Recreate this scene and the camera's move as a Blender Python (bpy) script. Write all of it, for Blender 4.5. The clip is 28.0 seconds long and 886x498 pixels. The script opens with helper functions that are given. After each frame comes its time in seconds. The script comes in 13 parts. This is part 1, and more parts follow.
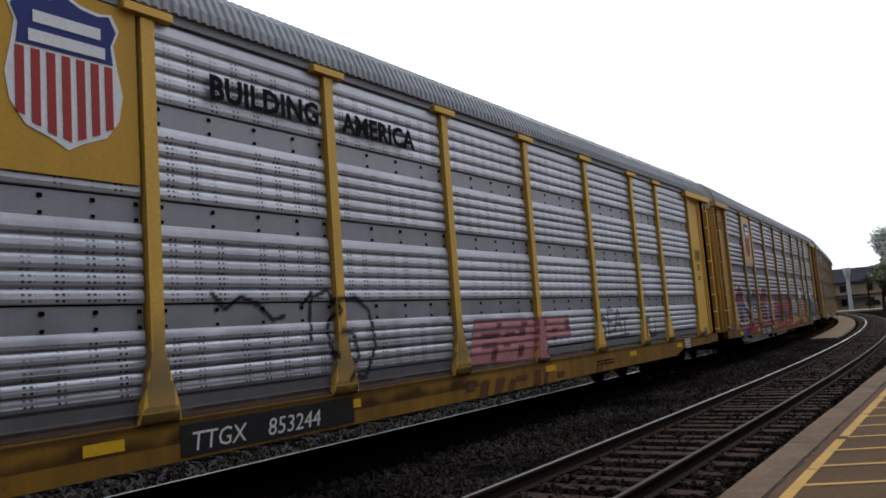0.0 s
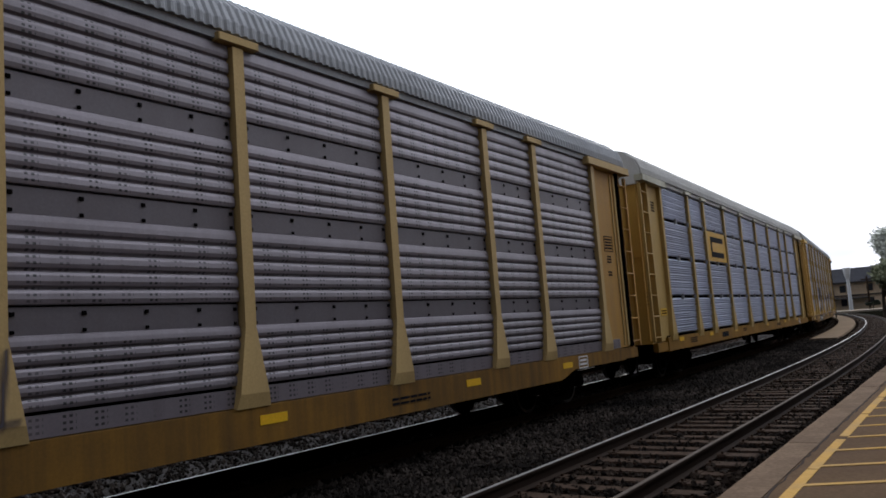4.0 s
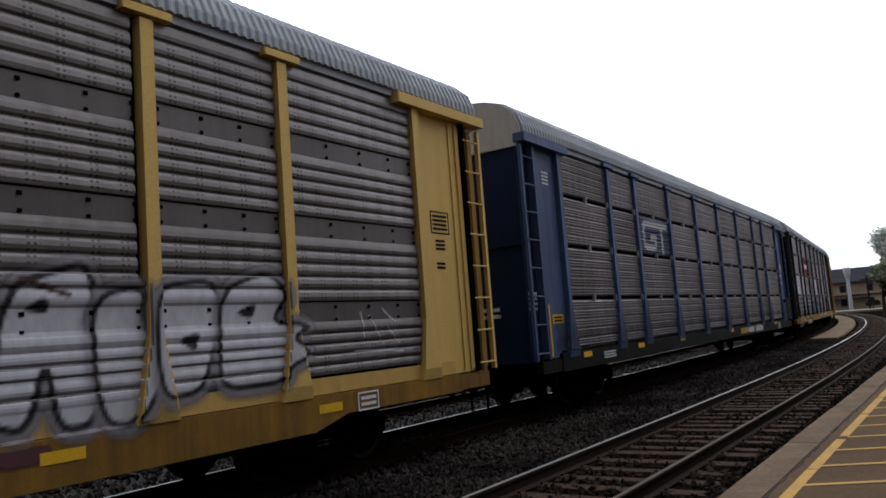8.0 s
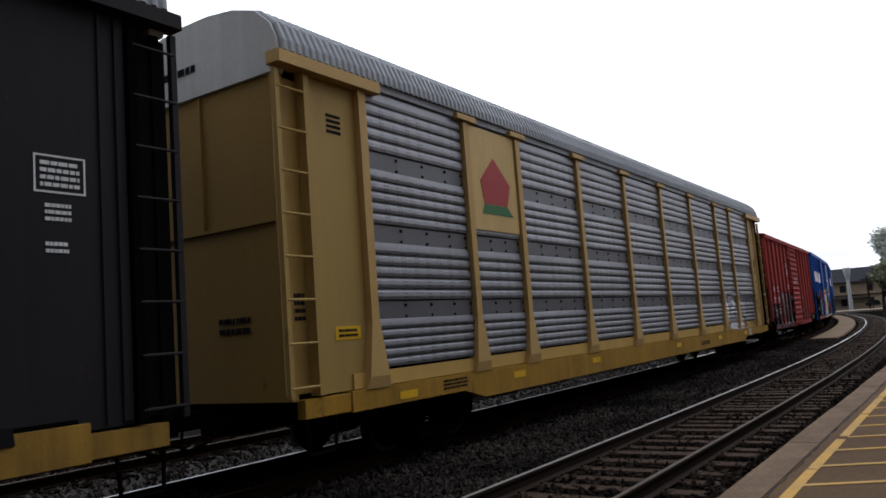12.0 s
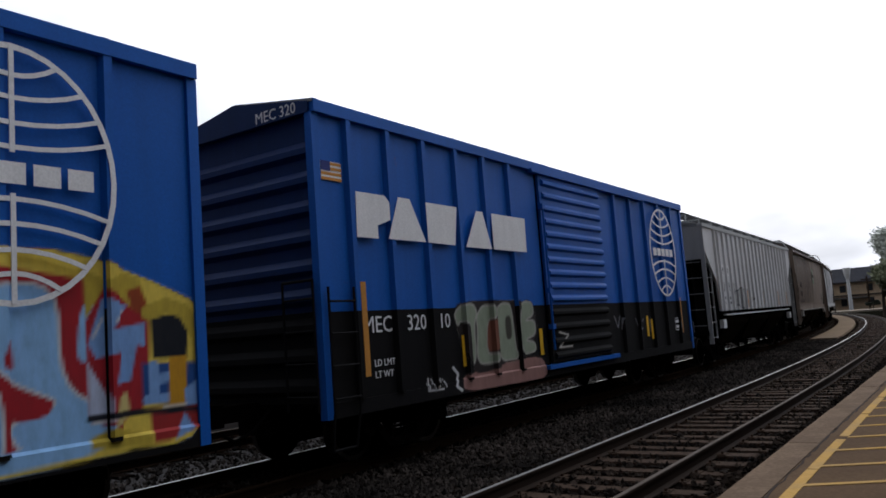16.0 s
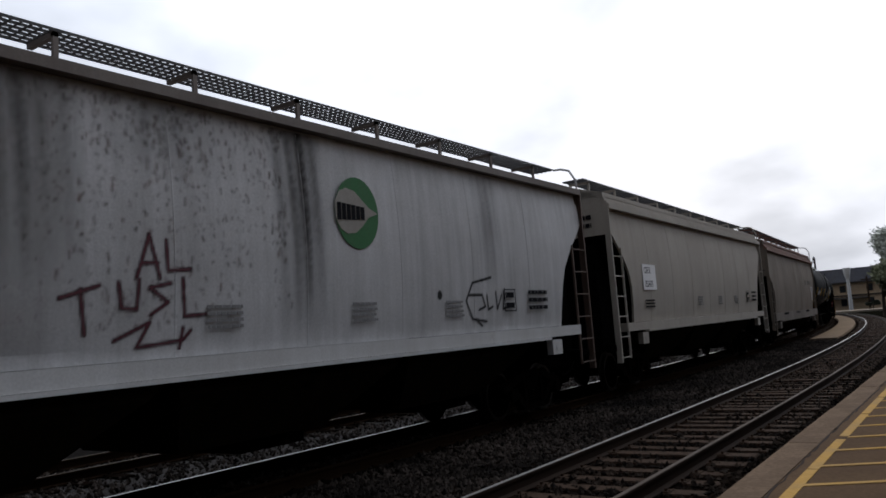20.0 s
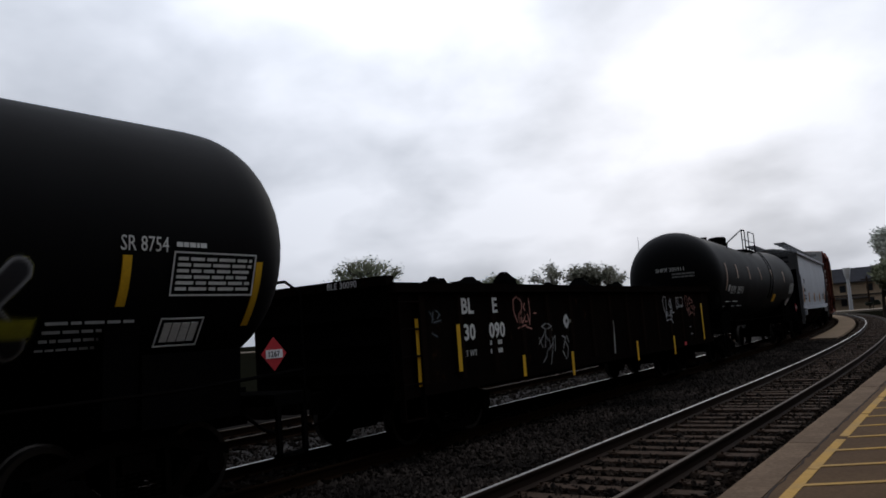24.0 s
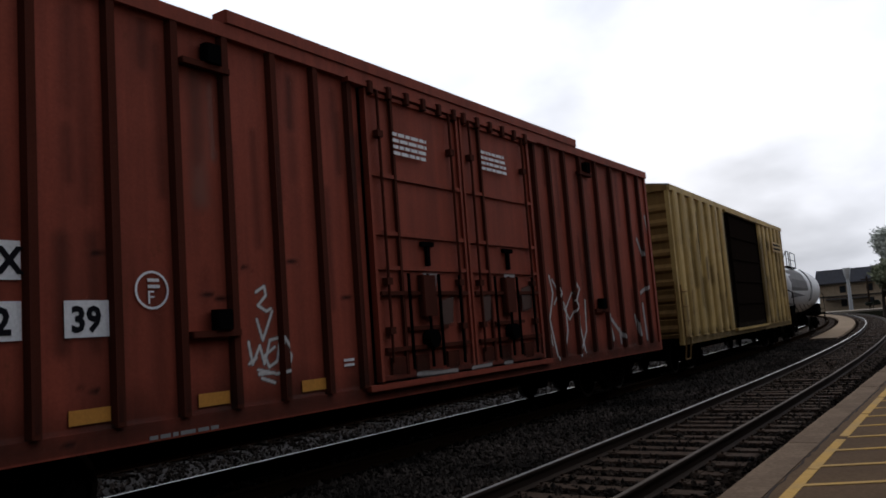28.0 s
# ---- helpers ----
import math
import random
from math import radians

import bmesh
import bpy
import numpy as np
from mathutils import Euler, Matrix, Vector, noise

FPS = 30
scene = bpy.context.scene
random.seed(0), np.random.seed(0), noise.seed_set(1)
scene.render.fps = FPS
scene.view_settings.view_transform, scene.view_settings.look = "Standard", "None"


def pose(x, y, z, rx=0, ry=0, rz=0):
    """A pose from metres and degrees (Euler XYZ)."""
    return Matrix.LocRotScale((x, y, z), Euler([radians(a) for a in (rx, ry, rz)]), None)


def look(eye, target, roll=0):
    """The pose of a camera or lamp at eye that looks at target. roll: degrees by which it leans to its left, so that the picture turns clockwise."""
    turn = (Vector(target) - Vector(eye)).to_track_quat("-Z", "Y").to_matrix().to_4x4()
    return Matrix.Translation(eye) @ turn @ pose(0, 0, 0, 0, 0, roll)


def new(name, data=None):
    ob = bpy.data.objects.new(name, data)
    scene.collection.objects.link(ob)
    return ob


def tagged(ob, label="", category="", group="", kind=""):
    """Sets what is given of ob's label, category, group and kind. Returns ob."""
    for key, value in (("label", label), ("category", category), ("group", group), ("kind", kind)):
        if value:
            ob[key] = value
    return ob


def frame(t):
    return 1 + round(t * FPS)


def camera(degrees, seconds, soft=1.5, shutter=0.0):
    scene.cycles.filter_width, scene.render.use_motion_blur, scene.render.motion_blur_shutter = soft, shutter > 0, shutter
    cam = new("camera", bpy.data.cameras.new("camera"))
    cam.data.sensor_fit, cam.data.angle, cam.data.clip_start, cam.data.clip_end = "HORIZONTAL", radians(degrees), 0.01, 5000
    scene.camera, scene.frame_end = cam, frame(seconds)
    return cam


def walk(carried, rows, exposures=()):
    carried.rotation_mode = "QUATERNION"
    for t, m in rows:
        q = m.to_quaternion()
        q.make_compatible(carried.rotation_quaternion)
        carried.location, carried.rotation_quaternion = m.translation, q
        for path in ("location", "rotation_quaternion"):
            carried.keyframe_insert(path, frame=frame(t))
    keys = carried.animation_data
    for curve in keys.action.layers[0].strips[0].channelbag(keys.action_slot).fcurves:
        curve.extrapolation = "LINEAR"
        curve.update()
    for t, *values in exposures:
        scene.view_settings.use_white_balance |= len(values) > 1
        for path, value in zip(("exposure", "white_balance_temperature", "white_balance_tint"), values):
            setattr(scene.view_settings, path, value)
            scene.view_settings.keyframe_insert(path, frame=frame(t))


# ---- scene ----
# the picture's brightness along the clip, and the sky away from and towards the hidden sun
EXPOSURES = [(0.0, -0.2), (15.0, -0.22), (16.0, -0.48), (18.0, -0.72), (20.0, -0.8), (23.0, -0.9), (25.0, -1.25), (26.5, -1.32), (28.0, -0.9)]
SKY_LOW, SKY_HIGH = 0.3, 2.45
# The place: x runs along the straight track, y to the left across the tracks, z up from the rail heads.
S0, RAD = 14.406, 502.1        # where the curve to the left begins, and its radius on the line y = 0
C_NEAR, C_TRAIN, C_FAR = 3.927, 8.454, 12.75
GAUGE = 0.755
SPEED = 15.57
EYE = Vector((0.0, 0.0, 1.731))


def aim(yaw, pitch):
    y, p = radians(yaw), radians(pitch)
    return EYE + Vector((math.cos(y) * math.cos(p), math.sin(y) * math.cos(p), math.sin(p)))


cam = camera(59.51, 28.0, soft=1.7)
VIEW = look(EYE, aim(34.409, 6.07), -4.31)
walk(cam, [(0.0, VIEW), (28.0, VIEW)], exposures=EXPOSURES)

# ---- sky and sun: a bright overcast, thinnest over the train ----
SUN_DIR = Vector((0.92, 0.26, 0.36)).normalized()
world = bpy.data.worlds.new("overcast")
scene.world = world
world.use_nodes = True
wn, wl = world.node_tree.nodes, world.node_tree.links
wn.clear()


def wnode(kind, **kw):
    n = wn.new(kind)
    for k, v in kw.items():
        n.inputs[k.replace("_", " ")].default_value = v
    return n


w_out = wnode("ShaderNodeOutputWorld")
w_bg = wnode("ShaderNodeBackground", Strength=1.0)
w_tc = wnode("ShaderNodeTexCoord")
w_sky = wn.new("ShaderNodeTexSky")
w_sky.sky_type = "NISHITA"
w_sky.sun_disc = False
w_sky.sun_elevation = math.asin(SUN_DIR.z)
w_sky.sun_rotation = math.atan2(SUN_DIR.x, SUN_DIR.y)
w_sky.dust_density = 4.0
# the clouds lie on a layer overhead, so they close up towards the horizon
w_sep = wn.new("ShaderNodeSeparateXYZ")
w_up = wn.new("ShaderNodeMath")
w_up.operation, w_up.inputs[1].default_value = "ADD", 0.34
w_flat = wn.new("ShaderNodeVectorMath")
w_flat.operation = "DIVIDE"
w_den = wn.new("ShaderNodeCombineXYZ")
w_den.inputs[2].default_value = 1.0
w_map = wn.new("ShaderNodeMapping")
w_map.inputs["Scale"].default_value = (1.0, 1.0, 0.6)
w_map.inputs["Rotation"].default_value = (0, 0, radians(-35))
w_map.inputs["Location"].default_value = (0.35, 0.1, 0.2)
w_n1 = wnode("ShaderNodeTexNoise", Scale=1.35, Detail=5.0, Roughness=0.45, Distortion=0.15)
w_n2 = wnode("ShaderNodeTexNoise", Scale=3.4, Detail=5.0, Roughness=0.48, Distortion=0.15)
w_ramp = wn.new("ShaderNodeValToRGB")
w_ramp.color_ramp.elements[0].position, w_ramp.color_ramp.elements[1].position = 0.385, 0.615
w_ramp.color_ramp.elements[0].color = (0.51, 0.56, 0.65, 1)
w_ramp.color_ramp.elements[1].color = (0.98, 1.03, 1.15, 1)
w_dot = wn.new("ShaderNodeVectorMath")
w_dot.operation = "DOT_PRODUCT"
w_dot.inputs[1].default_value = SUN_DIR
w_glow = wn.new("ShaderNodeMapRange")
for k, v in (("From Min", -0.2), ("From Max", 1.0), ("To Min", SKY_LOW), ("To Max", SKY_HIGH)):
    w_glow.inputs[k].default_value = v
w_add = wn.new("ShaderNodeMixRGB")
w_add.inputs[0].default_value = 0.36
w_mul = wn.new("ShaderNodeMixRGB")
w_mul.blend_type, w_mul.inputs[0].default_value = "MULTIPLY", 1.0
w_thin = wn.new("ShaderNodeMixRGB")
w_thin.blend_type, w_thin.inputs[0].default_value = "ADD", 0.004
wl.new(w_tc.outputs["Generated"], w_sep.inputs[0])
wl.new(w_sep.outputs[2], w_up.inputs[0])
wl.new(w_up.outputs[0], w_den.inputs[0])
wl.new(w_up.outputs[0], w_den.inputs[1])
wl.new(w_tc.outputs["Generated"], w_flat.inputs[0])
wl.new(w_den.outputs[0], w_flat.inputs[1])
wl.new(w_flat.outputs[0], w_map.inputs["Vector"])
wl.new(w_map.outputs["Vector"], w_n1.inputs["Vector"])
wl.new(w_map.outputs["Vector"], w_n2.inputs["Vector"])
wl.new(w_n1.outputs["Fac"], w_add.inputs[1])
wl.new(w_n2.outputs["Fac"], w_add.inputs[2])
wl.new(w_add.outputs[0], w_ramp.inputs[0])
wl.new(w_tc.outputs["Generated"], w_dot.inputs[0])
wl.new(w_dot.outputs["Value"], w_glow.inputs[0])
wl.new(w_ramp.outputs[0], w_mul.inputs[1])
# an overcast sky is brighter overhead than low down
w_sq = wn.new("ShaderNodeMath")
w_sq.operation, w_sq.inputs[1].default_value = "POWER", 2.0
w_zen = wn.new("ShaderNodeMath")
w_zen.operation, w_zen.inputs[1].default_value, w_zen.inputs[2].default_value = "MULTIPLY_ADD", 1.9, 0.68
w_tone = wn.new("ShaderNodeMath")
w_tone.operation = "MULTIPLY"
wl.new(w_sep.outputs[2], w_sq.inputs[0])
wl.new(w_sq.outputs[0], w_zen.inputs[0])
wl.new(w_glow.outputs[0], w_tone.inputs[0])
wl.new(w_zen.outputs[0], w_tone.inputs[1])
wl.new(w_tone.outputs[0], w_mul.inputs[2])
wl.new(w_mul.outputs[0], w_thin.inputs[1])
wl.new(w_sky.outputs[0], w_thin.inputs[2])
wl.new(w_thin.outputs[0], w_bg.inputs["Color"])
wl.new(w_bg.outputs[0], w_out.inputs[0])

sun_data = bpy.data.lights.new("sun", "SUN")
sun_data.energy, sun_data.angle, sun_data.color = 0.5, radians(20), (1.0, 0.95, 0.88)
sun = new("sun", sun_data)
sun.matrix_world = look(SUN_DIR * 100, (0, 0, 0))


# ---- materials ----
def tree_of(name, rough=0.7, metal=0.0):
    m = bpy.data.materials.new(name)
    m.use_nodes = True
    nt = m.node_tree
    b = nt.nodes["Principled BSDF"]
    b.inputs["Roughness"].default_value, b.inputs["Metallic"].default_value = rough, metal
    return m, nt, b


def node(nt, kind, op=None, **kw):
    n = nt.nodes.new(kind)
    if op:
        n.operation = op
    for k, v in kw.items():
        n.inputs[k.replace("_", " ")].default_value = v
    return n


def calc(nt, op, a, b=None, c=None):
    n = nt.nodes.new("ShaderNodeMath")
    n.operation = op
    for i, v in enumerate((a, b, c)):
        if v is None:
            continue
        if isinstance(v, (int, float)):
            n.inputs[i].default_value = v
        else:
            nt.links.new(v, n.inputs[i])
    return n.outputs[0]


def noise_at(nt, vec, scale, stretch=(1, 1, 1), detail=4.0, rough=0.55, shift=0.0):
    mp = nt.nodes.new("ShaderNodeMapping")
    mp.inputs["Scale"].default_value = stretch
    mp.inputs["Location"].default_value = (shift, shift * 0.37, shift * 0.71)
    nt.links.new(vec, mp.inputs["Vector"])
    n = node(nt, "ShaderNodeTexNoise", Scale=scale, Detail=detail, Roughness=rough)
    nt.links.new(mp.outputs[0], n.inputs["Vector"])
    return n.outputs["Fac"]


def ramp(nt, fac, lo, hi):
    n = nt.nodes.new("ShaderNodeMapRange")
    n.inputs["From Min"].default_value, n.inputs["From Max"].default_value = lo, hi
    nt.links.new(fac, n.inputs["Value"])
    return n.outputs[0]


def mix(nt, fac, a, b):
    n = nt.nodes.new("ShaderNodeMixRGB")
    for i, v in enumerate((fac, a, b)):
        if isinstance(v, (int, float)):
            n.inputs[i].default_value = v
        elif isinstance(v, tuple):
            n.inputs[i].default_value = (*v[:3], 1)
        else:
            nt.links.new(v, n.inputs[i])
    return n.outputs[0]


def bump(nt, b, height, strength, dist=0.01):
    n = node(nt, "ShaderNodeBump", Strength=strength, Distance=dist)
    nt.links.new(height, n.inputs["Height"])
    nt.links.new(n.outputs[0], b.inputs["Normal"])


def paint(name, col, dirt=(0.06, 0.048, 0.04), grime=0.5, rust=0.0, rough=0.55, metal=0.0, seed=0.0, holes=False,
          streak=1.0, spec=0.14, rust_col=(0.12, 0.045, 0.02)):
    """Painted or bare steel with rain streaks, patches of dirt, rust and fine grain, in the car's own space."""
    m, nt, b = tree_of(name, rough, metal)
    tc = nt.nodes.new("ShaderNodeTexCoord").outputs["Object"]
    big = noise_at(nt, tc, 0.55, (1, 1, 1), 5, 0.6, seed)
    run = noise_at(nt, tc, 1.0, (5.0, 5.0, 0.28), 4, 0.6, seed + 3)
    fine = noise_at(nt, tc, 38.0, (1, 1, 1), 3, 0.6, seed + 5)
    fac = calc(nt, "ADD", calc(nt, "MULTIPLY", big, 0.6), calc(nt, "MULTIPLY", run, 0.55 * streak))
    fac = calc(nt, "MULTIPLY", ramp(nt, fac, 0.35, 0.85), grime)
    tone = mix(nt, ramp(nt, fine, 0.25, 0.8), tuple(c * 0.84 for c in col), tuple(min(1, c * 1.1) for c in col))
    c = mix(nt, fac, tone, dirt)
    if rust:
        spots = noise_at(nt, tc, 3.2, (1, 1, 0.45), 8, 0.72, seed + 9)
        c = mix(nt, calc(nt, "MULTIPLY", ramp(nt, spots, 0.66 - 0.16 * rust, 0.74), min(1, 0.5 + rust * 0.5)), c, rust_col)
    if holes:
        sep = nt.nodes.new("ShaderNodeSeparateXYZ")
        nt.links.new(tc, sep.inputs[0])
        fr = lambda axis, pitch, shift=0.0: calc(nt, "FRACT", calc(nt, "DIVIDE", calc(nt, "ADD", sep.outputs[axis], 50 - shift), pitch))
        dots = calc(nt, "MULTIPLY", calc(nt, "LESS_THAN", fr(0, 0.062), 0.52), calc(nt, "LESS_THAN", fr(2, 0.058), 0.42))
        dots = calc(nt, "MULTIPLY", dots, calc(nt, "LESS_THAN", fr(0, 0.31), 0.42))
        dots = calc(nt, "MULTIPLY", dots, calc(nt, "GREATER_THAN", fr(2, 1.075, 50 % 1.075 + 0.8), 0.27))
        some = noise_at(nt, tc, 1.0, (2.1, 0.0, 0.9), 1, 0.5, seed + 2)
        dots = calc(nt, "MULTIPLY", dots, ramp(nt, some, 0.28, 0.5))
        c = mix(nt, calc(nt, "MULTIPLY", dots, 0.95), c, (0.012, 0.012, 0.013))
    nt.links.new(c, b.inputs["Base Color"])
    nt.links.new(calc(nt, "ADD", calc(nt, "MULTIPLY", big, 0.25), rough - 0.1), b.inputs["Roughness"])
    b.inputs["Specular IOR Level"].default_value = spec
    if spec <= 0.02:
        b.inputs["IOR"].default_value = 1.0    # lowest specular: no sheen at all
    bump(nt, b, calc(nt, "ADD", fine, calc(nt, "MULTIPLY", big, 2.0)), 0.12, 0.004)
    return m


def speckle(name, col_a, col_b, scale=18.0, rough=0.9, strength=0.5, dist=0.02, big=0.6, stain=(0.05, 0.045, 0.04), stain_amt=0.4, spec=0.04):
    """Stone, gravel, concrete, earth."""
    m, nt, b = tree_of(name, rough)
    tc = nt.nodes.new("ShaderNodeTexCoord").outputs["Object"]
    f = noise_at(nt, tc, scale, (1, 1, 1), 6, 0.7)
    g = noise_at(nt, tc, big, (1, 1, 1), 5, 0.6, 4.0)
    c = mix(nt, ramp(nt, f, 0.3, 0.7), col_a, col_b)
    c = mix(nt, calc(nt, "MULTIPLY", ramp(nt, g, 0.45, 0.75), stain_amt), c, stain)
    nt.links.new(c, b.inputs["Base Color"])
    b.inputs["Specular IOR Level"].default_value = spec
    if spec <= 0.02:
        b.inputs["IOR"].default_value = 1.0
    bump(nt, b, f, strength, dist)
    return m


def stones_mat(name, dark, light):
    m, nt, b = tree_of(name, 0.9)
    geo = nt.nodes.new("ShaderNodeNewGeometry")
    tc = nt.nodes.new("ShaderNodeTexCoord").outputs["Object"]
    c = mix(nt, geo.outputs["Random Per Island"], dark, light)
    c = mix(nt, ramp(nt, noise_at(nt, tc, 0.5, (1, 1, 1), 4), 0.4, 0.7), c, (0.01, 0.0085, 0.0075))
    nt.links.new(c, b.inputs["Base Color"])
    b.inputs["Specular IOR Level"].default_value = 0.04
    return m


def sprayed(name):
    """Spray paint, its colours laid down per vertex, thin at the edges."""
    m, nt, b = tree_of(name, 0.6)
    b.inputs["Specular IOR Level"].default_value = 0.1
    at = nt.nodes.new("ShaderNodeAttribute")
    at.attribute_name = "spray"
    tc = nt.nodes.new("ShaderNodeTexCoord").outputs["Object"]
    wear = noise_at(nt, tc, 9.0, (1, 1, 0.4), 5, 0.65)
    c = mix(nt, calc(nt, "MULTIPLY", ramp(nt, wear, 0.4, 0.75), 0.25), at.outputs["Color"], (0.04, 0.032, 0.03))
    nt.links.new(c, b.inputs["Base Color"])
    nt.links.new(at.outputs["Alpha"], b.inputs["Alpha"])
    return m


def leafy(name, a, b_):
    m, nt, b = tree_of(name, 0.7)
    geo = nt.nodes.new("ShaderNodeNewGeometry")
    nt.links.new(mix(nt, geo.outputs["Random Per Island"], a, b_), b.inputs["Base Color"])
    return m


SPRAY = sprayed("spray_paint")
# black, truck and wheel steel: colours kept low to hold undercar shade too
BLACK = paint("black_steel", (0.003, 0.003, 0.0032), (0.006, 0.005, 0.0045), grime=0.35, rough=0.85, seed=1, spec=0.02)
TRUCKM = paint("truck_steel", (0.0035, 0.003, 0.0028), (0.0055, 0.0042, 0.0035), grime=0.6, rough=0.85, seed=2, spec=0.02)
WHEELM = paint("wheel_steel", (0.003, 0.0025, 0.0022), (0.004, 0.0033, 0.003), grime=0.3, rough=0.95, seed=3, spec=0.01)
TREAD = paint("wheel_tread", (0.045, 0.042, 0.04), grime=0.4, rough=0.45, metal=1.0, seed=3)
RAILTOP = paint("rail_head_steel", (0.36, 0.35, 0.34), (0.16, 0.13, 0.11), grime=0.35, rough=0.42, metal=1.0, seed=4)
RAILDULL = paint("rail_head_worn", (0.075, 0.055, 0.042), (0.035, 0.023, 0.016), grime=0.6, rough=0.75, metal=0.3, seed=4.5, spec=0.2)
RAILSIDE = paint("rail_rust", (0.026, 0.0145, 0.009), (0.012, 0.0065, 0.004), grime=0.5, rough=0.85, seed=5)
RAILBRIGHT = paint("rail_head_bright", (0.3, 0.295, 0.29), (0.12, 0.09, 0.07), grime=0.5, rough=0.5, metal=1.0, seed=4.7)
# rail, tie and stone colours darkened for the shade under and behind the train
SHADERAIL = paint("rail_oily", (0.016, 0.0095, 0.006), (0.008, 0.005, 0.0035), grime=0.5, rough=0.95, seed=5.5, spec=0.02)
SHADETIE = speckle("tie_oily", (0.002, 0.0015, 0.0012), (0.009, 0.0065, 0.005), 9.0, 0.95, 0.5, 0.01, 0.6, (0.002, 0.0016, 0.0013), 0.5, 0.01)
TIEWOOD = speckle("tie_wood", (0.018, 0.0112, 0.0075), (0.066, 0.042, 0.029), 9.0, 0.9, 0.5, 0.01, 0.6, (0.006, 0.0048, 0.004), 0.5)
SHADESTONES = stones_mat("oily_stones", (0.0015, 0.0012, 0.001), (0.026, 0.021, 0.018))
STONES = stones_mat("ballast_stones", (0.0022, 0.0018, 0.0014), (0.076, 0.061, 0.052))
TIESTONES = stones_mat("tie_stones", (0.002, 0.0015, 0.0012), (0.046, 0.033, 0.025))
BALLAST = speckle("ballast_bed", (0.0025, 0.0017, 0.0012), (0.014, 0.0095, 0.007), 34.0, 0.95, 1.0, 0.05, 0.4, (0.009, 0.0075, 0.0065), 0.6, 0.02)
# ballast colour with the shade below the cars painted in
SHADEBED = speckle("oily_ballast", (0.0014, 0.0011, 0.0009), (0.008, 0.006, 0.0048), 34.0, 0.95, 1.0, 0.05, 0.4, (0.0015, 0.0012, 0.001), 0.6, 0.01)
EARTH = speckle("earth", (0.0035, 0.0038, 0.0024), (0.009, 0.0088, 0.0058), 2.0, 0.95, 0.6, 0.04, 0.05, (0.004, 0.0035, 0.003), 0.4, 0.0)
PALE = speckle("pale_gravel", (0.0035, 0.003, 0.0028), (0.02, 0.018, 0.0165), 16.0, 0.95, 1.0, 0.03, 0.5, (0.012, 0.011, 0.01), 0.5, 0.0)
GREYBED = speckle("grey_gravel", (0.012, 0.011, 0.0105), (0.11, 0.102, 0.098), 26.0, 0.95, 1.0, 0.05, 0.5, (0.02, 0.018, 0.016), 0.7, 0.01)
TAN = speckle("tan_gravel", (0.16, 0.11, 0.07), (0.26, 0.185, 0.12), 6.0, 0.95, 0.4, 0.02)
CONCRETE = speckle("edge_concrete", (0.115, 0.075, 0.048), (0.2, 0.138, 0.092), 22.0, 0.9, 0.25, 0.006, 0.9, (0.075, 0.05, 0.033), 0.75)
PAVING = speckle("platform_paving", (0.08, 0.048, 0.026), (0.135, 0.083, 0.047), 28.0, 0.9, 0.3, 0.006, 0.8, (0.07, 0.042, 0.024), 0.7)
YELLOWLINE = speckle("worn_yellow_paint", (0.42, 0.24, 0.06), (0.54, 0.32, 0.095), 14.0, 0.8, 0.25, 0.004, 2.2, (0.24, 0.18, 0.12), 0.6)
WHITE = paint("white_lettering", (0.72, 0.72, 0.70), grime=0.25, rough=0.6, seed=7)
INK = paint("black_lettering", (0.01, 0.01, 0.013), (0.03, 0.028, 0.03), grime=0.1, rough=0.8, seed=8, spec=0.05)
REFLECT = paint("yellow_reflector", (0.78, 0.44, 0.02), grime=0.25, rough=0.45, seed=9)
GLASSY = paint("dark_window", (0.03, 0.035, 0.04), grime=0.2, rough=0.15, seed=10)


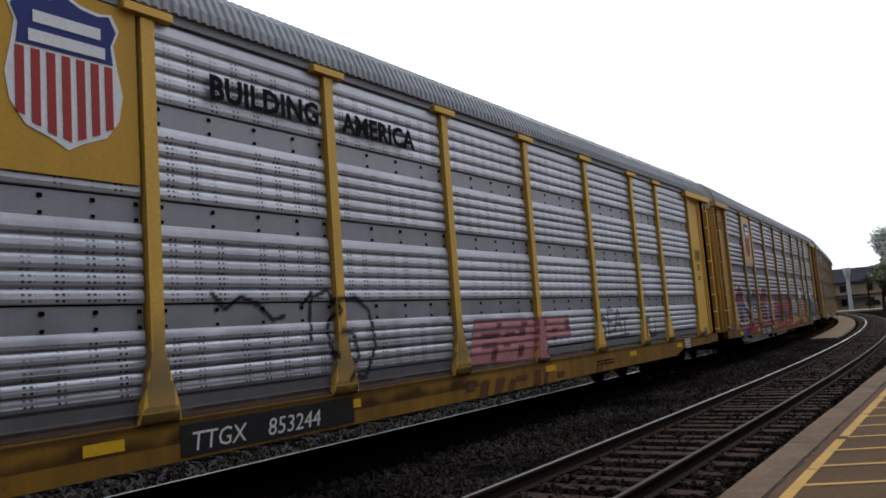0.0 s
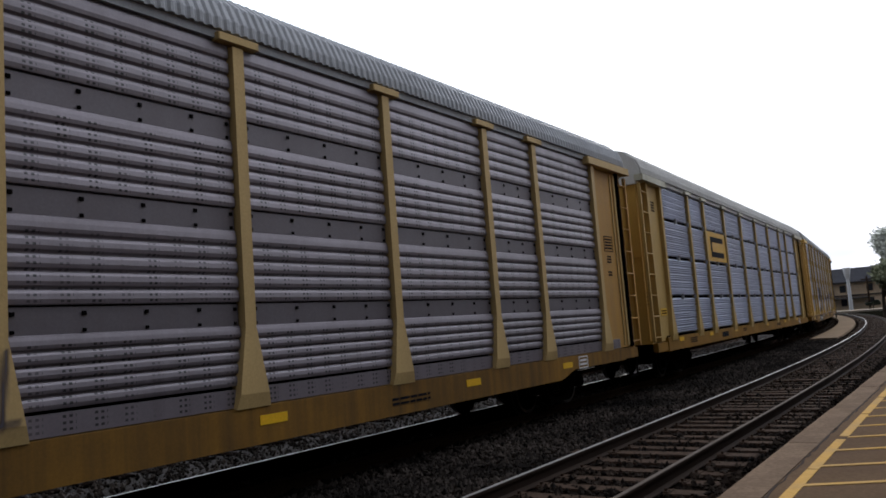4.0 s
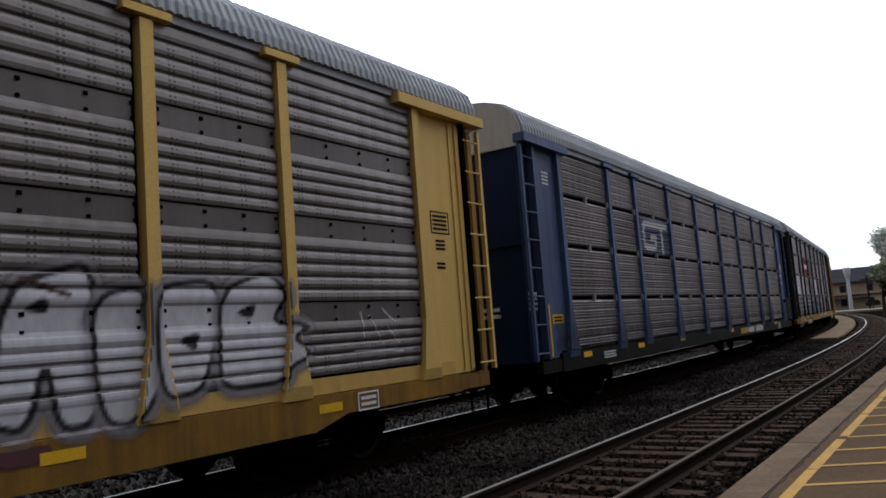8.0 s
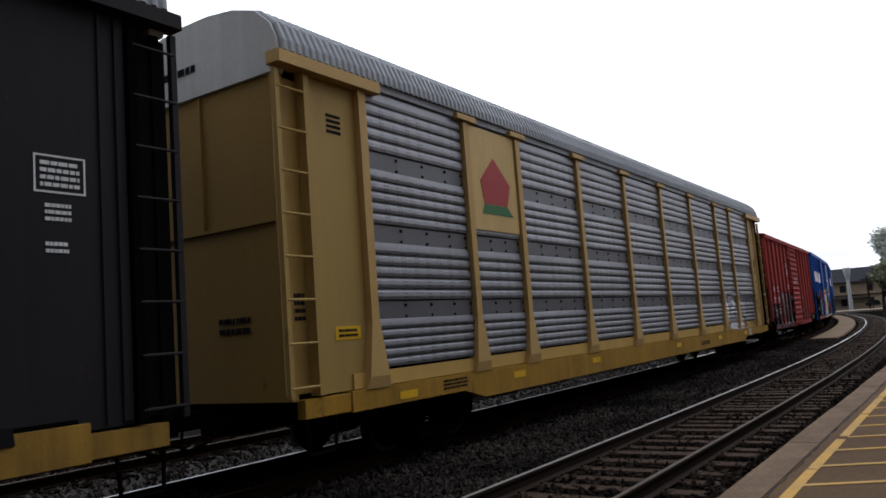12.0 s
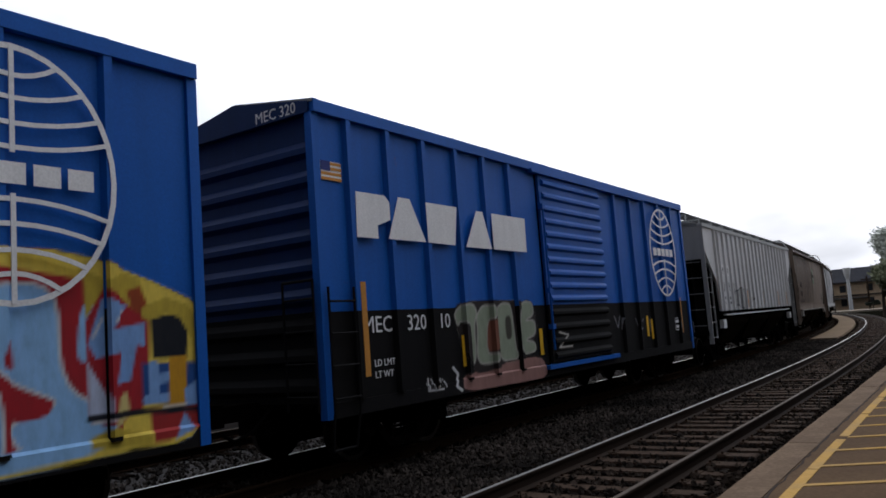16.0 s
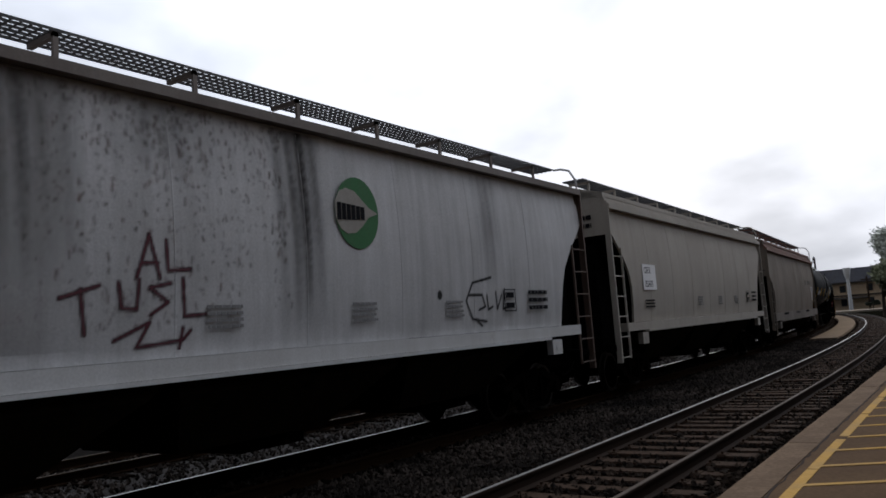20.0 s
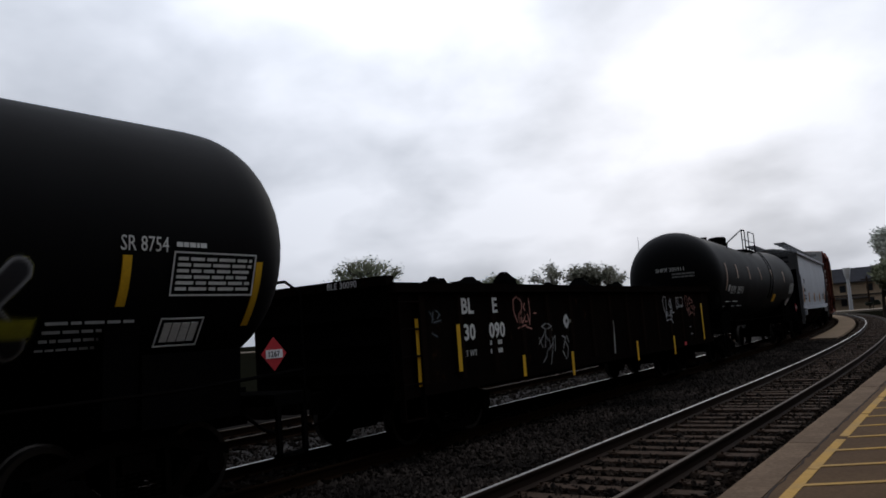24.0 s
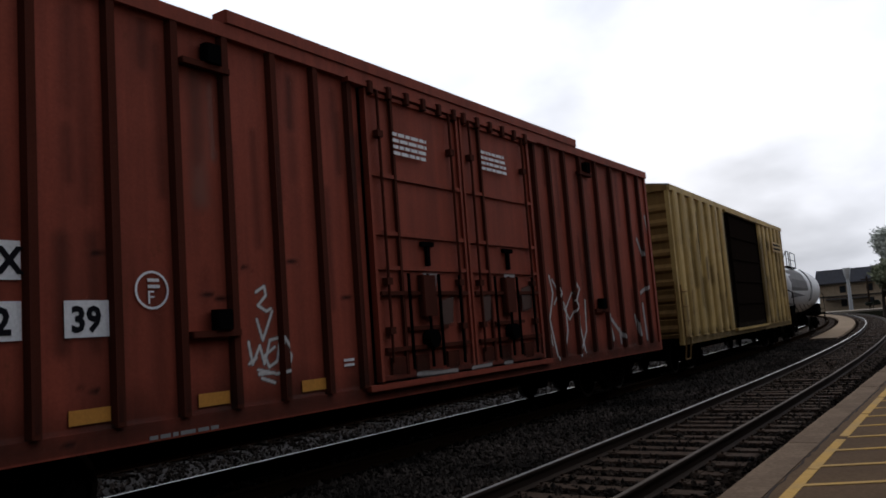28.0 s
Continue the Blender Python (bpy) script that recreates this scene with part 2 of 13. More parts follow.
# ---- mesh building ----
class Shape:
    """Vertices and faces of one part."""

    def __init__(self):
        self.v, self.f = [], []

    def add(self, vs, fs):
        k = len(self.v)
        self.v += [tuple(map(float, p)) for p in vs]
        self.f += [tuple(k + i for i in q) for q in fs]
        return self

    def box(self, x0, x1, y0, y1, z0, z1, bev=0.0):
        if bev <= 0:
            vs = [(x, y, z) for x in (x0, x1) for y in (y0, y1) for z in (z0, z1)]
            return self.add(vs, [(0, 1, 3, 2), (4, 6, 7, 5), (0, 4, 5, 1), (2, 3, 7, 6), (0, 2, 6, 4), (1, 5, 7, 3)])
        o = [(x0 + bev, y0), (x1 - bev, y0), (x1, y0 + bev), (x1, y1 - bev), (x1 - bev, y1), (x0 + bev, y1), (x0, y1 - bev), (x0, y0 + bev)]
        return self.prism(o, z0, z1, "z")

    def prism(self, poly, a, b, axis="x"):
        """A closed outline run from a to b along an axis. Along x the outline is (y, z), along y (x, z), along z (x, y)."""
        put = {"x": lambda p, t: (t, p[0], p[1]), "y": lambda p, t: (p[0], t, p[1]), "z": lambda p, t: (p[0], p[1], t)}[axis]
        n = len(poly)
        vs = [put(p, a) for p in poly] + [put(p, b) for p in poly]
        fs = [tuple(range(n)), tuple(reversed(range(n, 2 * n)))] + [(i, i + n, (i + 1) % n + n, (i + 1) % n) for i in range(n)]
        return self.add(vs, fs)

    def loft(self, rings, closed=True, caps=True):
        n = len(rings[0])
        vs = [p for r in rings for p in r]
        fs = []
        for k in range(len(rings) - 1):
            for i in range(n if closed else n - 1):
                a, b = k * n + i, k * n + (i + 1) % n
                fs.append((a, b, b + n, a + n))
        if caps:
            fs += [tuple(reversed(range(n))), tuple(range((len(rings) - 1) * n, len(rings) * n))]
        return self.add(vs, fs)

    def cyl(self, p, q, r, n=10, r2=None):
        p, q = Vector(p), Vector(q)
        d = (q - p).normalized()
        a = d.orthogonal().normalized()
        b = d.cross(a)
        ring = lambda c, rr: [c + (a * math.cos(2 * math.pi * i / n) + b * math.sin(2 * math.pi * i / n)) * rr for i in range(n)]
        return self.loft([ring(p, r), ring(q, r if r2 is None else r2)])

    def tube(self, pts, r, n=6):
        for p, q in zip(pts[:-1], pts[1:]):
            self.cyl(p, q, r, n)
        return self


MESHES = {}


def mesh_of(key, shape, smooth=False):
    me = bpy.data.meshes.new(key)
    me.from_pydata(shape.v, [], shape.f)
    if smooth:
        me.polygons.foreach_set("use_smooth", [True] * len(me.polygons))
        me.set_sharp_from_angle(angle=radians(35))
    me.update()
    return me


def part(name, shape, material, parent=None, label="", at=None, smooth=False, key=None):
    """One mesh object under a thing or a part. key: parts of the same key share their mesh."""
    if key is not None and key in MESHES:
        me = MESHES[key]
    else:
        shape = shape() if callable(shape) else shape
        me = mesh_of(name, shape, smooth)
        me.materials.append(material)
        if key is not None:
            MESHES[key] = me
    ob = new(name, me)
    if me.materials[0] != material:
        ob.material_slots[0].link = "OBJECT"
        ob.material_slots[0].material = material
    if at is not None:
        ob.matrix_basis = at
    if parent is not None:
        ob.parent = parent
    if label:
        ob["label"] = label
    return ob


def thing(name, label, category, group="", kind="", at=None):
    ob = new(name)
    ob.empty_display_size = 0.3
    if at is not None:
        ob.matrix_basis = at
    return tagged(ob, label, category, group, kind)


def lettering(name, text, size, x, y, z, material, parent, label="", squeeze=1.0, end=False, shear=0.0, spread=1.0, bold=0.0):
    """Raised letters on the camera's side of a car (or on its leading end), lower left corner at x, z."""
    cu = bpy.data.curves.new(name, "FONT")
    cu.body, cu.size, cu.extrude, cu.resolution_u, cu.shear, cu.space_character, cu.offset = text, size * 1.38, 0.002, 2, shear, spread, bold
    tmp = bpy.data.objects.new(name, cu)
    scene.collection.objects.link(tmp)
    bpy.context.view_layer.update()
    me = bpy.data.meshes.new_from_object(tmp.evaluated_get(bpy.context.evaluated_depsgraph_get()))
    bpy.data.objects.remove(tmp)
    bpy.data.curves.remove(cu)
    turn = pose(0, 0, 0, 90, 0, -90) if end else pose(0, 0, 0, 90, 0, 0)
    me.transform(Matrix.Translation((x, y, z)) @ turn @ Matrix.Diagonal((squeeze, 1, 1, 1)))
    me.materials.clear()
    me.materials.append(material)
    ob = new(name, me)
    ob.parent = parent
    if label:
        ob["label"] = label
    return ob


def bars(name, x, y, z, w, h, rows, material, parent, label="", seed=0, end=False):
    """Lines of small unreadable print as plain bars."""
    rnd = random.Random(seed * 77 + 5)
    s = Shape()
    rh = h / (rows * 1.9 - 0.9)
    for r in range(rows):
        z0 = z + h - rh - r * rh * 1.9
        p = 0.0
        while p < w * 0.97:
            bw = min(rnd.uniform(0.07, 0.24) * w, w - p)
            a, b = x + p, x + p + bw
            s.box(*((y - 0.006, y, -b, -a) if end else (a, b, y - 0.006, y)), z0, z0 + rh)
            p += bw + 0.035 * w
    ob = part(name, s, material, parent, label)
    ob["kind"] = "stuff"
    return ob


# ---- spray-painted lettering and tags ----
GLYPHS = {  # loose letter skeletons in a unit box
    "a": [((0, 0), (.45, 1), (.6, 1), (1, 0)), ((.2, .38), (.8, .38))],
    "b": [((0, 0), (0, 1), (.7, .95), (.7, .55), (.1, .5)), ((.1, .5), (.95, .42), (.9, .02), (0, 0))],
    "c": [((.95, .85), (.4, 1), (0, .5), (.4, 0), (.95, .15))],
    "e": [((.95, .95), (.1, 1), (0, 0), (.95, .05)), ((.05, .5), (.7, .5))],
    "d": [((0, 0), (.05, 1), (.7, .9), (.95, .5), (.7, .1), (0, 0))],
    "f": [((.95, .95), (.05, 1), (0, 0)), ((.05, .52), (.7, .5))],
    "g": [((.95, .85), (.4, 1), (0, .5), (.4, 0), (.95, .1), (.95, .48), (.6, .45))],
    "h": [((0, 0), (.05, 1)), ((.95, 0), (.9, 1)), ((0, .5), (.95, .5))],
    "i": [((.1, 1), (.9, 1)), ((.5, 1), (.5, 0)), ((.1, 0), (.9, 0))],
    "l": [((.05, 1), (0, 0), (.9, .05))],
    "k": [((0, 0), (.05, 1)), ((.9, 1), (.1, .5), (1, 0))],
    "m": [((0, 0), (.1, 1), (.5, .35), (.9, 1), (1, 0))],
    "n": [((0, 0), (.05, 1), (.9, 0), (.95, 1))],
    "o": [((.5, 1), (.05, .75), (.05, .25), (.5, 0), (.95, .25), (.95, .75), (.5, 1))],
    "r": [((0, 0), (.05, 1), (.85, .9), (.8, .55), (.1, .48), (1, 0))],
    "s": [((.95, .9), (.3, 1), (.1, .65), (.85, .4), (.7, .02), (0, .1))],
    "t": [((0, .95), (1, .95)), ((.5, .95), (.5, 0))],
    "u": [((0, 1), (.05, .15), (.5, 0), (.95, .2), (1, 1))],
    "w": [((0, 1), (.25, 0), (.5, .65), (.75, 0), (1, 1))],
    "y": [((0, 1), (.5, .5), (1, 1)), ((.5, .5), (.45, 0))],
    "z": [((0, 1), (1, 1), (0, 0), (1, .05))],
}


class Spray:
    """A sheet of spray paint that follows the relief of a car's side."""

    def __init__(self, x0, x1, z0, z1, res=0.032):
        self.x = np.linspace(x0, x1, max(2, int((x1 - x0) / res)))
        self.z = np.linspace(z0, z1, max(2, int((z1 - z0) / res)))
        self.X, self.Z = np.meshgrid(self.x, self.z)
        self.c = np.zeros(self.X.shape + (4,))
        self.res = res

    def lay(self, cover, col, alpha=1.0, win=(slice(None), slice(None))):
        c = self.c[win]
        k = np.clip(cover, 0, 1)[..., None] * alpha
        c[..., :3] = np.where(c[..., 3:] > 0.01, c[..., :3] * (1 - k) + np.array(col) * k, np.array(col))
        c[..., 3:] = np.maximum(c[..., 3:], k)
        return self

    def window(self, pts, margin):
        """The stretch of the sheet round some points."""
        def cut(axis, vals):
            step = axis[1] - axis[0]
            lo, hi = (min(vals) - margin - axis[0]) / step, (max(vals) + margin - axis[0]) / step
            return slice(int(min(max(lo, 0), len(axis) - 1)), int(min(max(hi + 2, 1), len(axis))))
        return cut(self.z, [p[1] for p in pts]), cut(self.x, [p[0] for p in pts])

    def away(self, line, win=(slice(None), slice(None))):
        X, Z = self.X[win], self.Z[win]
        d = np.full(X.shape, 1e9)
        for (ax, az), (bx, bz) in zip(line[:-1], line[1:]):
            dx, dz = bx - ax, bz - az
            k = np.clip(((X - ax) * dx + (Z - az) * dz) / (dx * dx + dz * dz + 1e-9), 0, 1)
            d = np.minimum(d, np.hypot(X - ax - k * dx, Z - az - k * dz))
        return d

    def line(self, pts, width, col, soft=0.02, alpha=1.0):
        win = self.window(pts, width + soft)
        return self.lay((width / 2 + soft / 2 - self.away(pts, win)) / soft, col, alpha, win)

    def fill(self, pts, col, edge=None, rim=0.06, halo=None, soft=0.025, sharp=False):
        """A filled shape with rounded or sharp corners, on request with an outline and a soft halo."""
        loop = list(pts)
        for _ in range(0 if sharp else 2):
            loop = [(a[0] * (1 - t) + b[0] * t, a[1] * (1 - t) + b[1] * t) for a, b in zip(loop, loop[1:] + loop[:1]) for t in (0.2, 0.8)]
        loop.append(loop[0])
        win = self.window(loop, rim + 0.2)
        X, Z = self.X[win], self.Z[win]
        inside = np.zeros(X.shape, bool)
        for (ax, az), (bx, bz) in zip(loop[:-1], loop[1:]):
            if az != bz:
                inside ^= ((az > Z) != (bz > Z)) & (X < (bx - ax) * (Z - az) / (bz - az) + ax)
        d = self.away(loop, win)
        s = np.where(inside, d, -d)
        if halo:
            self.lay((s + rim / 2 + 0.13) / 0.09, halo, 0.85, win)
        self.lay(s / soft + 0.5, col, 1.0, win)
        if edge:
            self.lay((rim / 2 + soft / 2 - d) / soft, edge, 1.0, win)
        return self

    def blob(self, x, z, rx, rz, col, soft=0.15, alpha=1.0):
        d = np.hypot((self.X - x) / rx, (self.Z - z) / rz)
        return self.lay((1 + soft / 2 - d) / soft, col, alpha)

    def block(self, x0, x1, z0, z1, col, soft=0.03, alpha=1.0, ragged=0.0, seed=0):
        rg = np.sin(self.X * 5.1 + seed) * ragged + np.sin(self.X * 12.3 + seed * 2) * ragged * 0.5
        d = np.minimum(np.minimum(self.X - x0, x1 - self.X), np.minimum(self.Z - z0, z1 + rg - self.Z))
        return self.lay(d / soft + 0.5, col, alpha)

    def glyph(self, g, x, z, w, h, lean=0.0):
        return [[(x + px * w + lean * pz * h, z + pz * h) for px, pz in ln] for ln in GLYPHS[g]]

    def piece(self, word, x, z, w, h, fill, edge, thick=0.24, rim=0.07, halo=None, shine=None, seed=0, second=None):
        """Fat outlined letters, one after another."""
        rnd = random.Random(seed)
        step = w / len(word)
        strokes = []
        for i, g in enumerate(word):
            hh = h * rnd.uniform(0.86, 1.08)
            strokes.append(self.glyph(g, x + i * step + 0.1 * step, z + rnd.uniform(-.06, .06) * h, step * 0.82, hh, rnd.uniform(-.12, .12)))
        flat = [s for g in strokes for s in g]
        if halo:
            for s in flat:
                self.line(s, thick + rim * 2 + 0.3, halo, 0.16)
        for s in flat:
            self.line(s, thick + rim * 2, edge)
        for k, g in enumerate(strokes):
            for s in g:
                self.line(s, thick, fill if second is None or k % 2 == 0 else second, 0.03)
        if shine:
            for s in flat:
                self.line([(a - thick * .2, b + thick * .22) for a, b in s[:2]], thick * 0.2, shine, 0.03)
        return self

    def tag(self, word, x, z, w, h, col, width=0.05, seed=0):
        rnd = random.Random(seed)
        step = w / len(word)
        for i, g in enumerate(word):
            for s in self.glyph(g, x + i * step, z + rnd.uniform(-.12, .12) * h, step * rnd.uniform(.75, 1.0), h * rnd.uniform(.7, 1.1), rnd.uniform(-.05, .25)):
                self.line([(a + rnd.uniform(-.05, .05) * step, b + rnd.uniform(-.05, .05) * h) for a, b in s], width, col, 0.025)
        self.line([(x, z - .18 * h), (x + w, z - .1 * h)], width * .8, col, 0.025)
        return self

    def spell(self, word, x, z, w, h, col, width=0.03, seed=0):
        """A word in upright, slightly uneven spray letters."""
        rnd = random.Random(seed)
        step = w / len(word)
        for i, g in enumerate(word):
            hh = h * rnd.uniform(.9, 1.15)
            for s in self.glyph(g, x + i * step, z + rnd.uniform(-.05, .05) * h, step * 0.78, hh, rnd.uniform(-.03, .08)):
                self.line(list(s), width, col, 0.012)
        return self

    def put(self, name, relief, parent, label, lift=0.005):
        """relief(x, z): how far the side stands out towards -y there."""
        y = -(relief(self.X, self.Z) + lift)
        nz, nx = self.X.shape
        keep = self.c[..., 3] > 0.02
        cell = keep[:-1, :-1] | keep[1:, :-1] | keep[:-1, 1:] | keep[1:, 1:]
        # colour runs out past the edge, so that thin edges do not darken
        for _ in range(2):
            for ax in (0, 1):
                for sh in (1, -1):
                    r = np.roll(self.c, sh, ax)
                    fill = (self.c[..., 3] < 0.02) & (r[..., 3] >= 0.02) & (np.abs(self.c[..., :3]).sum(-1) == 0)
                    self.c[..., :3][fill] = r[..., :3][fill]
        idx = np.arange(nz * nx).reshape(nz, nx)
        used_col = np.append(cell.any(0), False)
        start, obs = None, []
        for i, on in enumerate(used_col):    # one part for each stretch without a gap
            if on and start is None:
                start = i
            if not on and start is not None:
                obs.append(self.sheet(name, idx, y, cell & (np.arange(nx - 1) >= start) & (np.arange(nx - 1) < i), parent, label))
                start = None
        return obs

    def sheet(self, name, idx, y, cell, parent, label):
        q = np.stack([idx[:-1, :-1], idx[:-1, 1:], idx[1:, 1:], idx[1:, :-1]], -1)[cell]
        used = np.unique(q)
        remap = np.full(idx.size, -1)
        remap[used] = np.arange(len(used))
        vs = np.stack([self.X, y, self.Z], -1).reshape(-1, 3)[used]
        me = bpy.data.meshes.new(name)
        me.from_pydata(vs.tolist(), [], remap[q].tolist())
        at = me.color_attributes.new("spray", "FLOAT_COLOR", "POINT")
        at.data.foreach_set("color", self.c.reshape(-1, 4)[used].astype(np.float32).ravel())
        me.materials.append(SPRAY)
        me.update()
        ob = new(name, me)
        ob.parent = parent
        ob["label"] = label
        return ob


# ---- where things stand along the tracks ----
def track_point(u, lateral):
    """A point u metres along the line that keeps this distance from y = 0, and its heading."""
    if u <= S0:
        return u, lateral, 0.0
    a = (u - S0) / (RAD - lateral)
    return S0 + (RAD - lateral) * math.sin(a), RAD - (RAD - lateral) * math.cos(a), a


def ribbon(profile, lateral, u0, u1, step=4.0):
    """A cross-section (offset, z) run along a track."""
    us = [u0] + [S0 + k * step for k in range(int(max(0, u1 - S0) / step) + 1) if S0 + k * step > u0] + [u1]
    rings = []
    for u in us:
        ring = []
        for o, z in profile:
            x, y, _ = track_point(u if u <= S0 else S0 + (u - S0), lateral)
            _, _, a = track_point(u, lateral)
            ring.append((x - math.sin(a) * o, y + math.cos(a) * o, z))
        rings.append(ring)
    return Shape().loft(rings)


# ---- ground, tracks, platform ----
RAIL_PROFILE = [(-0.07, -0.18), (0.07, -0.18), (0.07, -0.165), (0.012, -0.145), (0.012, -0.045), (0.034, -0.035), (0.034, -0.006),
                (0.024, -0.0012), (-0.024, -0.0012), (-0.034, -0.006), (-0.034, -0.035), (-0.012, -0.045), (-0.012, -0.145), (-0.07, -0.165)]
HEAD_PROFILE = [(-0.027, -0.004), (0.027, -0.004), (0.025, 0.0), (-0.025, 0.0)]


def build_ground():
    s = Shape()
    n = 48
    rings = [0.0, 60, 150, 300, 700, 1600, 3600]
    s.v.append((60, 0, -0.5))
    for r in rings[1:]:
        for k in range(n):
            a = 2 * math.pi * k / n
            s.v.append((60 + r * math.cos(a), r * math.sin(a), -0.5))
    for k in range(n):
        s.f.append((0, 1 + k, 1 + (k + 1) % n))
    for j in range(len(rings) - 2):
        for k in range(n):
            a, b = 1 + j * n + k, 1 + j * n + (k + 1) % n
            s.f.append((a, a + n, b + n, b))
    g = part("ground", s, EARTH)
    tagged(g, "flat dark earth and grass behind the tracks", "ground", kind="structure")


def build_tracks():
    # one bed of dark ballast under the tracks, with a low shoulder beyond
    bed = part("ballast_bed", ribbon([(-1.85, -0.6), (-1.85, -0.21), (-1.2, -0.2), (1.3, -0.2), (3.58, -0.21), (3.58, -0.6)], C_NEAR, -520, 420, 6.0), BALLAST)
    tagged(bed, "brown stained stone ballast under the platform track", "ballast", kind="structure")
    # this strip's colour carries the shade under the train
    shade_bed = part("oily_ballast_bed", ribbon([(3.583, -0.6), (3.583, -0.21), (5.45, -0.2), (5.45, -0.6)], C_NEAR, -520, 420, 6.0), SHADEBED)
    tagged(shade_bed, "black oily ballast under the freight train", "ballast", kind="structure")
    grey = part("grey_ballast_bed", ribbon([(5.453, -0.6), (5.453, -0.2), (6.7, -0.25), (7.7, -0.2), (9.9, -0.2), (10.6, -0.26), (11.6, -0.6)], C_NEAR, -520, 420, 6.0), GREYBED)
    tagged(grey, "grey crushed stone under the empty far track", "ballast", kind="structure")
    verge = part("gravel_verge", ribbon([(11.7, -0.6), (11.0, -0.3), (13.0, -0.24), (19.0, -0.28), (21, -0.6)], C_NEAR, -520, 420, 6.0), PALE)
    tagged(verge, "pale crushed stone strip beyond the tracks", "gravel", kind="structure")
    tan = part("gravel_island", ribbon([(1.5, -0.3), (1.55, -0.1), (2.85, -0.09), (2.9, -0.3)], C_NEAR, 45, 150, 6.0), TAN)
    tagged(tan, "tan gravel strip between two tracks", "gravel", kind="structure")
    for name, lat, lab in (("platform_track", C_NEAR, "worn railway track on wooden ties beside the platform"),
                           ("train_track", C_TRAIN, "railway track that carries the freight train"),
                           ("far_track", C_FAR, "empty railway track behind the train")):
        tr = thing(name, lab, "railway track", kind="structure")
        for side in (-1, 1):
            def shifted(prof):
                return [(o + side * GAUGE, z) for o, z in prof]
            r = part("rail", ribbon(shifted(RAIL_PROFILE), lat, -520, 420, 6.0), RAILSIDE if lat == C_NEAR else SHADERAIL, tr, "rusty brown steel rail")
            # train track: near head painted dark for the car it reflects, far head bright
            part("rail_head", ribbon(shifted(HEAD_PROFILE), lat, -520, 420, 6.0), (RAILTOP if side > 0 else SHADERAIL) if lat == C_TRAIN else RAILBRIGHT if lat == C_NEAR and side > 0 else RAILDULL, r, "running surface of the rail")
        rnd = random.Random(int(lat * 10))
        shapes = []
        for k in range(4):
            w, l, h = 0.115 + 0.008 * k, 1.3 + 0.02 * (k % 3), 0.006 * k
            s = Shape().box(-w, w, -l, l, -0.34, -0.178 + h - 0.012, 0.012)
            s.box(-w + 0.012, w - 0.012, -l + 0.01, l - 0.01, -0.2, -0.178 + h)
            for sd in (-1, 1):   # tie plates and spikes
                s.box(-0.09, 0.09, sd * GAUGE - 0.16, sd * GAUGE + 0.16, -0.18 + h, -0.168 + h)
                for e in (-0.11, 0.11):
                    s.box(-0.05, -0.02, sd * GAUGE + e - 0.015, sd * GAUGE + e + 0.015, -0.17 + h, -0.135 + h)
            shapes.append(s)
        near = (3.0, 58.0) if lat == C_NEAR else (4.0, 40.0)
        u = near[0]
        while u < near[1]:
            x, y, a = track_point(u, lat)
            k = rnd.randrange(4)
            part("tie", shapes[k], TIEWOOD if lat == C_NEAR else SHADETIE, tr, at=pose(x, y, rnd.uniform(-0.012, 0.006), 0, 0, math.degrees(a) + rnd.uniform(-1.2, 1.2)), key=("tie", k, lat == C_NEAR))
            u += 0.545 + rnd.uniform(-0.03, 0.03)
        rest = Shape()
        for lo, hi in ((-120.0, near[0] - 0.3), (near[1], 180.0)):
            u = lo
            while u < hi:
                x, y, a = track_point(u, lat)
                c, sn = math.cos(a), math.sin(a)
                pts = [(dx, dy) for dx, dy in ((-.11, -1.3), (.11, -1.3), (.11, 1.3), (-.11, 1.3))]
                rest.prism([(x + dx * c - dy * sn, y + dx * sn + dy * c) for dx, dy in pts], -0.34, -0.178, "z")
                u += 0.545
        t = part("more_ties", rest, TIEWOOD, tr, "further wooden ties")
        t["kind"] = "stuff"


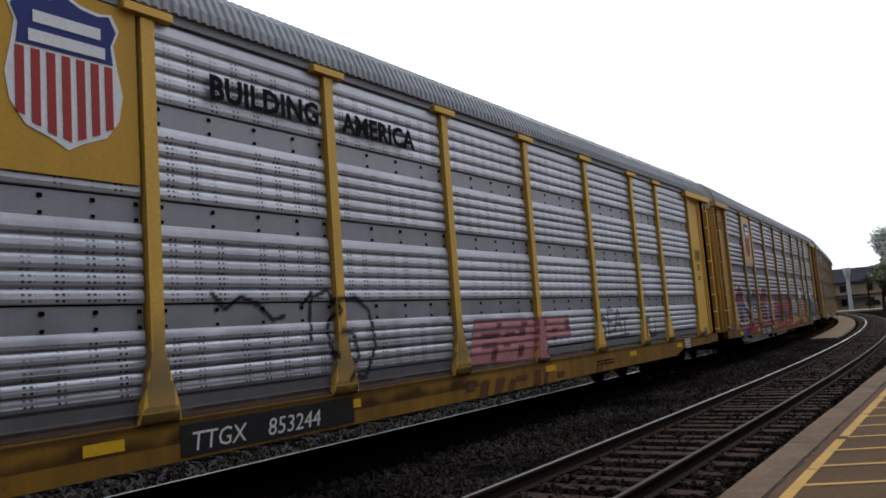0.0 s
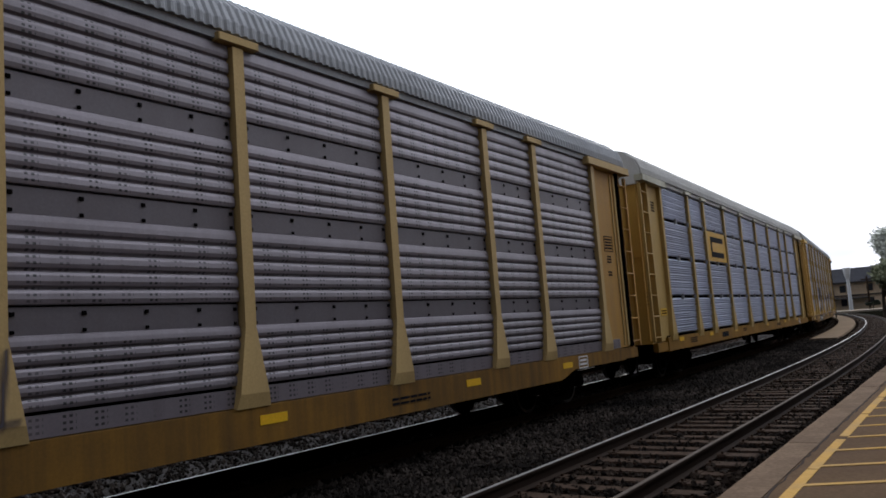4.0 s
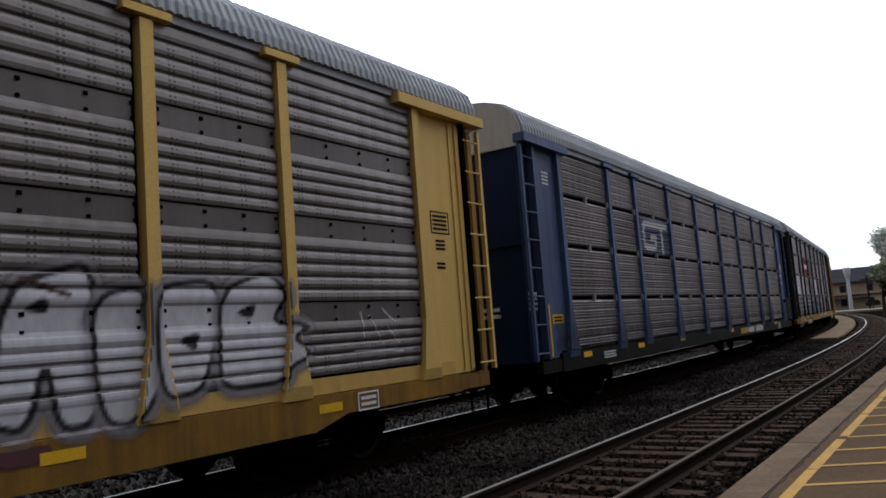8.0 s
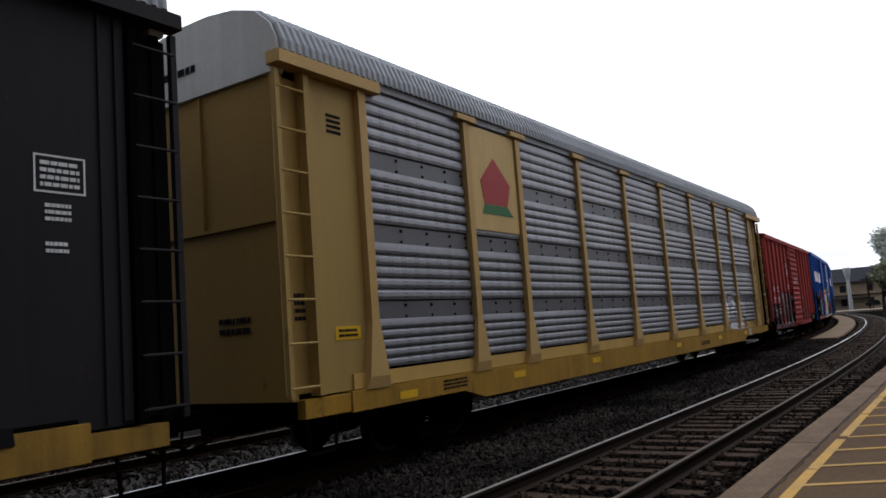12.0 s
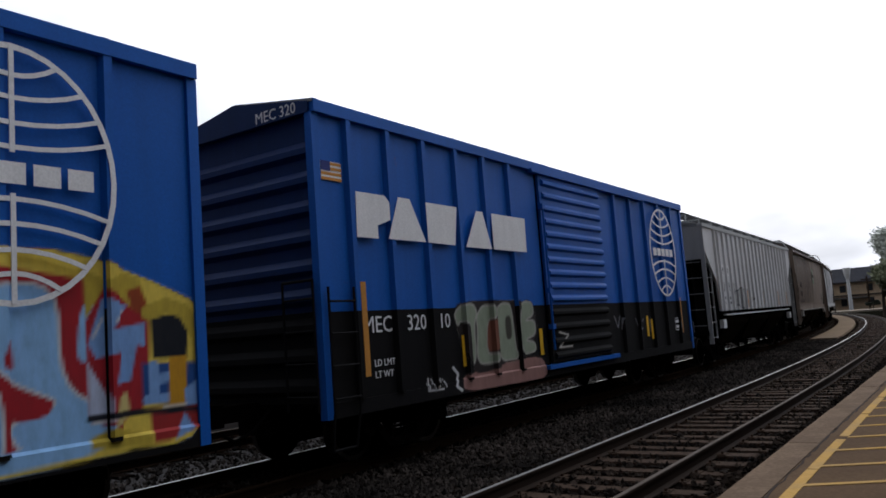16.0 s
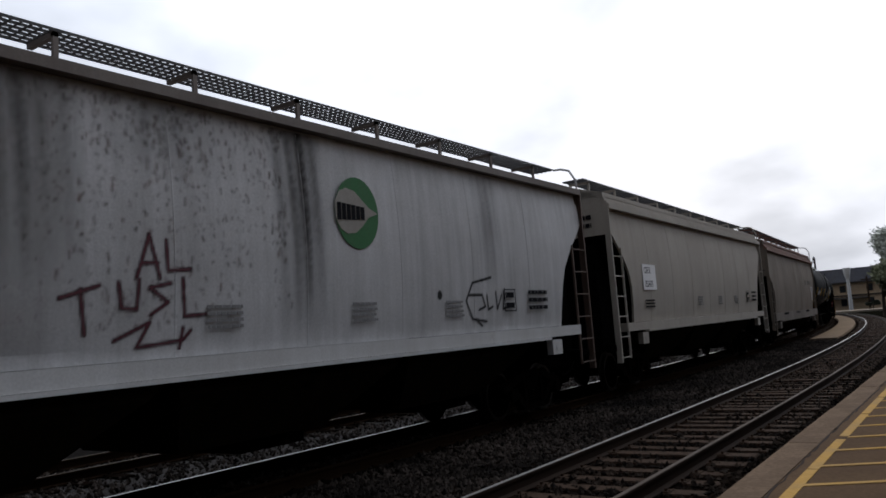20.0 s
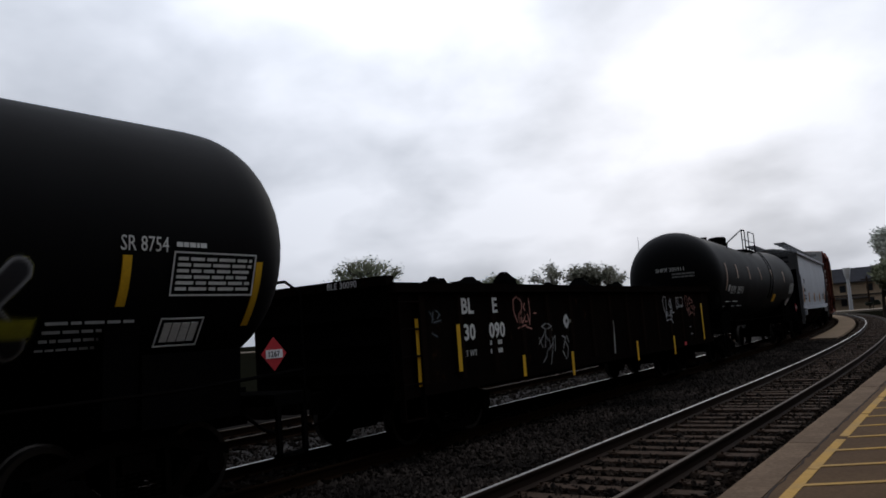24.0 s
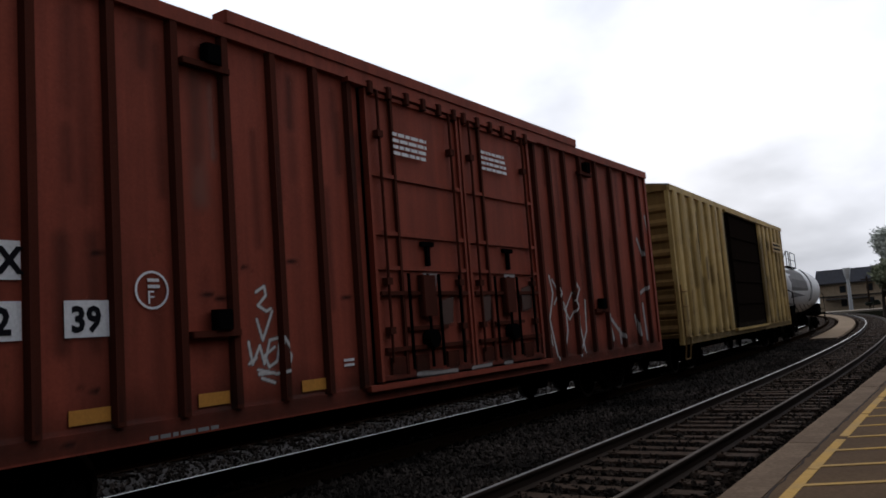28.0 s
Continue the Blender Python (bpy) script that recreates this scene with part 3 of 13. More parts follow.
def build_stones():
    rs = np.random.RandomState(11)
    base = np.array([(1, 0, 0), (-1, 0, 0), (0, 1, 0), (0, -1, 0), (0, 0, 1), (0, 0, -1)], float)
    tri = np.array([(0, 2, 4), (2, 1, 4), (1, 3, 4), (3, 0, 4), (2, 0, 5), (1, 2, 5), (3, 1, 5), (0, 3, 5)])
    count = 62000
    u = 3.5 + 44 * rs.rand(count) ** 1.7
    lot = rs.rand(count)
    off = np.where(lot < 0.3, rs.uniform(2.05, 5.2, count), np.where(lot < 0.72, rs.uniform(5.1, 7.62, count), rs.uniform(7.62, 14.2, count)))
    top = np.full(count, -0.195)
    tie_zone = (np.abs(off - C_NEAR) < 1.25)
    gap = ((u - 3.0) % 0.545 > 0.13) & ((u - 3.0) % 0.545 < 0.42)
    ok = ~tie_zone | gap | (rs.rand(count) < 0.2)
    for c in (C_NEAR, C_TRAIN, C_FAR):
        ok &= ~((np.abs(np.abs(off - c) - GAUGE) < 0.1))
    u, off, top = u[ok], off[ok], top[ok]
    n = len(u)
    size = rs.uniform(0.017, 0.04, n) * (1 + (rs.rand(n) < 0.1) * 0.5)
    sc = rs.uniform(0.65, 1.35, (n, 1, 3)) * size[:, None, None]
    jit = base[None] * sc + rs.uniform(-0.35, 0.35, (n, 6, 3)) * size[:, None, None]
    ang = rs.rand(n) * 6.28
    ca, sa = np.cos(ang)[:, None], np.sin(ang)[:, None]
    jx, jy = jit[..., 0] * ca - jit[..., 1] * sa, jit[..., 0] * sa + jit[..., 1] * ca
    a = np.maximum(0, u - S0) / (RAD - off)
    px = np.where(u < S0, u, S0 + (RAD - off) * np.sin(a))
    py = np.where(u < S0, off, RAD - (RAD - off) * np.cos(a))
    vs = np.stack([jx + px[:, None], jy + py[:, None], jit[..., 2] + (top + rs.uniform(-0.01, 0.03, n))[:, None]], -1).reshape(-1, 3)
    fs = (tri[None] + (np.arange(n) * 6)[:, None, None]).reshape(-1, 3)
    me = bpy.data.meshes.new("ballast_stones")
    me.from_pydata(vs.tolist(), [], fs.tolist())
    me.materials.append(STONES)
    me.materials.append(SHADESTONES)
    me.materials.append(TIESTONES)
    # 1: stones painted dark for the shade under the cars, 2: stones between the ties
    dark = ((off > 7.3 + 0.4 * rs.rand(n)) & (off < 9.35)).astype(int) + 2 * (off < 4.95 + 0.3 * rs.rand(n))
    me.polygons.foreach_set("material_index", np.repeat(dark, 8))
    tagged(new("ballast_stones", me), "loose grey ballast stones between the rails", "gravel", kind="stuff")


BRICKTAN = speckle("tan_wall", (0.5, 0.365, 0.245), (0.64, 0.49, 0.34), 1.2, 0.9, 0.2, 0.02, 0.12, (0.36, 0.27, 0.2), 0.5)
ROOFBLUE = speckle("slate_roof", (0.034, 0.035, 0.042), (0.058, 0.058, 0.066), 1.5, 0.8, 0.3, 0.03)
PLAT_Z = 0.2


def build_platform():
    pf = thing("platform", "low concrete station platform with a painted yellow safety line", "platform", kind="structure")
    part("slab", Shape().box(-40, 120, -7.0, 1.66, -0.55, PLAT_Z - 0.004), PAVING, pf, "brown-grey paved platform surface")
    rnd = random.Random(5)
    x = -12.0 - 0.2
    k = 0
    while x < 70:
        l = 3.1
        dz = rnd.uniform(-0.006, 0.004)
        def kerb(l=l):
            return Shape().prism([(1.668, -0.5), (2.02, -0.5), (2.02, PLAT_Z - 0.025), (2.0, PLAT_Z), (1.672, PLAT_Z)], 0.006, l - 0.006, "x")
        part("edge_slab", kerb, CONCRETE, pf, "worn concrete edge slab", at=pose(x, rnd.uniform(-.006, .006), dz), key="edge_slab")
        x += l
        k += 1
    crack = Shape()
    x, y = -2.0, 1.655
    while x < 45:
        nx, ny = x + rnd.uniform(0.08, 0.3), 1.652 + rnd.uniform(-0.022, 0.012)
        w = rnd.uniform(0.006, 0.016)
        crack.add([(x, y - w, PLAT_Z - 0.001), (nx, ny - w, PLAT_Z - 0.001), (nx, ny + w, PLAT_Z - 0.001), (x, y + w, PLAT_Z - 0.001),
                   (x, y - w, PLAT_Z - 0.01), (nx, ny - w, PLAT_Z - 0.01), (nx, ny + w, PLAT_Z - 0.01), (x, y + w, PLAT_Z - 0.01)], [(0, 1, 2, 3), (4, 7, 6, 5), (0, 4, 5, 1), (2, 6, 7, 3)])
        x, y = nx, ny
    part("joint_filler", crack, RAILSIDE, pf, "dark broken joint behind the edge slabs")
    # added out of view: a wall that blocks the low sky behind the camera
    back = part("wall_south", Shape().box(-70, 110, -7.7, -7.003, -0.5, 7.6), BRICKTAN)
    tagged(back, "plain tan station wall behind the platform", "wall", kind="structure")
    # added out of view: a roof that dims the lower train sides
    roof = part("canopy_roof", Shape().prism([(-7.003, 4.9), (-7.003, 5.6), (-0.35, 4.75), (-0.35, 4.5)], -70, 110, "x"), ROOFBLUE)
    tagged(roof, "plain dark canopy roof over the platform", "roof", kind="structure")
    # yellow line with short cross bars, set into the paving 4 mm proud
    s = Shape()
    x = -10.0
    while x < 70:
        s.box(x, x + 1.95 + rnd.uniform(-.2, .04), 1.44, 1.54, PLAT_Z - 0.002, PLAT_Z + 0.002)
        x += 2.0
    part("yellow_line", s, YELLOWLINE, pf, "worn yellow safety line")
    for i in range(46):
        x = 7.23 + 0.885 * (i - 6)
        b = Shape()
        b.add([(x, 1.44, PLAT_Z + 0.003), (x + 0.09, 1.44, PLAT_Z + 0.003), (x + 0.59, 0.5, PLAT_Z + 0.003), (x + 0.5, 0.5, PLAT_Z + 0.003),
               (x, 1.44, PLAT_Z - 0.002), (x + 0.09, 1.44, PLAT_Z - 0.002), (x + 0.59, 0.5, PLAT_Z - 0.002), (x + 0.5, 0.5, PLAT_Z - 0.002)],
              [(0, 1, 2, 3), (4, 7, 6, 5), (0, 4, 5, 1), (1, 5, 6, 2), (2, 6, 7, 3), (3, 7, 4, 0)])
        part("cross_bar", b, YELLOWLINE, pf)


# ---- the far end of the street ----
TRIMDARK = paint("dark_trim", (0.06, 0.05, 0.045), seed=12)
POLEWHITE = paint("pale_pole", (0.78, 0.79, 0.8), grime=0.3, seed=13)
ROADM = speckle("road_asphalt", (0.27, 0.22, 0.17), (0.36, 0.3, 0.24), 3.0, 0.9, 0.2, 0.01)


def build_town():
    bx = 214.0
    hs = thing("station_house", "long two-storey tan building with a dark blue roof", "building", at=pose(bx, 0, -0.5))
    part("wall", Shape().box(0, 12, -34, 33.5, 0, 7.0), BRICKTAN, hs, "tan rendered wall")
    part("roof", Shape().prism([(-0.8, 6.9), (12.8, 6.9), (8.5, 10.4), (3.5, 10.4)], -34.6, 34.1, "y"), ROOFBLUE, hs, "steep dark slate roof")
    part("string_course", Shape().box(-0.18, -0.003, -34, 33.5, 3.4, 3.75), TRIMDARK, hs, "dark band between the storeys")
    part("cornice", Shape().box(-0.75, -0.003, -34.4, 33.9, 6.55, 6.88), TRIMDARK, hs)
    rnd = random.Random(3)
    for i in range(11):
        y = -31 + i * 5.9
        for z, h in ((4.4, 1.7), (1.0, 1.9)):
            if rnd.random() < 0.8:
                w = part("window", Shape().box(-0.1, -0.003, y - 0.7, y + 0.7, z, z + h), TRIMDARK, hs)
                part("pane", Shape().box(-0.13, -0.103, y - 0.58, y + 0.58, z + 0.1, z + h - 0.1), GLASSY, w)
    part("awning", Shape().prism([(-1.8, 2.7), (-0.003, 3.1), (-0.003, 3.25), (-1.8, 2.85)], 22.5, 32, "y"), TRIMDARK, hs, "low dark awning")
    road = part("road", Shape().box(172, 186, -300, 300, -0.52, -0.205), ROADM)
    tagged(road, "grey asphalt road that crosses the tracks", "road", kind="structure")
    p = thing("white_column", "tall pale column with a wider head", "column", at=pose(196, 24.4, -0.5))
    part("shaft", Shape().cyl((0, 0, 0), (0, 0, 7.2), 0.42, 14, 0.36), POLEWHITE, p, smooth=True)
    part("head", Shape().cyl((0, 0, 7.2), (0, 0, 8.2), 0.36, 14, 0.66).cyl((0, 0, 8.2), (0, 0, 9.7), 0.66, 14, 0.82), POLEWHITE, p, smooth=True)
    p = thing("utility_pole", "dark wooden utility pole with a crossarm", "utility pole", at=pose(190, 20.0, -0.5))
    part("pole", Shape().cyl((0, 0, 0), (0, 0, 7.4), 0.24, 10, 0.17), TIEWOOD, p)
    part("crossarm", Shape().box(-0.1, 0.1, -1.2, 1.2, 6.5, 6.75), TIEWOOD, p)
    m = thing("radio_mast", "thin distant radio mast", "mast", at=pose(258, 95, -0.5))
    part("pole", Shape().cyl((0, 0, 0), (0, 0, 29.5), 0.16, 6, 0.07), POLEWHITE, m)
    # the dark lamp head by the platform
    lp = thing("platform_lamp", "dark steel platform lamp on a post", "lamp post", at=pose(13.0, 0.42, PLAT_Z))
    part("post", Shape().cyl((0, 0, 0), (0, 0, 3.5), 0.06, 12, 0.045), BLACK, lp, smooth=True)
    part("base", Shape().cyl((0, 0, 0), (0, 0, 0.25), 0.12, 12, 0.09), BLACK, lp, smooth=True)
    part("head", Shape().cyl((0, 0, 3.28), (0, 0, 3.62), 0.36, 4, 0.46).cyl((0, 0, 3.62), (0, 0, 3.74), 0.46, 4, 0.12), BLACK, lp, "dark lantern")


LEAF_A = leafy("spring_leaves", (0.075, 0.088, 0.04), (0.17, 0.18, 0.09))
LEAF_B = leafy("pale_leaves", (0.11, 0.11, 0.075), (0.22, 0.21, 0.15))
BLOSSOM = leafy("pale_blossom", (0.5, 0.52, 0.45), (0.75, 0.76, 0.7))
LEAF_DARK = leafy("dark_leaves", (0.008, 0.012, 0.005), (0.02, 0.026, 0.012))
BARK = speckle("bark", (0.05, 0.04, 0.032), (0.1, 0.08, 0.065), 6.0, 0.95, 0.6, 0.02)


def build_tree(label, x, y, height, spread, leaf, seed, density=1.0, leaf_size=0.3, low=0.25):
    rnd = random.Random(seed)
    t = thing("tree", label, "tree", at=pose(x, y, -0.5))
    tips = []
    wood = Shape()

    def grow(p, d, length, r, depth):
        q = p + d * length
        wood.cyl(p, q, r, 7 if depth < 2 else 5, r * 0.66)
        if depth >= 2:
            tips.append(q)
            tips.append(p.lerp(q, 0.5))
        if depth == 4:
            return
        for _ in range(3 if depth else 5):
            nd = (d + Vector((rnd.uniform(-1, 1), rnd.uniform(-1, 1), rnd.uniform(-0.25, 0.75))) * (0.62 + 0.1 * depth)).normalized()
            nd = Vector((nd.x * spread, nd.y * spread, nd.z)).normalized()
            grow(q, nd, length * rnd.uniform(0.6, 0.8), r * 0.6, depth + 1)

    grow(Vector((0, 0, 0)), Vector((rnd.uniform(-.05, .05), 0, 1)), height * low, height * 0.022, 0)
    top = max(q.z for q in tips)
    k = height / top
    part("trunk", wood, BARK, t, at=Matrix.Scale(k, 4))
    leaves = Shape()
    for q in tips:
        for _ in range(max(1, int(9 * density))):
            c = q * k + Vector((rnd.gauss(0, 1), rnd.gauss(0, 1), rnd.gauss(0, .8))) * height * 0.035
            s = leaf_size * rnd.uniform(0.6, 1.3)
            a = Vector((rnd.uniform(-1, 1), rnd.uniform(-1, 1), rnd.uniform(-1, 1))).normalized()
            b = a.orthogonal().normalized()
            e = a.cross(b)
            leaves.add([c - a * s, c + b * s * 0.45 + e * s * 0.12, c + a * s, c - b * s * 0.45 + e * s * 0.12], [(0, 1, 2), (0, 2, 3)])
    part("crown", leaves, leaf, t, "thin spring foliage")


def build_trees():
    build_tree("large bare-limbed tree just coming into leaf", 118, 99.0, 17.8, 1.5, LEAF_A, 3, 1.3, 0.34, 0.2)
    build_tree("small tree in thin spring leaf", 125, 84, 11.6, 1.1, LEAF_B, 8, 0.6, 0.3)
    build_tree("small tree in thin spring leaf", 131, 77.5, 12.4, 1.1, LEAF_A, 12, 0.9, 0.3)
    build_tree("broad tree in thin spring leaf", 142, 67.5, 14.0, 1.3, LEAF_B, 5, 1.0, 0.34, 0.22)
    build_tree("broad tree in thin spring leaf", 146, 62.0, 13.4, 1.3, LEAF_B, 6, 0.9, 0.34, 0.22)
    build_tree("street tree with pale blossom above green leaves", 100, 7.3, 10.0, 0.6, BLOSSOM, 21, 4.0, 0.24, 0.3)
    build_tree("young green tree under the blossom", 97.5, 8.9, 6.4, 1.6, LEAF_A, 22, 6.0, 0.24, 0.2)
    build_tree("dark rounded shrub at the foot of a pole", 186, 19.0, 1.9, 2.6, LEAF_DARK, 30, 4.0, 0.26, 0.1)


build_ground()
build_tracks()
build_platform()
build_town()
build_trees()


# ---- the freight train ----
CARS = []     # (thing, middle along the track at 0 s, half the truck spacing, wheelsets)


def new_car(name, label, category, u0, u1, bogie):
    ob = thing(name, label, category, group="cars of the freight train")
    car = {"ob": ob, "mid": (u0 + u1) / 2, "half": (u1 - u0) / 2 - bogie, "len": u1 - u0, "wheels": []}
    CARS.append(car)
    return car


def wheelset_mesh():
    if "wheelset" in MESHES:
        return MESHES["wheelset"]
    s, n, r = Shape(), 28, 0.457
    tread = []
    for sd in (-1, 1):
        prof = [(0.66, 0.10), (0.66, 0.36), (0.69, 0.40), (0.69, r + 0.026), (0.715, r + 0.026), (0.725, r), (0.815, r - 0.006), (0.815, 0.39),
                (0.775, 0.35), (0.76, 0.2), (0.79, 0.16), (0.79, 0.10)]
        rings = [[(math.cos(2 * math.pi * k / n) * rr, sd * y, math.sin(2 * math.pi * k / n) * rr) for k in range(n)] for y, rr in prof]
        f0 = len(s.f)
        s.loft(rings, True, False)
        tread += list(range(f0 + 3 * n, f0 + 7 * n))
    s.cyl((0, -1.05, 0), (0, 1.05, 0), 0.085, 12)
    me = mesh_of("wheelset", s, True)
    me.materials.append(WHEELM)
    me.materials.append(TREAD)
    for i in tread:
        me.polygons[i].material_index = 1
    MESHES["wheelset"] = me
    return me


def truck_shape():
    s = Shape()
    for sd in (-1, 1):
        y0, y1 = sd * 0.93, sd * 1.09
        s.prism([(-1.14, 0.52), (-0.84, 0.58), (-0.36, 0.72), (0.36, 0.72), (0.84, 0.58), (1.14, 0.52), (1.14, 0.64), (0.82, 0.7), (0.4, 0.86), (-0.4, 0.86), (-0.82, 0.7), (-1.14, 0.64)], y0, y1, "y")
        s.prism([(-0.84, 0.58), (-0.40, 0.13), (0.40, 0.13), (0.84, 0.58), (0.66, 0.56), (0.33, 0.24), (-0.33, 0.24), (-0.66, 0.56)], y0, y1, "y")
        for x in (-0.36, 0.29):
            s.box(x, x + 0.07, min(y0, y1), max(y0, y1), 0.2, 0.75)
        for x in (-0.89, 0.89):    # journal boxes and bearing caps
            s.cyl((x, sd * 0.92, 0.457), (x, sd * 1.17, 0.457), 0.12, 12)
        for x in (-0.22, -0.07, 0.08, 0.22):
            for k in range(5):
                s.cyl((x, sd * 1.0, 0.26 + k * 0.055), (x, sd * 1.0, 0.285 + k * 0.055), 0.07, 8)
    s.box(-0.2, 0.2, -1.06, 1.06, 0.52, 0.78)
    for x in (-0.42, 0.42):
        s.box(x - 0.05, x + 0.05, -0.8, 0.8, 0.36, 0.46)
    return s


def add_trucks(car):
    for side in (-1, 1):
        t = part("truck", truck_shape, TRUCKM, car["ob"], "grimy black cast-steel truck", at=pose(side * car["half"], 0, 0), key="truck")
        for ax in (-0.89, 0.89):
            w = new("wheelset", wheelset_mesh())
            w.parent = t
            w.matrix_basis = pose(ax, 0, 0.457)
            car["wheels"].append((w, ax))
    hl = car["len"] / 2
    for side in (-1, 1):
        s = Shape().box(-0.11, 0.11, -0.11, 0.11, 0.74, 0.96)
        s.v = [(v[0] * 6.0 + side * (hl - 0.15), v[1], v[2]) for v in s.v]
        e = side * (hl + 0.5)
        s.box(min(e, e + side * 0.22), max(e, e + side * 0.22), -0.16, 0.16, 0.7, 1.0, 0.04)
        part("coupler", s, TRUCKM, car["ob"], "rusty knuckle coupler")
        h = Shape().tube([(side * (hl - 0.1), -0.35, 0.85), (side * (hl + 0.25), -0.36, 0.6), (side * (hl + 0.5), -0.3, 0.52), (side * (hl + 0.62), -0.2, 0.62)], 0.025, 6)
        part("air_hose", h, BLACK, car["ob"])


# ---- covered autoracks ----
RACK_POSTS = (1.65, 4.4, 6.22, 8.985, 11.75, 14.515, 17.28, 20.045, 21.88, 24.66)
ZONES = {1: ((1.3, 2.22), (2.24, 3.31), (3.33, 4.37), (4.39, 5.29)), 2: ((1.19, 2.22), (2.24, 3.31), (3.33, 4.37), (4.39, 5.29))}


def rack_profile(style):
    """(z, depth) up the side: broad flutes with narrow grooves between flat riveted bands, or four panels of fine folds in five groups."""
    rows = []
    for zi, (a, b) in enumerate(ZONES[style]):
        if style == 1:
            flat = 0.02 if zi == 3 else 0.25
            top = b - flat
            p = (top - a) / 5
            zone = [(a, 0.03)]
            for k in range(5):
                z = a + k * p
                zone += [(z + 0.06 * p, 0.034), (z + 0.3 * p, 0.042), (z + 0.62 * p, 0.036)]
                if k < 4:
                    zone += [(z + 0.8 * p, 0.024), (z + 0.86 * p, 0.002), (z + 0.94 * p, 0.002)]
            zone += [(top - 0.012, 0.026), (top, 0.008), (b, 0.008)]
        else:
            a, b = a + 0.02, b - 0.045
            p = (b - a) / 5
            zone = [(a, 0.0)]
            for k in range(5):
                z = a + k * p
                for j in range(3):
                    f, w = z + p * (0.06 + 0.28 * j), 0.28 * p
                    zone += [(f + 0.1 * w, 0.012), (f + 0.36 * w, 0.044), (f + 0.6 * w, 0.044), (f + 0.86 * w, 0.008)]
                zone += [(z + 0.92 * p, 0.0), (z + 0.995 * p, 0.0)]
        rows.append(zone)
    return rows


RACK_ROWS = {1: rack_profile(1), 2: rack_profile(2)}
RACK_Y = 1.50


LATE_POSTS = (1.65, 4.4, 6.22, 8.985, 11.75, 14.515, 17.28, 20.1, 22.02, 24.8)


def rack_relief(style, posts):
    zz = [z for zone in RACK_ROWS[style] for z, _ in zone]
    dd = [d for zone in RACK_ROWS[style] for _, d in zone]

    def relief(x, z):
        r = RACK_Y + np.interp(z, [0.5, 1.06, 1.07, 1.18] + zz, [1.575, 1.575, RACK_Y + 0.03, RACK_Y + 0.03] + [RACK_Y + d for d in dd]) - RACK_Y
        d = x + 13.35
        for p in posts:
            half = 0.08 + np.clip((1.85 - z) / 0.8, 0, 1) * 0.15
            r = np.where((np.abs(d - p) < half) & (z > 1.05), 1.625, r)
        return r
    return relief


def rack_panel(style, zi, x0, x1, side):
    zone = RACK_ROWS[style][zi]
    poly = [(side * (RACK_Y + d), z) for z, d in zone] + [(side * (RACK_Y - 0.03), zone[-1][0]), (side * (RACK_Y - 0.03), zone[0][0])]
    s = Shape()
    n = len(poly)
    s.v = [(x, y, z) for x in (x0, x1) for y, z in poly]
    s.f = [(i, i + n, (i + 1) % n + n, (i + 1) % n) for i in range(n)]
    return s


def panel_part(style, zi, ci, x0, x1, side, m, band, parent):
    """One side panel; the flat riveted band along its top has its own, duller sheet."""
    key = ("rack_panel", style, ci, zi, side, round(x0, 2))
    if key not in MESHES:
        me = mesh_of("side_panel", rack_panel(style, zi, x0, x1, side))
        me.materials.append(m)
        me.materials.append(band)
        me.polygons[len(RACK_ROWS[style][zi]) - 2].material_index = 1
        MESHES[key] = me
    ob = new("side_panel", MESHES[key])
    ob.parent = parent
    for slot, mat in zip(ob.material_slots, (m, band if style == 1 else m)):
        slot.link = "OBJECT"
        slot.material = mat


def rack_rivets(zi, x0, x1):
    """Dark rivet heads in two rows along a flat band."""
    s = Shape()
    zb = RACK_ROWS[1][zi][-1][0] - 0.13
    for k in ((0.02, 0.28, 0.54, 0.79, 0.98) if x1 - x0 > 2 else (0.03, 0.36, 0.68, 0.97)):
        x = x0 + (x1 - x0) * k
        for dz, h in ((0.07, 0.024), (-0.09, 0.02)):
            s.box(x - h, x + h, -RACK_Y - 0.026, -RACK_Y - 0.009, zb + dz - h * 0.8, zb + dz + h * 0.8, 0.006)
    return s


def rack_post(rise):
    """A flat post whose foot widens over its lowest stretch and is folded back at the end."""
    s = Shape()
    zf = 1.04 + rise
    s.box(-0.08, 0.08, -1.6, -1.44, zf + 0.001, 5.24)
    s.loft([[(-0.08, -1.6, zf), (0.08, -1.6, zf), (0.08, -1.44, zf), (-0.08, -1.44, zf)],
            [(-0.21, -1.622, 1.2), (0.21, -1.622, 1.2), (0.21, -1.44, 1.2), (-0.21, -1.44, 1.2)],
            [(-0.25, -1.59, 1.04), (0.25, -1.59, 1.04), (0.25, -1.44, 1.04), (-0.25, -1.44, 1.04)]])
    return s


ROOF_ARCH = [(-1.60, 5.40), (-1.59, 5.54), (-1.49, 5.76), (-1.22, 5.99), (-0.8, 6.12), (-0.3, 6.18), (0.3, 6.18), (0.8, 6.12), (1.22, 5.99), (1.49, 5.76), (1.59, 5.54), (1.60, 5.40)]


def rack_roof(hl):
    rings = []
    x = -hl + 0.12
    while x < hl - 0.12:
        for dx, d in ((0, 0), (0.03, 0.032), (0.07, 0.032), (0.10, 0)):
            rings.append([(x + dx, y * (1 + 0.4 * d), z + (d if abs(y) < 1.5 else d * .3)) for y, z in ROOF_ARCH])
        x += 0.128
    return Shape().loft(rings)


BRACKETM = paint("bracket_grey", (0.5, 0.5, 0.51), (0.15, 0.14, 0.13), 0.5, seed=72)


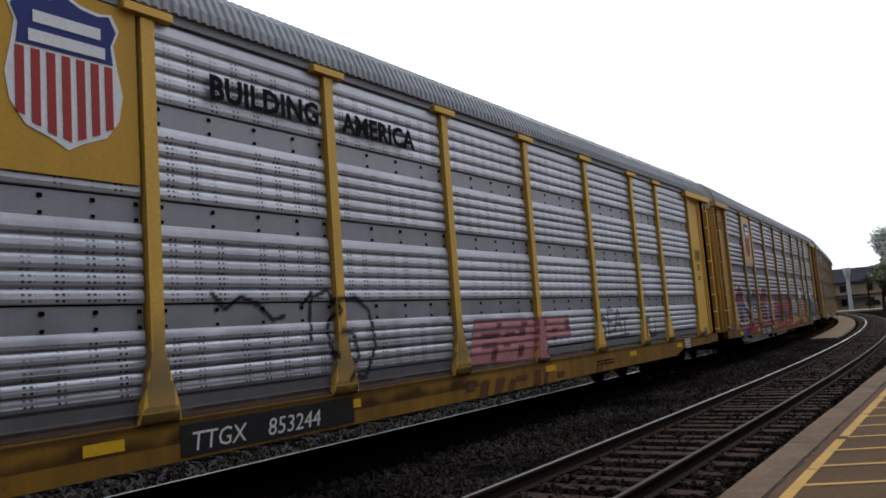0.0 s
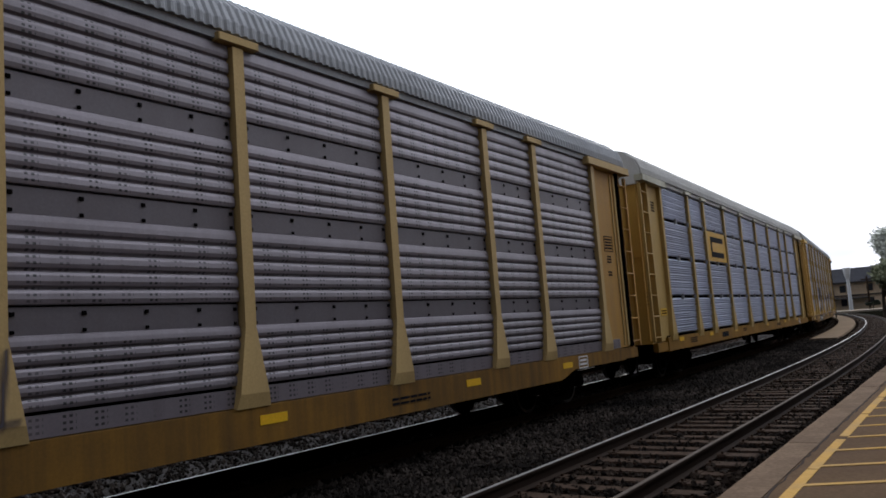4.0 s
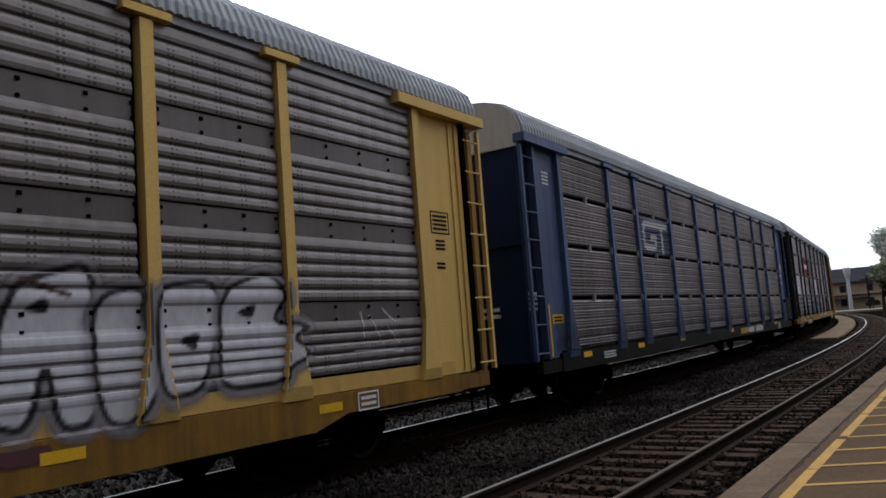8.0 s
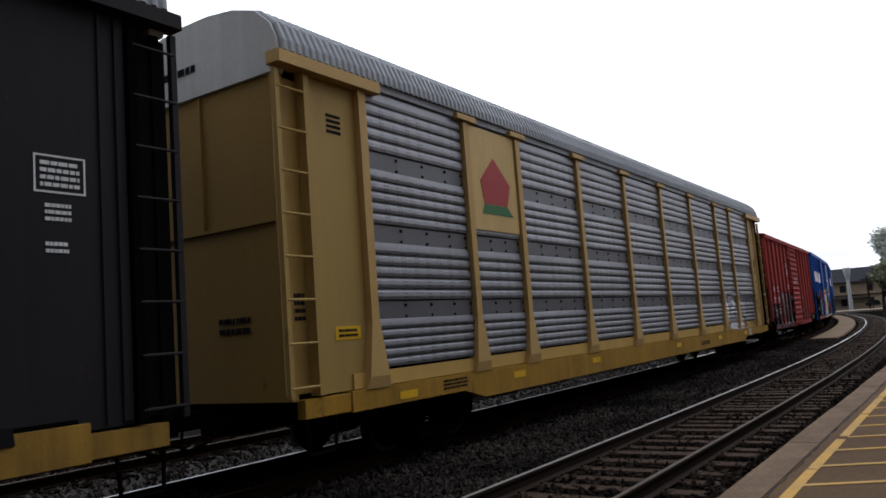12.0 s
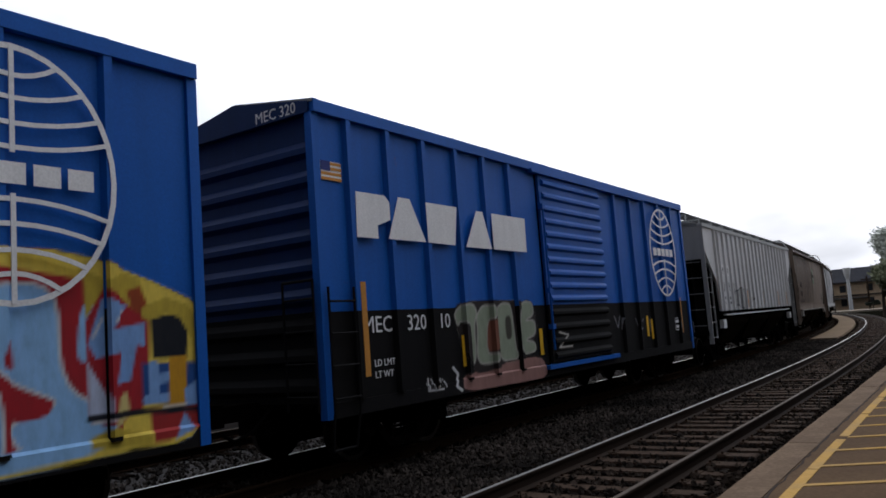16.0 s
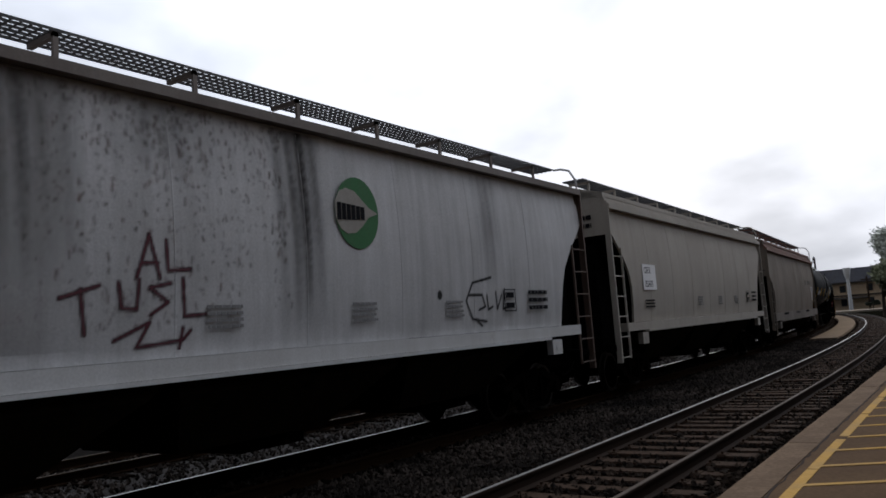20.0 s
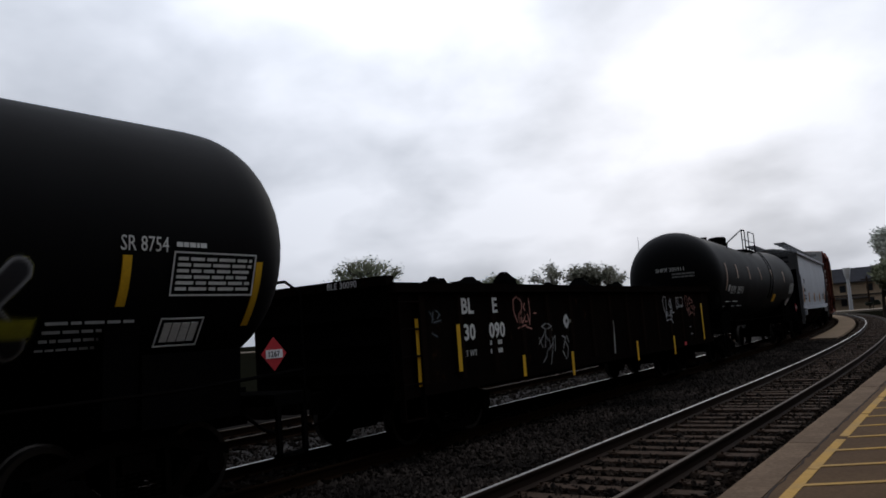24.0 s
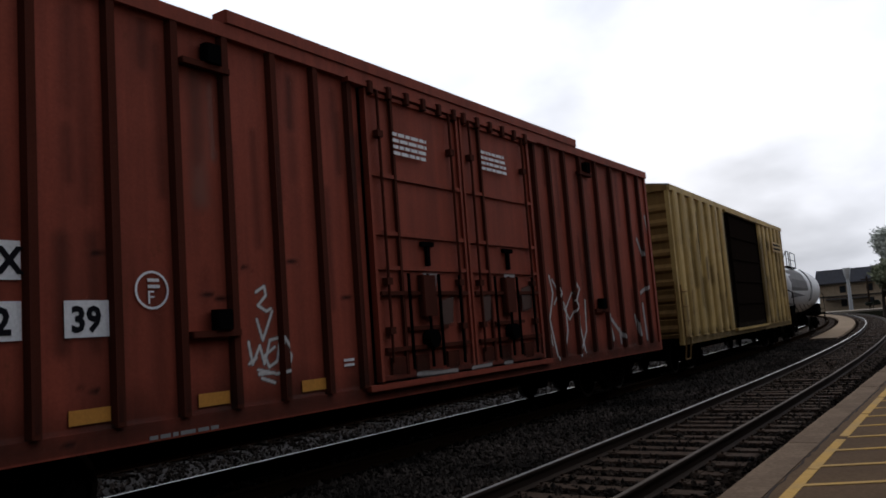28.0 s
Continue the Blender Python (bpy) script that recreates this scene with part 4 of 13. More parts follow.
def autorack(name, label, u0, u1, style, frame_m, panel_ms, sill_m, roof_m, end_m, cap_m, pick=None, header_m=None, plate_m=None, strip_m=None, rise=0.9, edges=RACK_POSTS):
    plate_m = plate_m or frame_m
    strip_m = strip_m or panel_ms[0]
    car = new_car(name, label, "railway car", u0, u1, 3.6)
    ob, hl = car["ob"], 13.35
    car["len"] = 26.7
    car["relief"] = rack_relief(style, edges)
    rnd = random.Random(int(u0))
    X = lambda d: d - hl
    part("deck", lambda: Shape().box(X(0.3), X(26.4), -1.4, 1.4, 0.9, 1.1), BLACK, ob, key="rack_deck")
    zb, zt = (0.62, 1.05) if style == 1 else (0.78, 1.135)
    for sd in (-1, 1):
        part("lining", lambda: Shape().box(X(0.62), X(26.08), min(sd * 1.44, sd * 1.46), max(sd * 1.44, sd * 1.46), 1.1, 5.4), BLACK, ob, key=("rack_lining", sd))
        y0, y1 = (-1.575, -1.42) if sd < 0 else (1.42, 1.575)
        part("side_sill", lambda: Shape().prism([(X(1.1), 0.78), (X(1.1), zt), (X(25.6), zt), (X(25.6), 0.78), (X(22.9), 0.78), (X(22.3), zb), (X(4.4), zb), (X(3.8), 0.78)], y0, y1, "y").box(X(0.25), X(1.09), y0 + .02, y1, 0.8, 1.03).box(X(25.61), X(26.45), y0 + .02, y1, 0.8, 1.03), sill_m, ob, key=("rack_sill", sd, style))
        part("rub_strip", lambda: Shape().box(X(1.2), X(25.5), min(sd * 1.40, sd * 1.53), max(sd * 1.40, sd * 1.53), 1.138 if style == 2 else 1.062, 1.18 if style == 2 else 1.265), BLACK if style == 2 else strip_m, ob, key=("rack_rub", sd, style))
        part("top_rail", lambda: Shape().box(X(0.5), X(26.2), min(sd * 1.42, sd * 1.56), max(sd * 1.42, sd * 1.56), 5.30, 5.40), roof_m, ob, key=("rack_rail", sd))
    for ci in range(len(edges) - 1):
        a, b = X(edges[ci] + 0.1), X(edges[ci + 1] - 0.1)
        for zi in range(4):
            for sd in (-1, 1):
                m = panel_ms[0]
                if pick and (ci, zi) in pick and sd < 0:
                    m = pick[(ci, zi)]
                elif len(panel_ms) > 2 and rnd.random() < 0.3:
                    m = panel_ms[1]
                panel_part(style, zi, ci, a, b, sd, m, panel_ms[3] if len(panel_ms) > 3 else m, ob)
            if style == 2:
                mid = (a + b) / 2
                for xx in ([mid] if b - a > 2 else []) + [a - 0.01, b + 0.01]:
                    part("bracket", lambda: Shape().box(-0.03, 0.03, -1.57, -1.5, -0.08, 0.06, 0.01), BRACKETM, ob, at=pose(xx, 0, ZONES[2][zi][0] - 0.01), key="rack_bracket") if zi else None
    if style == 1:
        def rivets():
            s = Shape()
            for ci in range(len(edges) - 1):
                for zi in range(3):
                    r = rack_rivets(zi, X(edges[ci] + 0.1), X(edges[ci + 1] - 0.1))
                    s.add(r.v, r.f)
            return s
        part("rivets", rivets, BLACK, ob, "dark rivet heads", key=("rack_rivets", edges))["kind"] = "stuff"
    for d in edges:
        for sd in (0, 180):
            p = part("post", lambda: rack_post(rise), frame_m, ob, at=pose(X(d), 0, 0, 0, 0, sd), key=("rack_post", rise))
            part("post_cap", lambda: Shape().box(-0.30, 0.30, -1.64, -1.45, 5.27, 5.36, 0.012), header_m or frame_m, p, key="rack_cap")
    part("roof", lambda: rack_roof(hl), roof_m, ob, "ribbed galvanised roof", key="rack_roof")
    for e in (-1, 1):
        T = pose(0, 0, 0, 0, 0, 0 if e < 0 else 180)
        zl = 2.04 if e > 0 else 1.65
        d = part("end_door", lambda: Shape().prism([(-1.46, 1.02), (1.46, 1.02), (1.46, 5.14), (-1.46, 5.14)], X(0.14), X(0.24), "x"), end_m, ob, "closed end door", at=T, key="rack_door")
        part("door_seam", lambda: Shape().box(X(0.1), X(0.139), -1.46, 1.46, 3.25, 3.3), end_m, d, key="rack_seam")
        part("door_seam", lambda: Shape().box(X(0.1), X(0.139), -0.02, 0.02, 3.31, 5.12), end_m, d, key="rack_seam_up")
        part("door_top", lambda: Shape().prism([(-1.46, 5.145), (1.46, 5.145)] + [(y * 0.975, z + 0.02) for y, z in reversed(ROOF_ARCH)], X(0.08), X(0.26), "x"), cap_m, ob, "white-painted top of the end", at=T, key="rack_top")
        for sd in (-1, 1):
            y0, y1 = (-1.5, -1.44) if sd < 0 else (1.44, 1.5)
            part("end_plate", lambda: Shape().box(X(0.6), X(zl - 0.08), y0, y1, 1.06, 5.2), plate_m, ob, at=T, key=("rack_plate", zl, sd))
            part("end_header", lambda: Shape().box(X(-0.02), X(zl + 0.35), min(y0, sd * 1.68), max(y1, sd * 1.68), 5.2, 5.36, 0.02), header_m or frame_m, ob, at=T, key=("rack_header", zl, sd))
            # trailing posts are black to paint in the shaded gap by the ladder
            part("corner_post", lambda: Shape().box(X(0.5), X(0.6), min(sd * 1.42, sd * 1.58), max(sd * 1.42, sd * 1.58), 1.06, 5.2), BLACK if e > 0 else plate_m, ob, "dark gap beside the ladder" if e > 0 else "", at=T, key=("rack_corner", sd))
            def lad():
                s = Shape()
                yy = sd * 1.54
                for x in (X(0.04), X(0.54)):
                    s.box(x - 0.035, x + 0.035, yy - 0.035, yy + 0.035, 1.06, 5.15)
                for k in range(8):
                    s.cyl((X(0.04), yy - sd * -0.03, 1.18 + k * 0.535), (X(0.54), yy - sd * -0.03, 1.18 + k * 0.535), 0.017, 6)
                return s
            part("ladder", lad, plate_m, ob, at=T, key=("rack_ladder", sd))
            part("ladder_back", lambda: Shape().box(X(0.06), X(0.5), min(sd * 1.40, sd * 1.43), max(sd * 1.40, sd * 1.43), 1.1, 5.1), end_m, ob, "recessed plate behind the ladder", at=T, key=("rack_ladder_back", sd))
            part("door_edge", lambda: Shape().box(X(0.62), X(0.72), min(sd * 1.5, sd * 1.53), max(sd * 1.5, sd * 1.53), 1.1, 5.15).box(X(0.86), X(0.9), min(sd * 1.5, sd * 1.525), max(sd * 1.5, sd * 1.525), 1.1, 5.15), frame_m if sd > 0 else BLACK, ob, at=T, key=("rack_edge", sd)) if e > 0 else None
    for e in (-1, 1):
        for sd in (-1, 1):
            part("stirrup", lambda: Shape().tube([(X(0.3), sd * 1.52, 0.82), (X(0.32), sd * 1.53, 0.36), (X(0.78), sd * 1.53, 0.36), (X(0.82), sd * 1.52, 0.82)], 0.022, 6), BLACK, ob, "bent steel step", at=pose(0, 0, 0, 0, 0, 0 if e < 0 else 180), key=("rack_stirrup", sd))
    part("centre_sill", lambda: Shape().box(X(0.2), X(26.5), -0.35, 0.35, 0.6, 0.9), BLACK, ob, key="rack_centre")
    add_trucks(car)
    return car


# ---- boxcars ----
def plug_gear(leaf, xa, xb, za, zb, half, m):
    """Crank rods, cross bars, gear box and hinges on a plug door."""
    w = xb - xa
    y0, y1 = -half - 0.12, -half - 0.062
    part("door_stile", Shape().box(xa + 0.24 * w, xa + 0.24 * w + 0.05, -half - 0.11, -half - 0.061, za + 0.06, zb - 0.06), m, leaf)
    for f in (0.3, 0.5, 0.62, 0.86):
        part("crank_rod", Shape().cyl((xa + f * w, y0 - 0.01, za + 0.12), (xa + f * w, y0 - 0.01, 2.62), 0.025, 8), BLACK, leaf)
    for z, f0, f1 in ((1.5, 0.06, 0.95), (1.78, 0.28, 0.7), (2.3, 0.04, 0.96)):
        part("cross_bar", Shape().box(xa + f0 * w, xa + f1 * w, y0, y1, z, z + 0.06), m, leaf)
    part("gear_box", Shape().box(xa + 0.42 * w, xa + 0.56 * w, y0 - 0.06, y1, 1.98, 2.6, 0.02), m, leaf, "lock gear box")
    part("hand_wheel", Shape().cyl((xa + 0.49 * w, y0 - 0.1, 1.64), (xa + 0.49 * w, y1, 1.64), 0.14, 14), BLACK, leaf)
    part("handle", Shape().box(xa + 0.52 * w, xa + 0.55 * w, y0, y1, 2.75, 3.12).box(xa + 0.47 * w, xa + 0.6 * w, y0, y1, 3.05, 3.12), BLACK, leaf)
    for f in (0.02, 0.2, 0.38, 0.56, 0.74, 0.92):
        part("hinge", Shape().box(xa + f * w, xa + f * w + 0.1, y0 - 0.05, y1, zb - 0.08, zb + 0.1, 0.015), m, leaf)
    for f in (0.1, 0.34, 0.68):
        part("panel_box", Shape().box(xa + f * w, xa + (f + 0.14) * w, y0 + 0.02, y1, 1.15, 1.42, 0.015), m, leaf)


def boxcar(name, label, u0, u1, posts, door, z0, ztop, side_m, low_m, zsplit, roof_m, end_m, rib_m, door_style=1, roof_rise=0.2, end_top=None, half=1.45, bogie=2.1, raised=0.0, fat=0.0):
    # raised: how far from each end the side stops short above the trucks; fat: half width of broad pressed posts
    car = new_car(name, label, "railway car", u0, u1, bogie)
    ob, L = car["ob"], u1 - u0
    hl = L / 2
    X = lambda d: d - hl
    proud = 0.1 if fat else 0.075

    def relief(x, z):
        r = np.full(np.shape(x), half)
        for p in posts:
            r = np.where(np.abs(x + hl - p) < (fat or 0.06), half + proud, r)
        r = np.where((x + hl > door[0]) & (x + hl < door[1]), half + 0.1, r)
        r = np.where(z < z0 + 0.22, half + 0.03, r)
        return r
    car["relief"] = relief
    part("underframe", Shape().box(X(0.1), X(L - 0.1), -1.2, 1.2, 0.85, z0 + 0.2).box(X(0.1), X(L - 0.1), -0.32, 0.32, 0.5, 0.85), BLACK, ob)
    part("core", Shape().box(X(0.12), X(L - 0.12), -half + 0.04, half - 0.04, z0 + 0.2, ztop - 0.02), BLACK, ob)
    for sd in (-1, 1):
        def yy(a, b):
            return (-half - b, -half - a) if sd < 0 else (half + a, half + b)
        cuts = [raised, L - raised] if raised else []
        marks = [0.06] + sorted([p for p in posts if p < door[0]] + cuts[:1]) + [door[0]] + [door[1]] + sorted([p for p in posts if p > door[1]] + cuts[1:]) + [L - 0.06]
        for a, b in zip(marks[:-1], marks[1:]):
            if a == door[0] and b == door[1]:
                continue
            zl = 1.2 if raised and (b <= raised or a >= L - raised) else z0 + 0.2
            if zsplit:
                part("side_sheet", Shape().box(X(a) + .002, X(b) - .002, *yy(-0.04, 0.0), zsplit, ztop), side_m, ob)
                part("side_sheet", Shape().box(X(a) + .002, X(b) - .002, *yy(-0.04, 0.0), z0 + 0.2, zsplit - 0.001), low_m, ob)
            else:
                part("side_sheet", Shape().box(X(a) + .002, X(b) - .002, *yy(-0.04, 0.0), zl, ztop), side_m, ob)
        for p in posts:
            if door[0] < p < door[1]:
                continue
            prof = [(p - 0.075, 0.001), (p - 0.045, proud), (p + 0.045, proud), (p + 0.075, 0.001)]
            if fat:
                prof = [(p - fat, 0.001), (p - fat * 0.8, proud * 0.6), (p - fat * 0.5, proud * 0.92), (p, proud), (p + fat * 0.5, proud * 0.92), (p + fat * 0.8, proud * 0.6), (p + fat, 0.001)]
            def post(za, zb):
                return Shape().prism([(X(a), (-half - b) if sd < 0 else (half + b)) for a, b in prof], za, zb, "z")
            if zsplit:
                part("side_post", post(zsplit, ztop), side_m, ob)
                part("side_post", post(z0 + 0.2, zsplit - 0.001), low_m, ob)
            else:
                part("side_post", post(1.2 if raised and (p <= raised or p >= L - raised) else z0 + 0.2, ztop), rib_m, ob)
        part("side_sill", Shape().box(X(0.06 + raised), X(L - 0.06 - raised), *yy(-0.06, 0.03), z0, z0 + 0.2), low_m or side_m, ob)
        if raised:
            for da, db in ((0.06, raised + 0.05), (L - raised - 0.05, L - 0.06)):
                part("end_sill", Shape().box(X(da), X(db), *yy(-0.06, 0.02), 1.12, 1.199), BLACK, ob, "dark sill over the truck")
                part("jacking_pad", Shape().prism([(X(da + 0.75), 0.86), (X(da + 0.6), 1.11), (X(db - 0.05), 1.11), (X(db - 0.05), 0.9)], *yy(-0.1, 0.01), "y"), REDSHADE, ob)
        part("top_chord", Shape().box(X(0.02), X(L - 0.02), *yy(-0.06, 0.085), ztop, ztop + 0.17), side_m, ob)
        # door
        dz0, dz1 = z0 + 0.25, ztop - 0.06
        ds = []
        n_doors = 2 if door_style == 3 else 1
        for k in range(n_doors):
            a = door[0] + 0.06 + (door[1] - door[0] - 0.06) / n_doors * k
            b = a + (door[1] - door[0] - 0.06) / n_doors - 0.06
            cut = [(dz0, dz1)] if not zsplit else [(zsplit, dz1), (dz0, zsplit - 0.001)]
            for ci, (za, zb) in enumerate(cut):
                m = side_m if ci == 0 else low_m
                leaf = part("door", Shape().box(X(a), X(b), *yy(0.005, 0.06), za, zb), m, ob, "closed sliding door")
                ds.append(leaf)
                if door_style == 1:
                    nz = int((zb - za) / 0.24)
                    o = 1 if sd > 0 else -1
                    for i in range(nz):
                        z = za + (zb - za) * (i + 0.5) / nz
                        part("door_rib", Shape().prism([(o * (half + 0.061), z - 0.085), (o * (half + 0.115), z - 0.05), (o * (half + 0.115), z + 0.0), (o * (half + 0.061), z + 0.06)], X(a + 0.1), X(b - 0.1), "x"), m, leaf)
                else:
                    cols = (a + 0.03, a + (b - a) * (0.36 if door_style == 2 else 0.5), b - 0.03)
                    for z in (za + 0.05, 2.7, 3.2, 4.05, zb - 0.05) if door_style == 3 else np.linspace(za + 0.05, zb - 0.05, 6 if ci == 0 else 3):
                        part("door_rib", Shape().box(X(a + 0.065), X(b - 0.065), *yy(0.061, 0.10), z - 0.03, z + 0.03), m, leaf)
                    for xx in cols[::2]:
                        part("door_stile", Shape().box(X(xx) - 0.03, X(xx) + 0.03, *yy(0.061, 0.105), za, zb), m, leaf)
                    if door_style == 3 and sd < 0:
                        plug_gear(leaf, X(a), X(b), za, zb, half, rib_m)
            if sd < 0:
                hs = Shape()
                for xx in ((a + 0.25, b - 0.3) if door_style == 3 else (a - 0.03,)):
                    hs.cyl((X(xx), -half - 0.13, z0 + 0.5), (X(xx), -half - 0.13, dz1 - (0.0 if door_style != 1 else 0.6)), 0.022, 8)
                    for z in (z0 + 0.9, z0 + 1.6, dz1 - 0.7):
                        hs.box(X(xx) - 0.06, X(xx) + 0.06, -half - 0.16, -half - 0.06, z, z + 0.1)
                part("lock_rod", hs, rib_m, ds[0], "steel lock rods and keepers")
        part("door_rail", Shape().box(X(door[0] - 0.3), X(door[1] + (0.3 if n_doors == 2 else 2.6)), *yy(0.0, 0.13), ztop - 0.05, ztop + 0.02), side_m, ob)
        part("door_rail", Shape().box(X(door[0] - 0.2), X(door[1] + 0.2), *yy(0.0, 0.12), z0 + 0.14, z0 + 0.22), side_m, ob)
    # ends with pressed ribs
    for e in (-1, 1):
        T = pose(0, 0, 0, 0, 0, 0 if e < 0 else 180)
        s = Shape()
        n = 9
        prof = [(X(0.13), z0 + 0.2), (X(0.1), z0 + 0.2)]
        p = (ztop - z0 - 0.5) / n
        for i in range(n):
            z = z0 + 0.2 + i * p
            prof += [(X(0.10), z + 0.25 * p), (X(0.03), z + 0.42 * p), (X(0.03), z + 0.62 * p), (X(0.1), z + 0.85 * p)]
        prof += [(X(0.1), ztop), (X(0.13), ztop)]
        if zsplit:
            lo = [q for q in prof[1:-1] if q[1] < zsplit - 0.05]
            hi = [q for q in prof[1:-1] if q[1] >= zsplit - 0.05]
            zs = (lo[-1][1] + hi[0][1]) / 2
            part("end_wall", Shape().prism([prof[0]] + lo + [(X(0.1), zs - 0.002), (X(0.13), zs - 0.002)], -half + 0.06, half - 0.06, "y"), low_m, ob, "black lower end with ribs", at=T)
            prof = [(X(0.13), zs), (X(0.1), zs)] + hi + [prof[-1]]
        s.prism(prof, -half + 0.06, half - 0.06, "y")
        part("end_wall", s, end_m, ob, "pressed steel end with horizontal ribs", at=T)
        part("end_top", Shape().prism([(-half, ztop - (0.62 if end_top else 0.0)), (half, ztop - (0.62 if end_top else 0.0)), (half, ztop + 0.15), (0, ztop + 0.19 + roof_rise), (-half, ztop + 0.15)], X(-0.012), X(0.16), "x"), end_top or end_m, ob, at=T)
        for sd in (-1, 1):
            part("corner_post", Shape().box(X(0.0), X(0.13), min(sd * (half - 0.08), sd * (half + 0.04)), max(sd * (half - 0.08), sd * (half + 0.04)), 1.12 if raised else z0, ztop), side_m, ob, at=T)
        lm = end_m if not zsplit else low_m
        rails = Shape()
        if raised:    # only short brackets carry the rungs
            rails.tube([(X(0.08), -half - 0.02, 1.25), (X(0.08), -half - 0.1, 1.3), (X(0.62), -half - 0.1, 1.3), (X(0.62), -half - 0.02, 1.25)], 0.016, 6)
        else:
            rails.tube([(X(0.1), -half - 0.08, z0 + 1.7), (X(0.1), -half - 0.08, z0 + 0.1), (X(0.1), -half - 0.02, z0 - 0.4), (X(0.55), -half - 0.02, z0 - 0.4), (X(0.6), -half - 0.08, z0 + 0.1), (X(0.6), -half - 0.08, z0 + 1.7)], 0.02, 6)
        side_l = part("ladder", rails, lm, ob, "steel side ladder", at=T)
        end_l = part("end_ladder", Shape().tube([(X(-0.05), -half + 0.05, z0 + 0.1), (X(-0.05), -half + 0.05, z0 + 1.8), (X(-0.05), -half + 0.6, z0 + 1.8), (X(-0.05), -half + 0.6, z0 + 0.1)], 0.02, 6), lm, ob, "", at=T)
        for k in range(4):
            z = (1.3 if raised else z0 + 0.25) + k * 0.42
            part("rung", Shape().cyl((X(0.1), -half - 0.1, z), (X(0.6), -half - 0.1, z), 0.016, 6), lm, side_l)
            part("rung", Shape().cyl((X(-0.06), -half + 0.05, z + 0.05), (X(-0.06), -half + 0.6, z + 0.05), 0.016, 6), lm, end_l)
    roof = []
    x = X(0.0)
    for k in range(int(L / 1.1) + 1):
        for dx, d in ((0, 0.0), (0.04, 0.03), (0.12, 0.03), (0.16, 0)):
            xx = min(x + dx, hl)
            roof.append([(xx, -half - 0.06, ztop + 0.14), (xx, -half - 0.06, ztop + 0.175 + d * .4), (xx, 0, ztop + 0.185 + roof_rise + d), (xx, half + 0.06, ztop + 0.175 + d * .4), (xx, half + 0.06, ztop + 0.14)])
        x += 1.1
        if x > hl - 0.2:
            break
    roof.append([(hl, y, z) for _, y, z in roof[0]])
    part("roof", Shape().loft(roof), roof_m, ob, "ribbed galvanised roof")
    tank = Shape().cyl((X(L * 0.5 - 1), 0.3, 0.7), (X(L * 0.5 + 0.3), 0.3, 0.7), 0.22, 12)
    part("brake_reservoir", tank, TRUCKM, ob, smooth=True)
    add_trucks(car)
    return car


# ---- covered hoppers ----
BRACKETDARK = paint("end_ladder_grey", (0.13, 0.13, 0.135), (0.05, 0.047, 0.045), 0.6, seed=71.2)
GRATEM = paint("grating_steel", (0.1, 0.1, 0.105), (0.04, 0.036, 0.033), 0.5, 0.0, 0.6, seed=71.5)
# grime colour lowered further for the shade below the hoppers
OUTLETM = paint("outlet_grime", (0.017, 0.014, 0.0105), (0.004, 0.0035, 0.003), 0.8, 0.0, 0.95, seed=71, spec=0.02)


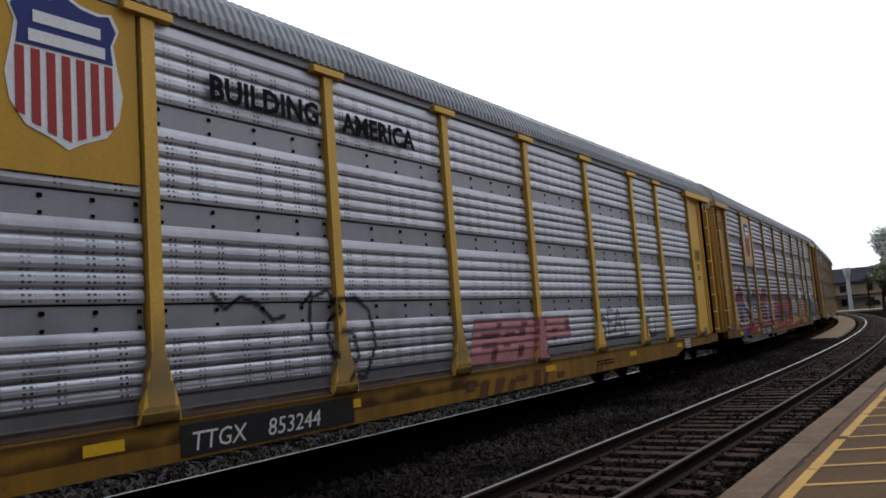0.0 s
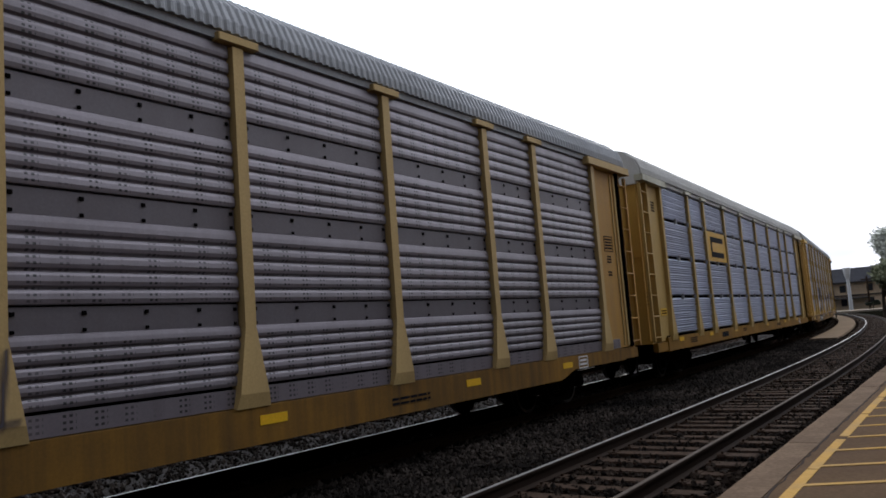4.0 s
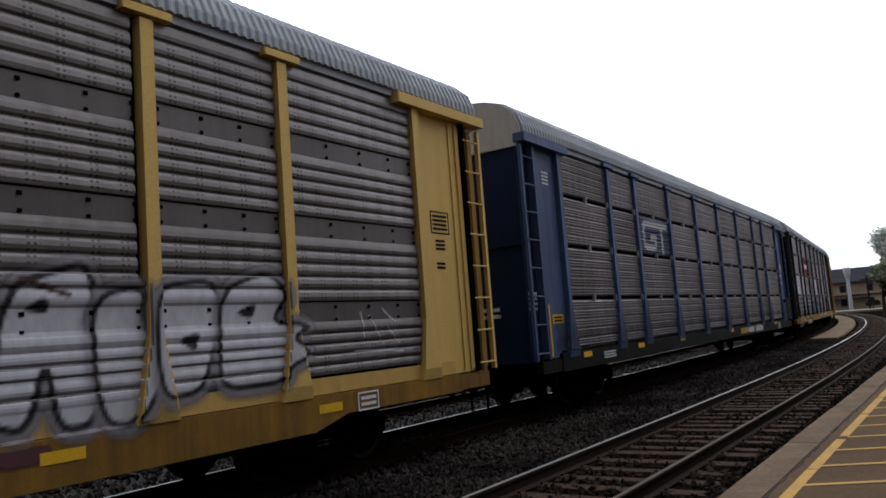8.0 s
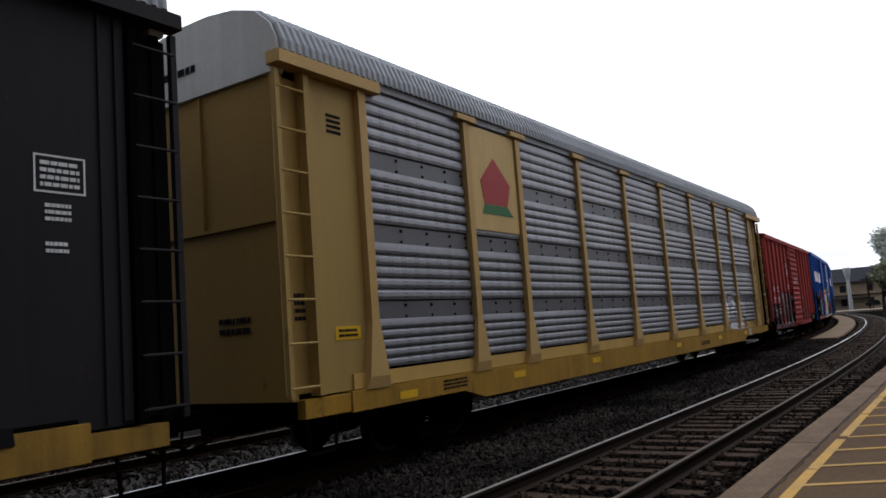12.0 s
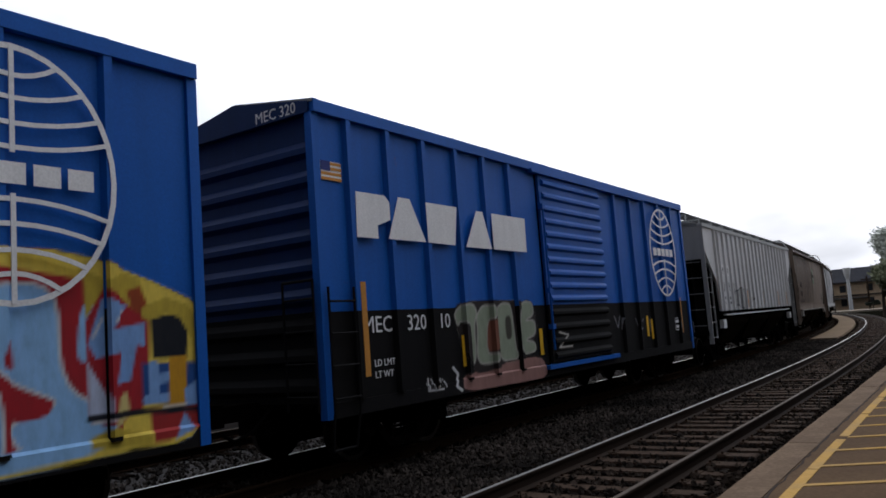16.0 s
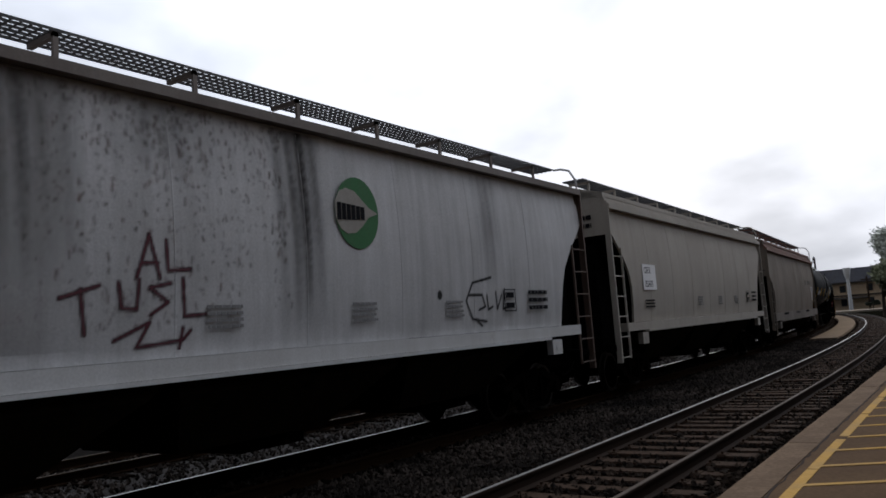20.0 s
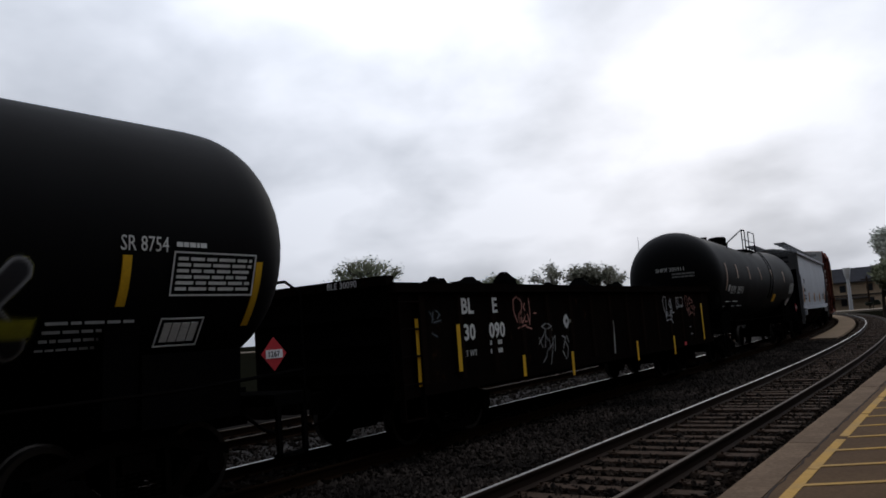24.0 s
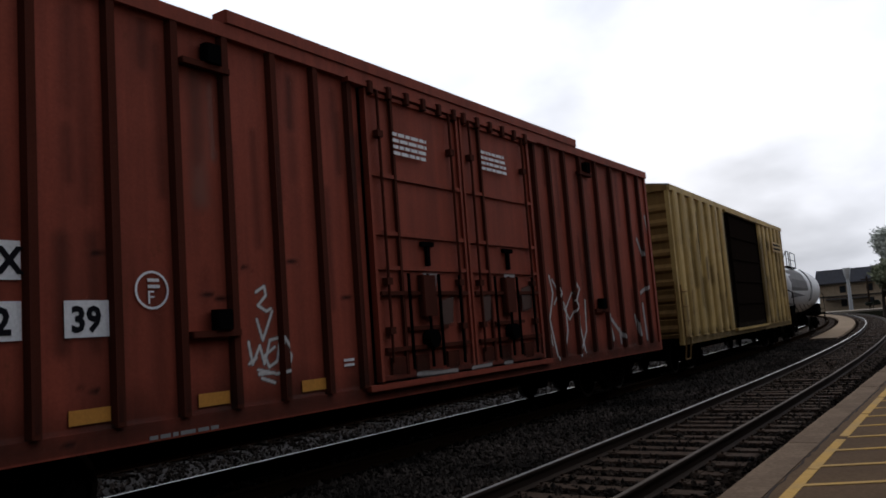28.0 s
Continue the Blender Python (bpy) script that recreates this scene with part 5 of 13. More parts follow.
def hopper(name, label, u0, u1, side_m, sill_m, top_m, ribbed=False, zsill=1.47, ztop=4.45, walk_z=5.12, cut=(1.3, 3.78), steps=0, roof_m=None, outlets=3, half=1.53, band=False, skirt=0.2, end_m=None):
    car = new_car(name, label, "railway car", u0, u1, 2.0)
    ob, L = car["ob"], u1 - u0
    hl = L / 2
    X = lambda d: d - hl
    bulge = 0.0 if ribbed else 0.10
    zb0 = 1.72 if ribbed else zsill + skirt

    def out(z):
        k = np.clip((np.asarray(z, float) - zb0) / (ztop - zb0), 0, 1)
        return half - bulge + bulge * np.sin(np.pi * np.clip(k * 0.95 + 0.05, 0, 1)) ** 0.8

    def low(d):
        d = min(d, L - d)
        if ribbed:    # a straight slope, then a short upright edge
            return 3.78 - 1.09 * (d - 0.08) / 1.23 if d <= 1.311 else zb0
        return zb0 + (cut[1] - zb0) * float(np.interp(d, (0.08, 0.72, 1.06, 1.2, 1.27, 1.3), (1.0, 0.738, 0.553, 0.379, 0.2, 0.0)))

    car["relief"] = lambda x, z: out(z) + (np.where((np.abs(((x + hl - 1.92 + 0.35) % 0.7156) - 0.35) < 0.06), 0.07, 0.0) if ribbed else 0.0)
    if ribbed:
        xs = [0.08, 0.7, 1.311, 1.47] + list(np.linspace(2.4, L - 2.4, 18)) + [L - 1.47, L - 1.311, L - 0.7, L - 0.08]
    else:
        edge = [0.08, 0.3, 0.5, 0.72, 0.9, 1.06, 1.14, 1.2, 1.24, 1.27, 1.3]
        xs = edge + list(np.linspace(2.2, L - 2.2, 24)) + [L - d for d in reversed(edge)]
    nz = 12
    for sd in (-1, 1):
        s = Shape()
        rings = []
        for d in xs:
            zz = np.linspace(low(d), ztop, nz)
            ring = [(X(d), sd * float(out(z)), float(z)) for z in zz] + [(X(d), sd * float(out(z) - 0.05), float(z)) for z in zz[::-1]]
            rings.append(ring)
        s.loft(rings)
        part("side_sheet", s, side_m, ob, "ribbed steel side" if ribbed else "bulging steel side", smooth=not ribbed)
        if ribbed:
            for d in [1.45] + [1.92 + 0.7156 * k for k in range(19)] + [L - 1.45]:
                prof = [(d - 0.065, 0.001), (d - 0.045, 0.07), (d + 0.045, 0.07), (d + 0.065, 0.001)]
                part("side_rib", Shape().prism([(X(a), sd * (half + b)) for a, b in prof], zb0, ztop - 0.02, "z"), side_m, ob)
                part("rib_foot", Shape().box(X(d) - 0.05, X(d) + 0.05, min(sd * half, sd * (half + 0.05)), max(sd * half, sd * (half + 0.05)), zb0 - 0.05, zb0 - 0.002), BLACK, ob)
        else:
            for d in np.linspace(2.6, L - 2.6, 7):    # weld seams
                ring = [[(X(d) + dx, sd * (float(out(z)) + o), float(z)) for dx, o in ((-0.012, 0.001), (0, 0.006), (0.012, 0.001))] for z in np.linspace(zb0, ztop - 0.05, 10)]
                part("weld_seam", Shape().loft(ring, closed=False, caps=False), side_m, ob)
        part("top_chord", Shape().box(X(0.04), X(L - 0.04), min(sd * (half - 0.12), sd * (half + 0.05)), max(sd * (half - 0.12), sd * (half + 0.05)), ztop, ztop + 0.12, 0.02), top_m, ob)
        for k in range(steps):
            part("chord_fold", Shape().box(X(0.06), X(L - 0.06), min(sd * (half - 0.2 - 0.05 * k), sd * (half - 0.01 - 0.05 * k)), max(sd * (half - 0.2 - 0.05 * k), sd * (half - 0.01 - 0.05 * k)), ztop + 0.12 + 0.07 * k, ztop + 0.185 + 0.07 * k), top_m, ob)
        ys = half + 0.004 if ribbed else half + 0.02 if band else half - 0.066
        part("side_sill", Shape().box(X(1.5 if ribbed else 0.6), X(L - (1.5 if ribbed else 0.1 if skirt > 0.3 else 0.6)), min(sd * (half - 0.16), sd * ys), max(sd * (half - 0.16), sd * ys), zsill if not ribbed else 1.62, zsill + skirt - 0.005 if not ribbed else 1.715), BLACK if ribbed else sill_m if band else side_m, ob)
        part("sill_flange", Shape().box(X(2.0), X(L - 2.0), min(sd * (half - 0.06), sd * (half + 0.05)), max(sd * (half - 0.06), sd * (half + 0.05)), *((zsill - 0.05, zsill - 0.004) if not ribbed else (1.56, 1.605))), sill_m, ob)
    zr = ztop + 0.12 + 0.07 * steps
    part("roof", Shape().prism([(-half + 0.1, zr - 0.1), (-half + 0.1, zr), (-0.75, zr + 0.2), (0, zr + 0.25), (0.75, zr + 0.2), (half - 0.1, zr), (half - 0.1, zr - 0.1)], X(0.06), X(L - 0.06), "x"), roof_m or top_m, ob)
    part("hatch", Shape().box(X(1.2), X(L - 1.2), -0.33, 0.33, zr + 0.24, zr + 0.34, 0.03), roof_m or top_m, ob, "long trough hatch")
    # running boards of open grating on posts
    for sd in (-1, 1):
        y0, y1 = sorted((sd * 0.48, sd * 1.0))
        g = Shape()
        for k in range(6):
            y = y0 + (y1 - y0) * k / 5
            g.box(X(0.02), X(L - 0.02), y - 0.005, y + 0.005, walk_z - 0.035, walk_z)
        d = 0.04
        while d < L:
            g.box(X(d) - 0.008, X(d) + 0.008, y0, y1, walk_z - 0.022, walk_z - 0.004)
            d += 0.1
        gr = part("running_board", g, GRATEM, ob, "open steel grating walkway")
        d = 0.4
        while d < L:
            part("board_post", Shape().box(X(d) - 0.03, X(d) + 0.03, sd * 0.98 - 0.02, sd * 0.98 + 0.02, zr - 0.0, walk_z - 0.03).box(X(d) - 0.03, X(d) + 0.03, y0, y1, walk_z - 0.09, walk_z - 0.036), top_m, gr)
            d += 1.72
    for e in (-1, 1):
        T = pose(0, 0, 0, 0, 0, 0 if e < 0 else 180)
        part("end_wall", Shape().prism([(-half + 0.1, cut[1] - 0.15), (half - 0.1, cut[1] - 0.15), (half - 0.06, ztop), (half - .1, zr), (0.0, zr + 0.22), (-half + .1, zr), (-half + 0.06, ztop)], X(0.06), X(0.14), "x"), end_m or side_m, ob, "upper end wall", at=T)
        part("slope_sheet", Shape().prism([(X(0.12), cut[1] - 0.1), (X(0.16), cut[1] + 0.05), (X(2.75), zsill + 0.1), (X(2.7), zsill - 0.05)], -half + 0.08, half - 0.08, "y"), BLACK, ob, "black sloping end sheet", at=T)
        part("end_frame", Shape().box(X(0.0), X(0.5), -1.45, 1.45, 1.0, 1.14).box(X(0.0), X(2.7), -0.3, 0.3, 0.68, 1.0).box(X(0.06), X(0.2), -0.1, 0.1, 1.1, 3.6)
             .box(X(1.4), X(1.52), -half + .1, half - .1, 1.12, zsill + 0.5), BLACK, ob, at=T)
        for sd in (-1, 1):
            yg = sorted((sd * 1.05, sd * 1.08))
            # black plates added inside the open end stand in for its shade
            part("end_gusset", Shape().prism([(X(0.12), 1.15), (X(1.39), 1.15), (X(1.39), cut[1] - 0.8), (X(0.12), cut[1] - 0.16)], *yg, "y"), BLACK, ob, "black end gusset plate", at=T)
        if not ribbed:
            # added sheet blocks the light that would show through the end
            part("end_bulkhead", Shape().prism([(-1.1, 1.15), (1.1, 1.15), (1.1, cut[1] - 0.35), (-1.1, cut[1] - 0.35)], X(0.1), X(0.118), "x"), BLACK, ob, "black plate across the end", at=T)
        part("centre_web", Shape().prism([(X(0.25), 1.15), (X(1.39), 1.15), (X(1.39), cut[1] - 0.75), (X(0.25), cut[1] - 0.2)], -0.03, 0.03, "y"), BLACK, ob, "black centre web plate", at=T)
        for sd in (-1, 1):
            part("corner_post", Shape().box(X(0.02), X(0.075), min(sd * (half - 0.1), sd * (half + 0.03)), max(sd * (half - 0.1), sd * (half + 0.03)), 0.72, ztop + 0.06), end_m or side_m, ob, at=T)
            part("jacking_pad", Shape().box(X(1.55), X(1.95), min(sd * (half - 0.1), sd * (half + 0.03)), max(sd * (half - 0.1), sd * (half + 0.03)), zsill - 0.34, zsill - 0.06).cyl((X(1.75), sd * (half + 0.028), zsill - 0.2), (X(1.75), sd * (half + 0.04), zsill - 0.2), 0.06, 10), sill_m, ob, at=T)
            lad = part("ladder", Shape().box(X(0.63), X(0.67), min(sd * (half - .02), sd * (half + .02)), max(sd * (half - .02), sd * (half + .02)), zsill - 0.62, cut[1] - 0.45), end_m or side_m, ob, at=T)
            for k in range(6):
                z = zsill - 0.58 + k * 0.47
                part("rung", Shape().cyl((X(0.05), sd * (half + 0.02), z), (X(0.65), sd * (half + 0.02), z), 0.013, 6), end_m or side_m, lad)
        em = TRUCKM if not ribbed else BRACKETDARK
        er = part("end_ladder", Shape().box(X(-0.04), X(0.0), -0.58, -0.54, 1.1, 3.8), em, ob, at=T)
        for k in range(5):
            z = 1.3 + k * 0.5
            part("rung", Shape().cyl((X(-0.02), -1.4, z), (X(-0.02), -0.581, z + 0.02), 0.015, 6), em, er)
        part("handhold", Shape().tube([(X(-0.04), -1.0, 1.1), (X(-0.04), -1.0, 1.45), (X(-0.04), -0.62, 1.45), (X(-0.04), -0.62, 1.1)], 0.016, 6), em, ob, at=T)
        for sd in (-1, 1) if e > 0 else ():
            part("grab_iron", Shape().tube([(X(0.0), sd * (half - 0.02), ztop - 0.9), (X(0.0), sd * (half - 0.06), walk_z - 0.32), (X(0.0), sd * (half - 0.2), walk_z - 0.08), (X(0.02), sd * 1.15, walk_z - 0.02), (X(0.1), sd * 1.0, walk_z - 0.03)], 0.024, 8), side_m, ob, "pale bent grab iron", at=T)
    span = L - 5.0
    for k in range(outlets):
        a = X(2.5 + span * k / outlets)
        b = X(2.5 + span * (k + 1) / outlets)
        m = (a + b) / 2
        s = Shape().loft([[(a, -half + .06, zsill), (b, -half + .06, zsill), (b, half - .06, zsill), (a, half - .06, zsill)],
                          [(a + 0.03 * (b - a), -half + .12, zsill - 0.2), (b - 0.06 * (b - a), -half + .12, zsill - 0.2), (b - 0.06 * (b - a), half - .12, zsill - 0.2), (a + 0.03 * (b - a), half - .12, zsill - 0.2)],
                          [(a + 0.10 * (b - a), -0.95, 0.6), (m + 0.18 * (b - a), -0.95, 0.6), (m + 0.18 * (b - a), 0.95, 0.6), (a + 0.10 * (b - a), 0.95, 0.6)]])
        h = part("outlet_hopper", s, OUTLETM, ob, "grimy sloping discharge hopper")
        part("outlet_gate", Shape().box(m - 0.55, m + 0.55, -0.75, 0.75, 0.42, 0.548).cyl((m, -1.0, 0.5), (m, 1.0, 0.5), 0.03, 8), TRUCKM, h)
    add_trucks(car)
    return car


# ---- tank cars and gondola ----
def tank_car(name, label, u0, u1, shell_m, top=(4.5, 5.3, 7.3, 6.9, 7.5, 9.42, 9.42), r=1.57, zc=2.98, dip=0.08, nose=0.95):
    # top: along the car, where the rail starts, the vent, the nozzle, the raised rail from and to, the second hoop and the deck's end
    car = new_car(name, label, "railway car", u0, u1, 2.1)
    ob, L = car["ob"], u1 - u0
    hl = L / 2
    X = lambda d: d - hl
    n = 40
    # the shell slopes down a little to its middle
    mid = lambda x: zc - dip * (1 - np.abs(x) / hl)
    car["relief"] = lambda x, z: np.sqrt(np.maximum(0.01, r * r - (z - mid(x)) ** 2)) + 0.004
    rings = []
    prof = [(nose - 1.2 * math.cos(k * math.pi / 24) ** 0.86, max(0.02, r * math.sin(k * math.pi / 24) ** 0.86)) for k in range(13)]
    prof += [(L / 2, r)] + [(L - d, q) for d, q in reversed(prof)]
    for d, q in prof:
        rings.append([(X(d), q * math.sin(2 * math.pi * k / n), mid(X(d)) + q * math.cos(2 * math.pi * k / n)) for k in range(n)])
    part("shell", Shape().loft(rings), shell_m, ob, "long cylindrical tank with domed ends", smooth=True)
    for d in (L / 2 + 0.62,) if nose > 0.9 else ():
        ring = [[(X(d) + dx, (r + o) * math.sin(2 * math.pi * k / n), mid(X(d)) + (r + o) * math.cos(2 * math.pi * k / n)) for k in range(n)] for dx, o in ((-0.04, 0.001), (-0.03, 0.014), (0.03, 0.014), (0.04, 0.001))]
        part("shell_band", Shape().loft(ring, True, False), shell_m, ob)
    r0, vent, noz, t0, t1, hoop, dend = top
    zt = zc + r - dip
    part("nozzle", Shape().cyl((X(noz), 0, zt - 0.05), (X(noz), 0, zt + 0.36), 0.36, 18).cyl((X(noz), 0, zt + 0.36), (X(noz), 0, zt + 0.44), 0.38, 18, 0.3), BLACK, ob, "valve housing", smooth=True)
    part("vent_valve", Shape().cyl((X(vent), 0.1, zt - 0.05), (X(vent), 0.1, zt + 0.2), 0.1, 12).cyl((X(vent), 0.1, zt + 0.2), (X(vent), 0.1, zt + 0.33), 0.16, 12), BLACK, ob, smooth=True)
    pl = part("platform", Shape().box(X(noz - 0.3), X(noz - 0.24), -1.1, 1.1, zt - 0.25, zt - 0.2).box(X(dend - 0.06), X(dend), -1.1, 1.1, zt - 0.25, zt - 0.2), BLACK, ob, "grated loading platform")
    for k in range(7):
        for sg in (-1, 1):
            y = sg * (0.48 + k * 0.1)
            part("slat", Shape().box(X(noz - 0.3), X(dend), y - 0.018, y + 0.018, zt - 0.199, zt - 0.17), BLACK, pl)
    for sd in (-1, 1):
        rl = part("safety_rail", Shape().tube([(X(r0), sd * 0.95, zt - 0.3), (X(r0), sd * 1.0, zt - 0.05), (X(t0), sd * 1.08, zt + 0.6), (X(t1 - 0.08), sd * 1.08, zt + 0.62), (X(t1), sd * 1.08, zt + 0.54), (X(t1), sd * 1.08, zt - 0.2)], 0.024, 8), BLACK, ob)
        part("rail_post", Shape().cyl((X(t0), sd * 1.08, zt - 0.2), (X(t0), sd * 1.08, zt + 0.6), 0.022, 8), BLACK, rl)
        part("rail_hoop", Shape().tube([(X(t1 + 0.7), sd * 1.08, zt - 0.2), (X(t1 + 0.7), sd * 1.08, zt + 0.55), (X(t1 + 0.78), sd * 1.08, zt + 0.62), (X(hoop), sd * 1.08, zt + 0.6), (X(hoop), sd * 1.08, zt - 0.2)], 0.022, 8), BLACK, rl)
        part("toe_rail", Shape().tube([(X(noz - 0.3), sd * 1.08, zt + 0.2), (X(hoop), sd * 1.08, zt + 0.2)], 0.015, 6), BLACK, rl)
        pts = [(math.radians(a)) for a in range(0, 121, 8)]
        lad = ob
        for dx in (-0.28, 0.28):
            lad = part("ladder" if lad is ob else "stile", Shape().tube([(X(L / 2 + 1.0) + dx, sd * (r + 0.1) * math.sin(a), zc + (r + 0.1) * math.cos(a)) for a in pts[5:]], 0.016, 6), BLACK, lad)
        for a in pts[5::2]:
            part("rung", Shape().cyl((X(L / 2 + 1.0) - 0.28, sd * (r + 0.1) * math.sin(a), zc + (r + 0.1) * math.cos(a)), (X(L / 2 + 1.0) + 0.28, sd * (r + 0.1) * math.sin(a), zc + (r + 0.1) * math.cos(a)), 0.014, 6), BLACK, lad.parent)
        part("step", Shape().tube([(X(L / 2 + 0.5), sd * 1.5, 1.2), (X(L / 2 + 0.8), sd * 1.52, 0.55), (X(L / 2 + 1.3), sd * 1.52, 0.55), (X(L / 2 + 1.6), sd * 1.5, 1.2)], 0.016, 6), BLACK, ob)
        hr = Shape().tube([(X(1.9), sd * 1.5, 1.32), (X(L - 1.9), sd * 1.5, 1.32)], 0.02, 8)
        d = 2.0
        while d < L - 1.8:
            hr.cyl((X(d), sd * 1.5, 1.32), (X(d), sd * 1.3, 1.75), 0.014, 6)
            d += 2.1
        part("handrail", hr, TRUCKM, ob)
        for e in (-1, 1):
            T = pose(0, 0, 0, 0, 0, 0 if e < 0 else 180)
            part("end_rail", Shape().tube([(X(0.1), sd * 1.5, 1.0), (X(0.1), sd * 1.5, 2.35), (X(0.14), sd * 1.3, 2.5), (X(0.14), sd * 0.6, 2.5)], 0.02, 8).tube([(X(0.1), sd * 1.5, 1.4), (X(1.9), sd * 1.5, 1.32)], 0.02, 8)
                 .box(X(0.08), X(0.14), min(sd * 1.45, sd * 1.5), max(sd * 1.45, sd * 1.5), 0.4, 1.0).box(X(0.5), X(0.56), min(sd * 1.45, sd * 1.5), max(sd * 1.45, sd * 1.5), 0.4, 1.0).box(X(0.08), X(0.56), min(sd * 1.4, sd * 1.5), max(sd * 1.4, sd * 1.5), 0.4, 0.44), BLACK, ob, at=T)
    for e in (-1, 1):
        T = pose(0, 0, 0, 0, 0, 0 if e < 0 else 180)
        part("stub_sill", Shape().box(X(0.0), X(3.6), -0.32, 0.32, 0.72, 1.2).box(X(0.0), X(0.6), -1.5, 1.5, 1.0, 1.14)
             .prism([(-1.2, 1.0), (1.2, 1.0), (1.3, zc - 0.9), (0.8, zc - 1.25), (-0.8, zc - 1.25), (-1.3, zc - 0.9)], X(2.2), X(2.6), "x"), BLACK, ob, at=T)
        # added block hides the pale ground below the tank's end
        part("saddle", Shape().prism([(-1.25, 0.95), (1.25, 0.95), (1.3, 1.72), (0.6, 1.5), (-0.6, 1.5), (-1.3, 1.72)], X(0.9), X(2.19), "x"), BLACK, ob, "black tank saddle", at=T)
    part("bottom_outlet", Shape().cyl((X(L / 2), 0, zc - r + 0.05), (X(L / 2), 0, 0.75), 0.3, 14, 0.18), BLACK, ob)
    add_trucks(car)
    return car


def gondola(name, label, u0, u1, side_m, rib_m):
    car = new_car(name, label, "railway car", u0, u1, 2.0)
    ob, L = car["ob"], u1 - u0
    hl = L / 2
    X = lambda d: d - hl
    z0, z1, half = 0.8, 2.46, 1.45
    posts = [0.75 + i * (L - 1.5) / 14 for i in range(15)]
    car["relief"] = lambda x, z: half + np.where(np.min([np.abs(x + hl - p) for p in posts], axis=0) < 0.09, 0.042, 0.0)
    part("floor", Shape().box(X(0.1), X(L - 0.1), -half + 0.05, half - 0.05, 0.95, 1.08).box(X(0.1), X(L - 0.1), -0.35, 0.35, 0.6, 0.95), BLACK, ob)
    for sd in (-1, 1):
        yy = lambda a, b: (-half - b, -half - a) if sd < 0 else (half + a, half + b)
        for a, b in zip([0.05] + posts, posts + [L - 0.05]):
            part("side_sheet", Shape().box(X(a) + .002, X(b) - .002, *yy(-0.04, 0.0), z0 + 0.15, z1 - 0.02), side_m, ob)
        for p in posts:
            part("side_rib", Shape().prism([(X(p) - 0.1, (-1 if sd < 0 else 1) * (half + 0.001)), (X(p) - 0.06, (-1 if sd < 0 else 1) * (half + 0.04)), (X(p) + 0.06, (-1 if sd < 0 else 1) * (half + 0.04)), (X(p) + 0.1, (-1 if sd < 0 else 1) * (half + 0.001))], z0 + 0.16, z1 - 0.12, "z"), rib_m, ob)
        part("top_chord", Shape().box(X(0.02), X(L - 0.02), *yy(-0.08, 0.1), z1 - 0.11, z1 + 0.03, 0.02), side_m, ob)
        part("side_sill", Shape().box(X(0.05), X(L - 0.05), *yy(-0.06, 0.05), z0, z0 + 0.15), side_m, ob)
    for e in (-1, 1):
        T = pose(0, 0, 0, 0, 0, 0 if e < 0 else 180)
        s = Shape().box(X(0.05), X(0.12), -half + .05, half - .05, 1.0, z1)
        for z in (1.2, 1.6, 2.0):
            part("end_rib", Shape().box(X(-0.03), X(0.049), -half + 0.1, half - 0.1, z, z + 0.14), BLACK, ob, at=T)
        part("end_wall", s, BLACK, ob, at=T)
        part("end_chord", Shape().box(X(-0.04), X(0.14), -half, half, z1 + 0.001, z1 + 0.14), side_m, ob, at=T)
        lad = Shape()
        for k in range(4):
            lad.cyl((X(0.1), -half - 0.09, 1.0 + k * 0.4), (X(0.6), -half - 0.09, 1.0 + k * 0.4), 0.016, 6)
        lad.box(X(0.09), X(0.12), -half - 0.1, -half, 0.5, 2.3).box(X(0.58), X(0.61), -half - 0.1, -half, 0.5, 2.3).box(X(0.09), X(0.61), -half - 0.1, -half, 0.48, 0.5)
        part("ladder", lad, side_m, ob, at=T)
    add_trucks(car)
    return car


# ---- colours of the cars ----
YEL = (0.66, 0.41, 0.10)


def sill_yellow(k, col=(0.31, 0.155, 0.02), grime=0.95):
    return paint("sill_yellow_%d" % k, col, (0.035, 0.024, 0.016), grime, 0.3, 0.7, seed=k * 1.3, rust_col=(0.06, 0.03, 0.018))


def rack_yellow(k, col=YEL, grime=0.25):
    return paint("rack_yellow_%d" % k, col, (0.2, 0.13, 0.07), grime, 0.12, 0.55, seed=k * 1.7, spec=0.12)


GALV = paint("galvanised_roof", (0.34, 0.35, 0.37), (0.13, 0.13, 0.135), 0.5, 0.0, 0.5, seed=20)
GALV_B = paint("pale_roof", (0.52, 0.51, 0.49), (0.2, 0.19, 0.18), 0.45, 0.0, 0.55, seed=21)
CAPWHITE = paint("white_end_paint", (0.62, 0.62, 0.61), (0.2, 0.18, 0.16), 0.45, 0.15, 0.6, seed=22)


def steel_panels(k, col, dirt, grime=0.6, holes=True):
    a = paint("rack_panel_%d" % k, col, dirt, grime, 0.0, 0.42, 0.3, k * 2.3, holes, spec=0.6)
    b = paint("rack_panel_worn_%d" % k, tuple(c * 1.08 for c in col), dirt, grime * 0.8, 0.0, 0.42, 0.3, k * 2.3 + 40, holes, spec=0.6)
    c = paint("rack_rub_%d" % k, tuple(c * 0.35 for c in col), dirt, grime, 0.3, 0.6, 0.1, k * 2.3 + 50)
    d = paint("rack_band_%d" % k, tuple(c * 0.6 for c in col), dirt, grime, 0.0, 0.5, 0.3, k * 2.3 + 60, spec=0.5)
    return [a, b, c, d]


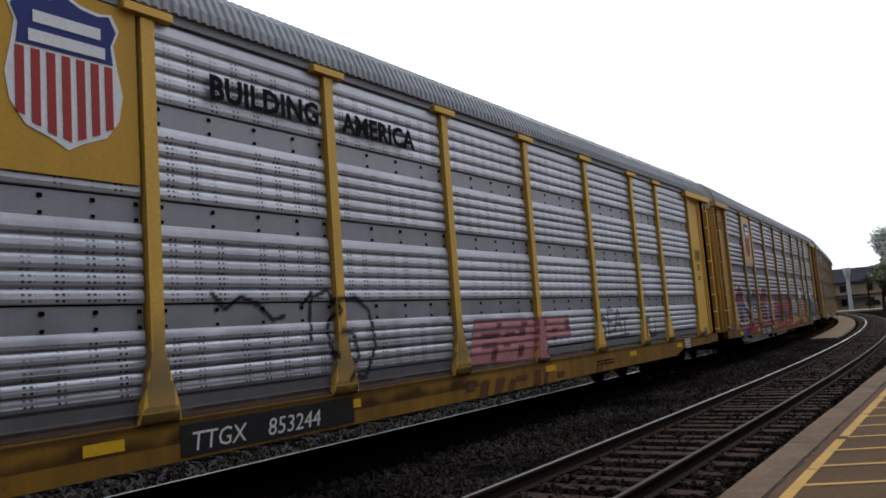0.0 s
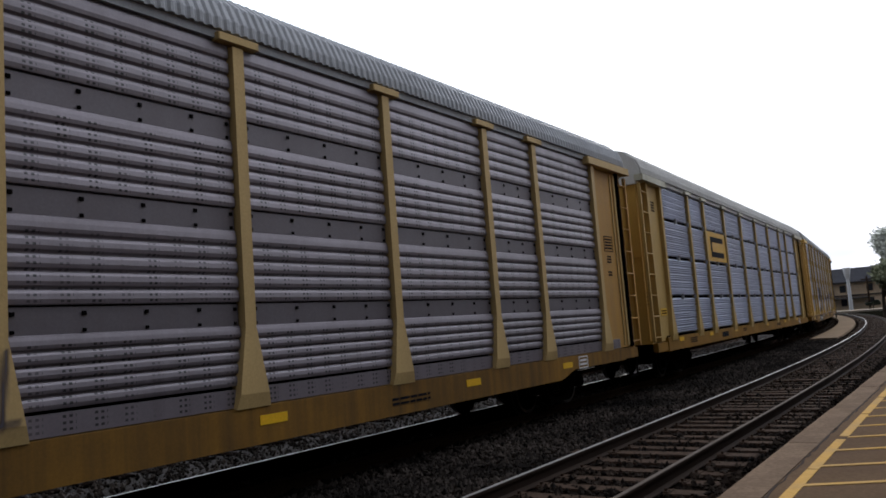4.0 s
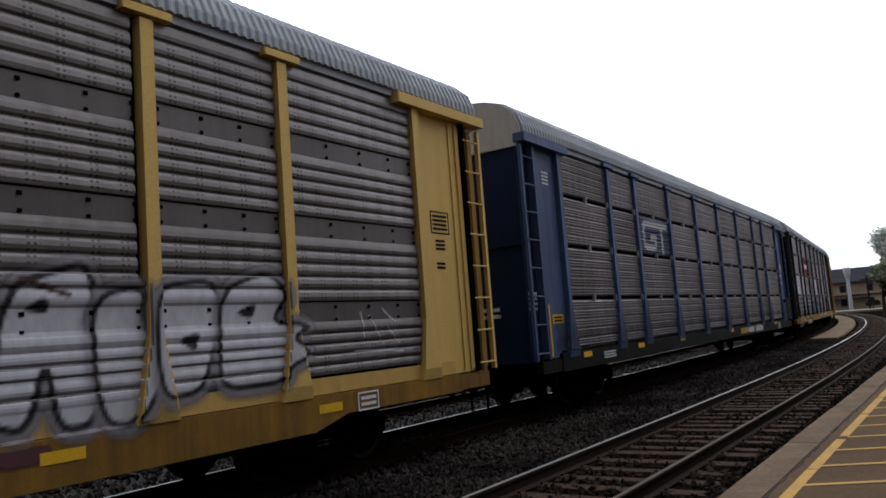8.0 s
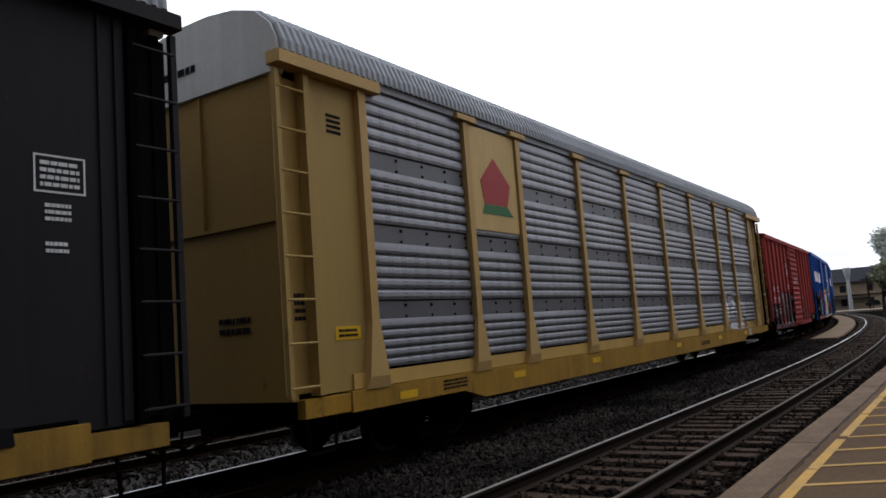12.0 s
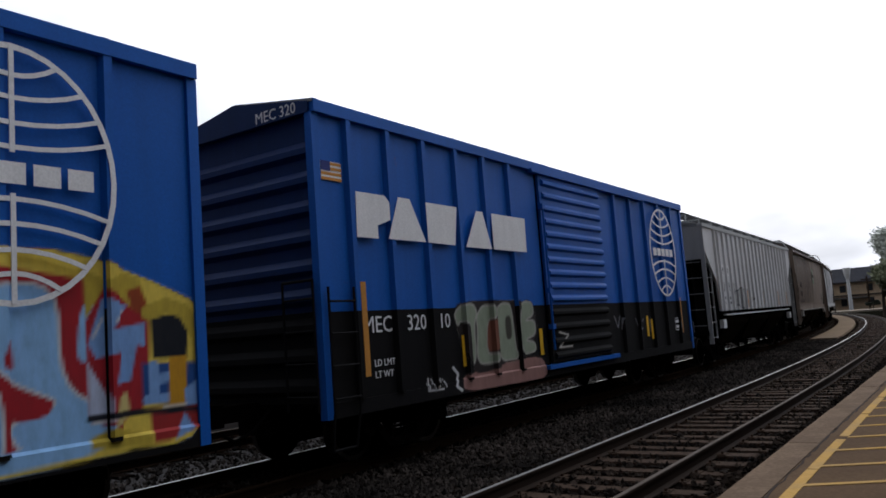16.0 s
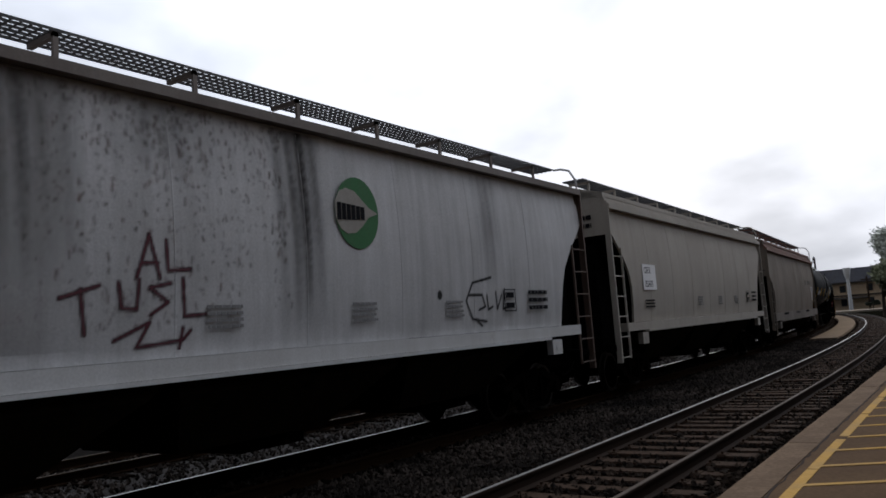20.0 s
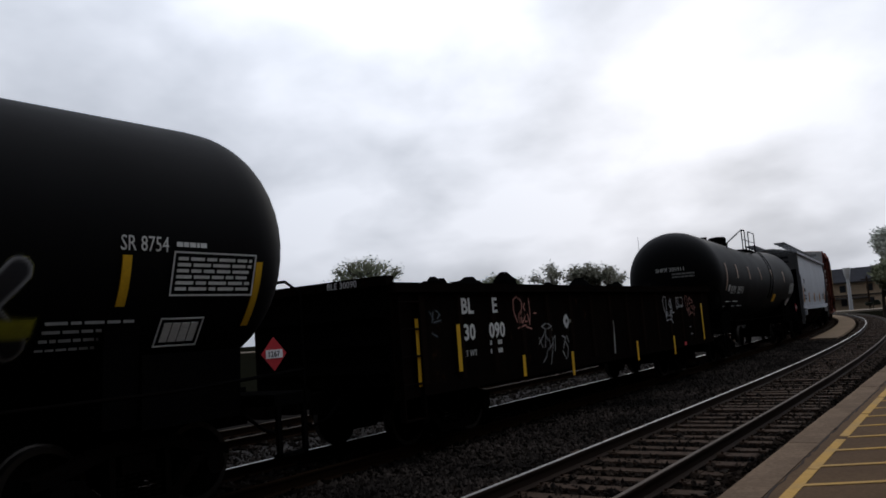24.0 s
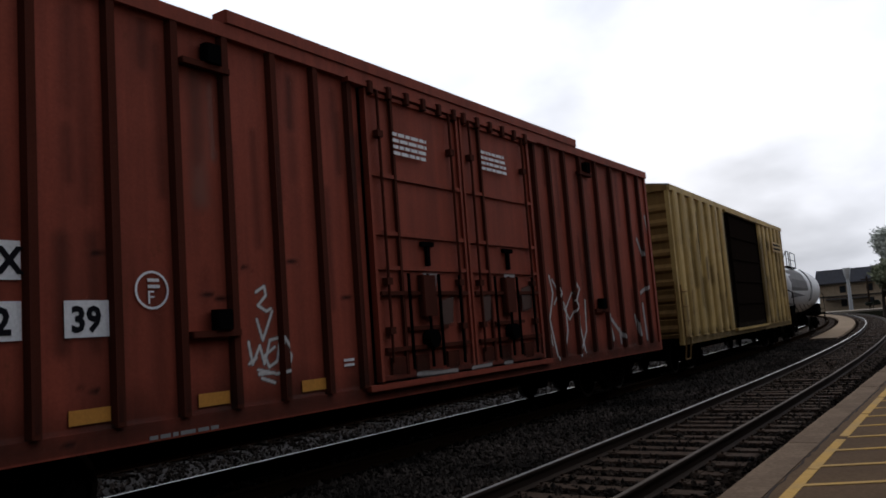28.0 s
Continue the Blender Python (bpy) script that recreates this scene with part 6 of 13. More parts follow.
A0 = autorack("autorack", "covered autorack with clean silver panels and yellow posts", -1.4, 25.3, 1, rack_yellow(1, (0.77, 0.46, 0.090), 0.25), steel_panels(1, (0.50, 0.50, 0.54), (0.17, 0.165, 0.175), 0.5), sill_yellow(2, (0.34, 0.17, 0.017), 0.85), GALV, rack_yellow(3), CAPWHITE, strip_m=paint("grey_rub_strip", (0.2, 0.2, 0.21), seed=75), rise=0.68)
A1 = autorack("autorack", "grey covered autorack with yellow ends and red graffiti", 25.98, 52.68, 1, rack_yellow(4, (0.55, 0.35, 0.12), 0.4), steel_panels(2, (0.225, 0.208, 0.22), (0.085, 0.072, 0.075), 0.7), sill_yellow(5, (0.28, 0.14, 0.02), 1.0), GALV, rack_yellow(6, (0.59, 0.36, 0.090)), CAPWHITE, plate_m=rack_yellow(40, (0.5, 0.275, 0.06), 0.5))
A2 = autorack("autorack", "covered autorack with violet-grey panels and pale yellow ends", 53.8, 80.5, 1, rack_yellow(7, (0.5, 0.35, 0.15), 0.4), steel_panels(3, (0.205, 0.18, 0.203), (0.085, 0.07, 0.075), 0.65), sill_yellow(8, (0.27, 0.135, 0.02), 0.95), GALV, rack_yellow(9, (0.34, 0.18, 0.04), 0.5), CAPWHITE, plate_m=rack_yellow(41, (0.44, 0.235, 0.05), 0.55))
A3 = autorack("autorack", "covered autorack with bluish galvanised panels and olive-yellow posts", 81.25, 107.95, 2, rack_yellow(10, (0.45, 0.3, 0.1)), steel_panels(4, (0.46, 0.49, 0.61), (0.18, 0.19, 0.235), 0.45, False), sill_yellow(11, (0.3, 0.145, 0.012), 0.6), GALV_B, rack_yellow(12, (0.53, 0.32, 0.075)), CAPWHITE, header_m=paint("pale_header", (0.55, 0.53, 0.42), seed=23))
A4 = autorack("autorack", "covered autorack with brownish grey panels and white graffiti letters", 109.27, 135.97, 1, rack_yellow(13, (0.66, 0.43, 0.125)), steel_panels(5, (0.178, 0.152, 0.143), (0.055, 0.04, 0.035), 0.8), sill_yellow(14), GALV, rack_yellow(15, (0.42, 0.24, 0.055)), CAPWHITE, strip_m=rack_yellow(42, (0.6, 0.37, 0.1), 0.5), edges=LATE_POSTS)
BLUEPALE = paint("rack_pale_blue", (0.075, 0.115, 0.23), (0.028, 0.024, 0.028), 0.8, 0.55, 0.55, seed=25, rust_col=(0.03, 0.018, 0.016))
# end doors: the blue darkened for the shade between cars
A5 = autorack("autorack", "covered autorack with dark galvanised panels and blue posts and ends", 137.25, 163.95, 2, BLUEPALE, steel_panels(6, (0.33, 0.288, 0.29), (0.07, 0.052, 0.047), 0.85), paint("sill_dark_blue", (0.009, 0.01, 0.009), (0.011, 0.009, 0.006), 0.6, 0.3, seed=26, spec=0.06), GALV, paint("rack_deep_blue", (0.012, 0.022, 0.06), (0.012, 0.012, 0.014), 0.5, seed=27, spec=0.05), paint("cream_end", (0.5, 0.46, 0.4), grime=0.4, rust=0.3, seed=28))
DARKFRAME = paint("rack_black", (0.017, 0.017, 0.02), (0.035, 0.026, 0.022), 0.45, 0.15, 0.6, seed=29, spec=0.08)
NEWPANEL = paint("fresh_panel", (0.85, 0.85, 0.87), (0.4, 0.37, 0.36), 0.35, 0.0, 0.45, 0.0, seed=30)
REDPANEL = paint("red_panel", (0.42, 0.055, 0.045), (0.1, 0.05, 0.045), 0.4, 0.0, 0.55, seed=31)
DIMPANEL = paint("dim_panel", (0.28, 0.25, 0.25), (0.075, 0.06, 0.055), 0.7, 0.1, 0.5, 0.2, seed=31.5, holes=True)
A6 = autorack("autorack", "dark covered autorack with black posts and some bright panels", 165.33, 192.03, 2, DARKFRAME, steel_panels(7, (0.5, 0.475, 0.48), (0.13, 0.11, 0.103), 0.72), sill_yellow(16, (0.4, 0.22, 0.035), 0.9), GALV, paint("end_door_black", (0.004, 0.004, 0.005), (0.008, 0.007, 0.006), 0.4, 0.0, 0.8, seed=29.5, spec=0.03), paint("dull_white_end", (0.48, 0.46, 0.42), grime=0.5, rust=0.35, seed=32),
              pick={(0, 1): NEWPANEL, (1, 1): NEWPANEL, (4, 1): NEWPANEL, (7, 1): NEWPANEL, (2, 2): REDPANEL, (3, 0): DIMPANEL, (3, 1): DIMPANEL, (3, 2): DIMPANEL, (5, 1): DIMPANEL})
A7 = autorack("autorack", "covered autorack with dark grey panels, yellow posts and white scrawled graffiti", 193.4, 220.1, 1, rack_yellow(17, (0.54, 0.34, 0.12), 0.35), steel_panels(8, (0.2, 0.193, 0.207), (0.078, 0.072, 0.073), 0.6), sill_yellow(18, (0.45, 0.24, 0.025), 0.65), GALV, rack_yellow(19, (0.33, 0.2, 0.05), 0.45), CAPWHITE, plate_m=rack_yellow(44, (0.4, 0.26, 0.075), 0.45), strip_m=rack_yellow(43, (0.6, 0.37, 0.1), 0.4), edges=LATE_POSTS)

ROOF_GREY = paint("boxcar_roof", (0.3, 0.31, 0.33), (0.12, 0.11, 0.11), 0.5, 0.2, seed=33)
REDP = paint("boxcar_red", (0.37, 0.048, 0.042), (0.14, 0.034, 0.03), 0.5, 0.12, 0.75, seed=34, spec=0.06)
# side red darkened for the shaded ends and the pads under the side
REDSHADE = paint("boxcar_red_end", (0.05, 0.011, 0.01), (0.02, 0.01, 0.009), 0.5, 0.1, 0.6, seed=35)
P50 = (0.70, 1.57, 2.47, 3.40, 4.29, 5.18, 10.25, 11.28, 12.3, 13.33, 14.39)
P50R = (0.75, 1.84, 3.0, 4.13, 5.24, 10.21, 11.35, 12.51, 13.72, 14.92)
B1 = boxcar("boxcar", "red boxcar with a ribbed sliding door and grey graffiti", 221.87, 237.46, P50R, (6.4, 9.45), 0.72, 4.71, REDP, REDP, 0, REDP, REDSHADE, REDP, 1, 0.22, raised=2.08)
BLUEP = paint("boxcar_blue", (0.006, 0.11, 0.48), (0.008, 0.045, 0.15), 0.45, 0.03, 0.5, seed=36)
# side blue darkened, as the ends face away from the bright sky
BLUESHADE = paint("boxcar_blue_end", (0.003, 0.027, 0.125), (0.004, 0.01, 0.026), 0.5, 0.0, 0.5, seed=37)
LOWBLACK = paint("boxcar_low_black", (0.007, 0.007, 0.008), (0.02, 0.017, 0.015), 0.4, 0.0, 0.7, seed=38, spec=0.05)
B2 = boxcar("boxcar", "blue boxcar with a plug door and bright coloured graffiti", 239.13, 254.62, P50, (6.3, 9.4), 0.72, 4.75, BLUEP, LOWBLACK, 2.2, ROOF_GREY, BLUESHADE, BLUEP, 2, 0.22)
B3 = boxcar("boxcar", "blue and black boxcar with a ribbed sliding door and pale graffiti", 256.42, 271.86, P50, (6.3, 9.4), 0.72, 4.75, BLUEP, LOWBLACK, 2.1, ROOF_GREY, BLUESHADE, BLUEP, 1, 0.22)
HGREY = paint("hopper_pale_grey", (0.72, 0.72, 0.74), (0.3, 0.28, 0.26), 0.45, 0.02, 0.6, seed=39)
HGREYT = paint("hopper_pale_top", (0.44, 0.45, 0.45), (0.2, 0.2, 0.19), 0.4, 0.0, 0.6, seed=40)
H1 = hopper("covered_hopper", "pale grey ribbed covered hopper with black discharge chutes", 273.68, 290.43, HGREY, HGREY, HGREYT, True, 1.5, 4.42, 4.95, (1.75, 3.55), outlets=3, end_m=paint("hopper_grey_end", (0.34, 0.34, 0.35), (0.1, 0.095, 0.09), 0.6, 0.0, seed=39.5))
HBROWN = paint("hopper_brown", (0.27, 0.21, 0.165), (0.06, 0.038, 0.027), 0.85, 0.08, 0.65, seed=41, streak=0.95)
H2 = hopper("covered_hopper", "soot-streaked brown-grey covered hopper with rounded sides", 291.79, 308.64, HBROWN, paint("hopper_brown_sill", (0.36, 0.33, 0.3), (0.12, 0.1, 0.085), 0.5, 0.1, seed=42), paint("hopper_brown_top", (0.17, 0.14, 0.125), (0.06, 0.045, 0.038), 0.6, 0.2, seed=43))
HWHITE = paint("hopper_white", (0.62, 0.62, 0.63), (0.16, 0.15, 0.14), 0.6, 0.0, 0.65, seed=47.2, streak=1.1)
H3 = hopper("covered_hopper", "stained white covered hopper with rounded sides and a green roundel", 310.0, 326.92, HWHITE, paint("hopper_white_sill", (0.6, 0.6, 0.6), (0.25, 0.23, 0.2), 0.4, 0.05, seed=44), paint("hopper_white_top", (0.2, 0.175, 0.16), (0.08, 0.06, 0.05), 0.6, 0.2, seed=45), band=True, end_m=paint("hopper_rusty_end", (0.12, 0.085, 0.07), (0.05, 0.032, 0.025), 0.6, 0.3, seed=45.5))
HTAN = paint("hopper_tan", (0.42, 0.385, 0.34), (0.18, 0.16, 0.14), 0.5, 0.0, 0.65, seed=46)
H4 = hopper("covered_hopper", "warm grey covered hopper with folded roof edge", 328.27, 344.9, HTAN, HTAN, HTAN, False, 1.41, 4.3, 5.1, (1.3, 3.85), 4, band=True)
HTAUPE = paint("hopper_taupe", (0.24, 0.205, 0.17), (0.075, 0.058, 0.045), 0.75, 0.15, 0.7, seed=48)
H5 = hopper("covered_hopper", "taupe covered hopper with a rust-stained roof edge", 346.3, 362.93, HTAUPE, paint("hopper_taupe_sill", (0.2, 0.175, 0.155), (0.07, 0.055, 0.045), 0.7, 0.35, seed=49), paint("hopper_rusty_top", (0.20, 0.11, 0.085), (0.1, 0.05, 0.035), 0.5, 0.8, seed=50, rust_col=(0.3, 0.2, 0.16)), False, 1.1, 4.15, 5.2, (1.3, 3.2), 5, band=True, skirt=0.35)
TANKB = paint("tank_black", (0.0033, 0.0033, 0.0038), (0.0055, 0.005, 0.005), 0.4, 0.0, 0.6, seed=51, spec=0.04)
T1 = tank_car("tank_car", "black tank car with white lettering and yellow reflectors", 364.3, 380.7, TANKB, (6.8, 7.15, 7.6, 7.9, 8.8, 9.6, 9.77))
GONDM = paint("gondola_black", (0.0035, 0.003, 0.003), (0.01, 0.0065, 0.005), 0.75, 0.1, 0.85, seed=52, spec=0.02)
GONDR = paint("gondola_rib", (0.012, 0.0075, 0.006), (0.005, 0.004, 0.0035), 0.6, 0.1, 0.85, seed=53, spec=0.02)
G1 = gondola("gondola", "low black gondola loaded with scrap", 382.41, 398.55, GONDM, GONDR)
T2 = tank_car("tank_car", "black tank car with white lettering and amber reflectors", 399.7, 416.0, paint("tank_glossy_black", (0.0026, 0.0026, 0.0033), (0.005, 0.0048, 0.005), 0.4, 0.0, 0.55, seed=51.5, spec=0.045), dip=0.2, nose=0.62)
HBLUE = paint("hopper_blue_grey", (0.48, 0.505, 0.545), (0.27, 0.275, 0.29), 0.45, 0.0, 0.6, seed=54)
# end material is dark because the end's shade is put into its colour
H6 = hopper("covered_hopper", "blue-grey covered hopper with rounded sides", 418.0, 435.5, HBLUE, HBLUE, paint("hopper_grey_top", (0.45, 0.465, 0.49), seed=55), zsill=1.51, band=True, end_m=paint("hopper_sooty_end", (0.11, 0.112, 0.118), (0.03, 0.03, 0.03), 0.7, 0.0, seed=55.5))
BROWNR = paint("boxcar_brown", (0.33, 0.07, 0.042), (0.1, 0.03, 0.02), 0.7, 0.3, 0.6, seed=56, spec=0.07, streak=1.2)
# side brown darkened on ribs and gear to paint their shadow lines
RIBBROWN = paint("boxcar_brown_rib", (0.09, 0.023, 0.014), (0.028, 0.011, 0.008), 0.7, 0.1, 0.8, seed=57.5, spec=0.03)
P60 = (1.1, 1.93, 2.76, 3.58, 4.34, 5.04, 5.79, 6.55, 7.22, 12.7, 13.36, 14.08, 14.89, 15.72, 16.61, 17.59, 18.4)
# its end paint is the brown with the end's shade put in
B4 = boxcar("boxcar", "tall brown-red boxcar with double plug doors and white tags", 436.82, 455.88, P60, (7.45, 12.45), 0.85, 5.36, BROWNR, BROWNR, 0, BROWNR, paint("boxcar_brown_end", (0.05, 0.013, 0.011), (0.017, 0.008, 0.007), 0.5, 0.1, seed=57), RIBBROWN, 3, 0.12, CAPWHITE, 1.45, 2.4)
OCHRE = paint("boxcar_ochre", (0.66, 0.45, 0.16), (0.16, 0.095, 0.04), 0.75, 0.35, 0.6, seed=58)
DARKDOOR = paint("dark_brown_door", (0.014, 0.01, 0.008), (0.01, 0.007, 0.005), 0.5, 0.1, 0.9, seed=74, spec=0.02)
# ochre darkened for the shaded ends
OCHRESHADE = paint("boxcar_ochre_end", (0.32, 0.185, 0.065), (0.07, 0.04, 0.02), 0.75, 0.25, 0.7, seed=58.5, spec=0.05)
B5 = boxcar("boxcar", "ochre yellow boxcar with broad ribs and a dark brown door", 457.67, 475.8, (0.55, 1.35, 2.35, 3.35, 4.3, 5.2, 6.05, 12.7, 13.6, 14.5, 15.4, 16.3, 17.2), (6.75, 11.95), 0.85, 5.28, OCHRE, OCHRE, 0, ROOF_GREY, OCHRESHADE, OCHRE, 2, 0.22, fat=0.3)
T3 = tank_car("tank_car", "white tank car with a broad soot-dark band", 477.2, 494.2, paint("tank_white", (0.72, 0.72, 0.72), (0.2, 0.18, 0.17), 0.45, 0.05, 0.45, seed=59), (1.6, 2.4, 3.4, 2.9, 3.9, 6.8, 6.8), 1.42, 2.68)

for ob_ in [o for o in B5["ob"].children if o.name.split(".")[0] == "door"]:
    for o_ in [ob_] + list(ob_.children):
        o_.material_slots[0].link = "OBJECT"
        o_.material_slots[0].material = DARKDOOR


# ---- lettering, emblems and graffiti on the cars ----
SIGNBLUE = paint("emblem_blue", (0.03, 0.045, 0.20), grime=0.2, seed=60)
SIGNRED = paint("emblem_red", (0.42, 0.05, 0.05), grime=0.25, seed=61)
SIGNWHITE = paint("emblem_white", (0.86, 0.85, 0.86), grime=0.2, seed=62)
SIGNYELLOW = paint("emblem_panel_yellow", (0.60, 0.34, 0.045), (0.2, 0.13, 0.06), 0.35, 0.0, seed=63)
SIGNPALE = paint("emblem_panel_pale_yellow", (0.64, 0.43, 0.16), (0.2, 0.14, 0.08), 0.4, 0.05, seed=64)
SIGNGREEN = paint("emblem_green", (0.035, 0.17, 0.06), (0.1, 0.1, 0.08), 0.4, 0.0, seed=65)
AMBER = paint("amber_reflector", (0.62, 0.27, 0.05), grime=0.3, seed=66)
PATCHBLACK = paint("black_patch", (0.018, 0.017, 0.018), grime=0.25, seed=67)
DIMWHITE = paint("worn_white", (0.3, 0.3, 0.3), grime=0.5, seed=69)
HAZARD = paint("hazard_red", (0.5, 0.03, 0.04), grime=0.2, seed=68)


def plate(car, name, d0, d1, z0, z1, mat, y, label="", thick=0.006):
    x = -car["len"] / 2
    return part(name, Shape().box(x + d0, x + d1, -y - thick, -y, z0, z1), mat, car["ob"], label)


def outline(car, name, pts, mat, y, label="", parent=None, thick=0.006):
    """A flat cut-out from an outline of (distance from the leading end, height)."""
    x = -car["len"] / 2
    return part(name, Shape().prism([(x + d, z) for d, z in pts], -y - thick, -y, "y"), mat, parent or car["ob"], label)


def words(car, text, d, z, size, mat, y, label="", squeeze=1.0, shear=0.0, spread=1.0, bold=0.0):
    return lettering("lettering", text, size, d - car["len"] / 2, -y, z, mat, car["ob"], label, squeeze, False, shear, spread, bold)


def small_print(car, d, z, w, h, rows, mat, y, seed=0):
    return bars("small_print", d - car["len"] / 2, -y, z, w, h, rows, mat, car["ob"], "", seed)


def framed(car, d, z, w, h, mat, y, rows=3, seed=0):
    """A framed box of small print."""
    x = -car["len"] / 2
    s = Shape()
    t = 0.018
    for a, b, c, e in ((d, d + w, z, z + t), (d, d + w, z + h - t, z + h), (d, d + t, z + t, z + h - t), (d + w - t, d + w, z + t, z + h - t)):
        s.box(x + a, x + b, -y - 0.005, -y, c, e)
    f = part("data_box", s, mat, car["ob"], "framed data panel")
    bars("small_print", x + d + 0.06, -y, z + 0.06, w - 0.12, h - 0.12, rows, mat, f, "", seed)
    return f


def spray_on(car, d0, d1, z0, z1, res=0.032):
    h = car["len"] / 2
    sp = Spray(d0, d1, z0, z1, res)
    put = sp.put

    def on(name, label, lift=0.006):
        sp.X = sp.X - h
        return put(name, car["relief"], car["ob"], label, lift)
    sp.on = on
    return sp


def shield(car, d0, d1, z0, z1, y):
    w, h = d1 - d0, z1 - z0
    half = [(0.5, 1.0), (0.36, 0.955), (0.2, 0.94), (0.09, 0.96), (0.02, 0.86), (0.08, 0.75), (0.05, 0.6), (0.0, 0.42), (0.04, 0.25), (0.16, 0.12), (0.36, 0.06), (0.5, 0.0)]
    pts = half + [(1 - a, b) for a, b in reversed(half[1:-1])]
    at = lambda k: [(d0 + (0.5 + (a - 0.5) * k) * w, z0 + (0.5 + (b - 0.5) * k) * h) for a, b in pts]
    e = outline(car, "emblem", at(1.0), SIGNWHITE, y, "white-edged shield emblem, blue above red and white stripes")
    top = [(a, b) for a, b in pts if b >= 0.55]
    inner = lambda a, b: (d0 + (0.5 + (a - 0.5) * 0.93) * w, z0 + (0.5 + (b - 0.5) * 0.95) * h)
    blue = [p for p in half if p[1] > 0.6]
    poly = [(0.06, 0.62)] + list(reversed(blue)) + [(1 - a, b) for a, b in blue[1:]] + [(0.94, 0.62)]
    outline(car, "field", [inner(a, b) for a, b in poly], SIGNBLUE, y + 0.007, "", e)
    for k in range(7):
        a0 = 0.05 + k * 0.1345
        a1 = a0 + 0.075
        mid = (a0 + a1) / 2
        low = 0.03 + 0.30 * abs(mid - 0.5) ** 1.5 * 1.6
        outline(car, "stripe", [inner(a0, low + (0.02 if mid < .5 else 0)), inner(a1, low + (0.02 if mid > .5 else 0)), inner(a1, 0.6), inner(a0, 0.6)], SIGNRED, y + 0.007, "", e)
    for a0, a1, b in ((0.2, 0.82, 0.81), (0.16, 0.86, 0.68)):
        outline(car, "wordmark_bar", [inner(a0, b - 0.035), inner(a1, b - 0.035), inner(a1, b + 0.045), inner(a0, b + 0.045)], SIGNWHITE, y + 0.014, "", e)


PANEL_Y = 1.556
SILL_Y = 1.576
WHITEP, BLACKP, REDPNT, BLUEPNT = (0.62, 0.61, 0.62), (0.018, 0.016, 0.018), (0.30, 0.03, 0.045), (0.05, 0.16, 0.36)


def rack_print(car, dark=INK, seed=0, y=1.502, drop=0.16):
    """The usual stencils of an autorack: data boxes on the trailing end plate, labels on the leading one, reflectors on the sill."""
    framed(car, 25.15, 3.28, 0.5, 0.36, dark, y, 4, seed)
    small_print(car, 25.25, 3.02, 0.25, 0.16, 3, dark, y, seed + 1)
    small_print(car, 25.25, 2.72, 0.22, 0.1, 2, dark, y, seed + 2)
    small_print(car, 0.98, 4.5, 0.28, 0.26, 4, dark, y, seed + 3)
    plate(car, "label_plate", 0.92, 1.42, 1.72, 1.9, REFLECT, y, "yellow label plate")
    small_print(car, 0.98, 1.76, 0.38, 0.1, 2, INK, y + 0.006, seed + 4)
    small_print(car, 0.12, 2.0, 0.34, 0.34, 4, dark, 1.43, seed + 5)
    for d in (2.1, 5.4, 8.85, 14.6, 18.9, 22.37):
        plate(car, "reflector", d, d + 0.42, 0.99 - drop, 1.1 - drop, REFLECT, SILL_Y, "yellow reflector")
    small_print(car, 3.2, 0.9 - drop * 0.3, 0.7, 0.14, 3, dark, SILL_Y, seed + 6)
    small_print(car, 17.0, 0.92 - drop, 0.9, 0.1, 2, dark, SILL_Y, seed + 7)
    framed(car, 23.1, 0.81 - drop * 0.2, 0.42, 0.24, SIGNWHITE, SILL_Y + 0.001, 2, seed + 8)
    bars("small_print", -0.75, -car["len"] / 2 + 0.075, 5.5, 0.75, 0.1, 1, dark, car["ob"], "", seed + 9, True)
    bars("small_print", 0.2, -car["len"] / 2 + 0.13, 1.9, 0.6, 0.2, 2, dark, car["ob"], "", seed + 11, True)


def sill_number(car, code, number, d0=6.6, gap=1.05, size=0.2, z=0.7):
    plate(car, "black_patch", d0 - 0.12, d0 + 2.55, z - 0.05, z + 0.28, PATCHBLACK, SILL_Y + 0.001, "black painted patch")
    words(car, code, d0, z, size, WHITE, SILL_Y + 0.008, "white stencilled code", 1.0, 0.15)
    words(car, number, d0 + gap, z, size, WHITE, SILL_Y + 0.008, "white stencilled number", 1.05, 0.15)


for car_, sd_ in ((A0, 1), (A1, 2), (A2, 3), (A3, 4), (A4, 5), (A7, 6)):
    rack_print(car_, INK, sd_ * 20, drop=0.0 if car_ is A3 else 0.16)
for car_, sd_ in ((A5, 7), (A6, 8)):
    rack_print(car_, WHITE, sd_ * 20, drop=0.0)

# silver autorack with the shield
plate(A0, "emblem_panel", 4.5, 6.1, 3.44, 5.28, SIGNYELLOW, PANEL_Y, "yellow emblem panel")
shield(A0, 4.76, 5.93, 3.69, 5.23, PANEL_Y + 0.007)
words(A0, "BUILDING", 7.0, 4.55, 0.29, INK, PANEL_Y + 0.032, "black slogan lettering", 0.96, 0, 1.03, 0.015)
words(A0, "AMERICA", 9.24, 4.54, 0.29, INK, PANEL_Y + 0.032, "black slogan lettering", 0.96, 0, 1.02, 0.015)
sill_number(A0, "TTGX", "853244", 6.57)
sp = spray_on(A0, 6.9, 10.4, 1.1, 2.5)
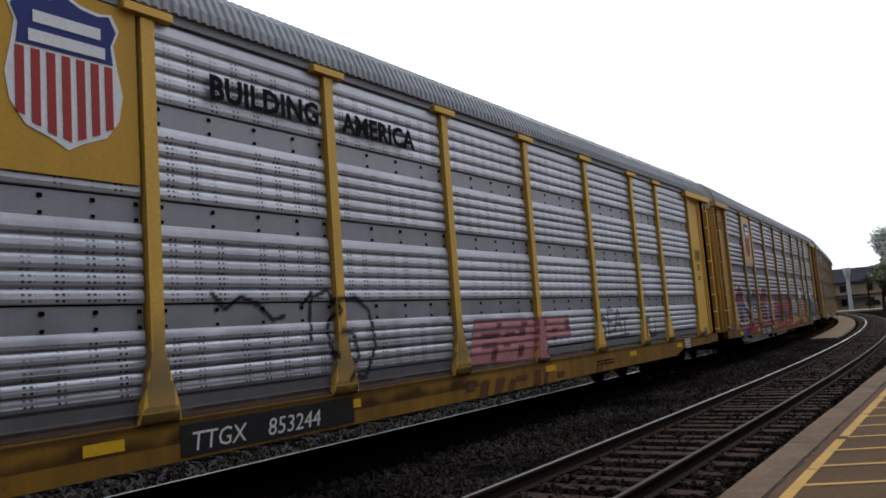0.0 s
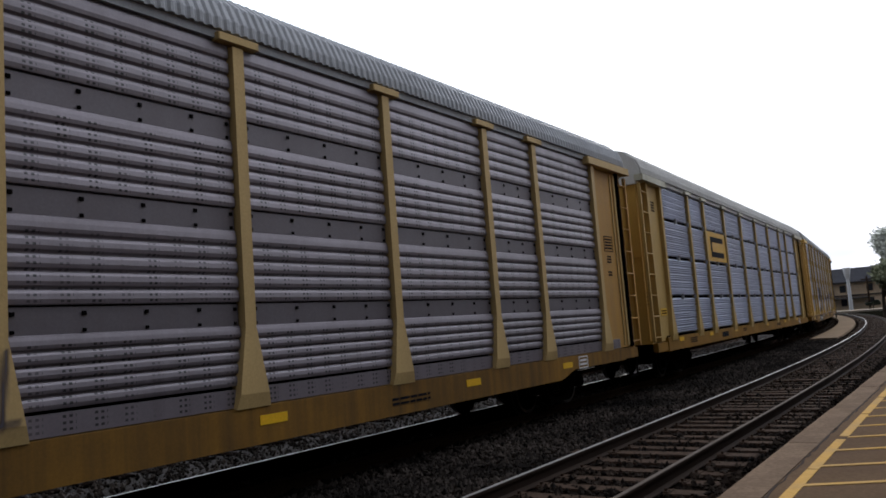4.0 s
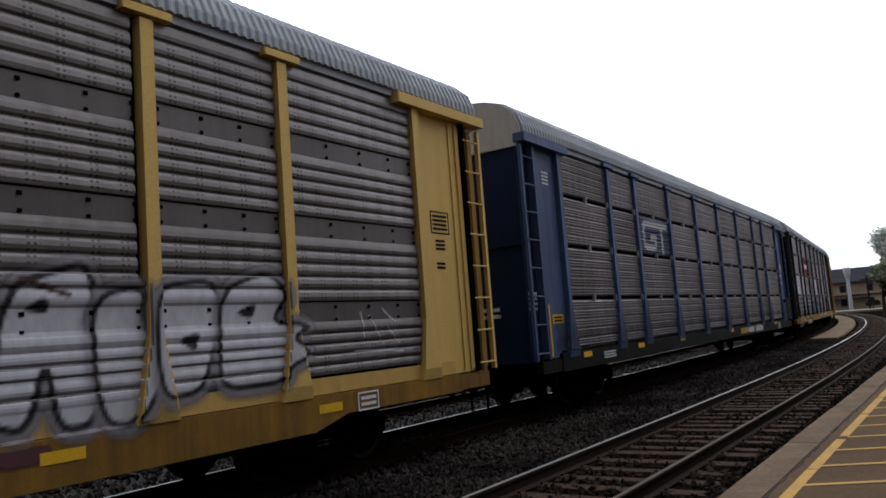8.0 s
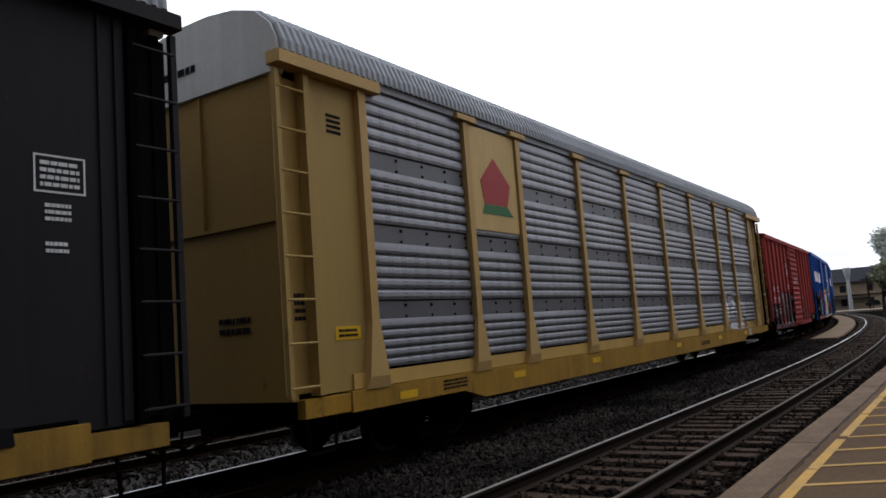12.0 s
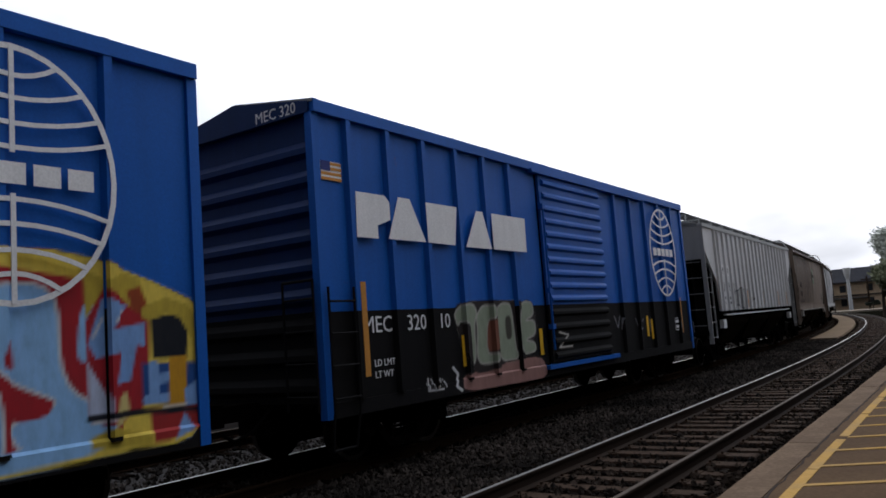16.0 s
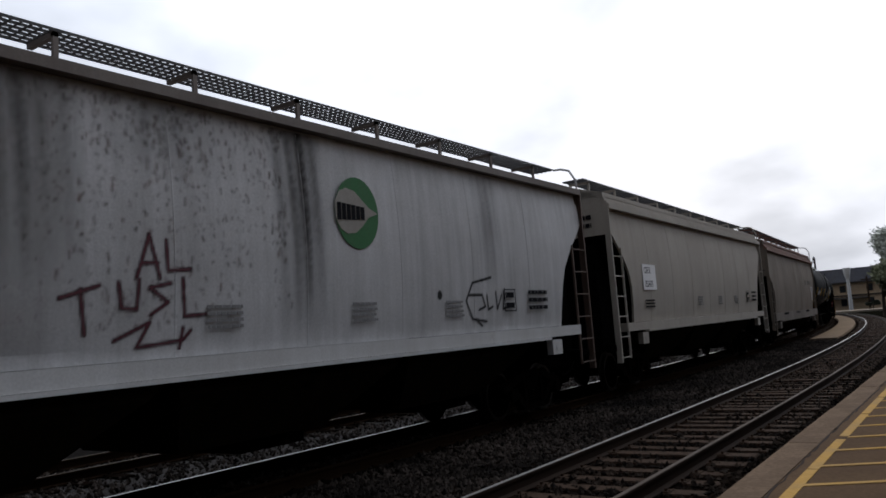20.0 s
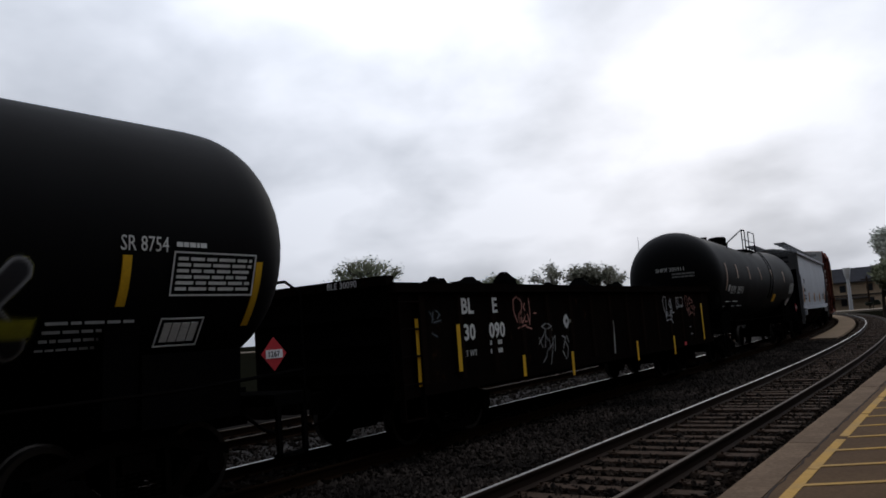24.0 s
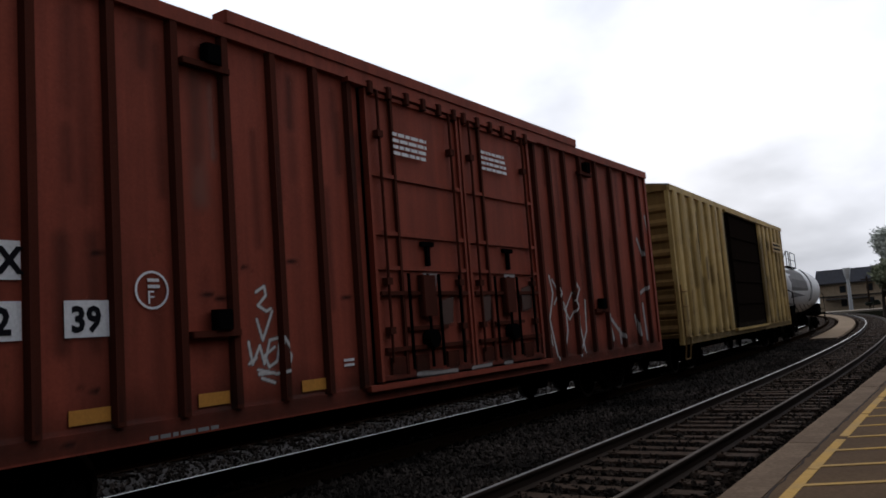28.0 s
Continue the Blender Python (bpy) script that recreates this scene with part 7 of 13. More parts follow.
for ln in (((7.1, 2.34), (7.3, 2.16), (7.5, 2.3), (7.8, 2.2), (8.0, 2.02), (8.2, 2.06)), ((8.6, 1.75), (8.66, 2.35), (8.5, 2.2)), ((8.7, 2.3), (8.95, 2.38), (9.1, 2.1), (8.9, 1.9), (9.0, 1.5)),
           ((9.05, 2.25), (9.5, 2.28), (9.78, 2.1), (9.85, 1.6), (9.6, 1.2), (9.3, 1.25)), ((9.1, 1.85), (9.4, 1.8), (9.5, 1.5), (9.2, 1.2))):
    sp.line(ln, 0.045, (0.025, 0.022, 0.04))
sp.X = sp.X - 0.15
sp.on("graffiti", "thin black scrawled tag")
sp = spray_on(A0, 11.6, 17.4, 0.6, 2.1)
ROSE, WINE = (0.46, 0.19, 0.19), (0.16, 0.035, 0.042)
sp.fill(((12.28, 1.88), (14.31, 1.86), (15.84, 1.86), (15.92, 1.47), (14.78, 1.46), (14.72, 1.09), (12.03, 1.16)), ROSE, sharp=True)
sp.fill(((12.46, 1.65), (13.09, 1.65), (13.06, 1.55), (12.43, 1.56)), WINE, sharp=True)
sp.fill(((12.48, 1.49), (13, 1.48), (12.96, 1.38), (12.47, 1.39)), WINE, sharp=True)
sp.fill(((12.79, 1.37), (12.99, 1.38), (12.88, 1.16), (12.69, 1.17)), WINE, sharp=True)
sp.fill(((13.26, 1.64), (13.61, 1.64), (13.58, 1.56), (13.23, 1.55)), WINE, sharp=True)
sp.fill(((13.21, 1.45), (13.45, 1.46), (13.42, 1.39), (13.16, 1.38)), WINE, sharp=True)
sp.fill(((13.76, 1.67), (14.02, 1.68), (13.97, 1.54), (13.75, 1.55)), WINE, sharp=True)
sp.fill(((13.7, 1.39), (13.93, 1.4), (13.83, 1.18), (13.63, 1.17)), WINE, sharp=True)
sp.fill(((13.02, 1.81), (13.19, 1.82), (13.13, 1.69), (12.94, 1.69)), WINE, sharp=True)
sp.fill(((13.87, 1.81), (14.12, 1.81), (14.08, 1.72), (13.85, 1.71)), WINE, sharp=True)
sp.fill(((14.8, 1.82), (14.91, 1.82), (14.84, 1.62), (14.71, 1.62)), WINE, sharp=True)
sp.fill(((14.75, 1.55), (14.86, 1.56), (14.74, 1.16), (14.61, 1.16)), WINE, sharp=True)
sp.fill(((15.05, 1.64), (15.34, 1.64), (15.3, 1.54), (15.03, 1.55)), WINE, sharp=True)
sp.fill(((15, 1.47), (15.31, 1.48), (15.26, 1.41), (14.97, 1.41)), WINE, sharp=True)
sp.fill(((15.67, 1.79), (15.88, 1.8), (15.86, 1.58), (15.63, 1.57)), WINE, sharp=True)
sp.fill(((11.87, 0.9), (12.13, 0.89), (12.04, 0.74), (11.81, 0.74)), (0.12, 0.05, 0.03), sharp=True)
sp.fill(((12.33, 0.87), (12.56, 0.87), (12.41, 0.59), (12.16, 0.58)), (0.12, 0.05, 0.03), sharp=True)
sp.fill(((12.79, 0.87), (13.07, 0.86), (12.88, 0.61), (12.65, 0.6)), (0.12, 0.05, 0.03), sharp=True)
sp.fill(((13.24, 0.8), (13.43, 0.8), (13.31, 0.6), (13.09, 0.59)), (0.12, 0.05, 0.03), sharp=True)
sp.fill(((13.48, 0.86), (13.89, 0.85), (13.83, 0.76), (13.47, 0.77)), (0.12, 0.05, 0.03), sharp=True)
sp.fill(((14.19, 0.87), (14.37, 0.9), (14.33, 0.64), (14.07, 0.63)), (0.12, 0.05, 0.03), sharp=True)
sp.fill(((14.59, 0.88), (14.73, 0.89), (14.61, 0.63), (14.46, 0.62)), (0.12, 0.05, 0.03), sharp=True)
sp.fill(((15.04, 0.78), (15.38, 0.79), (15.32, 0.69), (15.02, 0.68)), (0.12, 0.05, 0.03), sharp=True)
sp.line(((16.99, 0.75), (16.97, 0.66)), 0.06, (0.1, 0.05, 0.03))
sp.line(((17.23, 0.76), (17.16, 0.66)), 0.06, (0.1, 0.05, 0.03))
sp.line(((17.99, 0.8), (17.99, 0.68)), 0.06, (0.1, 0.05, 0.03))
sp.line(((18.52, 0.79), (18.6, 0.65)), 0.06, (0.1, 0.05, 0.03))
sp.line(((18.95, 0.81), (18.91, 0.67)), 0.06, (0.1, 0.05, 0.03))
sp.on("graffiti", "blocky red painted letters")
# darkens the lower panels towards the bottom
sp = spray_on(A0, 1.0, 14.0, 1.16, 2.2, 0.05)
sp.block(0.9, 14.1, 1.1, 1.75, (0.13, 0.12, 0.125), 0.7, 0.5, 0.12, 7)
sp.on("road_grime", "grey film of road dirt", 0.003)
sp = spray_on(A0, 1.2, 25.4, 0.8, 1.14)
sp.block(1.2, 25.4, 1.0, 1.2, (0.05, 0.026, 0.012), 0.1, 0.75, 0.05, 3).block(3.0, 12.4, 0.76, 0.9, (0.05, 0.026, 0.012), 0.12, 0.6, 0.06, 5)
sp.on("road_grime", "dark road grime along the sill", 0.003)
sp = spray_on(A0, 17.2, 21.5, 1.2, 2.2)
sp.tag("seat", 17.6, 1.4, 1.6, 0.5, (0.1, 0.09, 0.1), 0.05, 4).tag("nu", 20.2, 1.3, 0.9, 0.6, (0.06, 0.05, 0.06), 0.05, 8)
sp.X = sp.X - 0.15
sp.on("graffiti", "faint black tags")

# red-graffiti autorack
plate(A1, "emblem_panel", 4.52, 6.1, 3.44, 5.26, SIGNPALE, PANEL_Y, "pale yellow emblem panel")
shield(A1, 4.85, 5.8, 3.6, 5.1, PANEL_Y + 0.007)
sill_number(A1, "TTGX", "987328", 6.3)
sp = spray_on(A1, 1.9, 26.6, 0.56, 2.9, 0.03)
DKRED, RED1, RED2, BROWN1, ORANGE1, GREEN1, NAVY1, VIOLET1 = (0.12, 0.02, 0.025), (0.23, 0.03, 0.038), (0.36, 0.05, 0.065), (0.085, 0.04, 0.036), (0.33, 0.13, 0.05), (0.022, 0.1, 0.07), (0.03, 0.07, 0.22), (0.12, 0.08, 0.16)
sp.fill(((2.32, 1.29), (4.37, 1.29), (4.36, 1.15), (6.15, 1.11), (9.01, 1.16), (14.52, 1.1), (16.98, 1.08), (16.86, 0.71), (8.79, 0.82), (3.83, 0.76), (2.79, 0.77), (2.67, 1.05)), RED1)
sp.fill(((2.06, 2.16), (2.74, 2.68), (3.16, 2.63), (3.64, 2.29), (3.73, 1.84), (4.31, 1.71), (4.36, 1.21), (2.35, 1.2), (2.34, 1.64), (2.13, 1.86)), DKRED, WHITEP, 0.06)
sp.fill(((3.68, 2.27), (4.01, 2.24), (4.14, 2.37), (4.47, 2.6), (4.89, 2.55), (5.05, 2.23), (5.06, 1.73), (4.49, 1.64), (3.74, 1.89)), (0.2, 0.17, 0.17), WHITEP, 0.05)
sp.fill(((5.05, 2.23), (5.65, 2.59), (6.05, 2.22), (5.99, 1.44), (4.94, 1.47)), DKRED, WHITEP, 0.05)
sp.fill(((6.37, 2.54), (6.62, 2.61), (6.95, 2.28), (6.72, 1.91), (6.74, 1.1), (6.21, 1.11)), RED1)
sp.fill(((6.95, 2.28), (7.67, 2.69), (8.44, 2.53), (8.3, 1.58), (8.95, 1.33), (8.93, 1.18), (6.75, 1.19), (6.72, 1.91)), DKRED, WHITEP, 0.05)
sp.fill(((4.4, 1.7), (4.94, 1.47), (4.91, 1.16), (4.4, 1.09)), RED1)
sp.fill(((2.84, 1.85), (3.16, 1.86), (3.88, 1.65), (4.08, 1.42), (3.86, 1.33), (3.48, 1.57), (2.97, 1.7)), BLUEPNT)
sp.fill(((2.34, 1.71), (2.6, 1.84), (2.57, 1.74), (2.4, 1.66)), BLUEPNT)
sp.fill(((4.49, 2.29), (4.68, 2.35), (4.8, 2.08), (4.64, 1.89), (4.48, 2.09)), BLUEPNT)
sp.fill(((5.24, 1.54), (5.5, 2.19), (5.71, 2.13), (5.93, 1.63), (5.75, 1.51), (5.52, 1.83)), BLUEPNT)
sp.fill(((8.02, 1.66), (8.55, 1.72), (8.72, 1.38), (8.26, 1.37)), BLUEPNT)
sp.fill(((6.79, 1.49), (7.18, 1.53), (7.1, 1.4)), BLUEPNT)
sp.fill(((2.66, 0.79), (2.73, 0.92), (3.01, 0.98), (3.45, 1.01), (3.67, 0.85), (3, 0.74)), NAVY1)
sp.fill(((5.17, 0.85), (5.7, 1), (5.95, 0.82)), BLUEPNT)
sp.line(((3.15, 1.71), (3.56, 1.54), (3.86, 1.33), (4.03, 1.37)), 0.04, WHITEP)
sp.line(((3.4, 1.55), (3.42, 1.19)), 0.07, WHITEP)
sp.line(((2.43, 1.63), (2.39, 1.33)), 0.04, WHITEP)
sp.line(((5.24, 1.54), (5.46, 1.71), (5.75, 1.51)), 0.04, WHITEP)
sp.line(((7.77, 1.88), (8.33, 1.76), (8.24, 1.23)), 0.05, WHITEP)
sp.line(((3.19, 1.66), (3.21, 1.31)), 0.03, WHITEP)
sp.line(((2.07, 1.16), (4.36, 1.13)), 0.035, BLACKP)
sp.line(((4.95, 1.13), (8.93, 1.17)), 0.03, BLACKP)
sp.fill(((10.28, 1.8), (10.35, 2.3), (10.49, 2.27), (10.75, 2.07), (11.07, 2.24), (11.16, 2.06), (11.57, 2.06), (11.69, 2.34), (11.95, 2.34), (12.05, 2.05), (12.75, 2.12), (13.19, 2.02), (14.51, 2.11), (14.69, 1.77), (14.64, 1.27), (12.28, 1.12), (10.24, 1.28)), BROWN1)
sp.fill(((9.76, 1.67), (10.17, 1.51), (10.24, 1.86), (10.49, 2), (11.67, 1.98), (11.69, 1.53), (11.33, 1.36), (11.06, 1.77), (10.67, 1.79), (10.52, 1.31), (9.79, 1.33)), RED1)
sp.fill(((12.02, 1.69), (12.74, 1.96), (14.49, 1.97), (14.52, 1.32), (13.74, 1.17), (13.29, 1.71), (12.71, 1.36), (12.28, 1.12), (12.05, 1.35)), RED1)
sp.fill(((10.21, 1.15), (11.54, 1.13), (11.53, 0.78), (10.17, 0.78)), RED2)
sp.fill(((12.14, 1.15), (14.9, 1.16), (14.93, 0.76), (12.27, 0.78)), RED2)
sp.fill(((14.33, 1.25), (14.55, 1.66), (14.94, 1.12)), RED2)
sp.fill(((10.6, 1.85), (10.86, 1.83), (10.85, 1.47), (10.59, 1.31)), RED2)
sp.fill(((10.18, 2.33), (10.37, 2.39), (10.4, 2.24), (10.24, 2.1)), RED2, (0.45, 0.3, 0.3), 0.04)
sp.fill(((10.36, 1.32), (10.46, 1.49), (10.53, 1.29)), BLACKP)
sp.fill(((11.13, 1.57), (11.3, 1.73), (11.46, 1.48)), BLACKP)
sp.fill(((11.64, 1.46), (11.97, 1.63), (12.1, 1.39), (11.72, 1.31)), BLACKP)
sp.fill(((12.45, 1.47), (12.73, 1.74), (12.93, 1.43), (12.7, 1.25)), BLACKP)
sp.fill(((11.63, 1.2), (12.01, 1.47), (12.04, 1.09), (11.71, 0.87)), (0.3, 0.2, 0.07))
sp.line(((9.76, 1.31), (11.59, 1.21)), 0.03, BLACKP)
sp.line(((12.09, 1.2), (14.85, 1.16)), 0.03, BLACKP)
sp.line(((10.21, 1.29), (10.38, 1.62)), 0.03, BLACKP)
sp.line(((11.53, 0.8), (11.65, 1.79)), 0.03, BLACKP)
sp.line(((12.04, 1.16), (12, 1.78)), 0.03, BLACKP)
sp.line(((12.27, 0.78), (12.17, 1.15)), 0.03, BLACKP)
sp.line(((13.73, 1.16), (13.71, 0.87)), 0.03, BLACKP)
sp.line(((10.49, 1.61), (10.6, 2.09), (11.14, 2.06)), 0.03, BLACKP)
sp.line(((12.74, 2.03), (13.44, 2.11), (14.48, 2.09)), 0.03, BLACKP)
sp.fill(((14.84, 2.29), (15.28, 2.32), (15.26, 2), (14.87, 1.99)), WHITEP, BLACKP, 0.04)
sp.fill(((14.83, 1.98), (15.66, 2.02), (15.64, 1.23), (15.12, 1.17), (14.94, 1.63)), (0.3, 0.29, 0.29), BLACKP, 0.03)
sp.fill(((14.97, 1.11), (15.27, 1.13), (15.16, 0.84)), WHITEP)
sp.line(((15, 1.8), (15.33, 1.61), (15.21, 1.27), (15.53, 1.24)), 0.05, WHITEP)
sp.line(((15.2, 1.88), (15.49, 1.69), (15.16, 1.53)), 0.06, BLACKP)
sp.fill(((17.84, 2.07), (18.44, 1.96), (18.29, 1.43), (18.33, 0.83), (17.88, 0.78), (17.38, 0.75), (17.32, 1.93)), BROWN1)
sp.fill(((17.87, 1.01), (17.96, 1.18), (18.14, 1.49), (18.36, 1.67), (18.25, 1.14), (18.16, 0.82), (17.97, 0.81)), ORANGE1)
sp.fill(((18.41, 1.86), (18.6, 2.05), (19.94, 2.02), (20.18, 1.59), (20.35, 1.2), (20.32, 0.99), (18.33, 0.82), (18.5, 1.41)), ORANGE1, BLACKP, 0.04)
sp.fill(((20.32, 1.94), (20.57, 2.09), (21.8, 2.2), (22, 1.96), (21.95, 1.1), (21.76, 0.76), (20.38, 0.76), (20.25, 1.46)), GREEN1)
sp.fill(((21.95, 1.96), (23.54, 1.99), (24.06, 1.64), (24.2, 1.24), (24.2, 0.95), (23.18, 0.88), (22.1, 0.83)), (0.03, 0.026, 0.03))
sp.fill(((23.11, 1.61), (24.2, 1.7), (24.3, 1.26), (23.47, 1.22)), VIOLET1)
sp.fill(((17.91, 2.31), (18.16, 2.69), (18.58, 2.82), (18.77, 2.77), (18.68, 2.5), (19.01, 2.5), (19.27, 2.33), (19.3, 2.04), (18.6, 2.03), (18.33, 2.08), (17.98, 2.13)), WHITEP, BLACKP, 0.07)
sp.fill(((17.4, 1.97), (17.35, 2.25), (17.55, 2.43), (17.82, 2.53), (17.92, 2.34), (17.88, 2.1)), WHITEP, BLACKP, 0.07)
sp.fill(((18.4, 2.46), (18.59, 2.6), (18.58, 2.82), (18.79, 2.83), (18.76, 2.63), (18.53, 2.51)), NAVY1, BLACKP, 0.05)
sp.line(((18.82, 2.54), (19.12, 2.55), (19.2, 2.28), (18.99, 2.17)), 0.13, BLACKP)
sp.fill(((19.73, 2.64), (19.9, 2.62), (19.92, 2.21), (19.69, 2.08), (19.44, 2.28), (19.57, 2.45)), WHITEP, BLACKP, 0.07)
sp.line(((19.45, 2.33), (19.72, 1.98)), 0.12, NAVY1)
sp.fill(((19.97, 2.21), (20.14, 2.28), (20.13, 1.89), (19.94, 1.94)), NAVY1, BLACKP, 0.03)
sp.fill(((20.19, 2.18), (20.27, 2.26), (20.35, 2.17), (20.26, 2.09)), WHITEP, BLACKP, 0.05)
sp.fill(((20.29, 2.41), (20.47, 2.48), (20.65, 2.42), (20.47, 2.34)), WHITEP, BLACKP, 0.06)
sp.fill(((21.53, 2.36), (21.69, 2.47), (21.83, 2.37), (21.68, 2.26)), NAVY1, BLACKP, 0.05)
sp.fill(((20.63, 1.99), (20.83, 2.32), (21.39, 2.37), (21.7, 2.18), (21.67, 2)), WHITEP, BLACKP, 0.06)
sp.fill(((22.08, 2.24), (22.16, 2.63), (22.58, 2.71), (23.21, 2.49), (23.58, 2.16), (23.56, 1.98), (22.53, 1.97), (22.29, 2.09)), WHITEP, BLACKP, 0.06)
sp.line(((20.78, 1.99), (20.78, 1.64)), 0.035, WHITEP)
sp.line(((21.04, 1.98), (21.03, 1.76)), 0.035, WHITEP)
sp.line(((21.37, 2.02), (21.35, 1.5)), 0.035, WHITEP)
sp.line(((21.67, 2.04), (21.63, 1.76)), 0.035, WHITEP)
sp.line(((22.65, 1.98), (22.63, 1.67)), 0.035, WHITEP)
sp.line(((22.86, 1.97), (22.85, 1.78)), 0.035, WHITEP)
sp.line(((18, 2.13), (18.01, 1.94)), 0.035, WHITEP)
sp.line(((18.77, 2.04), (18.77, 1.92)), 0.035, WHITEP)
sp.line(((22.58, 2.74), (22.85, 2.72), (22.83, 2.55), (23.19, 2.57), (23.32, 2.32), (23.68, 2.06)), 0.09, BLACKP)
sp.line(((22.45, 2.48), (23.05, 2.48)), 0.06, BLACKP)
sp.line(((20.55, 1.42), (20.57, 1.62), (20.8, 1.22), (21.06, 1.19), (21.45, 1.5)), 0.03, WHITEP)
sp.line(((22.15, 1.3), (22.5, 1.55), (23.1, 1.51), (23.47, 1.26)), 0.03, WHITEP)
sp.line(((22.06, 1.56), (22.52, 1.87), (23.14, 1.92)), 0.03, WHITEP)
sp.line(((17.98, 1.9), (18.06, 1.65), (18.05, 1.36)), 0.035, WHITEP)
sp.line(((19.42, 1.31), (19.58, 1.37), (19.9, 1.2), (19.79, 0.92), (19.52, 0.9)), 0.03, WHITEP)
sp.fill(((19.58, 1.22), (19.72, 1.25), (19.75, 1.15), (19.64, 1.13)), NAVY1)
sp.fill(((18.44, 1.33), (18.61, 1.32), (18.61, 1.16), (18.45, 1.17)), NAVY1, WHITEP, 0.03)
sp.fill(((18.61, 1.16), (18.67, 1.03), (18.59, 1.05)), WHITEP)
sp.line(((18.61, 1.6), (18.95, 1.58), (19.42, 1.31)), 0.04, BLACKP)
sp.line(((19.27, 0.98), (19.35, 0.76)), 0.05, BLACKP)
sp.line(((20.28, 1.94), (20.16, 1.53), (20.35, 1.27)), 0.035, WHITEP)
sp.fill(((23.85, 2.11), (24.29, 2.38), (24.58, 1.97), (24.55, 1.68), (23.96, 1.77)), (0.48, 0.27, 0.25))
sp.fill(((24.72, 2.1), (25.71, 2.13), (25.73, 1.18), (24.94, 1.13)), (0.05, 0.05, 0.055))
sp.line(((24.9, 1.96), (25.32, 1.58), (24.95, 1.24)), 0.05, (0.2, 0.2, 0.22))
sp.line(((24.51, 1.62), (24.89, 1.42), (24.93, 1.06)), 0.03, WHITEP)
sp.fill(((22.47, 1.05), (23.19, 1.05), (23.17, 0.8), (22.45, 0.77)), (0.05, 0.022, 0.018))
sp.fill(((21.77, 1.02), (22.25, 1.03), (22.15, 0.92), (21.76, 0.91)), (0.3, 0.2, 0.05))
sp.fill(((20.38, 0.99), (21.62, 1), (21.61, 0.79), (20.54, 0.76)), (0.05, 0.022, 0.018))
sp.line(((17.87, 1.16), (20.23, 1.08), (21.62, 1.1), (24.97, 1.1)), 0.03, BLACKP)
sp.on("graffiti", "large red, white, orange and green graffiti across panels and sill")
sp = spray_on(dict(A1, relief=lambda x, z: np.full(np.shape(x), 1.565)), 24.5, 26.62, 0.86, 2.5, 0.02)
sp.fill(((24.73, 2.22), (25.21, 2.24), (25.3, 2.3), (25.5, 2.34), (25.71, 2.25), (25.71, 1.86), (25.5, 2.12), (24.82, 2.15)), (0.34, 0.2, 0.17))
sp.fill(((24.56, 2.02), (24.66, 2.14), (24.76, 2.16), (25.5, 2.13), (25.66, 1.95), (25.85, 1.73), (25.96, 1.38), (25.98, 1.06), (25.85, 0.92), (24.72, 1.04), (24.73, 1.21), (24.7, 1.43), (24.79, 1.69), (24.71, 1.83)), (0.018, 0.014, 0.013), sharp=True)
sp.fill(((24.72, 1.04), (25.85, 0.92), (25.85, 0.8), (24.75, 0.95)), (0.03, 0.02, 0.012), sharp=True)
sp.fill(((25.5, 2.12), (25.66, 1.95), (25.85, 1.73), (25.96, 1.38), (25.98, 1.06), (25.71, 1.05), (25.66, 1.59), (25.4, 1.99)), (0.014, 0.016, 0.035), sharp=True)
sp.fill(((25.03, 1.84), (25.37, 1.83), (25.41, 1.76), (25.2, 1.74), (25.33, 1.42), (25.31, 1.11), (25.17, 1.24), (25.11, 1.63)), (0.17, 0.085, 0.03), sharp=True)
sp.fill(((25.16, 2.03), (25.22, 2.04), (25.36, 1.85), (25.29, 1.84)), (0.1, 0.06, 0.03), sharp=True)
sp.line(((24.76, 2.13), (24.66, 2.11), (24.56, 2.02), (24.69, 1.9), (24.77, 1.8), (24.82, 1.69)), 0.05, (0.6, 0.59, 0.57))
sp.line(((25.48, 1.74), (25.2, 1.75), (25.33, 1.42)), 0.04, (0.6, 0.59, 0.57))
sp.line(((25.85, 1.64), (25.94, 1.39), (25.97, 1.14)), 0.02, (0.5, 0.49, 0.47))
sp.line(((25.31, 2.04), (25.47, 1.96)), 0.05, (0.03, 0.05, 0.12))
sp.line(((25.87, 1.6), (25.9, 1.45)), 0.06, (0.03, 0.05, 0.12))
sp.fill(((24.72, 1.05), (25.99, 1.05), (25.94, 0.68), (25.25, 0.74), (24.75, 0.81)), (0.014, 0.012, 0.011), sharp=True)
sp.on("graffiti", "black and brown painted figure with white highlights")
sp = spray_on(A1, 23.2, 24.75, 0.7, 2.3, 0.025)
sp.fill(((24.45, 1.69), (24.55, 1.78), (24.7, 1.72), (24.72, 1.21), (24.7, 1.05), (24.34, 1.14), (24.27, 1.32), (24.33, 1.47), (24.57, 1.49)), (0.02, 0.016, 0.018))
sp.line(((24.61, 1.76), (24.52, 1.75), (24.47, 1.67), (24.48, 1.62), (24.62, 1.51), (24.69, 1.35), (24.7, 1.06)), 0.05, (0.6, 0.59, 0.57))
sp.line(((24.61, 1.49), (24.38, 1.47), (24.28, 1.38), (24.3, 1.27), (24.36, 1.19)), 0.05, (0.6, 0.59, 0.57))
sp.fill(((24.57, 1.23), (24.67, 1.25), (24.68, 1.14), (24.58, 1.13)), (0.03, 0.06, 0.2), sharp=True)
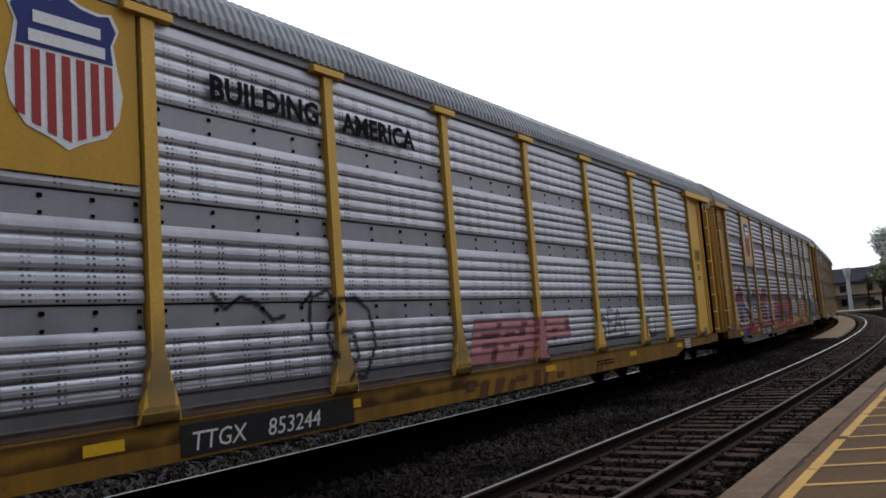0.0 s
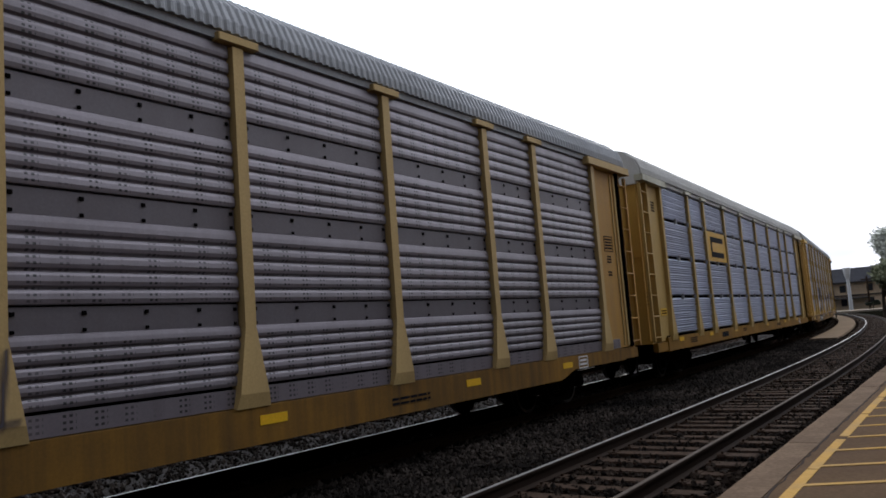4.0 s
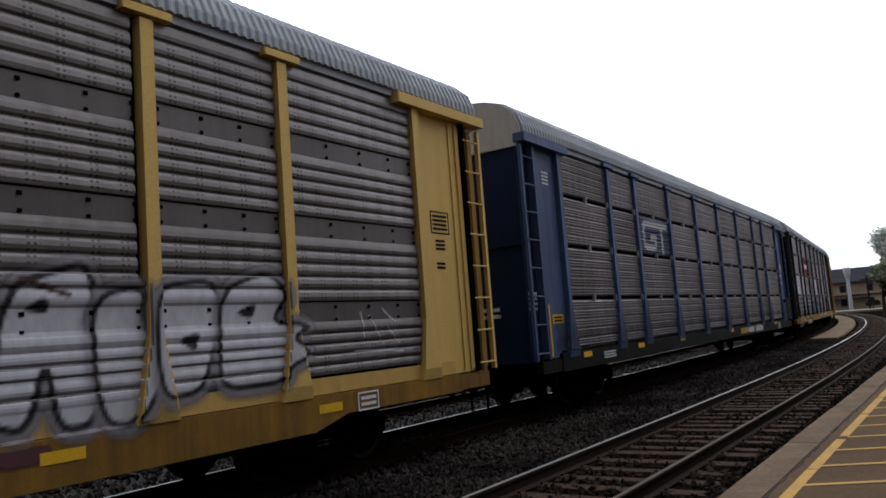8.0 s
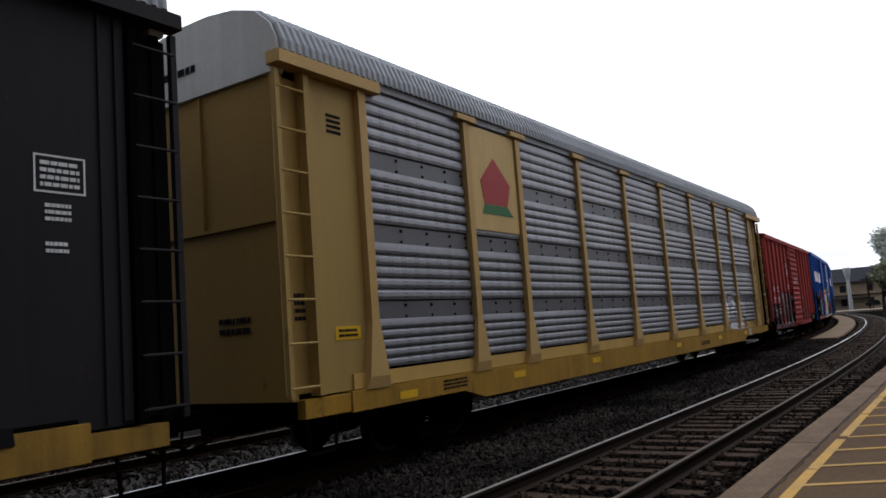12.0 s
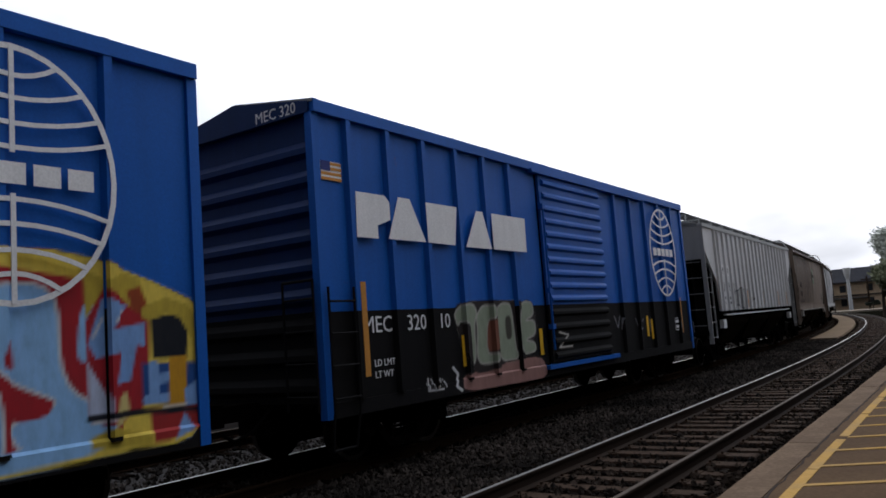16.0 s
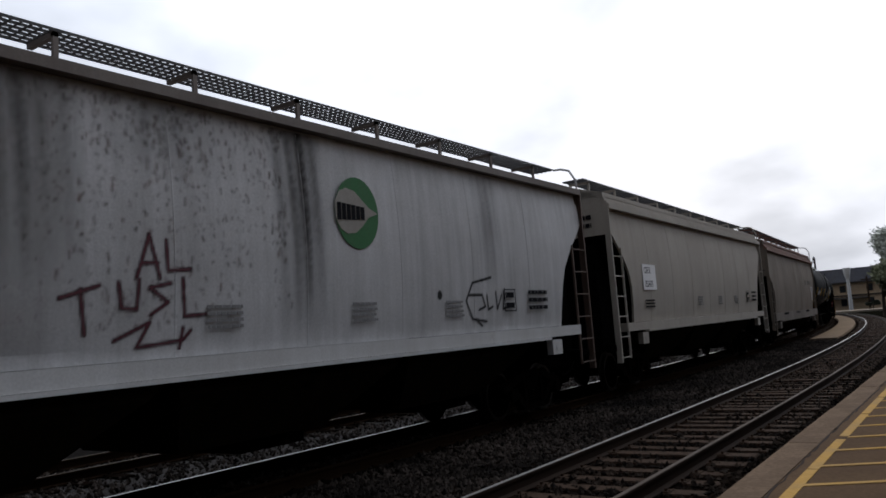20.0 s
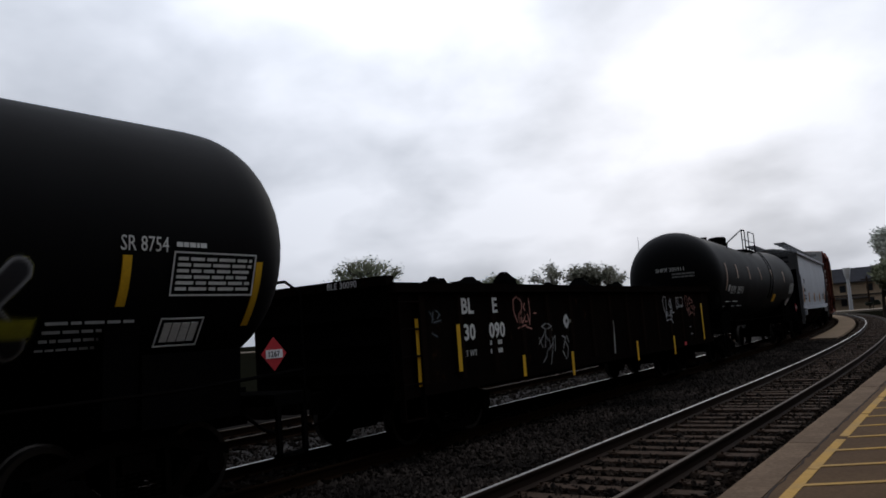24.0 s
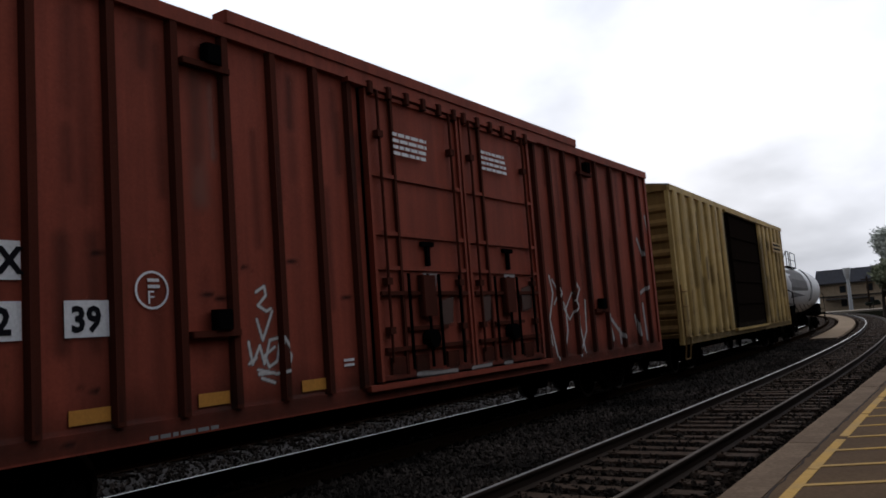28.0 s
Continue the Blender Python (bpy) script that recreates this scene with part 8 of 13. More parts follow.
sp.fill(((24.15, 0.92), (24.27, 1.08), (24.71, 1.03), (24.58, 0.8), (24.48, 0.74), (24.25, 0.8)), (0.36, 0.2, 0.17))
sp.on("graffiti", "black and white curled outlines")
sp = spray_on(dict(A1, relief=lambda x, z: np.full(np.shape(x), 1.584)), 5.0, 21.5, 0.78, 1.14, 0.025)
sp.fill(((9.44, 1.12), (10.17, 1.14), (10.15, 0.8), (9.4, 0.79)), (0.44, 0.26, 0.05), sharp=True)
sp.fill(((9.74, 1.12), (9.98, 1.12), (9.93, 0.8), (9.72, 0.8)), (0.13, 0.03, 0.035), sharp=True)
sp.fill(((11.54, 1.18), (11.9, 1.19), (12.08, 0.85), (11.71, 0.84)), (0.44, 0.26, 0.05), sharp=True)
sp.fill(((12.29, 1.19), (12.7, 1.21), (12.47, 0.85), (12.15, 0.85)), (0.13, 0.03, 0.035), sharp=True)
sp.fill(((14.98, 1.24), (17.05, 1.31), (16.8, 0.92), (15.09, 0.9)), (0.44, 0.26, 0.05), sharp=True)
sp.fill(((13.14, 1.21), (13.47, 1.23), (13.71, 0.87), (13.23, 0.87)), (0.13, 0.03, 0.035), sharp=True)
sp.line(((9.39, 1.12), (9.37, 0.79)), 0.05, (0.03, 0.02, 0.02))
sp.line(((10.17, 1.13), (10.11, 0.8)), 0.05, (0.03, 0.02, 0.02))
sp.line(((11.2, 1.13), (11.45, 1.16), (11.36, 0.82)), 0.05, (0.03, 0.02, 0.02))
sp.line(((11.9, 1.17), (12.12, 0.85)), 0.05, (0.03, 0.02, 0.02))
sp.line(((12.75, 1.19), (12.52, 0.84)), 0.05, (0.03, 0.02, 0.02))
sp.line(((13.87, 1.25), (13.71, 0.87)), 0.05, (0.03, 0.02, 0.02))
sp.line(((14.4, 1.24), (14.65, 0.89)), 0.05, (0.03, 0.02, 0.02))
sp.line(((16.29, 1.26), (16.07, 0.91)), 0.05, (0.03, 0.02, 0.02))
sp.line(((10.38, 1.13), (10.73, 0.97), (11.12, 1.14)), 0.05, (0.03, 0.02, 0.02))
sp.line(((10.52, 0.91), (11.04, 0.93)), 0.03, (0.5, 0.46, 0.44))
sp.line(((12.9, 1), (13.36, 1.02)), 0.03, (0.5, 0.46, 0.44))
sp.line(((13.91, 0.97), (14.33, 1.21)), 0.03, (0.5, 0.46, 0.44))
sp.on("graffiti", "yellow, maroon and black patches along the sill")

# violet-grey autorack
plate(A2, "emblem_panel", 4.52, 6.1, 3.42, 5.26, SIGNPALE, PANEL_Y, "pale yellow emblem panel")
shield(A2, 4.65, 5.95, 3.58, 5.2, PANEL_Y + 0.007)
sill_number(A2, "TTGX", "983444", 6.1)
sp = spray_on(A2, 1.7, 13.5, 1.15, 2.5)
sp.tag("kek", 4.95, 1.65, 0.9, 0.35, (0.4, 0.39, 0.4), 0.04, 3).tag("ms", 6.9, 2.1, 0.7, 0.25, (0.45, 0.44, 0.45), 0.05, 5).tag("enck", 2.0, 1.7, 1.7, 0.3, (0.36, 0.35, 0.37), 0.035, 7)
sp.tag("bark", 6.8, 1.3, 1.8, 0.55, (0.05, 0.045, 0.06), 0.04, 9).tag("zn", 10.2, 1.3, 1.7, 0.65, (0.07, 0.06, 0.07), 0.045, 11)
sp.on("graffiti", "thin white and black tags")
sp = spray_on(A2, 0.75, 1.5, 2.0, 4.6, 0.02)
sp.line(((0.85, 4.35), (1.05, 4.0), (1.3, 4.3), (1.35, 3.7), (0.95, 3.85), (1.0, 3.3), (1.35, 3.55), (1.05, 2.9), (1.4, 3.0)), 0.022, (0.2, 0.1, 0.03), 0.012)
sp.line(((1.2, 2.8), (1.0, 2.5), (1.3, 2.3), (0.95, 2.15), (1.2, 2.05)), 0.022, (0.2, 0.1, 0.03), 0.012)
sp.on("graffiti", "thin brown scribble")

# galvanised autorack with olive posts
plate(A3, "emblem_panel", 6.35, 8.87, 3.36, 4.34, SIGNYELLOW, PANEL_Y, "yellow emblem panel")
e_ = outline(A3, "emblem", [(6.8, 3.5), (8.5, 3.5), (8.5, 3.68), (6.98, 3.68), (6.98, 4.0), (8.5, 4.0), (8.5, 4.18), (6.8, 4.18)], INK, PANEL_Y + 0.007, "dark plain emblem")
small_print(A3, 7.0, 0.88, 0.9, 0.16, 1, INK, SILL_Y, 3)
small_print(A3, 10.2, 0.95, 0.5, 0.1, 2, INK, SILL_Y, 5)

# brown-grey autorack with white letters
sill_number(A4, "TTGX", "997398", 6.7)
sp = spray_on(A4, 1.8, 25.6, 0.56, 2.85, 0.03)
SHELL, DIM = (0.50, 0.48, 0.50), (0.24, 0.22, 0.23)
sp.fill(((7.36, 1.8), (7.45, 2.01), (7.72, 1.98), (7.87, 1.8), (8.1, 1.86), (8.14, 2.04), (7.84, 2.12), (7.81, 2.37), (8.02, 2.58), (8.33, 2.64), (8.43, 2.5), (8.33, 2.37), (8.39, 2.16), (8.58, 1.89), (8.38, 1.43), (8.13, 1.26), (7.84, 1.27), (7.51, 1.42), (7.38, 1.62)), SHELL, BLACKP, 0.13, halo=DIM)
sp.fill(((8.59, 2.48), (8.73, 2.65), (8.91, 2.57), (8.91, 1.44), (8.7, 1.35), (8.47, 1.43), (8.65, 1.89)), SHELL, BLACKP, 0.08, halo=DIM)
sp.fill(((9.01, 2.48), (9.2, 2.66), (9.55, 2.61), (9.71, 2.49), (9.73, 2.02), (9.37, 2), (9, 2.07)), SHELL, BLACKP, 0.08, halo=DIM)
sp.fill(((9.79, 2.52), (10.23, 2.59), (10.44, 2.25), (10.52, 2.06), (10.11, 1.91), (9.81, 2.01)), SHELL, BLACKP, 0.09, halo=DIM)
sp.fill(((8.96, 1.98), (9.3, 2.06), (9.69, 1.93), (9.7, 1.32), (9.35, 1.32), (9.13, 1.37), (8.94, 1.3)), SHELL, BLACKP, 0.08, halo=DIM)
sp.fill(((9.75, 1.96), (10.3, 2.15), (10.65, 1.8), (10.79, 1.22), (10.52, 1.18), (10.26, 1.39), (9.83, 1.42)), SHELL, BLACKP, 0.08, halo=DIM)
sp.fill(((9.62, 1.27), (9.83, 1.45), (10.25, 1.33), (10.33, 1.14), (9.82, 1.13)), BLACKP)
sp.fill(((8.41, 1.43), (8.57, 1.52), (8.77, 1.29), (8.44, 1.33)), BLACKP)
sp.fill(((8.2, 2.29), (8.39, 2.45), (8.49, 2.26), (8.32, 2.11)), BLACKP)
sp.fill(((9.73, 1.08), (10.75, 1.03), (10.4, 0.79), (9.89, 0.83)), (0.40, 0.36, 0.33), (0.06, 0.03, 0.025), 0.08)
sp.line(((6.85, 2.19), (6.93, 1.94)), 0.05, SHELL)
sp.line(((6.92, 2.14), (7.12, 1.98)), 0.05, SHELL)
sp.line(((7.07, 2.19), (7.24, 2.09), (7.27, 1.93)), 0.05, SHELL)
sp.line(((7.12, 2.12), (7.24, 1.93)), 0.05, SHELL)
sp.line(((6.46, 1.92), (6.55, 1.73), (6.56, 1.96)), 0.05, SHELL)
sp.line(((6.63, 1.87), (6.73, 1.63), (6.77, 1.84)), 0.05, SHELL)
sp.line(((6.51, 1.56), (6.64, 1.42)), 0.05, SHELL)
sp.line(((6.73, 1.67), (6.8, 1.36)), 0.05, SHELL)
sp.line(((6.82, 1.49), (6.89, 1.33), (6.96, 1.52)), 0.05, SHELL)
sp.line(((7, 1.56), (7.06, 1.31)), 0.05, SHELL)
sp.line(((7.1, 1.5), (7.3, 1.44), (7.13, 1.3)), 0.05, SHELL)
sp.line(((7.17, 1.54), (7.33, 1.28)), 0.05, SHELL)
sp.line(((6.59, 1.98), (6.61, 1.72)), 0.05, SHELL)
sp.fill(((6.91, 1.74), (7, 1.85), (7.14, 1.77), (7.12, 1.64), (7, 1.6), (6.92, 1.66)), SHELL, BLACKP, 0.06, halo=DIM)
sp.line(((10.74, 2.44), (10.99, 2.47), (10.83, 2.31)), 0.035, (0.36, 0.34, 0.36))
sp.line(((11.03, 2.37), (11.3, 2.44)), 0.035, (0.36, 0.34, 0.36))
sp.line(((11.36, 2.48), (11.57, 2.41)), 0.035, (0.36, 0.34, 0.36))
sp.line(((10.72, 2.21), (11.02, 2.24)), 0.035, (0.36, 0.34, 0.36))
sp.line(((10.85, 2.21), (10.86, 2.05)), 0.035, (0.36, 0.34, 0.36))
sp.line(((11.07, 2.17), (11.39, 2.2), (11.22, 2.04)), 0.035, (0.36, 0.34, 0.36))
sp.line(((11.44, 2.24), (11.6, 2.06)), 0.035, (0.36, 0.34, 0.36))
sp.line(((10.9, 1.85), (11.03, 1.58)), 0.035, (0.36, 0.34, 0.36))
sp.line(((11.1, 1.81), (11.36, 1.83), (11.23, 1.57)), 0.035, (0.36, 0.34, 0.36))
sp.line(((10.93, 1.53), (11.23, 1.51)), 0.035, (0.36, 0.34, 0.36))
sp.line(((11.41, 1.83), (11.5, 1.59)), 0.035, (0.36, 0.34, 0.36))
sp.fill(((11.78, 2.09), (12.97, 2.34), (13, 2.07), (12.54, 1.97), (12.66, 1.27), (12.21, 1.2), (12.15, 1.84), (11.86, 1.85)), SHELL, BLACKP, 0.07, halo=DIM)
sp.fill(((12.84, 1.77), (13.23, 2.22), (13.97, 2.34), (14.41, 2.04), (14.29, 1.19), (13.6, 1.12), (13.3, 1.68), (12.97, 1.17)), SHELL, BLACKP, 0.07, halo=DIM)
sp.fill(((14.65, 2.04), (14.96, 2.42), (15.86, 2.33), (15.78, 1.84), (15.29, 1.68), (15.69, 1.26), (14.78, 1.19), (14.59, 1.62)), SHELL, BLACKP, 0.06, halo=DIM)
sp.fill(((15.93, 2.2), (16.69, 2.47), (16.94, 2.09), (16.57, 1.81), (17.08, 1.7), (16.52, 1.53), (16.45, 1.17), (15.87, 1.25)), SHELL, BLACKP, 0.06, halo=DIM)
sp.fill(((12.26, 1.08), (13.81, 1.04), (13.79, 0.91), (13.08, 0.9), (13.02, 0.98), (12.31, 0.9)), (0.33, 0.25, 0.16))
sp.fill(((16.27, 2.12), (16.38, 2.34), (16.64, 2.45), (16.9, 2.31), (16.8, 2.03), (17.09, 2.02), (16.96, 1.85), (17.12, 1.73), (16.8, 1.45), (16.65, 1.41), (16.69, 1.24), (16.57, 1.15), (16.37, 1.2), (16.31, 1.39), (16.45, 1.59), (16.28, 1.71)), SHELL, BLACKP, 0.08, halo=DIM)
sp.fill(((17.27, 2.1), (17.51, 2.44), (18.13, 2.51), (18.27, 2.33), (18.2, 2.11), (17.92, 2.08), (17.65, 2.06), (17.58, 1.79), (17.72, 1.6), (18.24, 1.82), (18.41, 1.55), (18.6, 1.19), (18.22, 1.13), (17.53, 1.31), (17.26, 1.63)), SHELL, BLACKP, 0.09, halo=DIM)
sp.fill(((18.59, 2.06), (18.73, 2.43), (19.07, 2.54), (19.39, 2.63), (19.48, 2.33), (19.36, 2.04), (19.58, 1.75), (19.45, 1.12), (19.1, 1.1), (18.99, 1.78), (18.82, 1.13), (18.47, 1.22)), SHELL, BLACKP, 0.07, halo=DIM)
sp.fill(((19.46, 2.31), (20, 2.42), (20, 2.03), (20.2, 1.57), (19.87, 1.06), (19.58, 1.09), (19.46, 1.47)), SHELL, BLACKP, 0.06, halo=DIM)
sp.fill(((20.12, 2.4), (20.85, 2.49), (20.98, 2.16), (20.81, 1.61), (20.64, 1.29), (20.16, 1.25), (20.07, 1.72)), SHELL, BLACKP, 0.06, halo=DIM)
sp.fill(((21, 2.39), (21.68, 2.6), (21.98, 2.32), (21.7, 1.98), (22.41, 1.94), (21.9, 1.8), (22.37, 1.59), (21.87, 1.46), (21.85, 1.28), (20.91, 1.27), (20.93, 1.84)), SHELL, BLACKP, 0.06, halo=DIM)
sp.fill(((17.36, 1.24), (18.22, 1.12), (18.49, 1.06), (18.06, 0.97), (17.39, 1.06)), SHELL, BLACKP, 0.05)
sp.fill(((18.77, 2.19), (19.01, 2.33), (19.05, 2.15)), BLACKP)
sp.fill(((20.37, 1.86), (20.68, 1.93), (20.6, 1.7)), BLACKP)
sp.fill(((21.15, 2.12), (21.51, 2.24), (21.42, 2.03)), BLACKP)
sp.fill(((17.54, 1.79), (17.67, 1.81), (17.7, 1.63), (17.57, 1.61)), (0.34, 0.13, 0.15))
sp.fill(((16.6, 1.07), (16.96, 1.13), (16.94, 0.91), (16.66, 0.82)), (0.14, 0.24, 0.34))
sp.line(((18.78, 2.47), (19.21, 2.33)), 0.06, (0.06, 0.03, 0.025))
sp.line(((16.08, 1.07), (16.13, 0.89), (16.18, 1)), 0.05, (0.06, 0.03, 0.025))
sp.fill(((18.47, 1), (19, 1.02), (19, 0.86), (18.55, 0.84)), (0.10, 0.04, 0.045))
sp.line(((23.33, 2.08), (23.36, 1.65)), 0.035, (0.42, 0.4, 0.41))
sp.line(((23.5, 2.03), (23.73, 1.64)), 0.035, (0.42, 0.4, 0.41))
sp.line(((23.86, 1.87), (24.11, 1.62)), 0.035, (0.42, 0.4, 0.41))
sp.line(((23.17, 1.57), (24.2, 1.51)), 0.035, (0.42, 0.4, 0.41))
sp.line(((23.79, 2.12), (24.06, 1.92)), 0.035, (0.42, 0.4, 0.41))
sp.on("graffiti", "broad white outlined graffiti letters")
for d, z in ((4.42, 4.9), (4.42, 1.86), (14.75, 4.95), (14.95, 1.9)):
    x = d - B4["len"] / 2
    bk_ = part("bracket", Shape().box(x, x + 0.66, -1.56, -1.45, z, z + 0.07, 0.01), RIBBROWN, B4["ob"], "jacking bracket")
    part("bracket_box", Shape().box(x + 0.3, x + 0.52, -1.6, -1.46, z + 0.072, z + 0.3, 0.02), BLACK, bk_)
ring = Shape()
for k in range(20):
    a0, a1 = 2 * math.pi * k / 20, 2 * math.pi * (k + 1) / 20
    ring.add([(-13.35 + 1.15 + 0.24 * math.cos(a) * q / 0.24, -1.508, 4.42 + 0.33 * math.sin(a) * q / 0.24) for a, q in ((a0, .24), (a1, .24), (a1, .185), (a0, .185))], [(0, 1, 2, 3)])
part("emblem", ring.box(-13.35 + 1.13, -13.35 + 1.17, -1.508, -1.503, 4.12, 4.72).box(-13.35 + 0.95, -13.35 + 1.35, -1.508, -1.503, 4.4, 4.44), SIGNBLUE, A4["ob"], "blue ring emblem")

# blue autorack
sp = spray_on(A5, 6.3, 8.92, 3.3, 4.4, 0.022)
sp.block(6.36, 8.87, 3.36, 4.34, (0.035, 0.06, 0.16), 0.03)
for ln in (((8.75, 4.16), (6.95, 4.16), (6.82, 4.12), (6.78, 4.0), (6.78, 3.66), (6.84, 3.56), (6.95, 3.53), (7.55, 3.53), (7.66, 3.57), (7.7, 3.66), (7.7, 3.8), (7.35, 3.8)), ((8.25, 4.14), (8.25, 3.44))):
    sp.line(ln, 0.17, (0.72, 0.72, 0.74), 0.025)
sp.on("emblem_panel", "blue panel with a white angular emblem")
for d, w in ((16.1, 1.0), (17.35, 0.95), (18.55, 1.3)):
    bars("name_bar", d - 13.35, -SILL_Y, 0.86, w, 0.2, 1, SIGNYELLOW if d < 17 else WHITE, A5["ob"], "faded name bars", int(d))
for d in (0.62, 26.0):
    plate(A5, "grab_edge", d - 0.03, d + 0.03, 1.1, 2.1, REFLECT, 1.585, "yellow grab edge")

# darker towards the bottom of the panels
sp = spray_on(A5, 1.0, 25.4, 1.16, 2.2, 0.05)
sp.block(0.9, 25.5, 1.1, 1.7, (0.045, 0.04, 0.04), 0.8, 0.5, 0.12, 7)
sp.on("road_grime", "dark film of road dirt", 0.003)

# dark autorack with fresh panels
small_print(A6, 7.05, 3.74, 1.45, 0.26, 1, SIGNWHITE, PANEL_Y + 0.002, 9)
sill_number(A6, "TTGX", "961481", 5.4)
words(A6, "TTX", 20.7, 0.84, 0.26, SIGNRED, SILL_Y + 0.002, "red lettering")
plate(A6, "stencil", 0.9, 1.45, 2.3, 2.55, PATCHBLACK, 1.503)
framed(A6, 0.95, 2.5, 0.4, 0.3, WHITE, 1.508, 2, 5)
sp = spray_on(A6, 1.7, 25.6, 0.56, 2.26, 0.03)
MUD, ICE, STEEL = (0.022, 0.016, 0.011), (0.16, 0.23, 0.36), (0.05, 0.09, 0.16)
sp.fill(((2.77, 2.15), (4.24, 2.2), (4.27, 1.62), (4.05, 1.16), (2.82, 1.14)), MUD)
sp.fill(((3.08, 1.17), (3.99, 1.16), (4.11, 0.84), (3.09, 0.82)), (0.036, 0.022, 0.012))
sp.fill(((3.49, 2.08), (3.69, 2.21), (4.21, 2.2), (4.04, 1.96), (3.7, 1.92), (3.89, 2.12), (3.54, 2)), (0.34, 0.32, 0.27), BLACKP, 0.05)
sp.fill(((3.15, 1.85), (3.29, 1.94), (3.3, 1.5), (3.12, 1.33), (3.07, 1.48)), (0.34, 0.32, 0.27), BLACKP, 0.05)
sp.fill(((3.57, 1.77), (3.87, 1.78), (3.71, 1.46), (3.55, 1.57)), (0.34, 0.32, 0.27), BLACKP, 0.05)
sp.line(((3.48, 1.43), (3.51, 1.23)), 0.025, (0.34, 0.32, 0.27))
sp.line(((3.25, 1.5), (3.28, 1.26)), 0.025, (0.34, 0.32, 0.27))
sp.line(((4.04, 1.42), (4.19, 1.57)), 0.025, (0.34, 0.32, 0.27))
sp.line(((3.41, 1.1), (3.44, 0.81)), 0.025, (0.34, 0.32, 0.27))
sp.line(((3.88, 1.13), (3.83, 0.89)), 0.025, (0.34, 0.32, 0.27))
sp.fill(((4.05, 0.95), (4.34, 0.99), (4.32, 0.83), (4.11, 0.82)), (0.5, 0.48, 0.46))
sp.fill(((4.04, 1.14), (4.59, 1.13), (4.56, 1.03), (4.05, 1)), (0.5, 0.31, 0.06))
NIGHT, DUSK, ICEW = (0.036, 0.062, 0.135), (0.06, 0.11, 0.24), (0.36, 0.38, 0.42)
sp.fill(((6.52, 2.19), (8.91, 2.23), (8.82, 1.21), (6.48, 1.23)), NIGHT, sharp=True)
sp.fill(((6.47, 2.17), (6.73, 2.19), (6.87, 1.94), (6.76, 1.52), (6.53, 1.39), (6.45, 1.66)), (0.35, 0.34, 0.36), BLACKP, 0.07)
sp.line(((7.32, 2.2), (7.3, 1.93), (6.89, 1.74)), 0.1, BLACKP)
sp.line(((7.75, 1.94), (7.72, 1.62), (7.67, 1.26)), 0.17, BLACKP)
sp.line(((8.13, 2.21), (8.17, 2.02), (8.44, 1.94)), 0.08, BLACKP)
sp.line(((8.66, 1.84), (8.77, 1.52), (8.55, 1.25)), 0.09, BLACKP)
sp.line(((6.97, 1.63), (7.19, 1.56), (7.18, 1.38)), 0.08, BLACKP)
sp.line(((7.56, 2.19), (7.52, 1.98)), 0.07, BLACKP)
sp.line(((6.95, 2.06), (7.12, 1.93), (7.02, 1.69)), 0.06, BLACKP)
sp.line(((8.26, 1.76), (8.41, 1.54), (8.22, 1.28)), 0.07, BLACKP)
sp.line(((7.04, 1.55), (7.15, 1.43)), 0.025, ICEW)
sp.line(((7.82, 2.03), (8.22, 1.92)), 0.025, ICEW)
sp.line(((8.68, 1.68), (8.67, 1.37)), 0.025, ICEW)
sp.line(((7.39, 1.85), (7.29, 1.61)), 0.025, ICEW)
sp.line(((7.99, 1.8), (8.05, 1.48)), 0.025, ICEW)
sp.line(((8.45, 2.13), (8.8, 2.08)), 0.025, ICEW)
sp.fill(((9.3, 1.93), (11.64, 1.9), (11.54, 1.21), (9.23, 1.22)), (0.05, 0.058, 0.07), sharp=True)
sp.fill(((9.24, 2.08), (9.4, 1.87), (9.41, 1.48), (9.18, 1.19), (9.12, 1.64)), BLACKP)
sp.fill(((12.01, 2.23), (14.54, 2.18), (14.56, 1.69), (12, 1.78)), (0.1, 0.115, 0.13), sharp=True)
sp.fill(((12, 1.74), (12.52, 1.76), (12.95, 1.84), (13.51, 1.74), (14.61, 1.78), (14.59, 1.18), (11.99, 1.23)), DUSK, sharp=True)
sp.fill(((12.05, 1.65), (12.37, 1.66), (12.4, 1.3), (12.04, 1.25)), (0.17, 0.24, 0.38))
sp.fill(((12.56, 1.52), (12.94, 1.66), (13.27, 1.32), (13.22, 1.22), (12.55, 1.23)), (0.12, 0.2, 0.36))
sp.fill(((13.09, 1.7), (13.51, 1.7), (13.66, 1.44), (13.18, 1.47)), (0.15, 0.22, 0.36))
sp.line(((12.07, 2.07), (12.27, 2.14), (12.53, 2.04), (12.73, 1.85), (12.97, 1.77)), 0.06, BLACKP)
sp.line(((12.58, 2.17), (12.71, 1.95), (12.96, 2.08), (13.11, 2.15)), 0.09, BLACKP)
sp.line(((12.43, 1.2), (12.48, 1.49), (12.34, 1.7), (12.04, 1.67)), 0.09, BLACKP)
sp.line(((12.98, 1.84), (12.8, 1.74), (12.77, 1.6), (12.93, 1.41), (13.09, 1.28)), 0.08, BLACKP)
sp.line(((13.24, 2.18), (13.06, 1.94), (13.14, 1.74)), 0.07, BLACKP)
sp.line(((13.64, 2.14), (13.49, 1.89), (13.95, 1.68), (14.22, 1.87)), 0.09, BLACKP)
sp.line(((13.75, 1.06), (13.75, 1.39), (13.54, 1.58)), 0.11, BLACKP)
sp.line(((14.1, 2.15), (13.97, 2), (14.09, 1.69), (14.45, 1.6)), 0.08, BLACKP)
